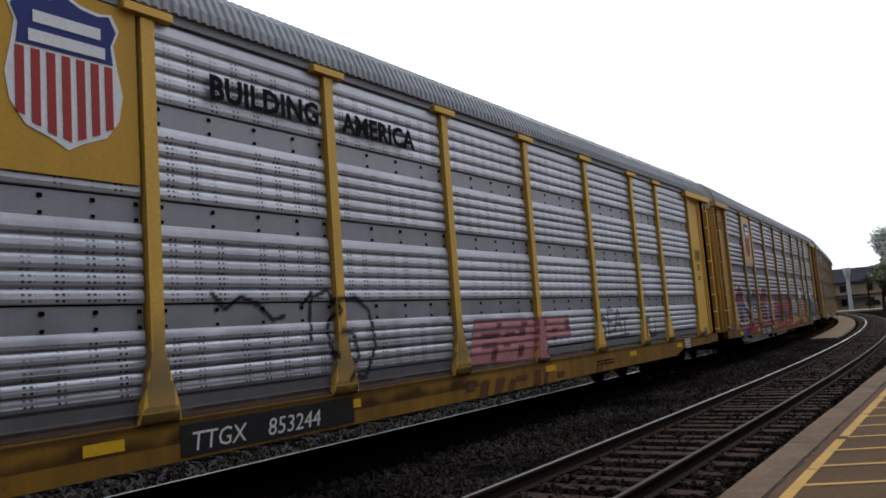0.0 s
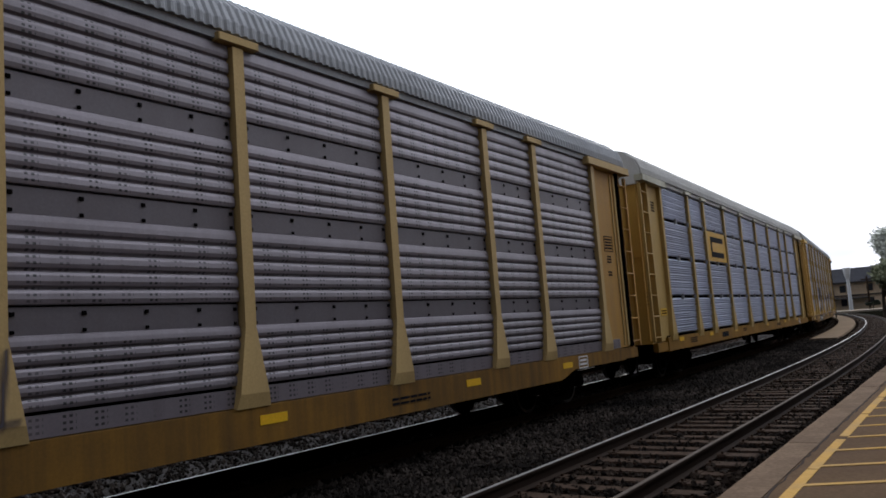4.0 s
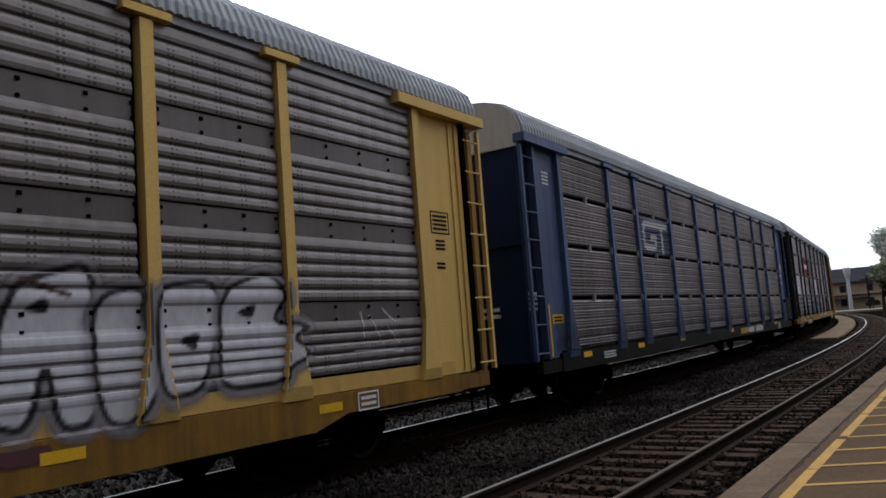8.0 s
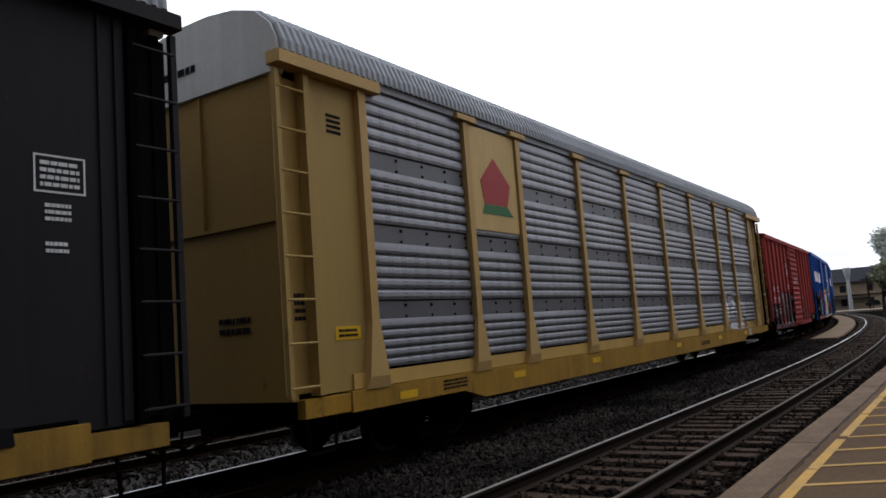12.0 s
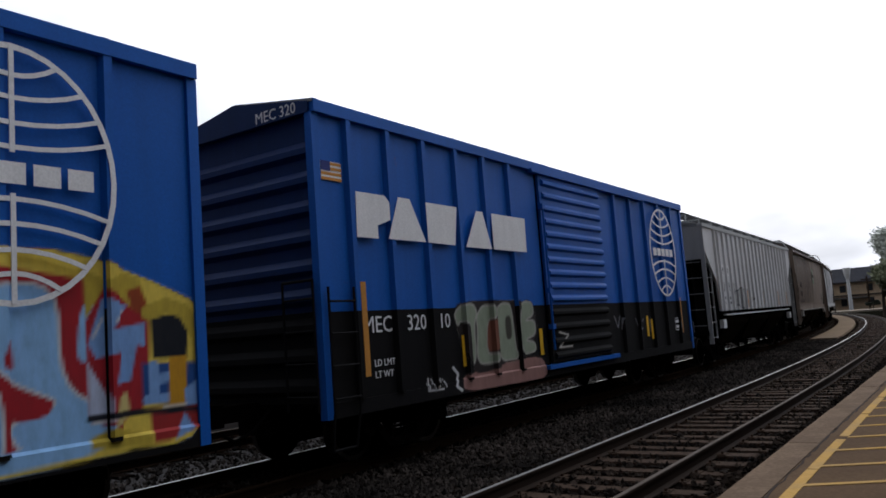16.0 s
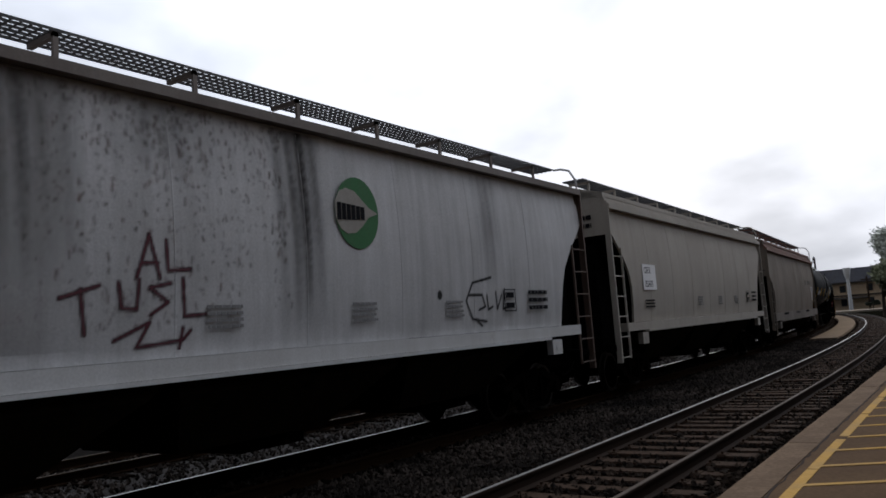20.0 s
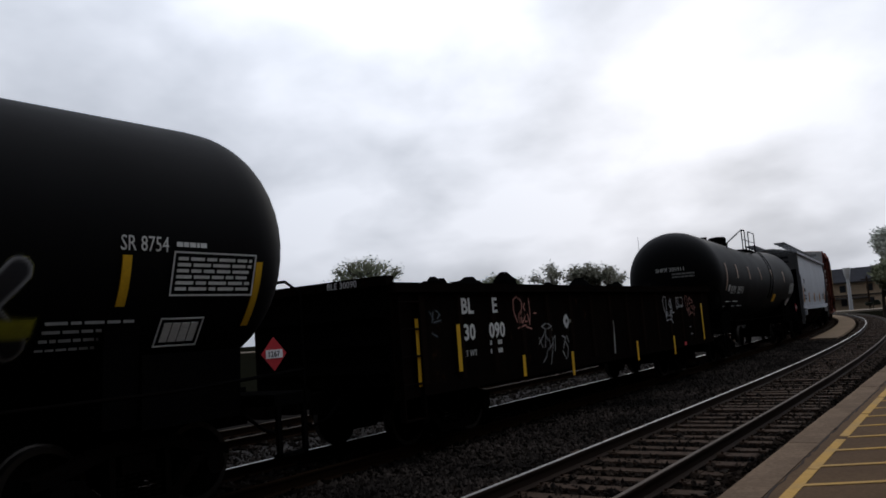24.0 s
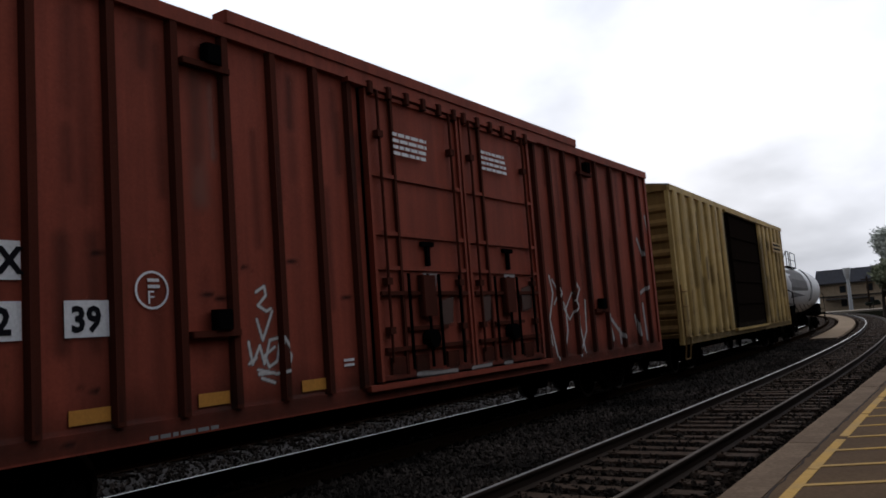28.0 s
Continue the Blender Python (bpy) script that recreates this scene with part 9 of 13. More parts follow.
sp.line(((12, 1.85), (12.17, 1.9), (12.34, 1.8)), 0.06, BLACKP)
sp.line(((13.02, 1.26), (13.06, 1.41)), 0.07, BLACKP)
sp.line(((14.3, 1.61), (14.53, 1.37), (14.64, 1.17)), 0.07, BLACKP)
sp.line(((12.1, 1.69), (12.34, 1.71), (12.44, 1.59)), 0.025, ICEW)
sp.line(((12.8, 1.69), (12.94, 1.62)), 0.025, ICEW)
sp.line(((13.08, 1.48), (13.34, 1.52), (13.6, 1.44)), 0.025, ICEW)
sp.line(((13.93, 1.42), (14.17, 1.48)), 0.025, ICEW)
sp.line(((12.83, 2.05), (12.79, 1.64)), 0.07, (0.03, 0.09, 0.07))
sp.fill(((14.84, 2.26), (16.2, 2.25), (16.12, 1.71), (14.83, 1.62)), (0.1, 0.11, 0.125), sharp=True)
sp.fill(((14.83, 1.59), (15.5, 1.65), (15.93, 1.5), (15.88, 1.19), (14.82, 1.25)), DUSK, sharp=True)
sp.fill(((15.34, 1.58), (15.56, 1.82), (15.77, 1.71), (15.86, 1.41), (15.84, 1.23), (15.28, 1.24)), (0.16, 0.23, 0.36))
sp.fill(((16.18, 1.71), (17.27, 1.79), (17.24, 1.28), (16.15, 1.25)), (0.11, 0.062, 0.06), sharp=True)
sp.fill(((15.25, 1.88), (15.5, 2), (15.31, 1.41), (15.16, 1.37), (15.12, 1.67)), (0.15, 0.08, 0.13), BLACKP, 0.07)
sp.line(((15.46, 2), (15.65, 1.94), (15.8, 1.75), (15.91, 1.48), (15.91, 1.15)), 0.12, BLACKP)
sp.line(((16.05, 2.26), (16.05, 2.02), (15.92, 1.85)), 0.08, BLACKP)
sp.line(((16.86, 2.14), (16.92, 1.94), (16.89, 1.36), (16.74, 1.2)), 0.17, BLACKP)
sp.line(((14.82, 2.1), (14.86, 1.96)), 0.08, BLACKP)
sp.line(((15.23, 2.21), (15.31, 2.07), (15.47, 2.17)), 0.08, BLACKP)
sp.line(((14.83, 1.67), (14.97, 1.57)), 0.06, BLACKP)
sp.line(((15.32, 1.66), (15.56, 1.85), (15.79, 1.71), (15.87, 1.42)), 0.04, ICEW)
sp.line(((14.86, 2.01), (14.88, 1.89)), 0.025, ICEW)
sp.fill(((17.69, 2.24), (20.06, 2.25), (20.03, 1.99), (17.66, 1.9)), (0.12, 0.1, 0.115), sharp=True)
sp.fill(((17.66, 1.9), (20, 1.99), (19.96, 1.67), (17.64, 1.65)), (0.2, 0.055, 0.07), sharp=True)
sp.fill(((17.64, 1.65), (19.94, 1.67), (19.91, 1.43), (17.63, 1.46)), (0.29, 0.12, 0.055), sharp=True)
sp.fill(((17.63, 1.46), (19.91, 1.43), (19.84, 1.23), (17.61, 1.25)), (0.36, 0.24, 0.065), sharp=True)
sp.line(((17.63, 1.92), (17.91, 2.06), (18.14, 2.2)), 0.1, BLACKP)
sp.line(((18.06, 2.07), (18.05, 1.67)), 0.07, BLACKP)
sp.line(((18.49, 2.23), (18.69, 1.92)), 0.09, BLACKP)
sp.line(((18.9, 2.24), (18.92, 1.93)), 0.07, BLACKP)
sp.line(((19.05, 2.01), (19.47, 2.18)), 0.08, BLACKP)
sp.line(((18.24, 1.8), (18.39, 1.49), (18.28, 1.24)), 0.18, BLACKP)
sp.line(((18.12, 1.4), (18.38, 1.42)), 0.1, BLACKP)
sp.line(((18.87, 1.64), (18.95, 1.29)), 0.12, BLACKP)
sp.line(((19.31, 1.81), (19.27, 1.22)), 0.07, BLACKP)
sp.line(((20.05, 2.06), (19.85, 1.79), (19.78, 1.52)), 0.11, BLACKP)
sp.line(((19.72, 1.55), (19.84, 1.32)), 0.09, BLACKP)
sp.fill(((20.39, 1.71), (21.94, 1.78), (21.87, 1.36), (20.99, 1.3), (20.37, 1.53)), (0.2, 0.085, 0.07))
sp.line(((20.59, 1.75), (20.69, 1.97), (20.94, 2.1)), 0.09, BLACKP)
sp.fill(((13.45, 1.2), (15.49, 1.15), (15.69, 0.88), (13.45, 0.91)), (0.2, 0.225, 0.27), sharp=True)
sp.fill(((14.16, 1.19), (14.83, 1.18), (14.8, 0.99), (14.15, 1.04)), (0.6, 0.38, 0.04), sharp=True)
sp.fill(((15.48, 1.11), (15.89, 1.08), (15.87, 0.98), (15.48, 1.01)), (0.6, 0.38, 0.04), sharp=True)
sp.fill(((15.72, 1), (15.89, 1), (15.83, 0.83), (15.63, 0.83)), (0.02, 0.018, 0.018), sharp=True)
sp.fill(((16.64, 1.16), (16.81, 1.15), (16.87, 0.83), (16.7, 0.82)), (0.02, 0.018, 0.018), sharp=True)
sp.fill(((16.97, 1.17), (17.62, 1.13), (17.58, 0.88), (16.89, 0.85)), (0.42, 0.36, 0.22), sharp=True)
sp.fill(((18.43, 1.08), (18.98, 1.1), (18.97, 0.98), (18.42, 0.98)), (0.6, 0.38, 0.04), sharp=True)
sp.fill(((18.5, 0.96), (18.78, 0.9), (18.51, 0.81)), (0.02, 0.018, 0.018), sharp=True)
sp.fill(((19, 1.09), (20.4, 1.11), (20.37, 0.89), (19.02, 0.83)), (0.42, 0.37, 0.27), sharp=True)
sp.fill(((19.52, 1.09), (19.72, 1.1), (19.79, 0.86), (19.59, 0.84)), (0.16, 0.05, 0.04), sharp=True)
sp.line(((14.28, 1.16), (14.26, 0.87)), 0.03, (0.04, 0.04, 0.045))
sp.line(((14.75, 1.13), (14.71, 0.85)), 0.03, (0.04, 0.04, 0.045))
sp.line(((14.96, 1.15), (14.82, 0.87)), 0.03, (0.04, 0.04, 0.045))
sp.fill(((7.69, 1.12), (8.51, 1.11), (8.48, 0.81), (7.7, 0.83)), (0.035, 0.05, 0.045), sharp=True)
sp.fill(((7.67, 1.11), (8.09, 1.1), (8.08, 0.97), (7.66, 1)), (0.6, 0.38, 0.04), sharp=True)
sp.line(((10.49, 1.11), (10.78, 0.99), (11.03, 1.09)), 0.035, (0.4, 0.17, 0.03))
sp.line(((11.08, 1.09), (11.34, 0.94), (11.44, 1.08)), 0.035, (0.4, 0.17, 0.03))
sp.on("graffiti", "dark blue, orange and black graffiti along the lowest panels and sill")
sp = spray_on(A6, 6.3, 21.5, 1.1, 2.3, 0.022)
sp.fill(((12.01, 1.7), (12.35, 1.7), (12.35, 1.2), (11.98, 1.21)), (0.13, 0.2, 0.34))
sp.fill(((12.49, 1.72), (13.7, 1.73), (13.71, 1.21), (12.5, 1.22)), (0.13, 0.2, 0.34))
sp.fill(((13.81, 1.65), (14.41, 1.69), (14.36, 1.21), (13.88, 1.23)), (0.13, 0.2, 0.34))
sp.fill(((15.28, 1.73), (15.87, 1.75), (15.8, 1.21), (14.68, 1.24), (14.86, 1.67)), (0.15, 0.21, 0.3))
sp.fill(((17.62, 1.92), (19.82, 1.98), (19.67, 1.21), (17.61, 1.24)), (0.2, 0.105, 0.085))
sp.line(((12.57, 2.17), (12.7, 2.04), (12.76, 1.96), (12.84, 2.05), (12.95, 2.15)), 0.09, (0.006, 0.006, 0.008))
sp.line(((12.81, 1.84), (12.79, 1.64)), 0.1, (0.006, 0.006, 0.008))
sp.line(((13.54, 1.96), (13.6, 1.81), (13.93, 1.68), (14.09, 1.52), (14.16, 1.4)), 0.05, (0.006, 0.006, 0.008))
sp.line(((13.74, 2.15), (13.79, 2.02)), 0.06, (0.006, 0.006, 0.008))
sp.line(((12.99, 1.4), (12.99, 1.23)), 0.12, (0.006, 0.006, 0.008))
sp.line(((12.41, 1.66), (12.41, 1.2)), 0.13, (0.006, 0.006, 0.008))
sp.line(((13.7, 1.64), (13.8, 1.54), (13.78, 1.35), (13.71, 1.19)), 0.09, (0.006, 0.006, 0.008))
sp.line(((15.16, 1.92), (15.1, 1.41)), 0.12, (0.006, 0.006, 0.008))
sp.line(((15.16, 1.89), (15.52, 1.93), (15.77, 1.8), (15.9, 1.62), (15.85, 1.23)), 0.06, (0.006, 0.006, 0.008))
sp.line(((15.96, 2.28), (15.99, 2.04), (15.74, 1.92)), 0.07, (0.006, 0.006, 0.008))
sp.line(((16.83, 2.13), (16.85, 1.66), (16.73, 1.12)), 0.13, (0.006, 0.006, 0.008))
sp.line(((17.34, 1.93), (17.7, 2.06), (18.07, 2.21), (18.59, 2.19), (18.68, 1.95), (18.81, 2.19), (19.15, 2.2)), 0.1, (0.006, 0.006, 0.008))
sp.line(((18.82, 2.02), (19.38, 2.17)), 0.08, (0.006, 0.006, 0.008))
sp.line(((18.02, 1.91), (18.04, 1.71)), 0.1, (0.006, 0.006, 0.008))
sp.line(((18.31, 1.8), (18.18, 1.08)), 0.12, (0.006, 0.006, 0.008))
sp.line(((18.81, 1.6), (18.82, 1.28)), 0.1, (0.006, 0.006, 0.008))
sp.line(((19.3, 1.77), (19.22, 1.22)), 0.1, (0.006, 0.006, 0.008))
sp.line(((19.99, 2.2), (19.67, 1.21)), 0.13, (0.006, 0.006, 0.008))
sp.line(((20.44, 1.85), (20.74, 2.02)), 0.12, (0.006, 0.006, 0.008))
sp.line(((20.55, 1.73), (20.44, 1.22)), 0.14, (0.006, 0.006, 0.008))
sp.line(((12.08, 2.14), (12.2, 2.1), (12.29, 2.03), (12.38, 2.12), (12.52, 2.15)), 0.026, (0.42, 0.42, 0.43))
sp.line(((12.84, 1.97), (12.95, 2.08), (13.12, 2.17)), 0.026, (0.42, 0.42, 0.43))
sp.line(((13.16, 2.28), (13.23, 2.2), (13.19, 2.04), (13.09, 1.96)), 0.026, (0.42, 0.42, 0.43))
sp.line(((13.29, 1.98), (13.39, 2.09), (13.54, 2.16), (13.74, 2.16)), 0.026, (0.42, 0.42, 0.43))
sp.line(((14.75, 1.92), (14.76, 2.12), (14.88, 2.23), (15.2, 2.24), (15.29, 2.15)), 0.026, (0.42, 0.42, 0.43))
sp.line(((15.28, 1.73), (15.44, 1.85), (15.63, 1.85), (15.76, 1.73)), 0.026, (0.42, 0.42, 0.43))
sp.line(((12.01, 1.7), (12.18, 1.73), (12.33, 1.68)), 0.026, (0.42, 0.42, 0.43))
sp.line(((14.13, 1.92), (14.29, 1.95)), 0.026, (0.42, 0.42, 0.43))
sp.on("graffiti", "blue and rust letters with black drips and white edges", 0.008)
sp = spray_on(A6, 6.7, 8.8, 2.5, 3.3)
sp.line(((6.9, 3.25), (7.3, 2.9), (7.9, 2.78), (8.3, 2.95)), 0.13, (0.42, 0.39, 0.24), 0.05).blob(7.8, 3.05, 0.35, 0.16, (0.05, 0.035, 0.025), 0.2)
sp.on("graffiti", "pale curved stroke")

# last autorack
outline(A7, "emblem_panel", [(4.52, 3.42), (6.1, 3.42), (6.1, 5.24), (4.52, 5.24)], SIGNPALE, PANEL_Y, "pale yellow emblem panel")
outline(A7, "emblem", [(4.9, 3.9), (5.7, 3.9), (5.85, 4.3), (5.3, 4.75), (4.8, 4.3)], SIGNRED, PANEL_Y + 0.007, "red and green emblem")
outline(A7, "emblem_foot", [(4.8, 3.72), (5.9, 3.72), (5.7, 3.89), (4.9, 3.89)], SIGNGREEN, PANEL_Y + 0.007)
sp = spray_on(A7, 15.6, 26.2, 0.8, 2.5, 0.024)
CHALK, SOOTY = (0.72, 0.71, 0.73), (0.03, 0.03, 0.036)
sp.line(((20.59, 2.21), (20.62, 1.98), (20.68, 1.72)), 0.14, CHALK)
sp.line(((20.46, 2.34), (20.62, 2.18)), 0.08, CHALK)
sp.line(((20.89, 2.2), (20.95, 1.96)), 0.06, CHALK)
sp.line(((21.03, 2.15), (21.12, 2.2), (21.09, 1.96)), 0.05, CHALK)
sp.line(((21.36, 2.11), (21.42, 2.25), (21.64, 2.28), (22.09, 2.24)), 0.08, CHALK)
sp.line(((21.24, 2.01), (21.58, 2.02), (21.61, 1.82), (21.15, 1.82)), 0.1, CHALK)
sp.line(((21.42, 2), (21.45, 1.86)), 0.12, CHALK)
sp.line(((20.95, 1.65), (20.98, 1.49)), 0.04, CHALK)
sp.line(((21.07, 1.64), (21.27, 1.65), (21.24, 1.46)), 0.05, CHALK)
sp.line(((21.58, 1.68), (21.78, 1.64), (21.8, 1.35)), 0.05, CHALK)
sp.line(((22.16, 2.21), (22.42, 2.18), (22.54, 2.27)), 0.08, CHALK)
sp.line(((22.5, 2.02), (22.86, 1.85), (22.93, 1.49)), 0.06, CHALK)
sp.line(((22.41, 1.53), (22.53, 1.34)), 0.06, CHALK)
sp.line(((20.85, 1.25), (21.94, 1.21), (22.12, 1.23), (22.56, 1.09)), 0.12, CHALK)
sp.line(((20.57, 1.88), (20.61, 1.43)), 0.2, CHALK)
sp.line(((20.75, 1.17), (21.81, 1.07), (22.01, 1.06)), 0.1, CHALK)
sp.line(((20.14, 2.34), (20.17, 2.14), (20.13, 2)), 0.1, CHALK)
sp.line(((22.84, 1.18), (22.88, 1.05)), 0.06, CHALK)
sp.line(((20.56, 1.48), (20.46, 1.35)), 0.06, SOOTY)
sp.line(((20.53, 1.44), (20.62, 1.13), (20.82, 1.28)), 0.06, SOOTY)
sp.line(((20.67, 1.12), (20.57, 0.94)), 0.05, SOOTY)
sp.line(((20.43, 2.36), (20.57, 2.21), (20.72, 2.18)), 0.07, SOOTY)
sp.line(((22.31, 2.3), (22.54, 2.33), (22.42, 2.11)), 0.07, SOOTY)
sp.line(((22.53, 1.49), (23.1, 1.41), (22.84, 1.37)), 0.05, SOOTY)
sp.line(((22.8, 1.25), (23.09, 1.16), (22.84, 1.09)), 0.07, SOOTY)
sp.line(((23.25, 2.2), (23.31, 1.86)), 0.05, SOOTY)
sp.line(((23.32, 1.89), (23.51, 2.16)), 0.05, SOOTY)
sp.line(((23.28, 1.78), (23.46, 1.55)), 0.035, SOOTY)
sp.line(((23.44, 1.79), (23.3, 1.54)), 0.035, SOOTY)
sp.line(((23.63, 2.26), (23.69, 1.91)), 0.05, SOOTY)
sp.line(((23.69, 1.95), (23.9, 2.22)), 0.05, SOOTY)
sp.line(((23.66, 1.83), (23.84, 1.59)), 0.035, SOOTY)
sp.line(((23.82, 1.84), (23.68, 1.58)), 0.035, SOOTY)
sp.line(((23.97, 2.22), (24.03, 1.86)), 0.05, SOOTY)
sp.line(((24.04, 1.9), (24.26, 2.18)), 0.05, SOOTY)
sp.line(((24, 1.78), (24.19, 1.53)), 0.035, SOOTY)
sp.line(((24.17, 1.78), (24.02, 1.52)), 0.035, SOOTY)
sp.line(((24.39, 2.25), (24.46, 1.88)), 0.05, SOOTY)
sp.line(((24.46, 1.92), (24.7, 2.21)), 0.05, SOOTY)
sp.line(((24.42, 1.8), (24.63, 1.54)), 0.035, SOOTY)
sp.line(((24.61, 1.8), (24.44, 1.53)), 0.035, SOOTY)
sp.line(((24.79, 2.29), (24.85, 1.9)), 0.05, SOOTY)
sp.line(((24.86, 1.94), (25.12, 2.25)), 0.05, SOOTY)
sp.line(((24.81, 1.82), (25.03, 1.55)), 0.035, SOOTY)
sp.line(((25.01, 1.82), (24.83, 1.54)), 0.035, SOOTY)
sp.line(((23.72, 1.15), (23.78, 1.25), (23.92, 1.13)), 0.035, SOOTY)
sp.line(((24.02, 1.19), (24.18, 1.24), (24.12, 1.11)), 0.035, SOOTY)
sp.line(((24.23, 1.17), (24.33, 1.24), (24.38, 1.1)), 0.035, SOOTY)
sp.line(((24.44, 1.15), (24.6, 1.2)), 0.035, SOOTY)
sp.line(((20.24, 1.61), (20.33, 1.67), (20.41, 1.57), (20.34, 1.5), (20.24, 1.56)), 0.02, (0.25, 0.12, 0.03))
sp.line(((20.29, 1.46), (20.37, 1.31)), 0.02, (0.25, 0.12, 0.03))
sp.on("graffiti", "white scrawled graffiti with black tags")

# red boxcar
sp = spray_on(A5, 22.9, 24.9, 2.9, 5.35, 0.016)
for k in range(14):
    u = k / 13
    x, z = 23.86 + 0.86 * u, 4.6 + 0.36 * math.sin(u * 1.5) + 0.28 * u
    sp.line(((x - 0.035, z), (x + 0.06, z + 0.01)), 0.05, (0.85, 0.85, 0.86))
# short white dashes paint in the daylight seen through panel perforations
for x, z, w in ((23.66, 4.42, 0.1), (23.68, 4.34, 0.07), (23.82, 4.39, 0.1), (23.84, 4.32, 0.1), (23.83, 4.26, 0.08), (23.04, 4.14, 0.14), (23.04, 4.08, 0.15), (23.05, 4.02, 0.14),
                (24.05, 2.99, 0.14), (24.22, 3.03, 0.14), (24.38, 3.05, 0.16), (24.52, 3.09, 0.14)):
    sp.line(((x, z), (x + w, z)), 0.045, (0.8, 0.8, 0.81))
sp.on("graffiti", "broken arc of white paint dashes", 0.012)
BY = 1.461
words(B1, "GM", 0.95, 2.38, 0.25, SIGNWHITE, BY, "white lettering", 1.0, 0, 1.0, 0.008)
words(B1, "RC", 2.12, 2.38, 0.25, SIGNWHITE, BY, "white lettering", 1.0, 0, 1.0, 0.008)
words(B1, "77", 1.05, 1.9, 0.25, SIGNWHITE, BY, "white lettering", 1.0, 0, 1.0, 0.008)
words(B1, "217", 2.1, 1.9, 0.25, SIGNWHITE, BY, "white lettering", 1.0, 0, 1.0, 0.008)
plate(B1, "reflector", 0.8, 0.93, 1.23, 2.22, REFLECT, BY, "yellow reflector")
words(B1, "LD LMT", 1.05, 1.5, 0.1, SIGNWHITE, BY)
words(B1, "LT WT", 1.05, 1.32, 0.1, SIGNWHITE, BY)
words(B1, "DO NOT MOVE CAR", 7.35, 3.0, 0.1, SIGNWHITE, BY + 0.115, "white warning lettering", 0.8)
words(B1, "WHEN DOOR OPEN", 7.35, 2.84, 0.1, SIGNWHITE, BY + 0.115, "white warning lettering", 0.8)
small_print(B1, 2.2, 1.42, 0.35, 0.2, 2, SIGNWHITE, BY, 2)
framed(B1, 5.35, 3.2, 0.6, 0.6, SIGNWHITE, BY, 2, 4)
small_print(B1, 5.3, 2.55, 0.7, 0.2, 2, SIGNWHITE, BY, 6)
bars("small_print", -0.2, -B1["len"] / 2 + 0.016, 4.6, 0.9, 0.14, 1, SIGNWHITE, B1["ob"], "", 8, True)
sp = spray_on(B1, 0.2, 15.3, 0.72, 2.8, 0.026)
SMOKE, INKY, PALEG, WINE = (0.07, 0.026, 0.025), (0.012, 0.009, 0.010), (0.20, 0.16, 0.16), (0.12, 0.03, 0.032)
sp.fill(((0, 1.75), (0.74, 1.72), (2.15, 1.77), (2.13, 0.79), (1.08, 0.86), (0.02, 1.22)), SMOKE)
sp.fill(((0.57, 0.86), (2.07, 0.87), (2.06, 0.76), (0.61, 0.74)), WINE)
sp.fill(((0.18, 1.16), (1.34, 1.13), (2.13, 1.12), (2.13, 0.91), (1.34, 0.95), (0.57, 0.98)), INKY)
sp.line(((0, 1.81), (0.84, 1.8), (1.73, 1.79), (2.18, 1.84)), 0.07, INKY)
sp.line(((0.01, 1.73), (0.38, 1.71), (1.08, 1.52), (2.02, 1.49)), 0.03, PALEG)
sp.line(((0.01, 1.73), (0.01, 1.29), (0.08, 1.3)), 0.025, PALEG)
sp.line(((0.07, 1.52), (0.05, 1.32)), 0.03, INKY)
sp.line(((0.07, 1.52), (0.15, 1.59)), 0.03, INKY)
sp.line(((0.25, 1.54), (0.25, 1.38), (0.32, 1.47), (0.34, 1.37)), 0.03, INKY)
sp.line(((0.38, 1.61), (0.39, 1.33)), 0.03, INKY)
sp.line(((0.38, 1.48), (0.51, 1.53)), 0.03, INKY)
sp.fill(((2.15, 1.89), (2.62, 2.18), (3.05, 2.38), (3.67, 2.36), (6.24, 2.32), (6.41, 1.1), (6.37, 0.8), (4.08, 0.76), (2.77, 0.75), (2.19, 0.76)), SMOKE, INKY, 0.07)
sp.fill(((2.58, 2.15), (2.79, 2.23), (2.82, 1.97), (2.68, 2.02)), PALEG)
sp.fill(((2.94, 2.22), (3.09, 2.3), (3.18, 2.01), (3.48, 1.78), (3.63, 1.5), (3.53, 1.29), (3.22, 1.21), (3.43, 1.46), (3.32, 1.68), (3.07, 1.9)), PALEG, INKY, 0.05)
sp.fill(((3.63, 2.24), (3.83, 2.27), (4.04, 2.1), (3.98, 1.25), (3.77, 1.24), (3.77, 1.88)), PALEG, INKY, 0.05)
sp.fill(((4.13, 2.21), (4.54, 2.27), (4.41, 1.68), (4.83, 1.59), (4.75, 1.24), (4.2, 1.23), (4.48, 1.44), (4.17, 1.54)), PALEG, INKY, 0.05)
sp.fill(((4.68, 2.26), (4.98, 2.29), (4.96, 2.01), (4.79, 1.72), (4.64, 1.72)), PALEG, INKY, 0.05)
sp.fill(((5.23, 2.23), (5.6, 2.26), (5.62, 1.8), (5.94, 1.73), (5.79, 1.34), (6.39, 0.9), (6.37, 0.8), (5.86, 0.89), (5.62, 1.29), (5.32, 0.88), (5.12, 0.96), (5.42, 1.37), (5.39, 1.62), (5.18, 1.63)), PALEG, INKY, 0.05)
sp.fill(((3, 1.08), (3.53, 1.18), (4.11, 1.18), (4.08, 0.79), (2.84, 0.77)), WINE)
sp.fill(((4.15, 1.12), (4.74, 1.12), (4.72, 0.83), (4.17, 0.81)), PALEG, INKY, 0.04)
sp.line(((2.47, 1.83), (2.87, 1.5), (2.86, 1.09)), 0.05, INKY)
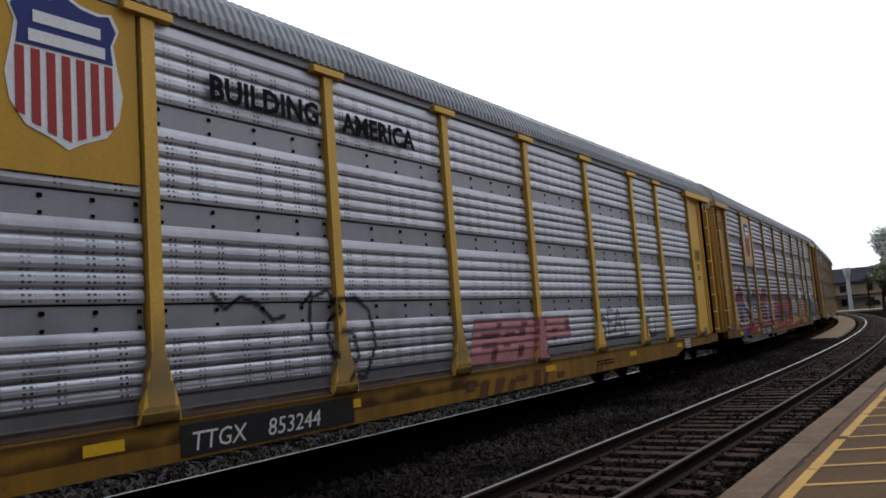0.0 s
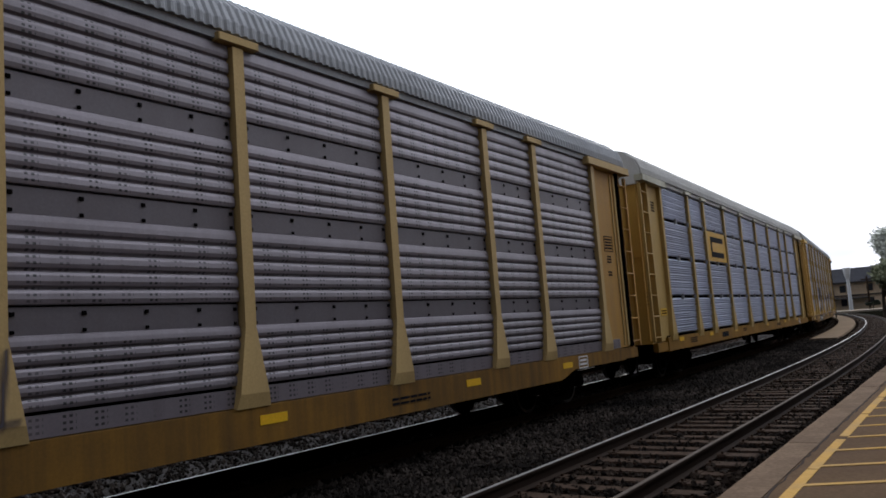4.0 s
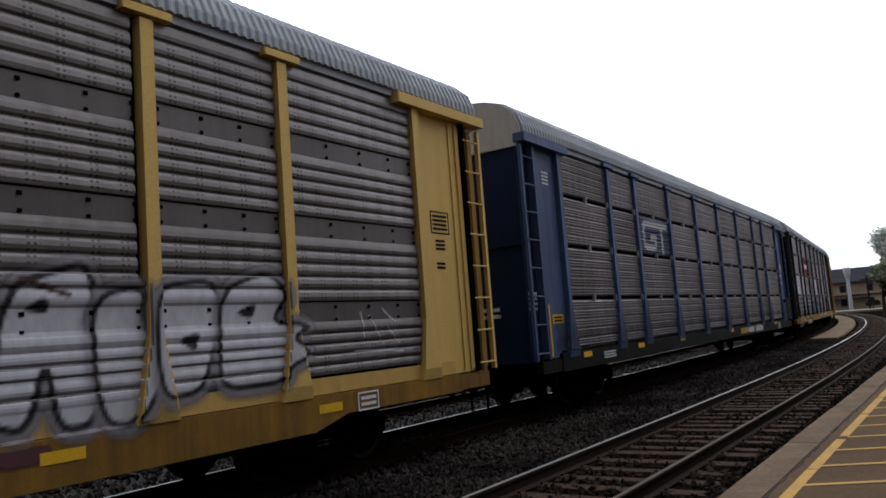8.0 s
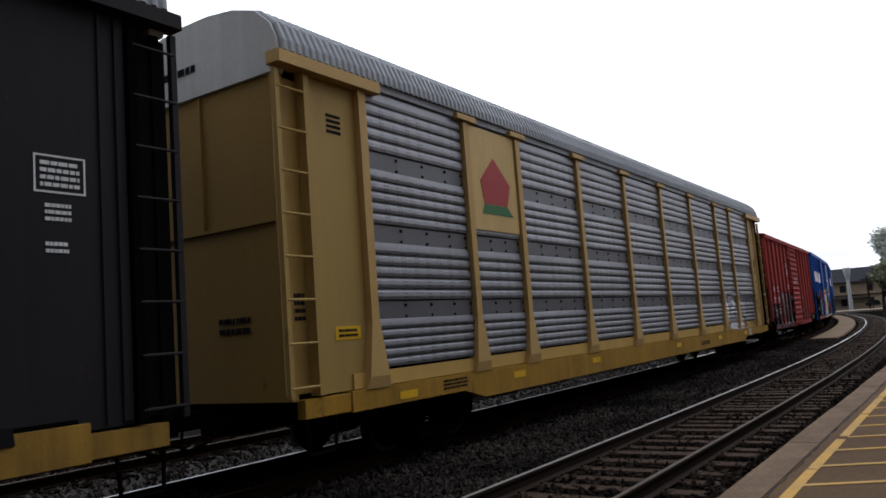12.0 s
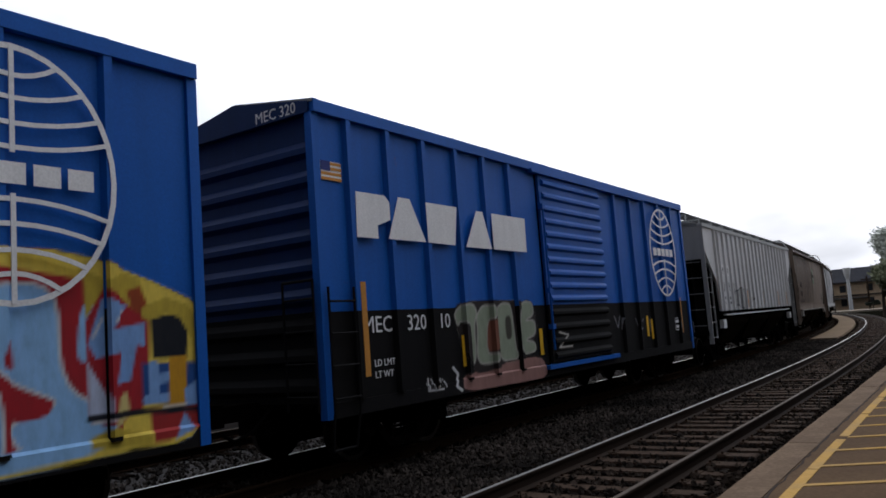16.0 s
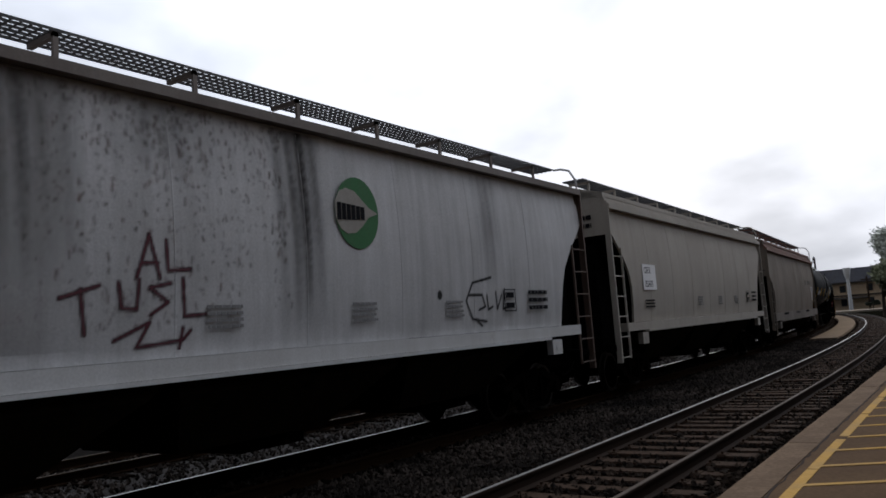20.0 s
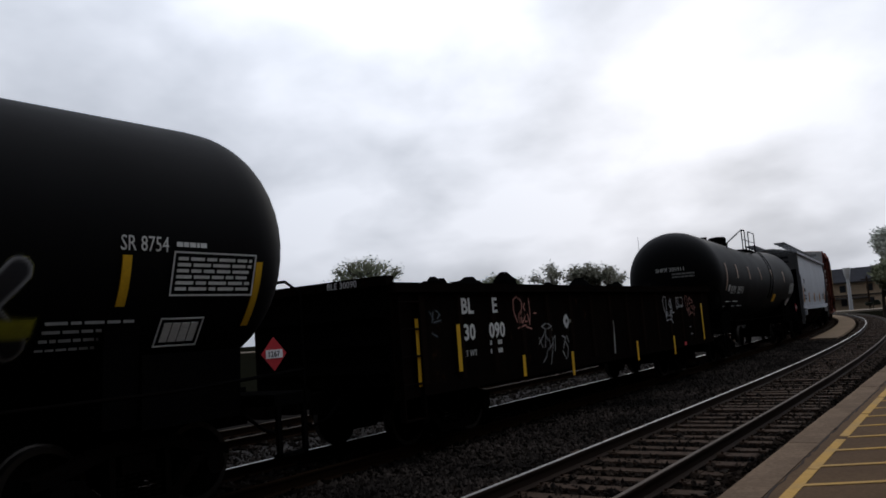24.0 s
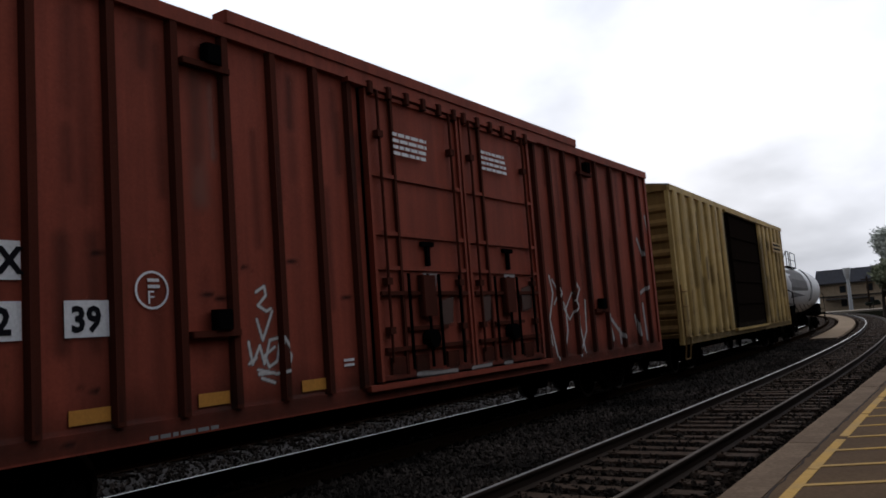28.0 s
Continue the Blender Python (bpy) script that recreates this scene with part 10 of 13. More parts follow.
sp.line(((2.58, 1.17), (2.19, 0.79)), 0.12, INKY)
sp.line(((2.8, 1.45), (2.77, 0.8)), 0.05, INKY)
sp.line(((3.14, 1.01), (3.3, 1.2)), 0.03, PALEG)
sp.line(((3.59, 0.85), (3.77, 1.1)), 0.03, PALEG)
sp.fill(((5.43, 1.56), (5.65, 1.58), (5.61, 1.17), (5.45, 1.21)), (0.36, 0.33, 0.33))
sp.fill(((3.01, 2.22), (3.12, 2.25), (3.15, 2.06), (3.05, 2.06)), (0.33, 0.3, 0.3))
sp.line(((6.31, 2.39), (6.38, 1.98), (6.23, 1.11)), 0.14, INKY)
sp.line(((6.3, 2.32), (6.39, 2.05), (6.62, 1.9)), 0.06, PALEG)
sp.fill(((9.55, 2.06), (9.84, 2.14), (9.89, 1.89), (9.59, 1.73)), PALEG)
sp.fill(((10.34, 2.31), (10.84, 2.35), (11.01, 2.13), (10.63, 1.78), (10.95, 1.33), (10.34, 1.24), (10.31, 1.62)), (0.28, 0.25, 0.26), INKY, 0.05)
sp.fill(((11.49, 2.44), (12.03, 2.3), (12.09, 1.55), (11.81, 1.29), (11.37, 1.31)), PALEG, INKY, 0.05)
sp.fill(((9.56, 1.57), (10.3, 1.58), (10.25, 1.28), (9.5, 1.2)), PALEG, INKY, 0.04)
sp.line(((9.39, 1.09), (11.56, 1.16), (14.62, 1.14)), 0.06, PALEG)
sp.fill(((2.94, 2.3), (3.12, 2.34), (3.19, 2.23), (3.19, 2.06), (3.42, 1.81), (3.61, 1.56), (3.62, 1.37), (3.4, 1.21), (3.24, 1.28), (3.44, 1.41), (3.45, 1.57), (3.2, 1.79), (2.96, 1.97)), (0.27, 0.22, 0.24), INKY, 0.03)
sp.line(((2.99, 2.28), (3.11, 2.28), (3.12, 2.16)), 0.07, (0.36, 0.33, 0.36))
sp.line(((3.43, 1.65), (3.5, 1.5), (3.45, 1.36)), 0.05, (0.5, 0.45, 0.46))
sp.line(((3.15, 1.77), (3.18, 1.49), (3.13, 1.27)), 0.12, (0.22, 0.1, 0.025))
sp.fill(((3.86, 2.32), (4.02, 2.32), (4.01, 2.03), (4.1, 1.78), (4.25, 1.77), (4.31, 2.02), (4.24, 2.26), (4.48, 2.27), (4.55, 2.13), (4.44, 1.82), (4.18, 1.64), (3.94, 1.73), (3.85, 1.96)), (0.27, 0.22, 0.24), INKY, 0.03)
sp.fill(((4.69, 2.28), (5.03, 2.31), (4.98, 2.13), (4.84, 1.8), (4.68, 1.77)), (0.27, 0.22, 0.24), INKY, 0.03)
sp.line(((4.71, 2.26), (5, 2.28)), 0.08, (0.36, 0.33, 0.36))
sp.line(((4.73, 1.77), (4.75, 1.66), (4.95, 1.65)), 0.05, INKY)
sp.line(((4.79, 1.78), (4.8, 1.7), (4.96, 1.69)), 0.03, (0.5, 0.45, 0.46))
sp.fill(((4.56, 1.6), (4.92, 1.61), (4.9, 1.36), (4.54, 1.35)), (0.2, 0.16, 0.17), INKY, 0.03)
sp.fill(((5.29, 2.25), (5.69, 2.26), (5.7, 2.09), (5.36, 2.09)), (0.27, 0.22, 0.24), INKY, 0.03)
sp.line(((5.49, 1.58), (5.73, 1.59), (5.62, 1.46), (5.79, 1.43), (5.5, 1.31), (5.67, 1.25), (5.52, 1.13)), 0.035, (0.5, 0.45, 0.46))
sp.line(((5.52, 1.13), (5.39, 0.99), (5.28, 0.82)), 0.05, (0.27, 0.22, 0.24))
sp.line(((5.9, 1.53), (5.89, 1.24), (5.99, 1.04), (6.14, 0.83)), 0.05, (0.27, 0.22, 0.24))
sp.line(((5.3, 1.99), (5.29, 1.5), (5.14, 0.93)), 0.04, INKY)
sp.line(((3.72, 2.19), (3.71, 1.67), (3.71, 1.21)), 0.04, (0.27, 0.22, 0.24))
sp.line(((4.16, 1.41), (4.19, 1.17), (4.07, 0.97)), 0.05, (0.27, 0.22, 0.24))
sp.line(((4.28, 1.17), (4.75, 1.17)), 0.05, INKY)
sp.line(((6.37, 2.19), (6.5, 1.96), (6.47, 1.6)), 0.05, (0.27, 0.22, 0.24))
sp.line(((3.9, 1.06), (4.36, 1.01), (4.4, 0.93)), 0.06, INKY)
sp.line(((4.17, 0.9), (4.44, 0.9)), 0.04, (0.5, 0.45, 0.46))
sp.line(((2.82, 1), (2.83, 0.77)), 0.09, (0.2, 0.085, 0.09))
sp.line(((3.11, 1.04), (3.12, 0.78)), 0.09, (0.2, 0.085, 0.09))
sp.line(((3.41, 1.04), (3.42, 0.79)), 0.09, (0.2, 0.085, 0.09))
sp.line(((3.67, 1.01), (3.68, 0.81)), 0.09, (0.2, 0.085, 0.09))
sp.line(((4.12, 1), (4.13, 0.81)), 0.09, (0.2, 0.085, 0.09))
sp.line(((9.52, 1.86), (9.74, 2.01), (9.95, 2.09)), 0.08, (0.5, 0.45, 0.46))
sp.line(((10.4, 2.29), (10.82, 2.32), (10.68, 2.14), (10.87, 2.06), (11.18, 2.22), (11.16, 2.34)), 0.05, (0.5, 0.45, 0.46))
sp.line(((11.64, 2.46), (11.92, 2.41), (11.96, 2.31)), 0.04, (0.5, 0.45, 0.46))
sp.line(((10.44, 1.49), (10.76, 1.5), (10.67, 1.33), (10.87, 1.29)), 0.05, (0.5, 0.45, 0.46))
sp.line(((9.45, 1.45), (9.79, 1.41)), 0.05, (0.27, 0.22, 0.24))
sp.line(((12.74, 1.64), (13.27, 1.65), (13.21, 1.39), (12.68, 1.39), (12.74, 1.64)), 0.04, (0.27, 0.22, 0.24))
sp.line(((13.94, 1.76), (14.03, 1.56)), 0.07, (0.27, 0.22, 0.24))
sp.line(((10.85, 0.92), (12.96, 0.95)), 0.05, INKY)
sp.fill(((12.21, 1.81), (12.3, 1.43), (11.79, 1.33), (11.76, 1.7)), (0.2, 0.16, 0.17), INKY, 0.03)
sp.on("graffiti", "smoky black and grey graffiti over the red side")
framed(B1, 3.42, 2.07, 0.23, 0.27, SIGNWHITE, BY, 2, 12)
sp = spray_on(B1, 0.7, 1.8, 3.0, 3.8, 0.02)
sp.tag("sekoy", 0.8, 3.1, 0.9, 0.35, (0.33, 0.16, 0.03), 0.022, 4)
sp.on("graffiti", "thin ochre tag")


def big_blocks(car, y):
    """The white wordmark, drawn as plain slanting blocks."""
    for pts in (((0.74, 3.11), (1.2, 3.11), (1.2, 3.3), (1.5, 3.4), (1.5, 3.66), (1.4, 3.75), (0.76, 3.75)), ((1.44, 3.12), (2.36, 3.12), (2.0, 3.76), (1.72, 3.76)),
                ((2.42, 3.12), (3.17, 3.11), (3.29, 3.75), (2.42, 3.75)), ((3.5, 3.1), (4.33, 3.1), (4.1, 3.74), (3.9, 3.74)), ((4.4, 3.1), (5.6, 3.1), (5.62, 3.74), (4.4, 3.74))):
        outline(car, "wordmark_block", pts, SIGNWHITE, y, "plain white wordmark block")


def globe(car, dc, zc, rx, rz, y):
    def arc(pts, w, name="emblem_line", parent=None, lift=0.0):
        s = Shape()
        x, n = -car["len"] / 2, len(pts)
        ring = pts[0] == pts[-1]
        v, f = [], []
        for i, (px, pz) in enumerate(pts):
            p, q = pts[i - 1 if i else (n - 2 if ring else 0)], pts[i + 1 if i < n - 1 else (1 if ring else n - 1)]
            dx, dz = q[0] - p[0], q[1] - p[1]
            l = math.hypot(dx, dz)
            nx, nz = -dz / l * w / 2, dx / l * w / 2
            for sg, yy in ((1, -y - 0.006 - lift), (-1, -y - 0.006 - lift), (-1, -y), (1, -y)):
                v.append((x + px + sg * nx, yy, pz + sg * nz))
            if i:
                f += [(i * 4 - 4 + k, i * 4 - 4 + (k + 1) % 4, i * 4 + (k + 1) % 4, i * 4 + k) for k in range(4)]
        s.add(v, f)
        return part(name, s, SIGNWHITE, parent or car["ob"])
    e = arc([(dc + rx * math.cos(a * math.pi / 18), zc + rz * math.sin(a * math.pi / 18)) for a in range(37)], 0.055, "emblem")
    e["label"] = "white globe emblem of curved lines"
    for k in (0.33, 0.52, 0.72, 0.9):
        for sg in (-1, 1):
            wid = rx * math.sqrt(1 - k * k)
            arc([(dc + wid * u, zc + sg * rz * (k - (0.13 * (1 - u * u)))) for u in np.linspace(-0.99, 0.99, 9)], 0.045, parent=e, lift=0.004)
    for sg in (-1, 1):
        arc([(dc, zc + sg * rz * 0.16), (dc, zc + sg * rz)], 0.045, parent=e, lift=0.008)
    for k in range(5):
        a = dc - rx * 0.8 + k * rx * 0.33
        outline(car, "wordmark_block", [(a, zc - 0.1), (a + rx * 0.26, zc - 0.1), (a + rx * 0.26, zc + 0.1), (a, zc + 0.1)], SIGNWHITE, y + 0.001, "", e)


def flag(car, y):
    e = plate(car, "flag_decal", 0.16, 0.56, 3.86, 4.12, SIGNWHITE, y, "small faded flag decal")
    x = -car["len"] / 2
    for k in range(4):
        part("stripe", Shape().box(x + 0.16, x + 0.56, -y - 0.010, -y - 0.006, 3.86 + k * 0.07, 3.9 + k * 0.07), AMBER, e)
    part("field", Shape().box(x + 0.16, x + 0.34, -y - 0.014, -y - 0.010, 3.99, 4.12), SIGNBLUE, e)


for car_ in (B2, B3):
    big_blocks(car_, 1.527)
    globe(car_, 13.43, 3.42, 0.985, 1.17, 1.527)
    flag(car_, BY)
    lettering("lettering", "MEC 3180" if car_ is B2 else "MEC 320", 0.16, -car_["len"] / 2 - 0.014, -0.45, 4.78, SIGNWHITE, car_["ob"], "white stencilled end number", 0.95, True)
# blue boxcar with the mural
words(B2, "318", 1.86, 1.74, 0.27, SIGNWHITE, BY, "white lettering", 1.0, 0, 1.0, 0.01)
for d, z0, z1 in ((0.22, 1.2, 1.75),):
    plate(B2, "reflector", d, d + 0.24, z0, z1, REFLECT, BY, "yellow reflector")
sp = spray_on(B2, 0.15, 15.4, 0.72, 2.9, 0.03)
SKYB, GOLD, CRIM, CREAM = (0.27, 0.49, 0.78), (0.74, 0.55, 0.09), (0.36, 0.022, 0.03), (0.58, 0.48, 0.2)
sp.fill(((2.06, 0.73), (2.07, 1.09), (2.44, 1.15), (2.57, 1.82), (3.0, 2.18), (3.45, 2.4), (3.8, 2.62), (4.14, 2.67), (4.45, 2.56), (4.75, 2.7), (5.1, 2.55), (5.5, 2.66), (6.2, 2.58), (6.26, 2.14), (6.07, 0.82), (3, 0.73)), GOLD)
sp.fill(((6.5, 2.5), (7.0, 2.66), (7.67, 2.56), (8.2, 2.66), (9.65, 2.56), (10.7, 2.82), (11.79, 2.64), (14.11, 2.82), (15.67, 2.01), (15.38, 0.83), (12.37, 0.74), (9.4, 0.73), (8.26, 0.72), (6.26, 0.8)), GOLD)
sp.fill(((2.62, 1.22), (2.7, 1.58), (3.22, 2.02), (3.38, 2.34), (4.08, 2.59), (4.44, 2.51), (4.91, 2.56), (5.31, 2.43), (6.4, 2.48), (6.45, 1.46), (5.97, 0.74), (3.63, 0.69), (2.88, 0.82)), CRIM, CRIM, 0.05)
sp.fill(((2.93, 1.49), (3.4, 1.86), (3.58, 2.42), (3.93, 2.46), (3.94, 1.84), (4.22, 1.79), (4.36, 2.46), (4.67, 2.47), (4.58, 0.96), (4.21, 0.95), (4.11, 1.42), (3.9, 1.43), (3.85, 0.95), (3.51, 0.82), (3.43, 1.38), (3.04, 1.33)), SKYB, WHITEP, 0.02)
sp.fill(((4.82, 2.42), (5.22, 2.42), (5.32, 1.79), (5.65, 2.43), (6.2, 2.45), (5.98, 0.83), (5.54, 0.82), (5.36, 1.42), (5.12, 0.82), (4.64, 0.78)), SKYB, WHITEP, 0.02)
sp.fill(((8.67, 1.7), (9.04, 1.7), (9.45, 2.34), (9.49, 2.54), (9.81, 2.57), (9.82, 2.38), (10.34, 2.52), (10.65, 2.75), (10.96, 2.92), (11.22, 2.74), (12.13, 2.59), (12.21, 2.91), (12.8, 2.66), (13.37, 2.56), (14.01, 2.69), (14.69, 2.55), (15.6, 2.16), (15.45, 0.77), (14.15, 0.85), (9.88, 0.74), (8.73, 0.77)), GOLD)
sp.fill(((6.22, 2.45), (6.59, 2.43), (6.46, 1.65), (6.19, 1.5), (6.1, 1.67)), CRIM)
sp.fill(((6.6, 2.47), (7.99, 2.53), (9.71, 2.47), (9.69, 2.34), (6.57, 2.32)), CRIM)
sp.fill(((6.69, 2.28), (7.95, 2.32), (7.91, 1.84), (6.67, 1.85)), SKYB, WHITEP, 0.02)
sp.fill(((8.05, 2.34), (9.51, 2.34), (9.43, 1.7), (8.03, 1.72)), CREAM)
sp.fill(((6.47, 1.69), (7.36, 1.75), (7.41, 1.48), (8.39, 1.48), (8.26, 0.84), (6.82, 0.75), (6.41, 1.07)), SKYB, WHITEP, 0.015)
sp.fill(((6.62, 1.84), (8.05, 1.84), (8.19, 1.49), (7.5, 1.47), (7.41, 1.77), (6.61, 1.75)), CRIM)
sp.fill(((8.44, 1.71), (9.54, 1.67), (9.45, 0.74), (8.3, 0.74)), GOLD)
sp.fill(((8.5, 1.66), (9.2, 1.64), (9.1, 1.2), (8.45, 1.2)), (0.55, 0.36, 0.12))
sp.fill(((7.23, 0.75), (7.43, 0.86), (7.64, 0.71)), CRIM)
sp.fill(((5.94, 0.71), (6.26, 0.96), (6.44, 0.78)), CRIM)
sp.fill(((9.35, 1.39), (9.44, 1.8), (9.45, 2.11), (9.77, 2.38), (10.34, 2.6), (10.99, 2.71), (11.72, 2.59), (12.87, 2.64), (13.99, 2.51), (14.78, 2.33), (14.8, 1.46), (14.29, 0.84), (13.43, 0.85), (12.05, 0.79), (10.85, 0.78), (9.96, 0.72), (9.45, 0.92)), CRIM)
sp.fill(((9.42, 1.42), (9.5, 1.64), (9.7, 1.74), (9.62, 1.94), (9.86, 2.34), (10.14, 2.47), (10.55, 2.63), (10.93, 2.52), (11, 2.06), (10.86, 1.75), (10.39, 1.74), (10.12, 1.82), (10.1, 1.96), (10, 1.76), (10, 1.31), (10.29, 1.24), (10.26, 1.49), (10.8, 1.44), (11.02, 1.2), (11.01, 0.93), (10.01, 0.75), (9.7, 0.96), (9.49, 1.14)), SKYB, WHITEP, 0.03)
sp.fill(((11.13, 2.53), (11.59, 2.58), (11.88, 2.39), (11.86, 1.94), (11.56, 1.76), (11.38, 1.63), (11.55, 1.33), (11.67, 1.18), (11.19, 1.18), (11.11, 1.51), (11.29, 1.87), (11.21, 2.01), (11.11, 1.83)), SKYB, WHITEP, 0.03)
sp.fill(((12.12, 2.49), (12.79, 2.53), (12.88, 1.95), (13.3, 1.55), (13.34, 0.89), (12.93, 0.83), (12.72, 1.22), (12.73, 1.48), (12.22, 1.47), (12.02, 1.78)), SKYB, WHITEP, 0.03)
sp.fill(((13.11, 2.42), (13.85, 2.45), (13.87, 1.51), (14.37, 1.18), (14.15, 0.91), (13.52, 0.92), (13.36, 1.21), (13.9, 1.34), (13.47, 1.54), (13.23, 1.72), (13.07, 1.89)), SKYB, WHITEP, 0.03)
sp.fill(((14.07, 2.21), (14.22, 2.33), (14.27, 1.73), (14.02, 1.68)), SKYB)
sp.fill(((14.27, 1.79), (14.55, 2.14), (14.62, 1.77), (14.75, 1.46), (14.49, 1.41)), SKYB)
sp.fill(((12.31, 1.82), (12.43, 2.1), (12.52, 1.71)), CRIM)
sp.fill(((13.31, 1.72), (13.42, 1.99), (13.46, 1.65)), CRIM)
sp.fill(((12.11, 1.43), (12.73, 1.43), (12.76, 1.27), (12.14, 1.27)), CRIM)
sp.fill(((13.46, 1.32), (13.82, 1.4), (13.76, 1.24), (13.45, 1.21)), CRIM)
sp.fill(((10.11, 1.8), (10.24, 1.8), (10.25, 1.49), (10.34, 1.28), (10.19, 1.27), (10.14, 1.46)), WHITEP)
sp.fill(((9.72, 1.07), (10.24, 1.08), (11.07, 1.06), (11.07, 0.75), (9.96, 0.72)), SKYB)
sp.fill(((11.1, 1.06), (11.67, 1.03), (11.54, 0.82), (11.12, 0.79)), SKYB)
sp.fill(((12.56, 0.98), (13.61, 0.97), (14.17, 1.08), (14.41, 1.12), (14.29, 0.84), (13.42, 0.8), (12.62, 0.79)), SKYB)
STEELB, PALEB, OLIVE = (0.2, 0.36, 0.66), (0.5, 0.56, 0.72), (0.5, 0.37, 0.05)
sp.fill(((14.12, 2.08), (14.3, 2.39), (14.66, 2.42), (14.81, 2.22), (14.79, 1.7), (14.71, 1.2), (14.38, 1.06), (14.14, 1.13)), CRIM, sharp=True)
sp.fill(((14.11, 2.57), (14.36, 2.48), (14.52, 2.56), (14.71, 2.5), (14.8, 2.22), (14.61, 2.2), (14.53, 2.28), (14.32, 2.4), (14.12, 2.1)), OLIVE, sharp=True)
sp.fill(((14.56, 2.37), (14.71, 2.42), (14.8, 2.22), (14.78, 2.1), (14.62, 2.18)), (0.3, 0.06, 0.02), sharp=True)
sp.fill(((14.14, 1.86), (14.3, 2.31), (14.56, 2.22), (14.36, 1.99), (14.76, 2.05), (14.75, 1.81), (14.66, 1.83), (14.58, 1.48), (14.39, 1.46), (14.46, 1.77), (14.22, 1.72)), STEELB, sharp=True)
sp.fill(((14.13, 1.69), (14.35, 1.32), (14.35, 1.16), (14.14, 1.18)), PALEB, sharp=True)
sp.fill(((14.82, 2.09), (15.14, 2.14), (15.28, 2.02), (15.25, 1.67), (14.84, 1.68)), (0.012, 0.014, 0.02), sharp=True)
sp.line(((14.8, 2.15), (15.01, 2.22), (15.23, 2.16), (15.39, 1.89), (15.41, 1.62), (15.28, 1.27)), 0.16, OLIVE)
sp.fill(((14.71, 1.64), (15.47, 1.61), (15.45, 1.17), (14.71, 1.23)), (0.02, 0.075, 0.25), sharp=True)
sp.line(((14.84, 1.6), (14.84, 1.3)), 0.12, STEELB)
sp.line(((14.84, 1.46), (15.01, 1.48)), 0.1, STEELB)
sp.line(((14.76, 1.27), (15.42, 1.28)), 0.1, STEELB)
sp.fill(((15.03, 1.68), (15.25, 1.69), (15.22, 1.18), (15.01, 1.18)), (0.55, 0.27, 0.02), sharp=True)
sp.fill(((15.2, 1.34), (15.43, 1.45), (15.45, 1.14), (15.22, 1.15)), STEELB, sharp=True)
sp.fill(((14.79, 1.18), (15.45, 1.16), (15.45, 0.94), (14.98, 0.84), (14.81, 0.84)), (0.34, 0.03, 0.03), sharp=True)
sp.fill(((15.06, 0.84), (15.2, 1.1), (15.31, 0.92)), STEELB, sharp=True)
sp.fill(((14.14, 0.98), (14.38, 1.05), (14.79, 0.92), (14.8, 0.82), (14.14, 0.88)), OLIVE, sharp=True)
sp.fill(((14.42, 1.35), (14.54, 1.37), (14.57, 1.14), (14.37, 1.05)), CREAM, sharp=True)
sp.line(((14.18, 1.12), (14.37, 1.13)), 0.025, WHITEP)
sp.line(((14.94, 1.17), (15.22, 1.17)), 0.025, WHITEP)
sp.line(((14.2, 1.93), (14.3, 2.11)), 0.025, WHITEP)
sp.line(((14.4, 2.07), (14.51, 2.18)), 0.025, WHITEP)
sp.line(((14.14, 1.16), (14.71, 1.16), (15.45, 1.11)), 0.06, (0.012, 0.014, 0.02))
sp.fill(((11.48, 0.78), (11.67, 0.99), (11.99, 0.75)), CRIM)
sp.fill(((12.16, 0.92), (12.34, 1.05), (12.59, 0.77), (12.19, 0.75)), CRIM)
sp.line(((9.99, 0.86), (10.08, 0.76), (10.1, 0.88)), 0.03, (0.2, 0.05, 0.16))
sp.line(((10.15, 0.81), (10.22, 0.84), (10.22, 0.75)), 0.03, (0.2, 0.05, 0.16))
sp.line(((10.26, 0.85), (10.34, 0.76)), 0.03, (0.2, 0.05, 0.16))
sp.line(((10.41, 0.93), (10.46, 0.78), (10.53, 0.92)), 0.03, (0.2, 0.05, 0.16))
sp.line(((10.56, 0.89), (10.58, 0.78)), 0.03, (0.2, 0.05, 0.16))
sp.line(((10.64, 0.9), (10.74, 0.78)), 0.03, (0.2, 0.05, 0.16))
sp.line(((10.79, 0.9), (10.85, 0.78)), 0.03, (0.2, 0.05, 0.16))
sp.line(((8.7, 1.67), (8.8, 1.7), (8.77, 1.52), (8.91, 1.61)), 0.05, CRIM)
sp.line(((8.91, 1.47), (9.02, 1.57), (9.1, 1.4), (9.13, 1.56)), 0.05, CRIM)
sp.line(((8.71, 1.25), (8.78, 1.31), (8.82, 1.13)), 0.05, CRIM)
sp.line(((8.85, 1.27), (8.99, 1.26), (8.92, 1.11)), 0.05, CRIM)
sp.line(((8.72, 0.94), (8.82, 1.03), (8.86, 0.85)), 0.05, CRIM)
sp.line(((8.93, 1.01), (9, 0.84), (9.07, 0.98)), 0.05, CRIM)
sp.on("graffiti", "bright mural of blue letters with red edges on yellow")
sp = spray_on(B2, 0.02, 3.0, 0.74, 2.85, 0.014)
MISTY, PINKISH = (0.34, 0.38, 0.47), (0.19, 0.14, 0.22)
sp.fill(((0.78, 1.72), (1.6, 1.7), (2.45, 1.5), (2.4, 1.2), (1.6, 1.1), (0.7, 1.2)), (0.035, 0.037, 0.045))
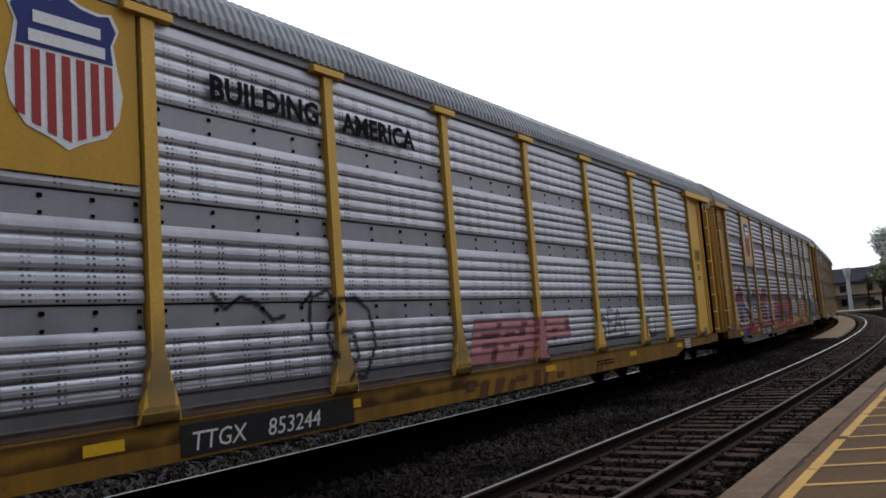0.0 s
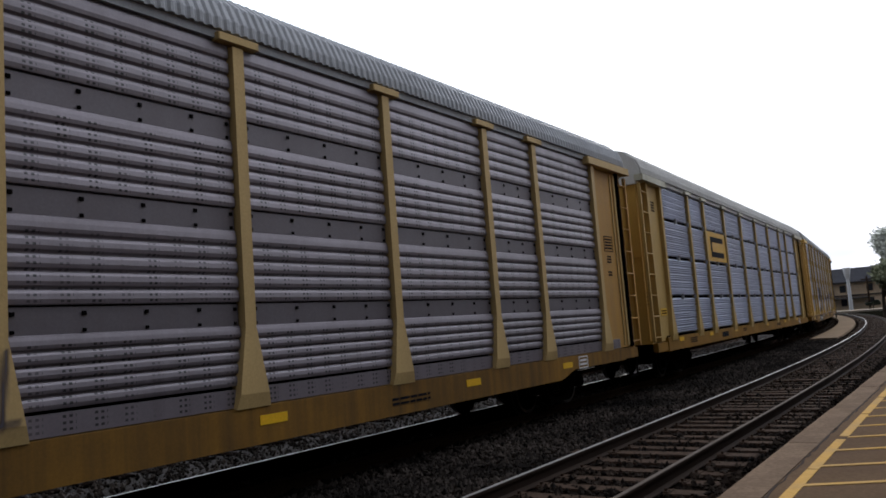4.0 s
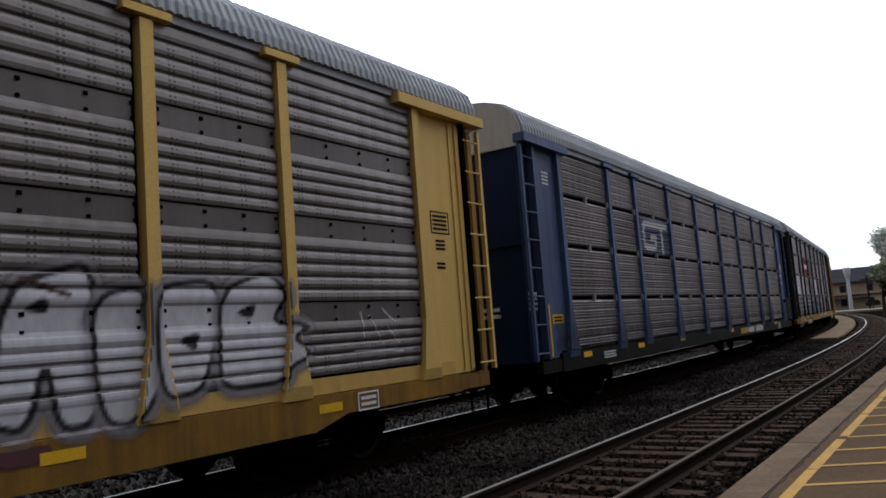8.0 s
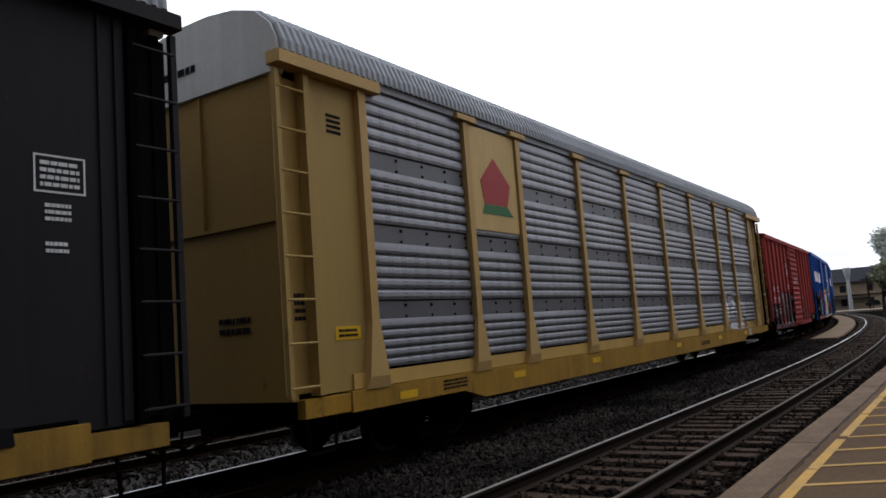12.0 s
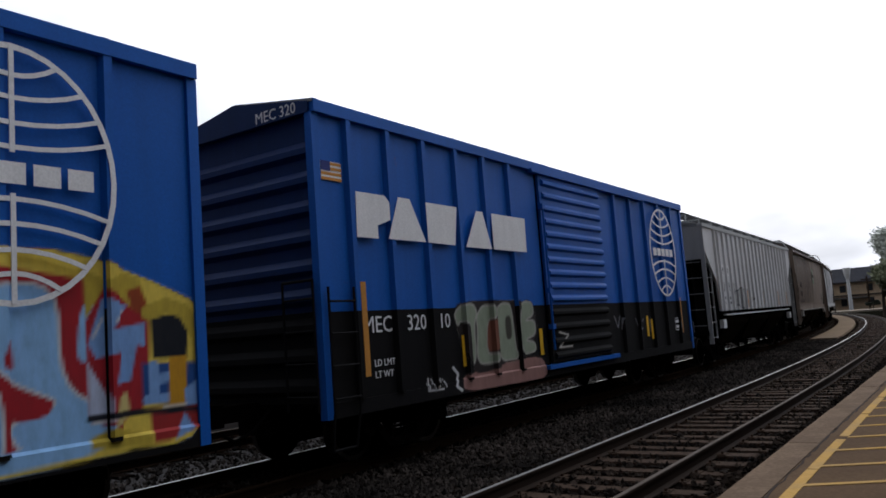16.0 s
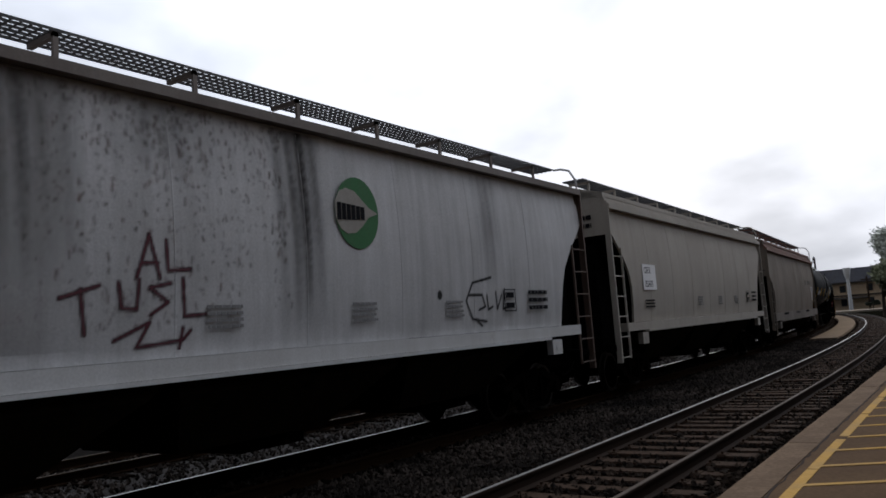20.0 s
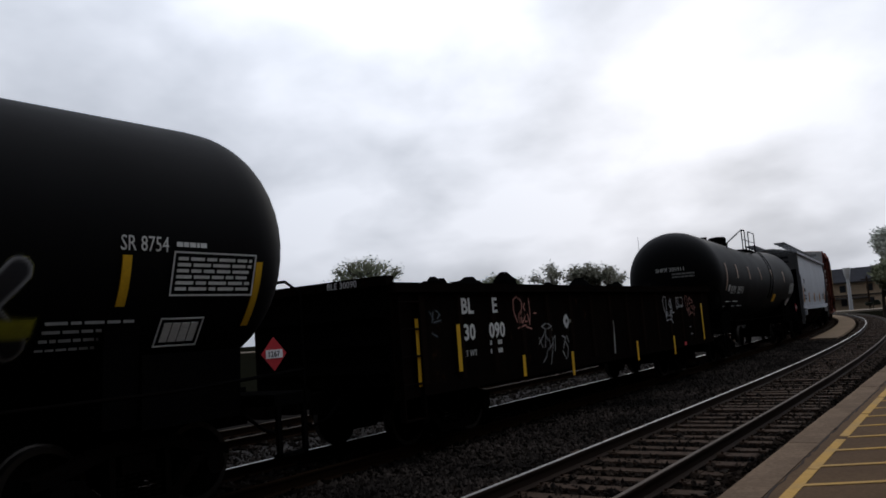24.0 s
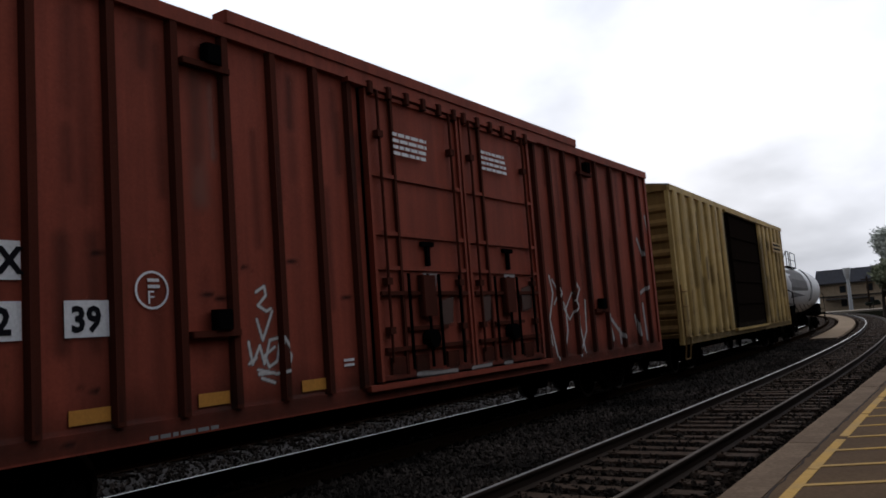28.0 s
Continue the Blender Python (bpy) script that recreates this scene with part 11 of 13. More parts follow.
for x, z, tall in ((0.92, 2.04, 0.55), (1.68, 2.04, 0.5)):
    sp.line(((x, z), (x + 0.03, z + tall * 1.25)), 0.03, MISTY)
    sp.line(((x, z + tall * 0.75), (x + 0.2, z + tall * 0.62), (x + 0.03, z + tall * 0.45), (x + 0.2, z + 0.05)), 0.03, MISTY)
    sp.line(((x + 0.38, z + tall * 0.8), (x + 0.22, z + tall * 0.7), (x + 0.24, z + 0.06), (x + 0.4, z + 0.12)), 0.03, MISTY)
    sp.line(((x + 0.23, z + tall * 0.4), (x + 0.37, z + tall * 0.42)), 0.025, MISTY)
    sp.line(((x + 0.43, z), (x + 0.42, z + tall * 1.1), (x + 0.53, z + 0.05), (x + 0.55, z + tall * 1.15)), 0.03, MISTY)
    sp.line(((x + 0.56, z - 0.02), (x + 0.64, z + tall), (x + 0.76, z - 0.04)), 0.03, MISTY)
    sp.line(((x + 0.5, z + tall * 0.35), (x + 0.76, z + tall * 0.3)), 0.025, MISTY)
LINES = (("rues", 0.8, 1.77, 0.7, 0.2), ("i", 0.8, 1.57, 0.07, 0.16), ("dont", 0.92, 1.57, 0.45, 0.16), ("feel", 1.62, 1.49, 0.46, 0.19), ("anything", 0.74, 1.33, 0.93, 0.15),
         ("anymore", 1.7, 1.26, 0.72, 0.15), ("so", 0.73, 1.09, 0.24, 0.13), ("take", 1.02, 1.09, 0.46, 0.13), ("me", 1.7, 0.98, 0.32, 0.17), ("away", 0.7, 0.84, 0.55, 0.14))
for wd, x, z, w, h in LINES:
    sp.spell(wd, x, z, w, h, (0.66, 0.67, 0.72), 0.026, len(wd) * 7)
sp.spell("nef", 0.08, 2.28, 0.5, 0.3, PINKISH, 0.035, 5)
sp.spell("row", 2.5, 2.2, 0.42, 0.25, PINKISH, 0.03, 8)
sp.spell("or", 0.35, 1.34, 0.22, 0.26, (0.5, 0.5, 0.52), 0.035, 9)
sp.spell("utkuso", 2.2, 0.77, 0.65, 0.13, (0.4, 0.06, 0.015), 0.03, 11)
sp.line(((0.06, 0.76), (0.16, 1.02), (0.22, 1.1)), 0.03, (0.4, 0.4, 0.42))
sp.on("graffiti", "rows of thin white written tags")
# blue and black boxcar
words(B3, "MEC", 0.82, 1.79, 0.24, SIGNWHITE, BY, "white lettering")
words(B3, "320", 1.82, 1.79, 0.24, SIGNWHITE, BY, "white lettering")
words(B3, "10", 2.64, 1.79, 0.24, SIGNWHITE, BY, "white lettering")
words(B3, "LD LMT", 1.02, 1.32, 0.1, SIGNWHITE, BY)
words(B3, "LT WT", 1.02, 1.16, 0.1, SIGNWHITE, BY)
plate(B3, "reflector", 0.82, 0.93, 1.2, 2.5, AMBER, BY + 0.0, "amber reflector strip")
for d in (3.25, 5.95, 12.1):
    plate(B3, "reflector", d, d + 0.13, 1.15, 1.65, REFLECT, BY, "yellow reflector")
framed(B3, 14.04, 1.29, 0.36, 0.34, SIGNWHITE, BY, 2, 3)
plate(B3, "reflector", 14.57, 14.68, 1.2, 2.2, AMBER, BY, "amber reflector strip")
plate(B3, "reflector", 11.78, 11.92, 1.23, 1.74, REFLECT, BY, "yellow reflector")
sp = spray_on(B3, 2.2, 15.0, 0.72, 2.3, 0.026)
SAGE, ROSE, BRICKT = (0.27, 0.31, 0.23), (0.30, 0.16, 0.14), (0.2, 0.075, 0.05)
sp.fill(((3.18, 1), (4, 1.08), (6.04, 1.17), (6.17, 0.7), (4.66, 0.72), (3.16, 0.74)), ROSE)
sp.fill(((3.04, 2.1), (3.64, 2.19), (5.78, 2.16), (5.93, 1.46), (4.22, 1.03), (3.47, 1.03)), (0.025, 0.02, 0.02), (0.025, 0.02, 0.02), 0.06)
sp.fill(((3.08, 2), (3.33, 2.15), (3.69, 2.16), (3.79, 2.01), (3.67, 1.81), (3.67, 1.25), (3.48, 1.1), (3.5, 1.81), (3.27, 1.89), (3.17, 1.8)), SAGE, (0.42, 0.4, 0.36), 0.03)
sp.fill(((3.75, 1.94), (3.96, 2.12), (4.3, 2.13), (4.34, 1.92), (4.11, 1.86), (4.01, 1.29), (4.35, 1.3), (4.28, 1.13), (3.68, 1.15), (3.77, 1.73)), SAGE, (0.42, 0.4, 0.36), 0.03)
sp.fill(((4.11, 1.86), (4.42, 1.88), (4.36, 1.34), (4.02, 1.33)), BRICKT)
sp.fill(((4.44, 2.07), (4.66, 2.16), (4.97, 2.14), (5.02, 1.29), (5.15, 1.24), (5.01, 1.13), (4.44, 1.15), (4.44, 1.7)), SAGE, (0.42, 0.4, 0.36), 0.03)
sp.fill(((4.7, 1.91), (4.92, 1.94), (4.92, 1.52), (4.7, 1.5)), (0.06, 0.055, 0.045))
sp.fill(((5.15, 1.98), (5.44, 2.19), (5.78, 2.16), (5.8, 1.92), (5.4, 1.81), (5.82, 1.83), (5.82, 1.55), (5.37, 1.46), (5.78, 1.41), (5.79, 1.23), (5.11, 1.2)), SAGE, (0.42, 0.4, 0.36), 0.03)
sp.line(((2.95, 1.15), (3.08, 1.04), (2.98, 0.86), (3.12, 0.78)), 0.05, WHITEP)
sp.line(((6.62, 1.55), (7.03, 1.48), (6.59, 1.25), (7.17, 1.25)), 0.04, (0.4, 0.37, 0.34))
sp.line(((6.23, 0.86), (6.95, 0.92)), 0.06, (0.35, 0.28, 0.26))
sp.line(((2.05, 1.04), (2.09, 0.91)), 0.025, WHITEP)
sp.line(((2.13, 1), (2.21, 0.9), (2.17, 1.05)), 0.025, WHITEP)
sp.line(((2.25, 1.04), (2.25, 0.89)), 0.025, WHITEP)
sp.line(((2.33, 1.03), (2.41, 0.88)), 0.025, WHITEP)
sp.line(((2.46, 1.02), (2.49, 0.89), (2.63, 1)), 0.025, WHITEP)
sp.line(((2.67, 0.97), (2.69, 0.88)), 0.025, WHITEP)
sp.line(((2.05, 0.87), (2.62, 0.86)), 0.025, WHITEP)
sp.line(((0.25, 1.4), (0.36, 1.42), (0.5, 1.39), (0.49, 1.25), (0.38, 1.21), (0.28, 1.29), (0.25, 1.4)), 0.02, (0.3, 0.3, 0.3))
sp.line(((0.28, 1.34), (0.47, 1.33)), 0.02, (0.3, 0.3, 0.3))
sp.line(((9.73, 1.8), (9.91, 1.53), (10.08, 1.79)), 0.04, (0.2, 0.2, 0.22))
sp.line(((10.19, 1.73), (10.14, 1.47)), 0.04, (0.2, 0.2, 0.22))
sp.line(((11.07, 1.7), (11.27, 1.42), (11.61, 1.68)), 0.04, (0.2, 0.2, 0.22))
sp.line(((12.03, 1.67), (12.1, 1.32)), 0.04, (0.2, 0.2, 0.22))
sp.line(((14.3, 1.6), (14.41, 1.33)), 0.04, (0.2, 0.2, 0.22))
sp.on("graffiti", "pale green letters over a pink base")

# ribbed hopper
HY = 1.611
plate(H1, "white_patch", 1.97, 2.47, 2.9, 3.28, SIGNWHITE, 1.535, "white repainted patch")
plate(H1, "white_patch", 2.72, 3.22, 2.9, 3.28, SIGNWHITE, 1.535, "white repainted patch")
words(H1, "SM", 2.04, 2.95, 0.26, INK, 1.542, "black lettering", 0.8)
words(H1, "W", 2.8, 2.95, 0.26, INK, 1.542, "black lettering", 0.8)
for tx_, d in (("82", 2.03), ("69", 2.79), ("53", 3.49)):
    words(H1, tx_, d, 2.38, 0.31, INK, 1.535, "black lettering", 0.85)
words(H1, "LD LMT", 2.03, 2.1, 0.1, INK, 1.535, "", 0.8)
words(H1, "LT WT", 2.03, 1.93, 0.1, INK, 1.535, "", 0.8)
small_print(H1, 2.78, 1.93, 0.35, 0.26, 2, INK, 1.535, 4)
for d in (1.38, 4.1, 5.9, 9.0, 12.4, 14.6):
    plate(H1, "reflector", d, d + 0.09, 1.8, 2.4 if d > 2 else 2.85, AMBER, 1.535, "amber reflector")
framed(H1, 13.3, 1.95, 0.36, 0.36, INK, 1.535, 2, 6)
sp = spray_on(H1, 3.3, 7.6, 1.7, 2.7, 0.02)
sp.fill(((3.52, 1.77), (3.58, 2.2), (3.77, 2.36), (4.2, 2.44), (4.48, 1.9), (4.42, 1.72), (4.17, 1.77), (3.99, 1.91), (3.75, 1.76)), (0.40, 0.40, 0.41), (0.03, 0.03, 0.033), 0.03)
sp.fill(((4.35, 2.36), (4.78, 2.54), (4.94, 2.36), (4.76, 2.18), (5.04, 2.21), (4.96, 1.8), (4.68, 1.74), (4.65, 2.11), (4.45, 2.26)), (0.40, 0.40, 0.41), (0.03, 0.03, 0.033), 0.03)
sp.fill(((5.02, 2.4), (5.41, 2.48), (5.34, 2.29), (5.16, 2.25), (5.38, 2.09), (5.3, 1.75), (4.9, 1.77), (5.14, 1.98)), (0.40, 0.40, 0.41), (0.03, 0.03, 0.033), 0.03)
sp.fill(((5.51, 2.25), (5.98, 2.49), (6.08, 2.41), (5.96, 2.24), (5.83, 2.28), (5.68, 2.05), (6.01, 2.08), (6.03, 1.84), (5.66, 1.73), (5.53, 1.89)), (0.40, 0.40, 0.41), (0.03, 0.03, 0.033), 0.03)
sp.line(((6.34, 1.99), (6.38, 2.14), (6.55, 1.98), (6.6, 2.13)), 0.016, (0.06, 0.06, 0.07))
sp.line(((6.63, 2.11), (6.65, 1.98)), 0.016, (0.06, 0.06, 0.07))
sp.line(((6.75, 2.13), (6.9, 2.13), (6.81, 1.98)), 0.016, (0.06, 0.06, 0.07))
sp.line(((6.32, 1.78), (6.44, 1.9), (6.53, 1.77)), 0.016, (0.06, 0.06, 0.07))
sp.line(((6.64, 1.88), (6.57, 1.78)), 0.016, (0.06, 0.06, 0.07))
sp.line(((6.73, 1.89), (6.74, 1.77)), 0.016, (0.06, 0.06, 0.07))
sp.on("graffiti", "hollow black outlined tag")

# brown hopper, white hopper and the rest
words(H2, "CGEX", 1.92, 2.68, 0.27, INK, 1.53, "black lettering", 0.95)
words(H2, "1759", 1.9, 2.18, 0.27, INK, 1.53, "black lettering", 0.95)
small_print(H2, 1.95, 1.88, 0.4, 0.12, 2, INK, 1.52, 3)
small_print(H2, 2.7, 1.88, 0.4, 0.12, 2, INK, 1.52, 4)
for k_, t_ in enumerate(("CGEX", "1759")):
    lettering("lettering", t_, 0.17, -H2["len"] / 2 + 0.055, -0.6, 4.2 - 0.27 * k_, INK, H2["ob"], "black stencilled end number", 0.95, True)


FADEDWHITE = paint("faded_white", (0.34, 0.32, 0.29), (0.15, 0.13, 0.11), 0.5, seed=69)


def roundel(car, dc, zc, r, y):
    pts = [(dc + r * 0.9 * math.cos(a * math.pi / 14), zc + r * math.sin(a * math.pi / 14)) for a in range(28)]
    e = outline(car, "emblem", pts, SIGNGREEN, y, "green roundel with a pale leaf")
    leaf = [(dc - r * 0.9, zc + 0.25 * r), (dc - r * 0.72, zc + 0.55 * r), (dc - r * 0.45, zc + 0.66 * r), (dc - r * 0.1, zc + 0.6 * r), (dc + r * 0.2, zc + 0.38 * r), (dc + r * 0.5, zc + 0.17 * r), (dc + r * 0.86, zc + 0.04 * r), (dc + r * 0.45, zc - 0.1 * r), (dc + r * 0.2, zc - 0.34 * r), (dc - r * 0.1, zc - 0.55 * r), (dc - r * 0.45, zc - 0.6 * r), (dc - r * 0.72, zc - 0.48 * r), (dc - r * 0.9, zc - 0.2 * r)]
    outline(car, "leaf", leaf, FADEDWHITE, y + 0.007, "", e)
    for k in range(6):
        a = dc - r * (0.84 - 0.19 * k)
        h = r * (0.24 - 0.012 * k)
        outline(car, "wordmark_block", [(a, zc - h), (a + r * 0.155, zc - h), (a + r * 0.165, zc + h), (a + r * 0.01, zc + h)], INK, y + 0.014, "", e)


roundel(H2, 9.35, 3.41, 0.5, 1.54)
sp = spray_on(H3, 3.2, 8.4, 1.8, 4.45, 0.022)
rnd_ = random.Random(77)
for k in range(1500):
    dd = 3.2 + 5.0 * rnd_.random() ** 1.7
    zz = 4.4 - 2.4 * rnd_.random() ** 1.5
    r_ = rnd_.uniform(0.012, 0.032)
    sp.line(((dd, zz), (dd + rnd_.uniform(-0.02, 0.02), zz - 0.01 - 0.07 * rnd_.random() ** 3)), r_, (0.1 + 0.1 * rnd_.random(), 0.075, 0.055), 0.03, rnd_.uniform(0.2, 0.55))
sp.block(3.1, 5.0, 1.7, 4.6, (0.13, 0.115, 0.1), 1.4, 0.35, 0.1, 4)
sp.on("rust_specks", "brown rust specks and runs", 0.003)
roundel(H3, 9.47, 3.44, 0.5, 1.54)
framed(H2, 13.6, 1.95, 0.4, 0.36, INK, 1.53, 2, 6)
for car_ in (H3, H4, H6):
    for k, d in enumerate((6.9, 9.3, 11.5)):
        small_print(car_, d, 1.95, 0.5, 0.26, 4, paint("faint_print_%d%s" % (k, car_["ob"].name), (0.24, 0.24, 0.245), seed=k), 1.515, k)
    framed(car_, 13.3, 2.0, 0.4, 0.4, INK, 1.535, 2, 6)
    small_print(car_, 14.2, 2.02, 0.75, 0.36, 3, INK, 1.535, 8)
sp = spray_on(H3, 5.0, 14.0, 1.75, 3.1, 0.024)
RUST = (0.10, 0.035, 0.045)
for ln in (((6.05, 2.5), (6.2, 2.95), (6.32, 2.5)), ((6.1, 2.65), (6.3, 2.66)), ((6.4, 2.9), (6.42, 2.58), (6.7, 2.6)), ((5.25, 2.3), (5.65, 2.42)), ((5.45, 2.38), (5.5, 1.95)), ((5.85, 2.45), (5.88, 2.2), (6.05, 2.18), (6.08, 2.48)),
           ((6.45, 2.45), (6.2, 2.4), (6.42, 2.25), (6.2, 2.12)), ((6.6, 2.5), (6.62, 2.1), (6.95, 2.12)), ((5.8, 1.88), (6.2, 2.05), (6.05, 1.8), (6.6, 1.85), (6.7, 1.95)), ((6.6, 1.98), (6.55, 1.72))):
    sp.line(ln, 0.04, RUST)
for ln in (((12.9, 2.6), (12.3, 2.5), (12.1, 2.2), (12.3, 1.9), (12.75, 1.85)), ((12.2, 2.3), (12.6, 2.3), (12.7, 2.1), (12.5, 2.05)), ((12.75, 2.3), (12.8, 2.05), (12.95, 2.1)), ((13.05, 2.35), (13.1, 2.05), (13.25, 2.3)), ((13.35, 2.4), (13.3, 2.05), (13.5, 2.1)), ((12.4, 1.9), (12.6, 1.78))):
    sp.line(ln, 0.035, (0.02, 0.02, 0.022))
sp.blob(11.35, 2.3, 0.06, 0.07, (0.02, 0.02, 0.02), 0.2)
sp.on("graffiti", "rust-coloured and black tags")


def soot(car, marks, label):
    """Soft dirt runs: bands that fade at both sides and downwards, broken up by fine upright streaks and speckle."""
    sp = spray_on(car, 0.3, car["len"] - 0.3, 1.8, 4.42, 0.05)
    rs = np.random.RandomState(int(car["mid"]))
    for d0, d1, z0, z1, col, al, sd in marks:
        soft = min(0.35 * (d1 - d0), 0.8)
        side = np.clip(np.minimum(sp.X - d0, d1 - sp.X) / soft, 0, 1)
        down = np.clip((sp.Z - z0) / (0.6 * (z1 - z0)), 0, 1) ** 0.7
        run = 0.6 + 0.25 * np.sin(sp.X * 11.3 + sd) * np.sin(sp.X * 4.1 + sd * 2) + 0.2 * np.sin(sp.X * 29 + sd * 3 + 0.3 * sp.Z)
        sp.lay(side * down * run * (0.8 + 0.4 * rs.rand(*sp.X.shape)), col, al)
    sp.on("soot_stain", label, 0.004)


DARKSOOT, BROWNSOOT = (0.02, 0.017, 0.016), (0.05, 0.026, 0.018)
soot(H2, ((-3.0, 8.7, 0.2, 4.35, BROWNSOOT, 0.62, 1), (8.35, 9.05, 1.4, 4.35, BROWNSOOT, 0.8, 11), (8.26, 8.5, 0.2, 4.35, DARKSOOT, 0.7, 12), (10.1, 10.35, 0.2, 4.35, DARKSOOT, 0.5, 13),
          (11.95, 12.2, 0.6, 4.35, DARKSOOT, 0.5, 14), (14.1, 14.35, 0.6, 4.35, DARKSOOT, 0.5, 15), (15.1, 16.2, 0.8, 4.35, BROWNSOOT, 0.8, 2), (0.4, 1.9, 2.6, 4.35, BROWNSOOT, 0.6, 3), (10.6, 11.4, 2.4, 4.35, BROWNSOOT, 0.4, 4),
          (12.6, 13.2, 2.8, 4.35, BROWNSOOT, 0.35, 6), (3.4, 5.6, 2.4, 4.35, BROWNSOOT, 0.4, 5), (6.0, 7.2, 1.0, 4.35, BROWNSOOT, 0.5, 7)), "brown-black soot runs down the side")
soot(H3, ((7.9, 8.9, 1.85, 4.35, DARKSOOT, 0.85, 6), (2.9, 5.6, 2.4, 4.35, DARKSOOT, 0.7, 7), (12.5, 13.4, 2.4, 4.35, DARKSOOT, 0.4, 8), (5.6, 7.4, 3.5, 4.35, DARKSOOT, 0.35, 9)), "black soot runs down the side")
plate(H4, "white_patch", 2.0, 3.0, 2.4, 3.05, SIGNWHITE, 1.542, "white repainted patch")
words(H4, "CEFX", 2.1, 2.82, 0.17, INK, 1.549, "black lettering", 0.9)
words(H4, "352475", 2.1, 2.47, 0.17, INK, 1.549, "black lettering", 0.9)
small_print(H4, 2.1, 1.95, 0.7, 0.2, 3, INK, 1.52, 5)
bars("end_number", 0.5, -H4["len"] / 2 + 0.055, 3.9, 0.6, 0.3, 2, INK, H4["ob"], "", 5, True)
for d, w in ((12.2, 0.5), (13.35, 0.5), (14.0, 0.2), (14.4, 0.3)):
    sp = spray_on(H5, d - 0.1, d + w + 0.1, 2.7, 3.2, 0.024)
    sp.block(d, d + w, 2.85, 3.05, (0.07, 0.055, 0.05), 0.06, 1.0, 0.03, int(d))
    sp.on("worn_lettering", "worn dark lettering")
plate(H5, "white_patch", 14.75, 15.4, 2.35, 2.72, SIGNWHITE, 1.53, "white data patch")
small_print(H5, 14.8, 2.4, 0.5, 0.26, 3, INK, 1.537, 5)
framed(H5, 14.75, 1.92, 0.5, 0.36, WHITE, 1.52, 2, 6)
for d in (4.0, 8.0, 10.3, 13.2, 15.5):
    plate(H5, "reflector", d, d + 0.1, 1.56, 2.15, AMBER, 1.46, "amber reflector")
for k, d in enumerate((3.0, 7.2, 11.1)):
    small_print(H5, d, 1.33, 1.5, 0.1, 1 + k % 2, INK, 1.556, 30 + k)
words(H6, "TILX", 1.75, 2.9, 0.25, INK, 1.54, "black lettering", 0.95)
words(H6, "54681", 1.75, 2.42, 0.25, INK, 1.54, "black lettering", 0.9)
words(H6, "LD LMT", 1.75, 2.16, 0.1, INK, 1.53)
words(H6, "LT WT", 1.75, 1.99, 0.1, INK, 1.53)
small_print(H6, 2.3, 1.99, 0.35, 0.26, 2, INK, 1.53, 4)
bars("end_number", 0.5, -H6["len"] / 2 + 0.055, 4.0, 0.6, 0.35, 2, INK, H6["ob"], "", 6, True)
for d, z1 in ((1.5, 2.8), (4.4, 2.4), (7.7, 2.4), (11.3, 2.4), (15.4, 2.8)):
    plate(H6, "reflector", d, d + 0.1, 1.85, z1, AMBER, 1.50, "amber reflector", 0.03)


PALEAMBER = paint("pale_reflector", (0.62, 0.45, 0.36), grime=0.2, seed=73)


def on_tank(car, d, z):
    return float(car["relief"](np.array(d), np.array(z)))


def tank_text(car, text, d, z, size, squeeze=1.0):
    ob = words(car, text, d, 0.0, size, WHITE, 0.0, "white lettering", squeeze)
    for v in ob.data.vertices:
        zz = v.co.z + z
        v.co = (v.co.x, -on_tank(car, v.co.x, zz) - 0.004 + v.co.y, zz)


def tank_strip(car, d, z0, z1, w, mat, label="reflector strip", name="reflector"):
    rings = []
    x = d - car["len"] / 2
    for z in np.linspace(z0, z1, 7):
        y = -on_tank(car, x, z)
        rings.append([(x, y - 0.012, z), (x + w, y - 0.012, z), (x + w, y + 0.004, z), (x, y + 0.004, z)])
    part(name, Shape().loft(rings), mat, car["ob"], label)


def tilt(ob, y, z, degrees):
    """Leans a flat panel under the swell of the barrel about its upper edge."""
    ob.matrix_basis = pose(0, -y, z, degrees) @ Matrix.Translation((0, y, -z))


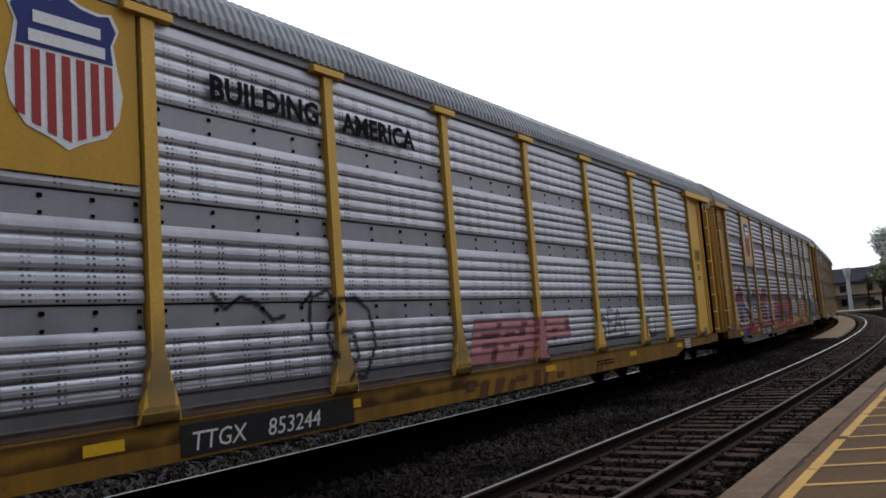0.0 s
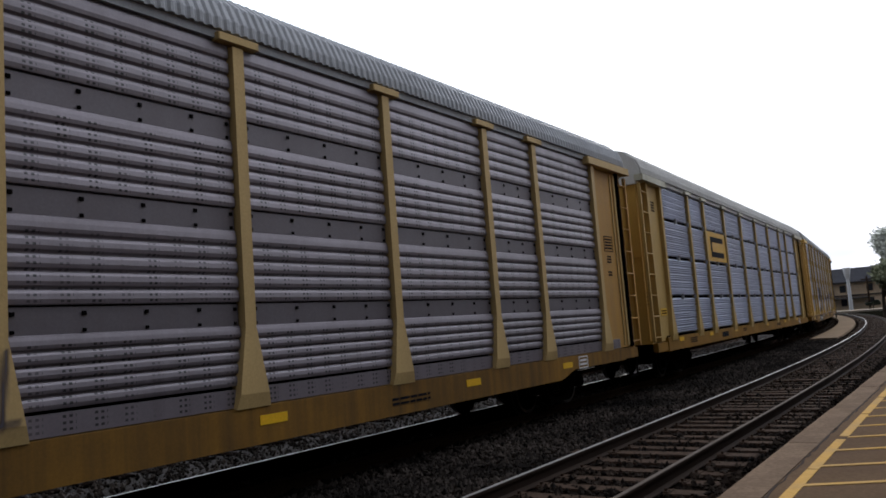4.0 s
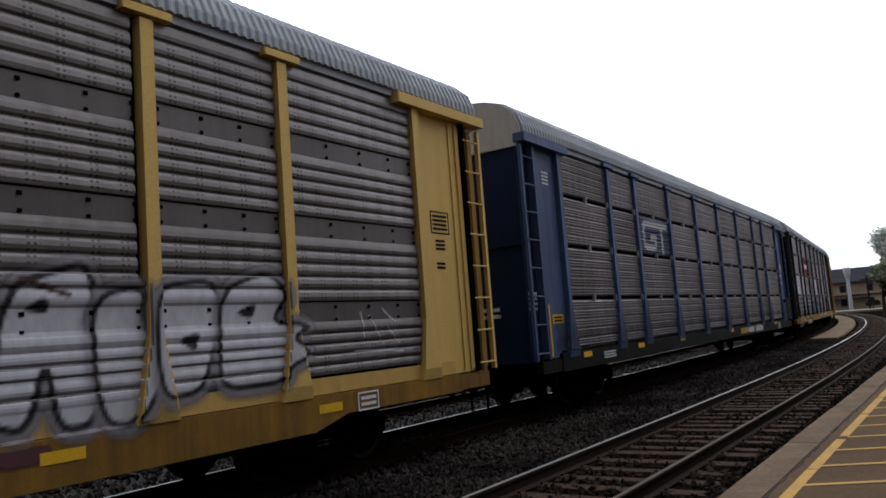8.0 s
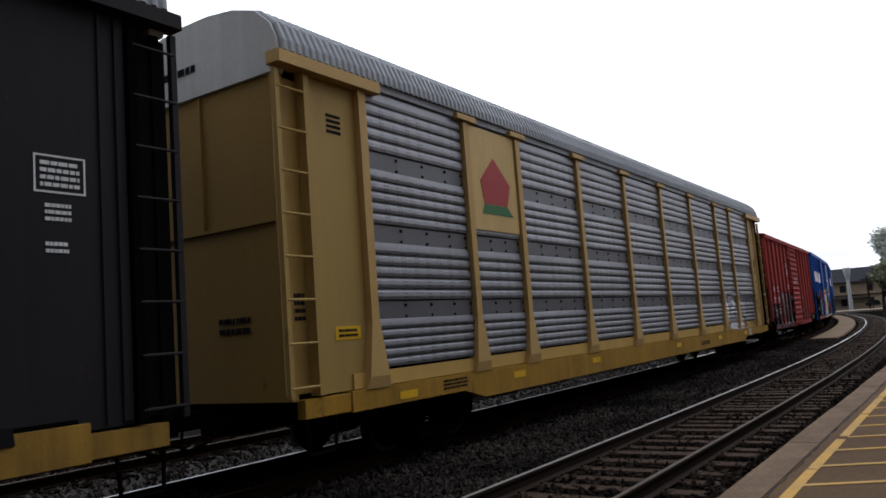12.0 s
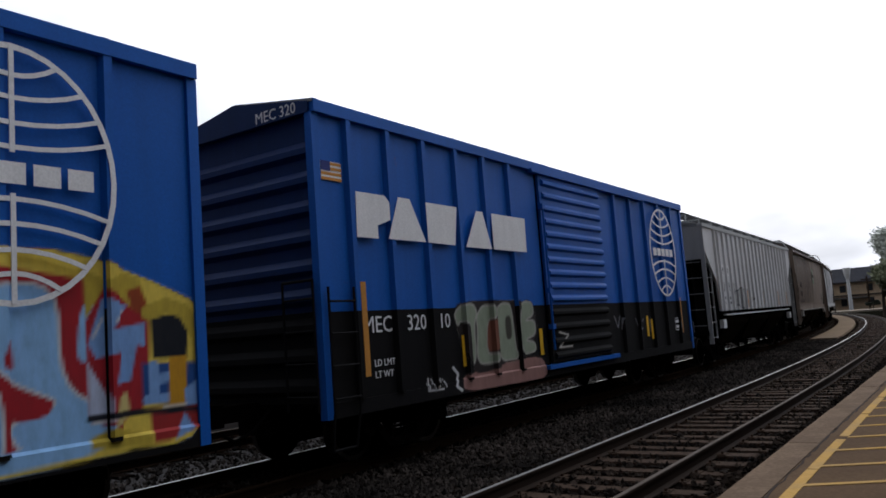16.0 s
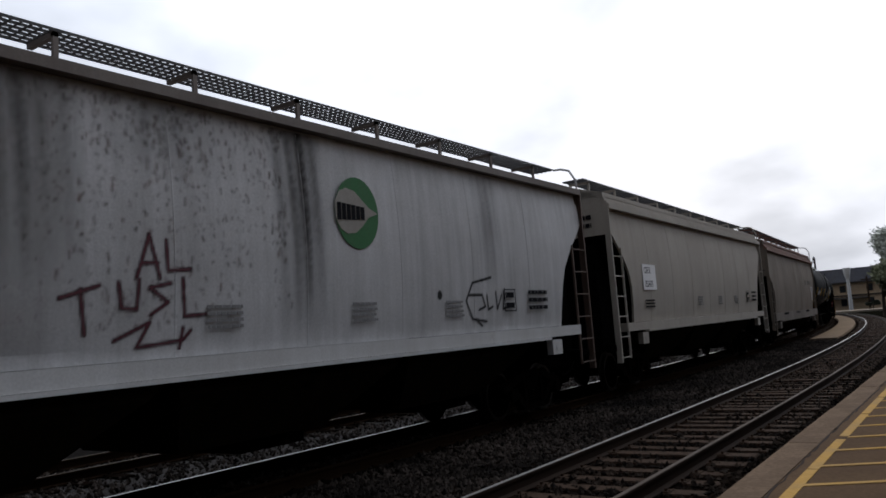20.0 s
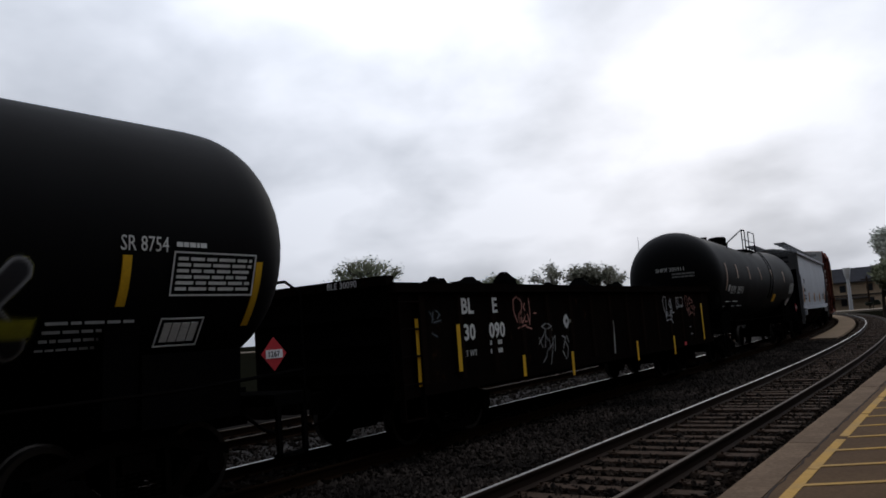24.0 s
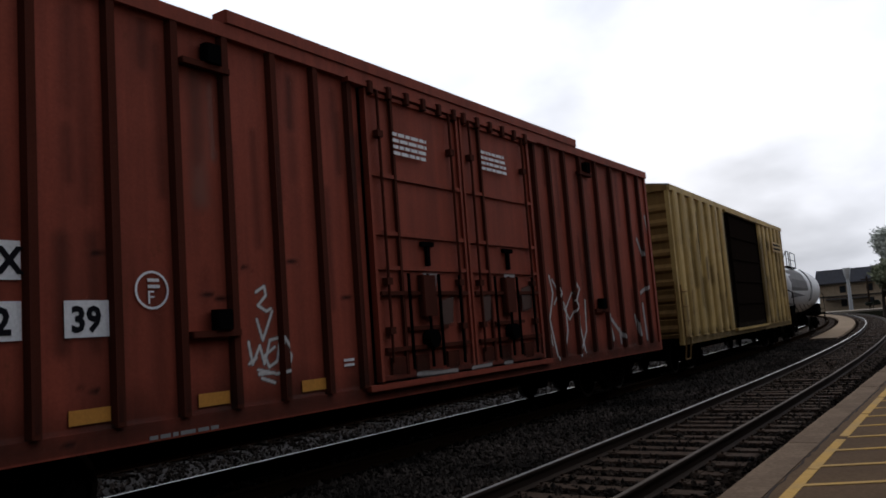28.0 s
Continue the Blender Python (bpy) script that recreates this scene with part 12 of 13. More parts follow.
for car_, code, num, m_, strips, zs in ((T1, "GATX", "80509", REFLECT, (1.05, 4.6, 7.7, 11.0, 13.86), (2.22, 2.72)), (T2, "SHPX", "205911", AMBER, (1.15, 2.85, 5.0, 7.3, 9.95, 12.9), (2.85, 3.35))):
    tank_text(car_, code, 1.85, 2.3, 0.27, 0.9)
    tank_text(car_, num, 2.9, 2.3, 0.27, 0.95)
    for k, d in enumerate(strips):
        tank_strip(car_, d, zs[0] - (0.45 if k == 0 else 0), zs[1], 0.1 if car_ is T1 else 0.075, PALEAMBER if car_ is T2 else m_)
    for k, (d, z) in enumerate(((1.8, 2.02), (1.8, 1.86), (2.8, 2.02), (2.8, 1.86), (3.9, 1.86))):
        small_print(car_, d, z, 0.8, 0.09, 1, WHITE, on_tank(car_, d - car_["len"] / 2, z) + 0.012, k)
    end_no = lettering("lettering", code + " " + num, 0.13, 0.0, 0.34 if car_ is T2 else 0.12, 3.14, WHITE, car_["ob"], "white stencilled end number", 0.95, True)
    for ob_ in (end_no, bars("small_print", 0.2, 0.0, 2.92, 0.7, 0.15, 2, DIMWHITE, car_["ob"], "", 4, True)):
        for v in ob_.data.vertices:    # laid on the dome
            sn = min(0.999, math.hypot(v.co.y, v.co.z - 2.98) / 1.57) ** (1 / 0.86)
            v.co.x += -car_["len"] / 2 + (0.62 if car_ is T2 else 0.95) - 1.2 * math.sqrt(1 - sn * sn) ** 0.86 - 0.004
    tilt(framed(car_, 14.44, 2.3, 1.12, 0.48, WHITE, 1.588, 6, 8), 1.588, 2.78, 15.5)
    tilt(framed(car_, 14.38, 1.74, 0.55, 0.35, WHITE, 1.4, 1, 9), 1.4, 2.09, 32)
    for d in (15.6,):
        outline(car_, "hazard_placard", [(d, 1.62), (d + 0.2, 1.42), (d + 0.4, 1.62), (d + 0.2, 1.82)], HAZARD, 1.53, "red diamond hazard placard")
        plate(car_, "placard_panel", d + 0.07, d + 0.33, 1.57, 1.67, SIGNWHITE, 1.537)
        words(car_, "1267", d + 0.09, 1.585, 0.07, INK, 1.545, "black placard number", 1.0)
tank_text(T1, "SR 8754", 13.83, 2.77, 0.16, 0.76)
small_print(T1, 14.48, 2.83, 0.4, 0.05, 1, WHITE, 1.575, 3)
tank_strip(T1, 15.58, 1.98, 2.7, 0.09, REFLECT)
for k, z in enumerate((2.06, 1.98, 1.9, 1.82)):
    small_print(T1, 13.2, z, 0.92 - 0.1 * k, 0.03, 1, DIMWHITE, on_tank(T1, 5.0, z) + 0.012, k + 30)
tank_strip(T2, 10.25, 1.96, 2.28, 0.55, REFLECT, "yellow label plate", "label_plate")
words(T2, "C", 5.02, 2.36, 0.14, WHITE, 1.405)
tank_strip(T2, 1.5, 2.38, 2.6, 0.2, WHITE, "white label plate", "label_plate")
sp = spray_on(T1, 8.0, 15.2, 1.65, 3.0, 0.024)
TAGW = (0.42, 0.42, 0.43)
sp.tag("tus", 8.6, 2.35, 0.6, 0.45, TAGW, 0.04, 3).tag("sees", 8.2, 1.8, 1.2, 0.35, TAGW, 0.035, 5)
sp.piece("ohrok", 10.6, 1.85, 2.4, 0.7, (0.03, 0.03, 0.033), (0.28, 0.28, 0.29), 0.2, 0.03, None, None, 7)
sp.block(12.3, 13.1, 1.95, 2.12, (0.35, 0.33, 0.03), 0.05)
sp.on("graffiti", "white line tags and outlined letters")
# gondola
for tx_, d, z in (("BL", 1.8, 2.0), ("E", 2.78, 2.0), ("30", 1.83, 1.57), ("090", 2.63, 1.57)):
    words(G1, tx_, d, z, 0.26, WHITE, 1.497, "white lettering", 1.0, 0, 1.0, 0.009)
words(G1, "LT WT", 1.85, 1.3, 0.1, WHITE, 1.455)
small_print(G1, 2.7, 1.3, 0.4, 0.22, 2, WHITE, 1.455, 4)
for d, z0, z1 in ((0.5, 0.95, 1.95), (1.6, 1.08, 1.83), (3.7, 0.82, 1.2), (5.75, 0.66, 1.14), (9.43, 0.69, 1.16), (12.22, 0.66, 1.15), (15.05, 0.91, 2.0)):
    plate(G1, "reflector", d, d + 0.1, z0, z1, REFLECT, 1.51, "yellow reflector")
plate(G1, "hazard_mark", 13.15, 13.32, 0.84, 0.94, HAZARD, 1.51, "small red mark")
sp = spray_on(G1, 3.2, 15.9, 0.98, 2.36, 0.014)
PINKT, TAGW = (0.36, 0.17, 0.14), (0.42, 0.42, 0.43)
sp.line(((12.04, 1.69), (12.07, 2.22), (11.9, 2.22), (11.81, 2.11), (11.86, 1.87), (12.02, 1.72)), 0.028, TAGW)
sp.line(((12.22, 2.09), (12.29, 2.12), (12.36, 2.02), (12.27, 1.91), (12.18, 2.01), (12.22, 2.09)), 0.028, TAGW)
sp.line(((12.44, 2.18), (12.51, 1.9), (12.36, 1.6)), 0.028, TAGW)
sp.line(((11.98, 1.75), (12, 1.63), (12.07, 1.8), (12.02, 1.79)), 0.028, TAGW)
sp.line(((12.14, 1.83), (12.13, 1.71), (12.21, 1.7), (12.21, 1.82)), 0.028, TAGW)
sp.line(((12.25, 1.85), (12.26, 1.67)), 0.028, TAGW)
sp.line(((12.32, 1.82), (12.4, 1.84), (12.36, 1.72), (12.31, 1.64)), 0.028, TAGW)
sp.line(((12.41, 1.84), (12.51, 1.84)), 0.028, TAGW)
sp.line(((12.46, 1.84), (12.44, 1.69)), 0.028, TAGW)
sp.line(((12, 1.57), (12.25, 1.61), (12.51, 1.5)), 0.028, TAGW)
sp.line(((12.51, 1.78), (12.67, 1.78)), 0.028, TAGW)
sp.line(((13.93, 1.77), (13.99, 2.19), (13.83, 2.26), (13.74, 2.12), (13.81, 1.91), (13.92, 1.8)), 0.024, PINKT)
sp.line(((14.09, 2.15), (14.23, 2.19), (14.28, 2.04), (14.14, 1.99), (14.09, 2.15)), 0.024, PINKT)
sp.line(((14.5, 2.26), (14.42, 1.82)), 0.024, PINKT)
sp.line(((13.91, 1.84), (13.93, 1.73), (14.06, 1.89)), 0.024, PINKT)
sp.line(((14.08, 1.9), (14.11, 1.76), (14.21, 1.77)), 0.024, PINKT)
sp.line(((14.25, 1.95), (14.28, 1.79)), 0.024, PINKT)
sp.line(((14.38, 1.95), (14.48, 1.95), (14.39, 1.76)), 0.024, PINKT)
sp.line(((13.98, 1.66), (14.26, 1.74), (14.52, 1.63)), 0.024, PINKT)
sp.line(((14.48, 1.9), (14.7, 1.89)), 0.024, PINKT)
sp.line(((12.93, 2.19), (13.37, 2.19), (13.36, 1.93), (12.93, 1.93), (12.93, 2.19)), 0.022, TAGW)
sp.line(((13.13, 2.15), (13.13, 1.97), (13.3, 1.97)), 0.022, TAGW)
sp.line(((13, 2.14), (13.06, 2.01)), 0.022, TAGW)
sp.line(((12.94, 1.88), (13.04, 1.89)), 0.022, TAGW)
sp.line(((13.96, 1.34), (14.08, 1.33)), 0.03, (0.25, 0.24, 0.24))
sp.line(((14.03, 1.14), (14.21, 1.12)), 0.03, (0.25, 0.24, 0.24))
sp.line(((13.97, 0.8), (14.09, 0.79)), 0.03, (0.25, 0.24, 0.24))
sp.on("graffiti", "white and pink looping tags")
sp = spray_on(G1, 0.9, 9.6, 0.86, 2.36, 0.014)
sp.line(((3.72, 1.8), (3.6, 2.02), (3.62, 2.21), (3.77, 2.27), (3.86, 2.13), (3.78, 1.91), (3.8, 1.79)), 0.03, PINKT)
sp.line(((3.9, 2.07), (3.97, 2.14), (4.01, 2.07), (3.96, 2.01), (3.9, 2.07)), 0.03, PINKT)
sp.line(((4.21, 2.23), (4.23, 1.95), (4.18, 1.75)), 0.03, PINKT)
sp.line(((3.81, 1.88), (3.84, 1.78), (3.95, 1.9)), 0.03, PINKT)
sp.line(((3.99, 1.93), (4.01, 1.8), (4.1, 1.81)), 0.03, PINKT)
sp.line(((4.12, 1.94), (4.17, 1.81)), 0.03, PINKT)
sp.line(((3.72, 1.69), (3.92, 1.74), (4.25, 1.66)), 0.03, PINKT)
sp.line(((4.37, 1.95), (4.48, 1.95)), 0.03, PINKT)
sp.line(((4.65, 1.69), (4.82, 1.74), (4.99, 1.68), (4.81, 1.63), (4.65, 1.69)), 0.03, (0.20, 0.2, 0.2))
sp.line(((4.49, 1.36), (4.71, 1.52), (4.81, 1.63), (4.74, 1.29)), 0.03, (0.20, 0.2, 0.2))
sp.line(((4.8, 1.52), (4.88, 1.33), (4.77, 1.11), (4.62, 1.01)), 0.03, (0.20, 0.2, 0.2))
sp.line(((5.06, 1.62), (4.98, 1.27), (4.85, 0.96)), 0.03, (0.20, 0.2, 0.2))
sp.line(((4.88, 1.27), (5.2, 1.49), (5.15, 1.19)), 0.03, (0.20, 0.2, 0.2))
sp.line(((4.52, 1.48), (4.64, 1.29)), 0.03, (0.20, 0.2, 0.2))
sp.line(((5.5, 1.47), (5.66, 1.43), (5.53, 1.22)), 0.03, (0.26, 0.26, 0.26))
sp.line(((5.65, 1.34), (5.75, 1.21), (5.68, 1.03)), 0.03, (0.26, 0.26, 0.26))
sp.line(((5.48, 1.17), (5.62, 1)), 0.03, (0.26, 0.26, 0.26))
sp.line(((5.72, 1.46), (5.79, 1.33)), 0.03, (0.26, 0.26, 0.26))
sp.fill(((5.59, 1.77), (5.77, 1.93), (5.93, 1.75), (5.75, 1.58)), (0.5, 0.5, 0.5))
sp.fill(((5.71, 1.76), (5.78, 1.82), (5.84, 1.76), (5.76, 1.7)), (0.015, 0.014, 0.014))
sp.line(((8.17, 1.67), (8.05, 0.66)), 0.06, (0.33, 0.32, 0.3))
sp.line(((8.85, 0.85), (8.86, 0.66)), 0.12, (0.26, 0.25, 0.24))
sp.line(((0.97, 2.05), (1.07, 1.92)), 0.03, (0.06, 0.07, 0.08))
sp.line(((1.07, 2.05), (1.02, 1.88)), 0.03, (0.06, 0.07, 0.08))
sp.line(((1.14, 2.07), (1.25, 2), (1.17, 1.94)), 0.03, (0.06, 0.07, 0.08))
sp.line(((1.07, 1.88), (1.27, 1.91)), 0.03, (0.06, 0.07, 0.08))
sp.line(((1.01, 1.71), (1.14, 1.66)), 0.03, (0.06, 0.07, 0.08))
sp.on("graffiti", "pink, grey and white tags")
rnd_ = random.Random(12)
for k in range(46):
    d = 0.8 + rnd_.random() * 14.4
    y = rnd_.uniform(-1.05, 0.4)
    s_ = Shape()
    r_ = rnd_.uniform(0.12, 0.42)
    n_ = 6
    hgt = rnd_.uniform(1.56, 1.68) + rnd_.random() ** 2 * 0.14
    rings_ = [[(math.cos(i * 6.283 / n_) * r_ * q * rnd_.uniform(.7, 1.2), math.sin(i * 6.283 / n_) * r_ * q * rnd_.uniform(.6, 1.1), zz) for i in range(n_)] for q, zz in ((1.0, 1.08), (1.05, 1.9), (0.85, hgt + 0.82), (0.3, hgt + 0.9 + rnd_.random() * 0.1))]
    part("scrap_piece", s_.loft(rings_), BLACK, G1["ob"], "dark lump of scrap", at=pose(d - G1["len"] / 2, y, 0))

lettering("lettering", "BLE 30090", 0.1, -G1["len"] / 2 - 0.044, -0.3, 2.48, SIGNWHITE, G1["ob"], "white stencilled end number", 1.0, True)

# tall brown boxcar
part("door_header", Shape().box(-B4["len"] / 2 + 5.05, -B4["len"] / 2 + 14.7, -1.56, -1.3, 5.54, 5.7, 0.02), BROWNR, B4["ob"], "raised header over the doors")
CY = 1.461
for d, z, w in ((1.4, 2.47, 0.5), (2.27, 2.47, 0.4), (1.5, 1.93, 0.5), (2.22, 1.93, 0.45), (3.06, 1.93, 0.45)):
    plate(B4, "white_patch", d, d + w, z, z + 0.35, SIGNWHITE, CY, "white number patch")
for tx_, d, z in (("TO", 1.44, 2.53), ("BX", 2.29, 2.53), ("88", 1.56, 1.99), ("92", 2.27, 1.99), ("39", 3.12, 1.99)):
    words(B4, tx_, d, z, 0.24, INK, CY + 0.008, "black lettering", 0.92, 0, 1.02, 0.012)
ring = Shape()
for k in range(24):
    a0, a1 = 2 * math.pi * k / 24, 2 * math.pi * (k + 1) / 24
    ring.add([(-B4["len"] / 2 + 4.0 + q * math.cos(a), -CY - 0.005, 2.38 + q * math.sin(a)) for a, q in ((a0, .2), (a1, .2), (a1, .175), (a0, .175))], [(0, 1, 2, 3)])
part("emblem", ring, SIGNWHITE, B4["ob"], "white ring stencil")
words(B4, "F", 3.94, 2.24, 0.14, SIGNWHITE, CY)
for d, z in ((8.1, 4.4), (10.6, 4.5)):
    small_print(B4, d, z, 0.85, 0.34, 4, SIGNWHITE, 1.563, int(d))
small_print(B4, 1.0, 1.6, 0.35, 0.25, 2, SIGNWHITE, CY, 3)
for d in (3.08, 4.52, 6.06):
    plate(B4, "reflector", d, d + 0.42, 1.12, 1.26, AMBER, CY, "amber reflector")
plate(B4, "reflector", 1.5, 1.98, 1.3, 1.57, REFLECT, CY, "yellow label plate")
plate(B4, "reflector", 0.95, 1.3, 1.12, 1.26, AMBER, CY, "amber reflector")
small_print(B4, 6.85, 1.37, 0.2, 0.1, 2, SIGNWHITE, CY, 5)
small_print(B4, 3.9, 0.87, 0.85, 0.04, 1, DIMWHITE, 1.481, 6)
small_print(B4, 3.95, 2.4, 0.14, 0.1, 2, SIGNWHITE, CY, 7)
words(B4, "889239", 0, 0, 0.28, INK, 0.0, "black lettering").matrix_basis = Matrix.Translation((-B4["len"] / 2 + 0.014, 0.55, 4.98)) @ pose(0, 0, 0, 0, 0, -90) @ Matrix.Translation((B4["len"] / 2, 0, 0))
sp = spray_on(B4, 0.08, 18.98, 0.87, 5.3, 0.045)
rnd_ = random.Random(5)
sp.block(0.0, 19.1, 0.8, 1.15, (0.035, 0.018, 0.013), 0.6, 0.6, 0.1, 2)
for k in range(110):
    dd, zz = rnd_.uniform(0.3, 18.7), 5.3 - 3.2 * rnd_.random() ** 1.6
    if not 7.4 < dd < 12.5:
        sp.line(((dd, zz), (dd + rnd_.uniform(-0.03, 0.03), zz - rnd_.uniform(0.4, 1.8))), rnd_.uniform(0.04, 0.14), (0.05, 0.02, 0.014), 0.12, rnd_.uniform(0.15, 0.45))
sp.line(((4.65, 4.85), (4.67, 3.4)), 0.2, (0.26, 0.15, 0.12), 0.15, 0.35).line(((4.85, 4.8), (4.86, 3.9)), 0.08, (0.32, 0.2, 0.17), 0.08, 0.4)
for dd, zz in ((3.35, 2.75), (4.6, 2.35), (4.8, 2.3), (5.95, 2.75), (5.2, 2.65), (3.2, 1.45), (2.95, 0.98), (6.9, 2.3)):
    sp.line(((dd, zz), (dd + 0.18, zz - 0.03)), 0.03, (0.02, 0.011, 0.01), 0.02, 0.8)
sp.on("road_grime", "dark grime and rain streaks", 0.003)
sp = spray_on(B5, 0.1, 18.0, 0.85, 5.15, 0.05)
for k in range(150):
    dd, zz = rnd_.uniform(0.3, 17.8), 5.1 - 3.8 * rnd_.random()
    if not 6.7 < dd < 12.0:
        sp.line(((dd, zz), (dd + rnd_.uniform(-0.03, 0.03), zz - rnd_.uniform(0.2, 1.2))), rnd_.uniform(0.05, 0.2), (0.07, 0.045, 0.02), 0.15, rnd_.uniform(0.2, 0.6))
sp.block(6.2, 6.75, 1.2, 5.1, (0.05, 0.035, 0.02), 0.5, 0.6).block(12.05, 12.9, 1.2, 4.6, (0.05, 0.035, 0.02), 0.5, 0.5).block(0.0, 18.2, 0.8, 1.1, (0.05, 0.035, 0.02), 0.4, 0.6)
sp.on("road_grime", "dark grime round the door", 0.003)
sp = spray_on(B4, 0.1, 1.9, 2.2, 4.9, 0.026)
sp.line(((0.71, 4.51), (0.85, 4.63), (0.96, 4.43)), 0.05, (0.56, 0.53, 0.52))
sp.line(((0.71, 4.51), (0.63, 4.1), (0.82, 4.17)), 0.05, (0.56, 0.53, 0.52))
sp.line(((0.9, 4.22), (1.03, 4.12)), 0.05, (0.56, 0.53, 0.52))
sp.line(((1.27, 4.4), (1.3, 4.03)), 0.05, (0.56, 0.53, 0.52))
sp.line(((1.06, 4.16), (0.99, 3.83)), 0.05, (0.56, 0.53, 0.52))
sp.line(((0.71, 3.86), (0.84, 3.81)), 0.05, (0.56, 0.53, 0.52))
sp.line(((0.95, 3.7), (1.14, 3.84), (1.18, 3.65)), 0.05, (0.56, 0.53, 0.52))
sp.line(((0.91, 3.66), (0.97, 3.47)), 0.05, (0.56, 0.53, 0.52))
sp.line(((0.54, 3.56), (0.7, 3.27)), 0.05, (0.56, 0.53, 0.52))
sp.line(((0.78, 3.41), (1.17, 3.51)), 0.05, (0.56, 0.53, 0.52))
sp.line(((1.05, 3.39), (0.97, 3.15), (1.17, 2.96)), 0.05, (0.56, 0.53, 0.52))
sp.line(((0.78, 2.91), (1, 3.23)), 0.05, (0.56, 0.53, 0.52))
sp.line(((1.23, 3.13), (1.35, 2.97)), 0.05, (0.56, 0.53, 0.52))
sp.line(((0.96, 2.95), (1.03, 2.33)), 0.05, (0.56, 0.53, 0.52))
sp.line(((0.89, 2.33), (1.1, 2.39)), 0.05, (0.56, 0.53, 0.52))
sp.line(((1.25, 2.89), (1.2, 2.65)), 0.05, (0.56, 0.53, 0.52))
sp.on("graffiti", "tall white scrawl down the corner")
CHALK = (0.6, 0.58, 0.56)
sp = spray_on(B4, 4.6, 7.0, 1.0, 2.8, 0.02)
sp.line(((5.4, 2.36), (5.53, 2.43), (5.55, 2.32), (5.42, 2.2), (5.55, 2.13), (5.62, 2.16)), 0.035, CHALK)
sp.line(((5.39, 2.04), (5.47, 1.79), (5.64, 2.13)), 0.035, CHALK)
sp.line(((5.25, 1.78), (5.3, 1.52), (5.42, 1.73), (5.48, 1.51), (5.58, 1.79)), 0.035, CHALK)
sp.line(((5.25, 1.53), (5.36, 1.59)), 0.035, CHALK)
sp.line(((5.6, 1.79), (5.75, 1.81), (5.68, 1.53), (5.55, 1.47), (5.49, 1.61), (5.65, 1.7)), 0.035, CHALK)
sp.line(((5.75, 1.81), (5.92, 1.58), (5.86, 1.41), (5.67, 1.38), (5.38, 1.45)), 0.035, CHALK)
sp.line(((5.39, 1.4), (5.62, 1.4)), 0.035, CHALK)
sp.line(((5.43, 1.35), (5.63, 1.28)), 0.035, CHALK)
sp.on("graffiti", "white looped tag")
sp = spray_on(B4, 7.4, 18.9, 0.95, 4.6, 0.026)
sp.line(((13.01, 2.68), (13.12, 2.33), (12.89, 1.81), (13.12, 1.02)), 0.05, CHALK)
sp.line(((13.13, 2.6), (13.39, 2.33), (13.14, 2.11)), 0.05, CHALK)
sp.line(((12.78, 2.11), (12.81, 1.89), (12.93, 1.29)), 0.04, CHALK)
sp.line(((14.17, 2.65), (14.39, 2.41), (14.13, 2.09), (14.42, 1.08)), 0.05, CHALK)
sp.line(((14.29, 2.49), (14.04, 2.17), (14.26, 1.85), (14.24, 1.13)), 0.05, CHALK)
sp.line(((13.39, 2.33), (13.65, 2.02), (13.98, 2.33)), 0.04, CHALK)
sp.line(((13.65, 2.02), (13.65, 1.56), (13.44, 1.11)), 0.05, CHALK)
sp.line(((13.49, 2.1), (13.78, 1.78), (14.1, 2.01)), 0.04, CHALK)
sp.line(((14.61, 2.17), (14.55, 1.52), (14.15, 1.02)), 0.05, CHALK)
sp.line(((15.78, 1.81), (15.99, 1.28)), 0.12, (0.36, 0.33, 0.32))
sp.line(((16.39, 1.48), (16.43, 1.17)), 0.1, (0.36, 0.33, 0.32))
sp.line(((15.98, 1.72), (16.58, 1.3)), 0.1, (0.36, 0.33, 0.32))
sp.line(((18.05, 2.04), (18.14, 1.18)), 0.12, (0.36, 0.33, 0.32))
sp.line(((17.99, 2.33), (18.61, 2.52)), 0.1, (0.36, 0.33, 0.32))
sp.line(((18.09, 3.69), (18.34, 3.31)), 0.1, (0.36, 0.33, 0.32))
sp.line(((18.83, 4.34), (19.04, 3.54)), 0.1, (0.36, 0.33, 0.32))
sp.line(((17.44, 1.77), (17.58, 1.3)), 0.1, (0.36, 0.33, 0.32))
sp.fill(((8.63, 2.63), (9.01, 2.63), (8.95, 2.4), (8.83, 2.28), (8.81, 2.01), (8.6, 2.04)), (0.33, 0.29, 0.28), sharp=True)
sp.fill(((11.06, 2.66), (11.46, 2.66), (11.34, 2.27), (11.33, 2.01), (11.07, 2.04)), (0.33, 0.29, 0.28), sharp=True)
sp.fill(((8.63, 2.23), (8.83, 2.28), (8.81, 2.01), (8.61, 2.04)), (0.66, 0.64, 0.62), sharp=True)
sp.fill(((11.12, 2.2), (11.28, 2.23), (11.28, 2.05), (11.1, 2.07)), (0.66, 0.64, 0.62), sharp=True)
sp.line(((8.75, 2.58), (8.92, 2.52), (8.78, 2.4)), 0.06, (0.05, 0.03, 0.025))
sp.line(((11.18, 2.58), (11.3, 2.47), (11.17, 2.37)), 0.06, (0.05, 0.03, 0.025))
sp.line(((8.33, 1.14), (9.37, 1.11)), 0.06, (0.3, 0.27, 0.26))
sp.line(((9.82, 1.11), (10.41, 1.13)), 0.06, (0.3, 0.27, 0.26))
sp.line(((10.85, 1.11), (11.11, 1.11)), 0.06, (0.3, 0.27, 0.26))
sp.fill(((9.07, 2.22), (9.42, 2.28), (9.35, 1.86), (9.05, 1.81)), (0.09, 0.05, 0.04), sharp=True)
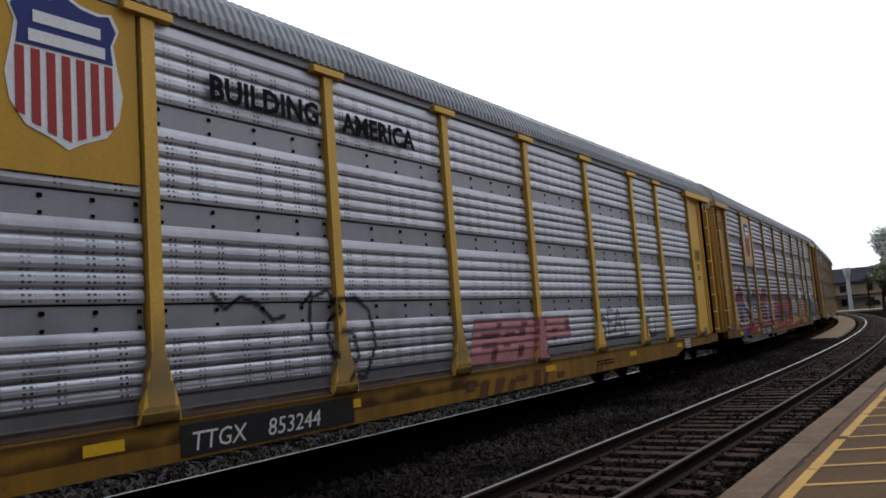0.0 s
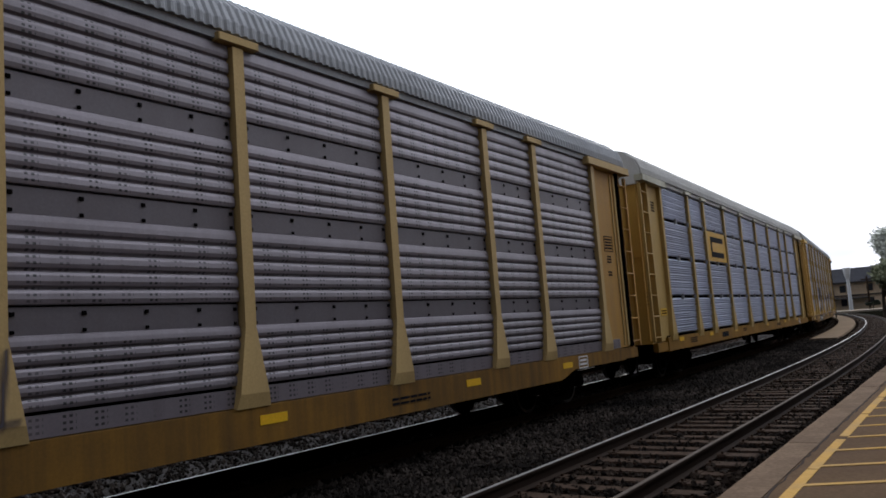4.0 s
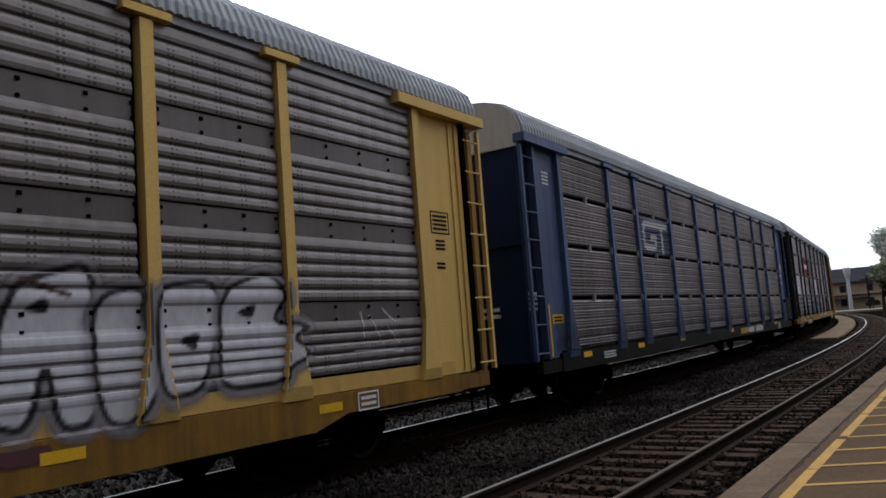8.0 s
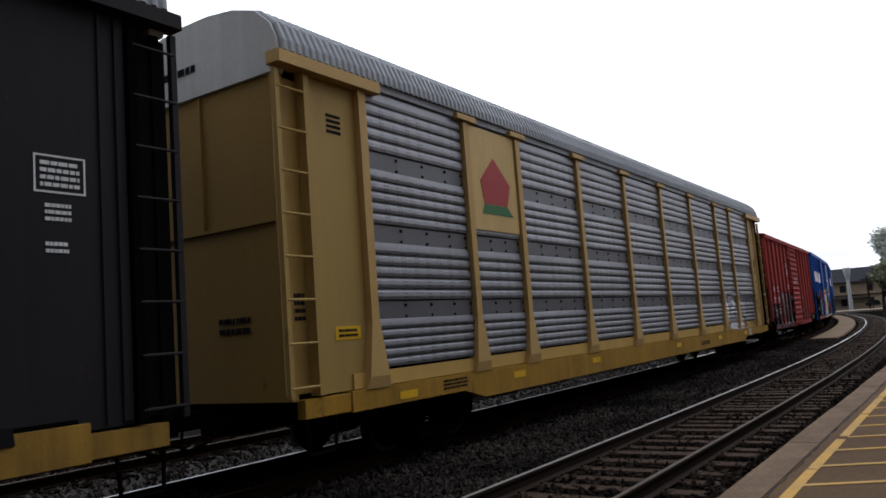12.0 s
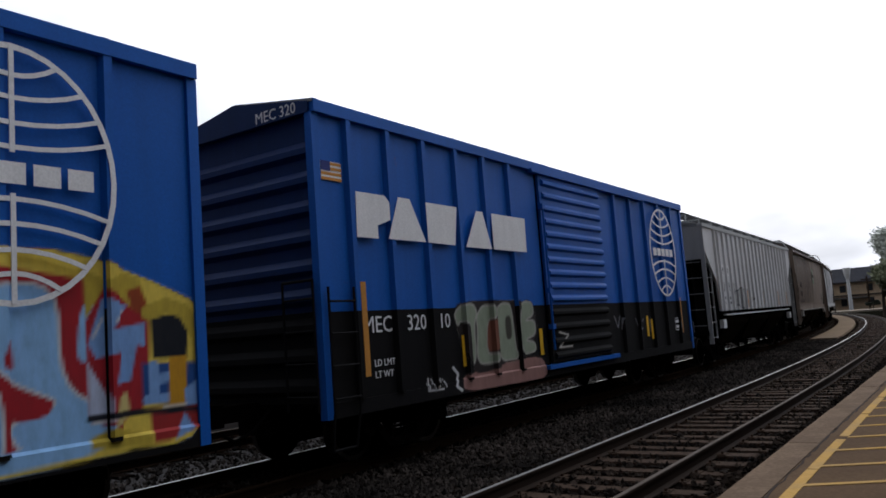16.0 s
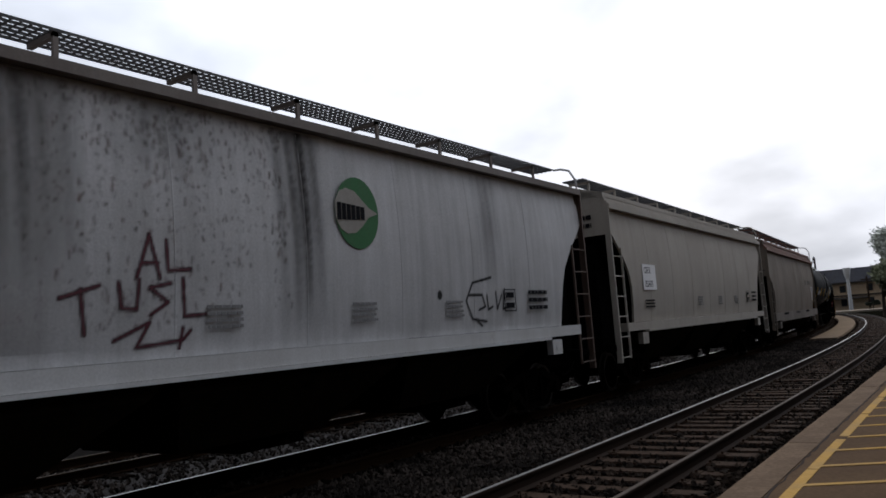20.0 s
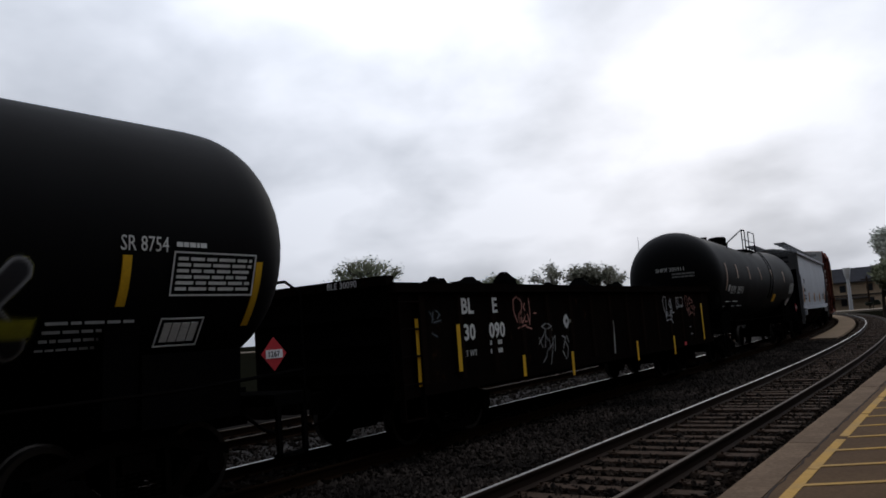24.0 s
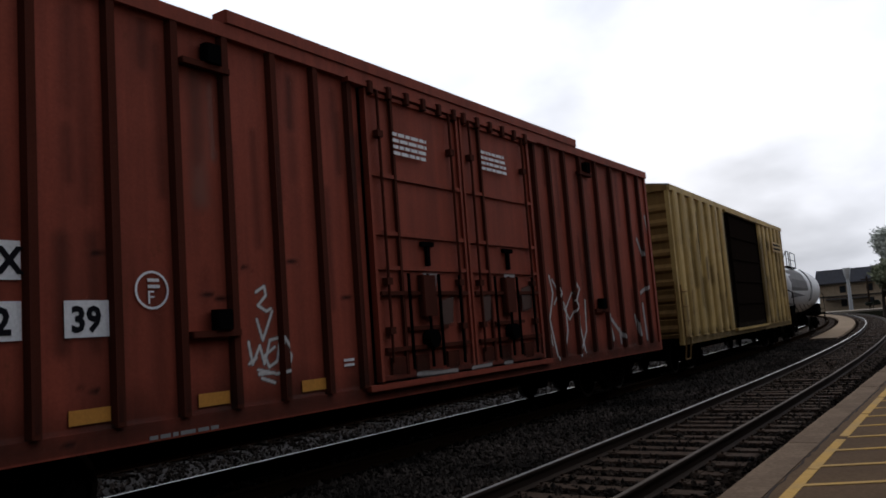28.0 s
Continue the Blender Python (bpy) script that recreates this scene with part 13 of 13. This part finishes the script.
sp.fill(((10.31, 2.27), (10.59, 2.34), (10.51, 1.88), (10.31, 1.82)), (0.09, 0.05, 0.04), sharp=True)
sp.fill(((11.64, 2.41), (12.02, 2.48), (12.03, 2.05), (11.65, 2)), (0.09, 0.05, 0.04), sharp=True)
sp.fill(((8.1, 2.18), (8.14, 1.79), (8.14, 2.17)), (0.09, 0.05, 0.04), sharp=True)
sp.on("graffiti", "white drawn tags and drips")
# shade on the leading part of the white tank, laid on as a grey strip
TANKSHADE = paint("tank_soot", (0.16, 0.15, 0.15), (0.05, 0.045, 0.042), 0.6, 0.0, 0.7, seed=59.5)
tank_strip(T3, 0.9, 1.35, 3.95, 7.6, TANKSHADE, "broad dark sooty band", "band")
plate(B5, "data_panel", 15.0, 17.3, 4.2, 4.62, SIGNPALE, BY + 0.105, "pale weathered data panel")
small_print(B5, 15.2, 4.28, 1.8, 0.26, 2, INK, BY + 0.112, 3)

FADEDBLUE = paint("faded_blue_lettering", (0.1, 0.14, 0.19), grime=0.4, seed=76)
# latches, seams and marks on the dark and blue end plates
for d0, d1 in ((25.84, 25.88), (26.0, 26.05)):
    plate(A5, "plate_seam", d0, d1, 1.12, 5.1, PATCHBLACK, 1.5, "dark upright seam")
# notch, latch hole and foot gap are black pieces painted for their shade
plate(A5, "notch", 25.5, 25.7, 5.0, 5.19, PATCHBLACK, 1.5, "dark notch")
latch = plate(A5, "latch_plate", 25.1, 25.68, 1.86, 2.08, SIGNPALE, 1.503, "yellow latch plate")
part("latch_hole", Shape().prism([(25.2 - 13.35, 1.87), (25.2 - 13.35, 1.98), (25.3 - 13.35, 2.06), (25.55 - 13.35, 2.06), (25.66 - 13.35, 1.97), (25.66 - 13.35, 1.87)], -1.54, -1.511, "y"), BLACK, latch)
plate(A5, "worn_mark", 25.29, 25.5, 3.25, 3.36, DIMWHITE, 1.503, "worn white mark")
plate(A5, "foot_gap", 25.1, 25.6, 1.07, 1.16, PATCHBLACK, 1.5, "dark gap under the plate")
for y_, z_, w_, h_ in ((-0.42, 3.72, 0.28, 0.05), (-0.62, 3.78, 0.36, 0.03), (-0.7, 3.72, 0.25, 0.025)):
    part("paint_mark", Shape().box(-13.35 + 0.128, -13.35 + 0.138, y_ - w_, y_, z_, z_ + h_), SIGNWHITE, A6["ob"], "white paint mark")
part("paint_mark", Shape().box(-13.35 + 0.128, -13.35 + 0.138, -1.37, -1.31, 3.6, 4.15), DIMWHITE, A6["ob"], "worn white strip")
lettering("lettering", "89239", 0.2, -B4["len"] / 2 - 0.014, -0.42, 5.19, INK, B4["ob"], "black stencilled end number", 0.95, True)
# numbers on the ends
for car_, rows_, z_, s_, y_, m_ in ((A2, ("TTGX", "983444"), 4.72, 0.2, 0.0, INK), (A6, ("TTGX", "961481"), 4.92, 0.17, -0.5, FADEDBLUE), (H1, ("826953",), 4.05, 0.2, -0.15, INK)):
    for k_, t_ in enumerate(rows_):
        lettering("lettering", t_, s_, -car_["len"] / 2 + (0.133 if car_ in (A2, A6) else 0.012 if car_ is B2 else 0.055), y_, z_ - 0.28 * k_, m_, car_["ob"], "stencilled end number", 0.95, True)



# ---- what moves ----
def car_pose(car, t):
    u = car["mid"] - SPEED * t
    xa, ya, _ = track_point(u - car["half"], C_TRAIN)
    xb, yb, _ = track_point(u + car["half"], C_TRAIN)
    return pose((xa + xb) / 2, (ya + yb) / 2, 0, 0, 0, math.degrees(math.atan2(yb - ya, xb - xa)))


def motions():
    for car in CARS:
        walk(car["ob"], [(0.5 * k, car_pose(car, 0.5 * k)) for k in range(57)])
        near, far = (car["mid"] - 60) / SPEED, (car["mid"] + 12) / SPEED
        ts = [k / FPS for k in range(int(28 * FPS) + 1) if near <= k / FPS <= far]
        for w, ax in car["wheels"]:
            spin = lambda t: pose(ax, 0, 0.457, 0, -math.degrees(SPEED * t / 0.457) % 360 - 360, 0)
            rows = [(t, spin(t)) for t in ts] or [(0.0, spin(0))]
            if rows[0][0] > 0:
                rows = [(0.0, rows[0][1])] + rows
            if rows[-1][0] < 28:
                rows = rows + [(28.0, rows[-1][1])]
            walk(w, rows)


build_stones()
motions()
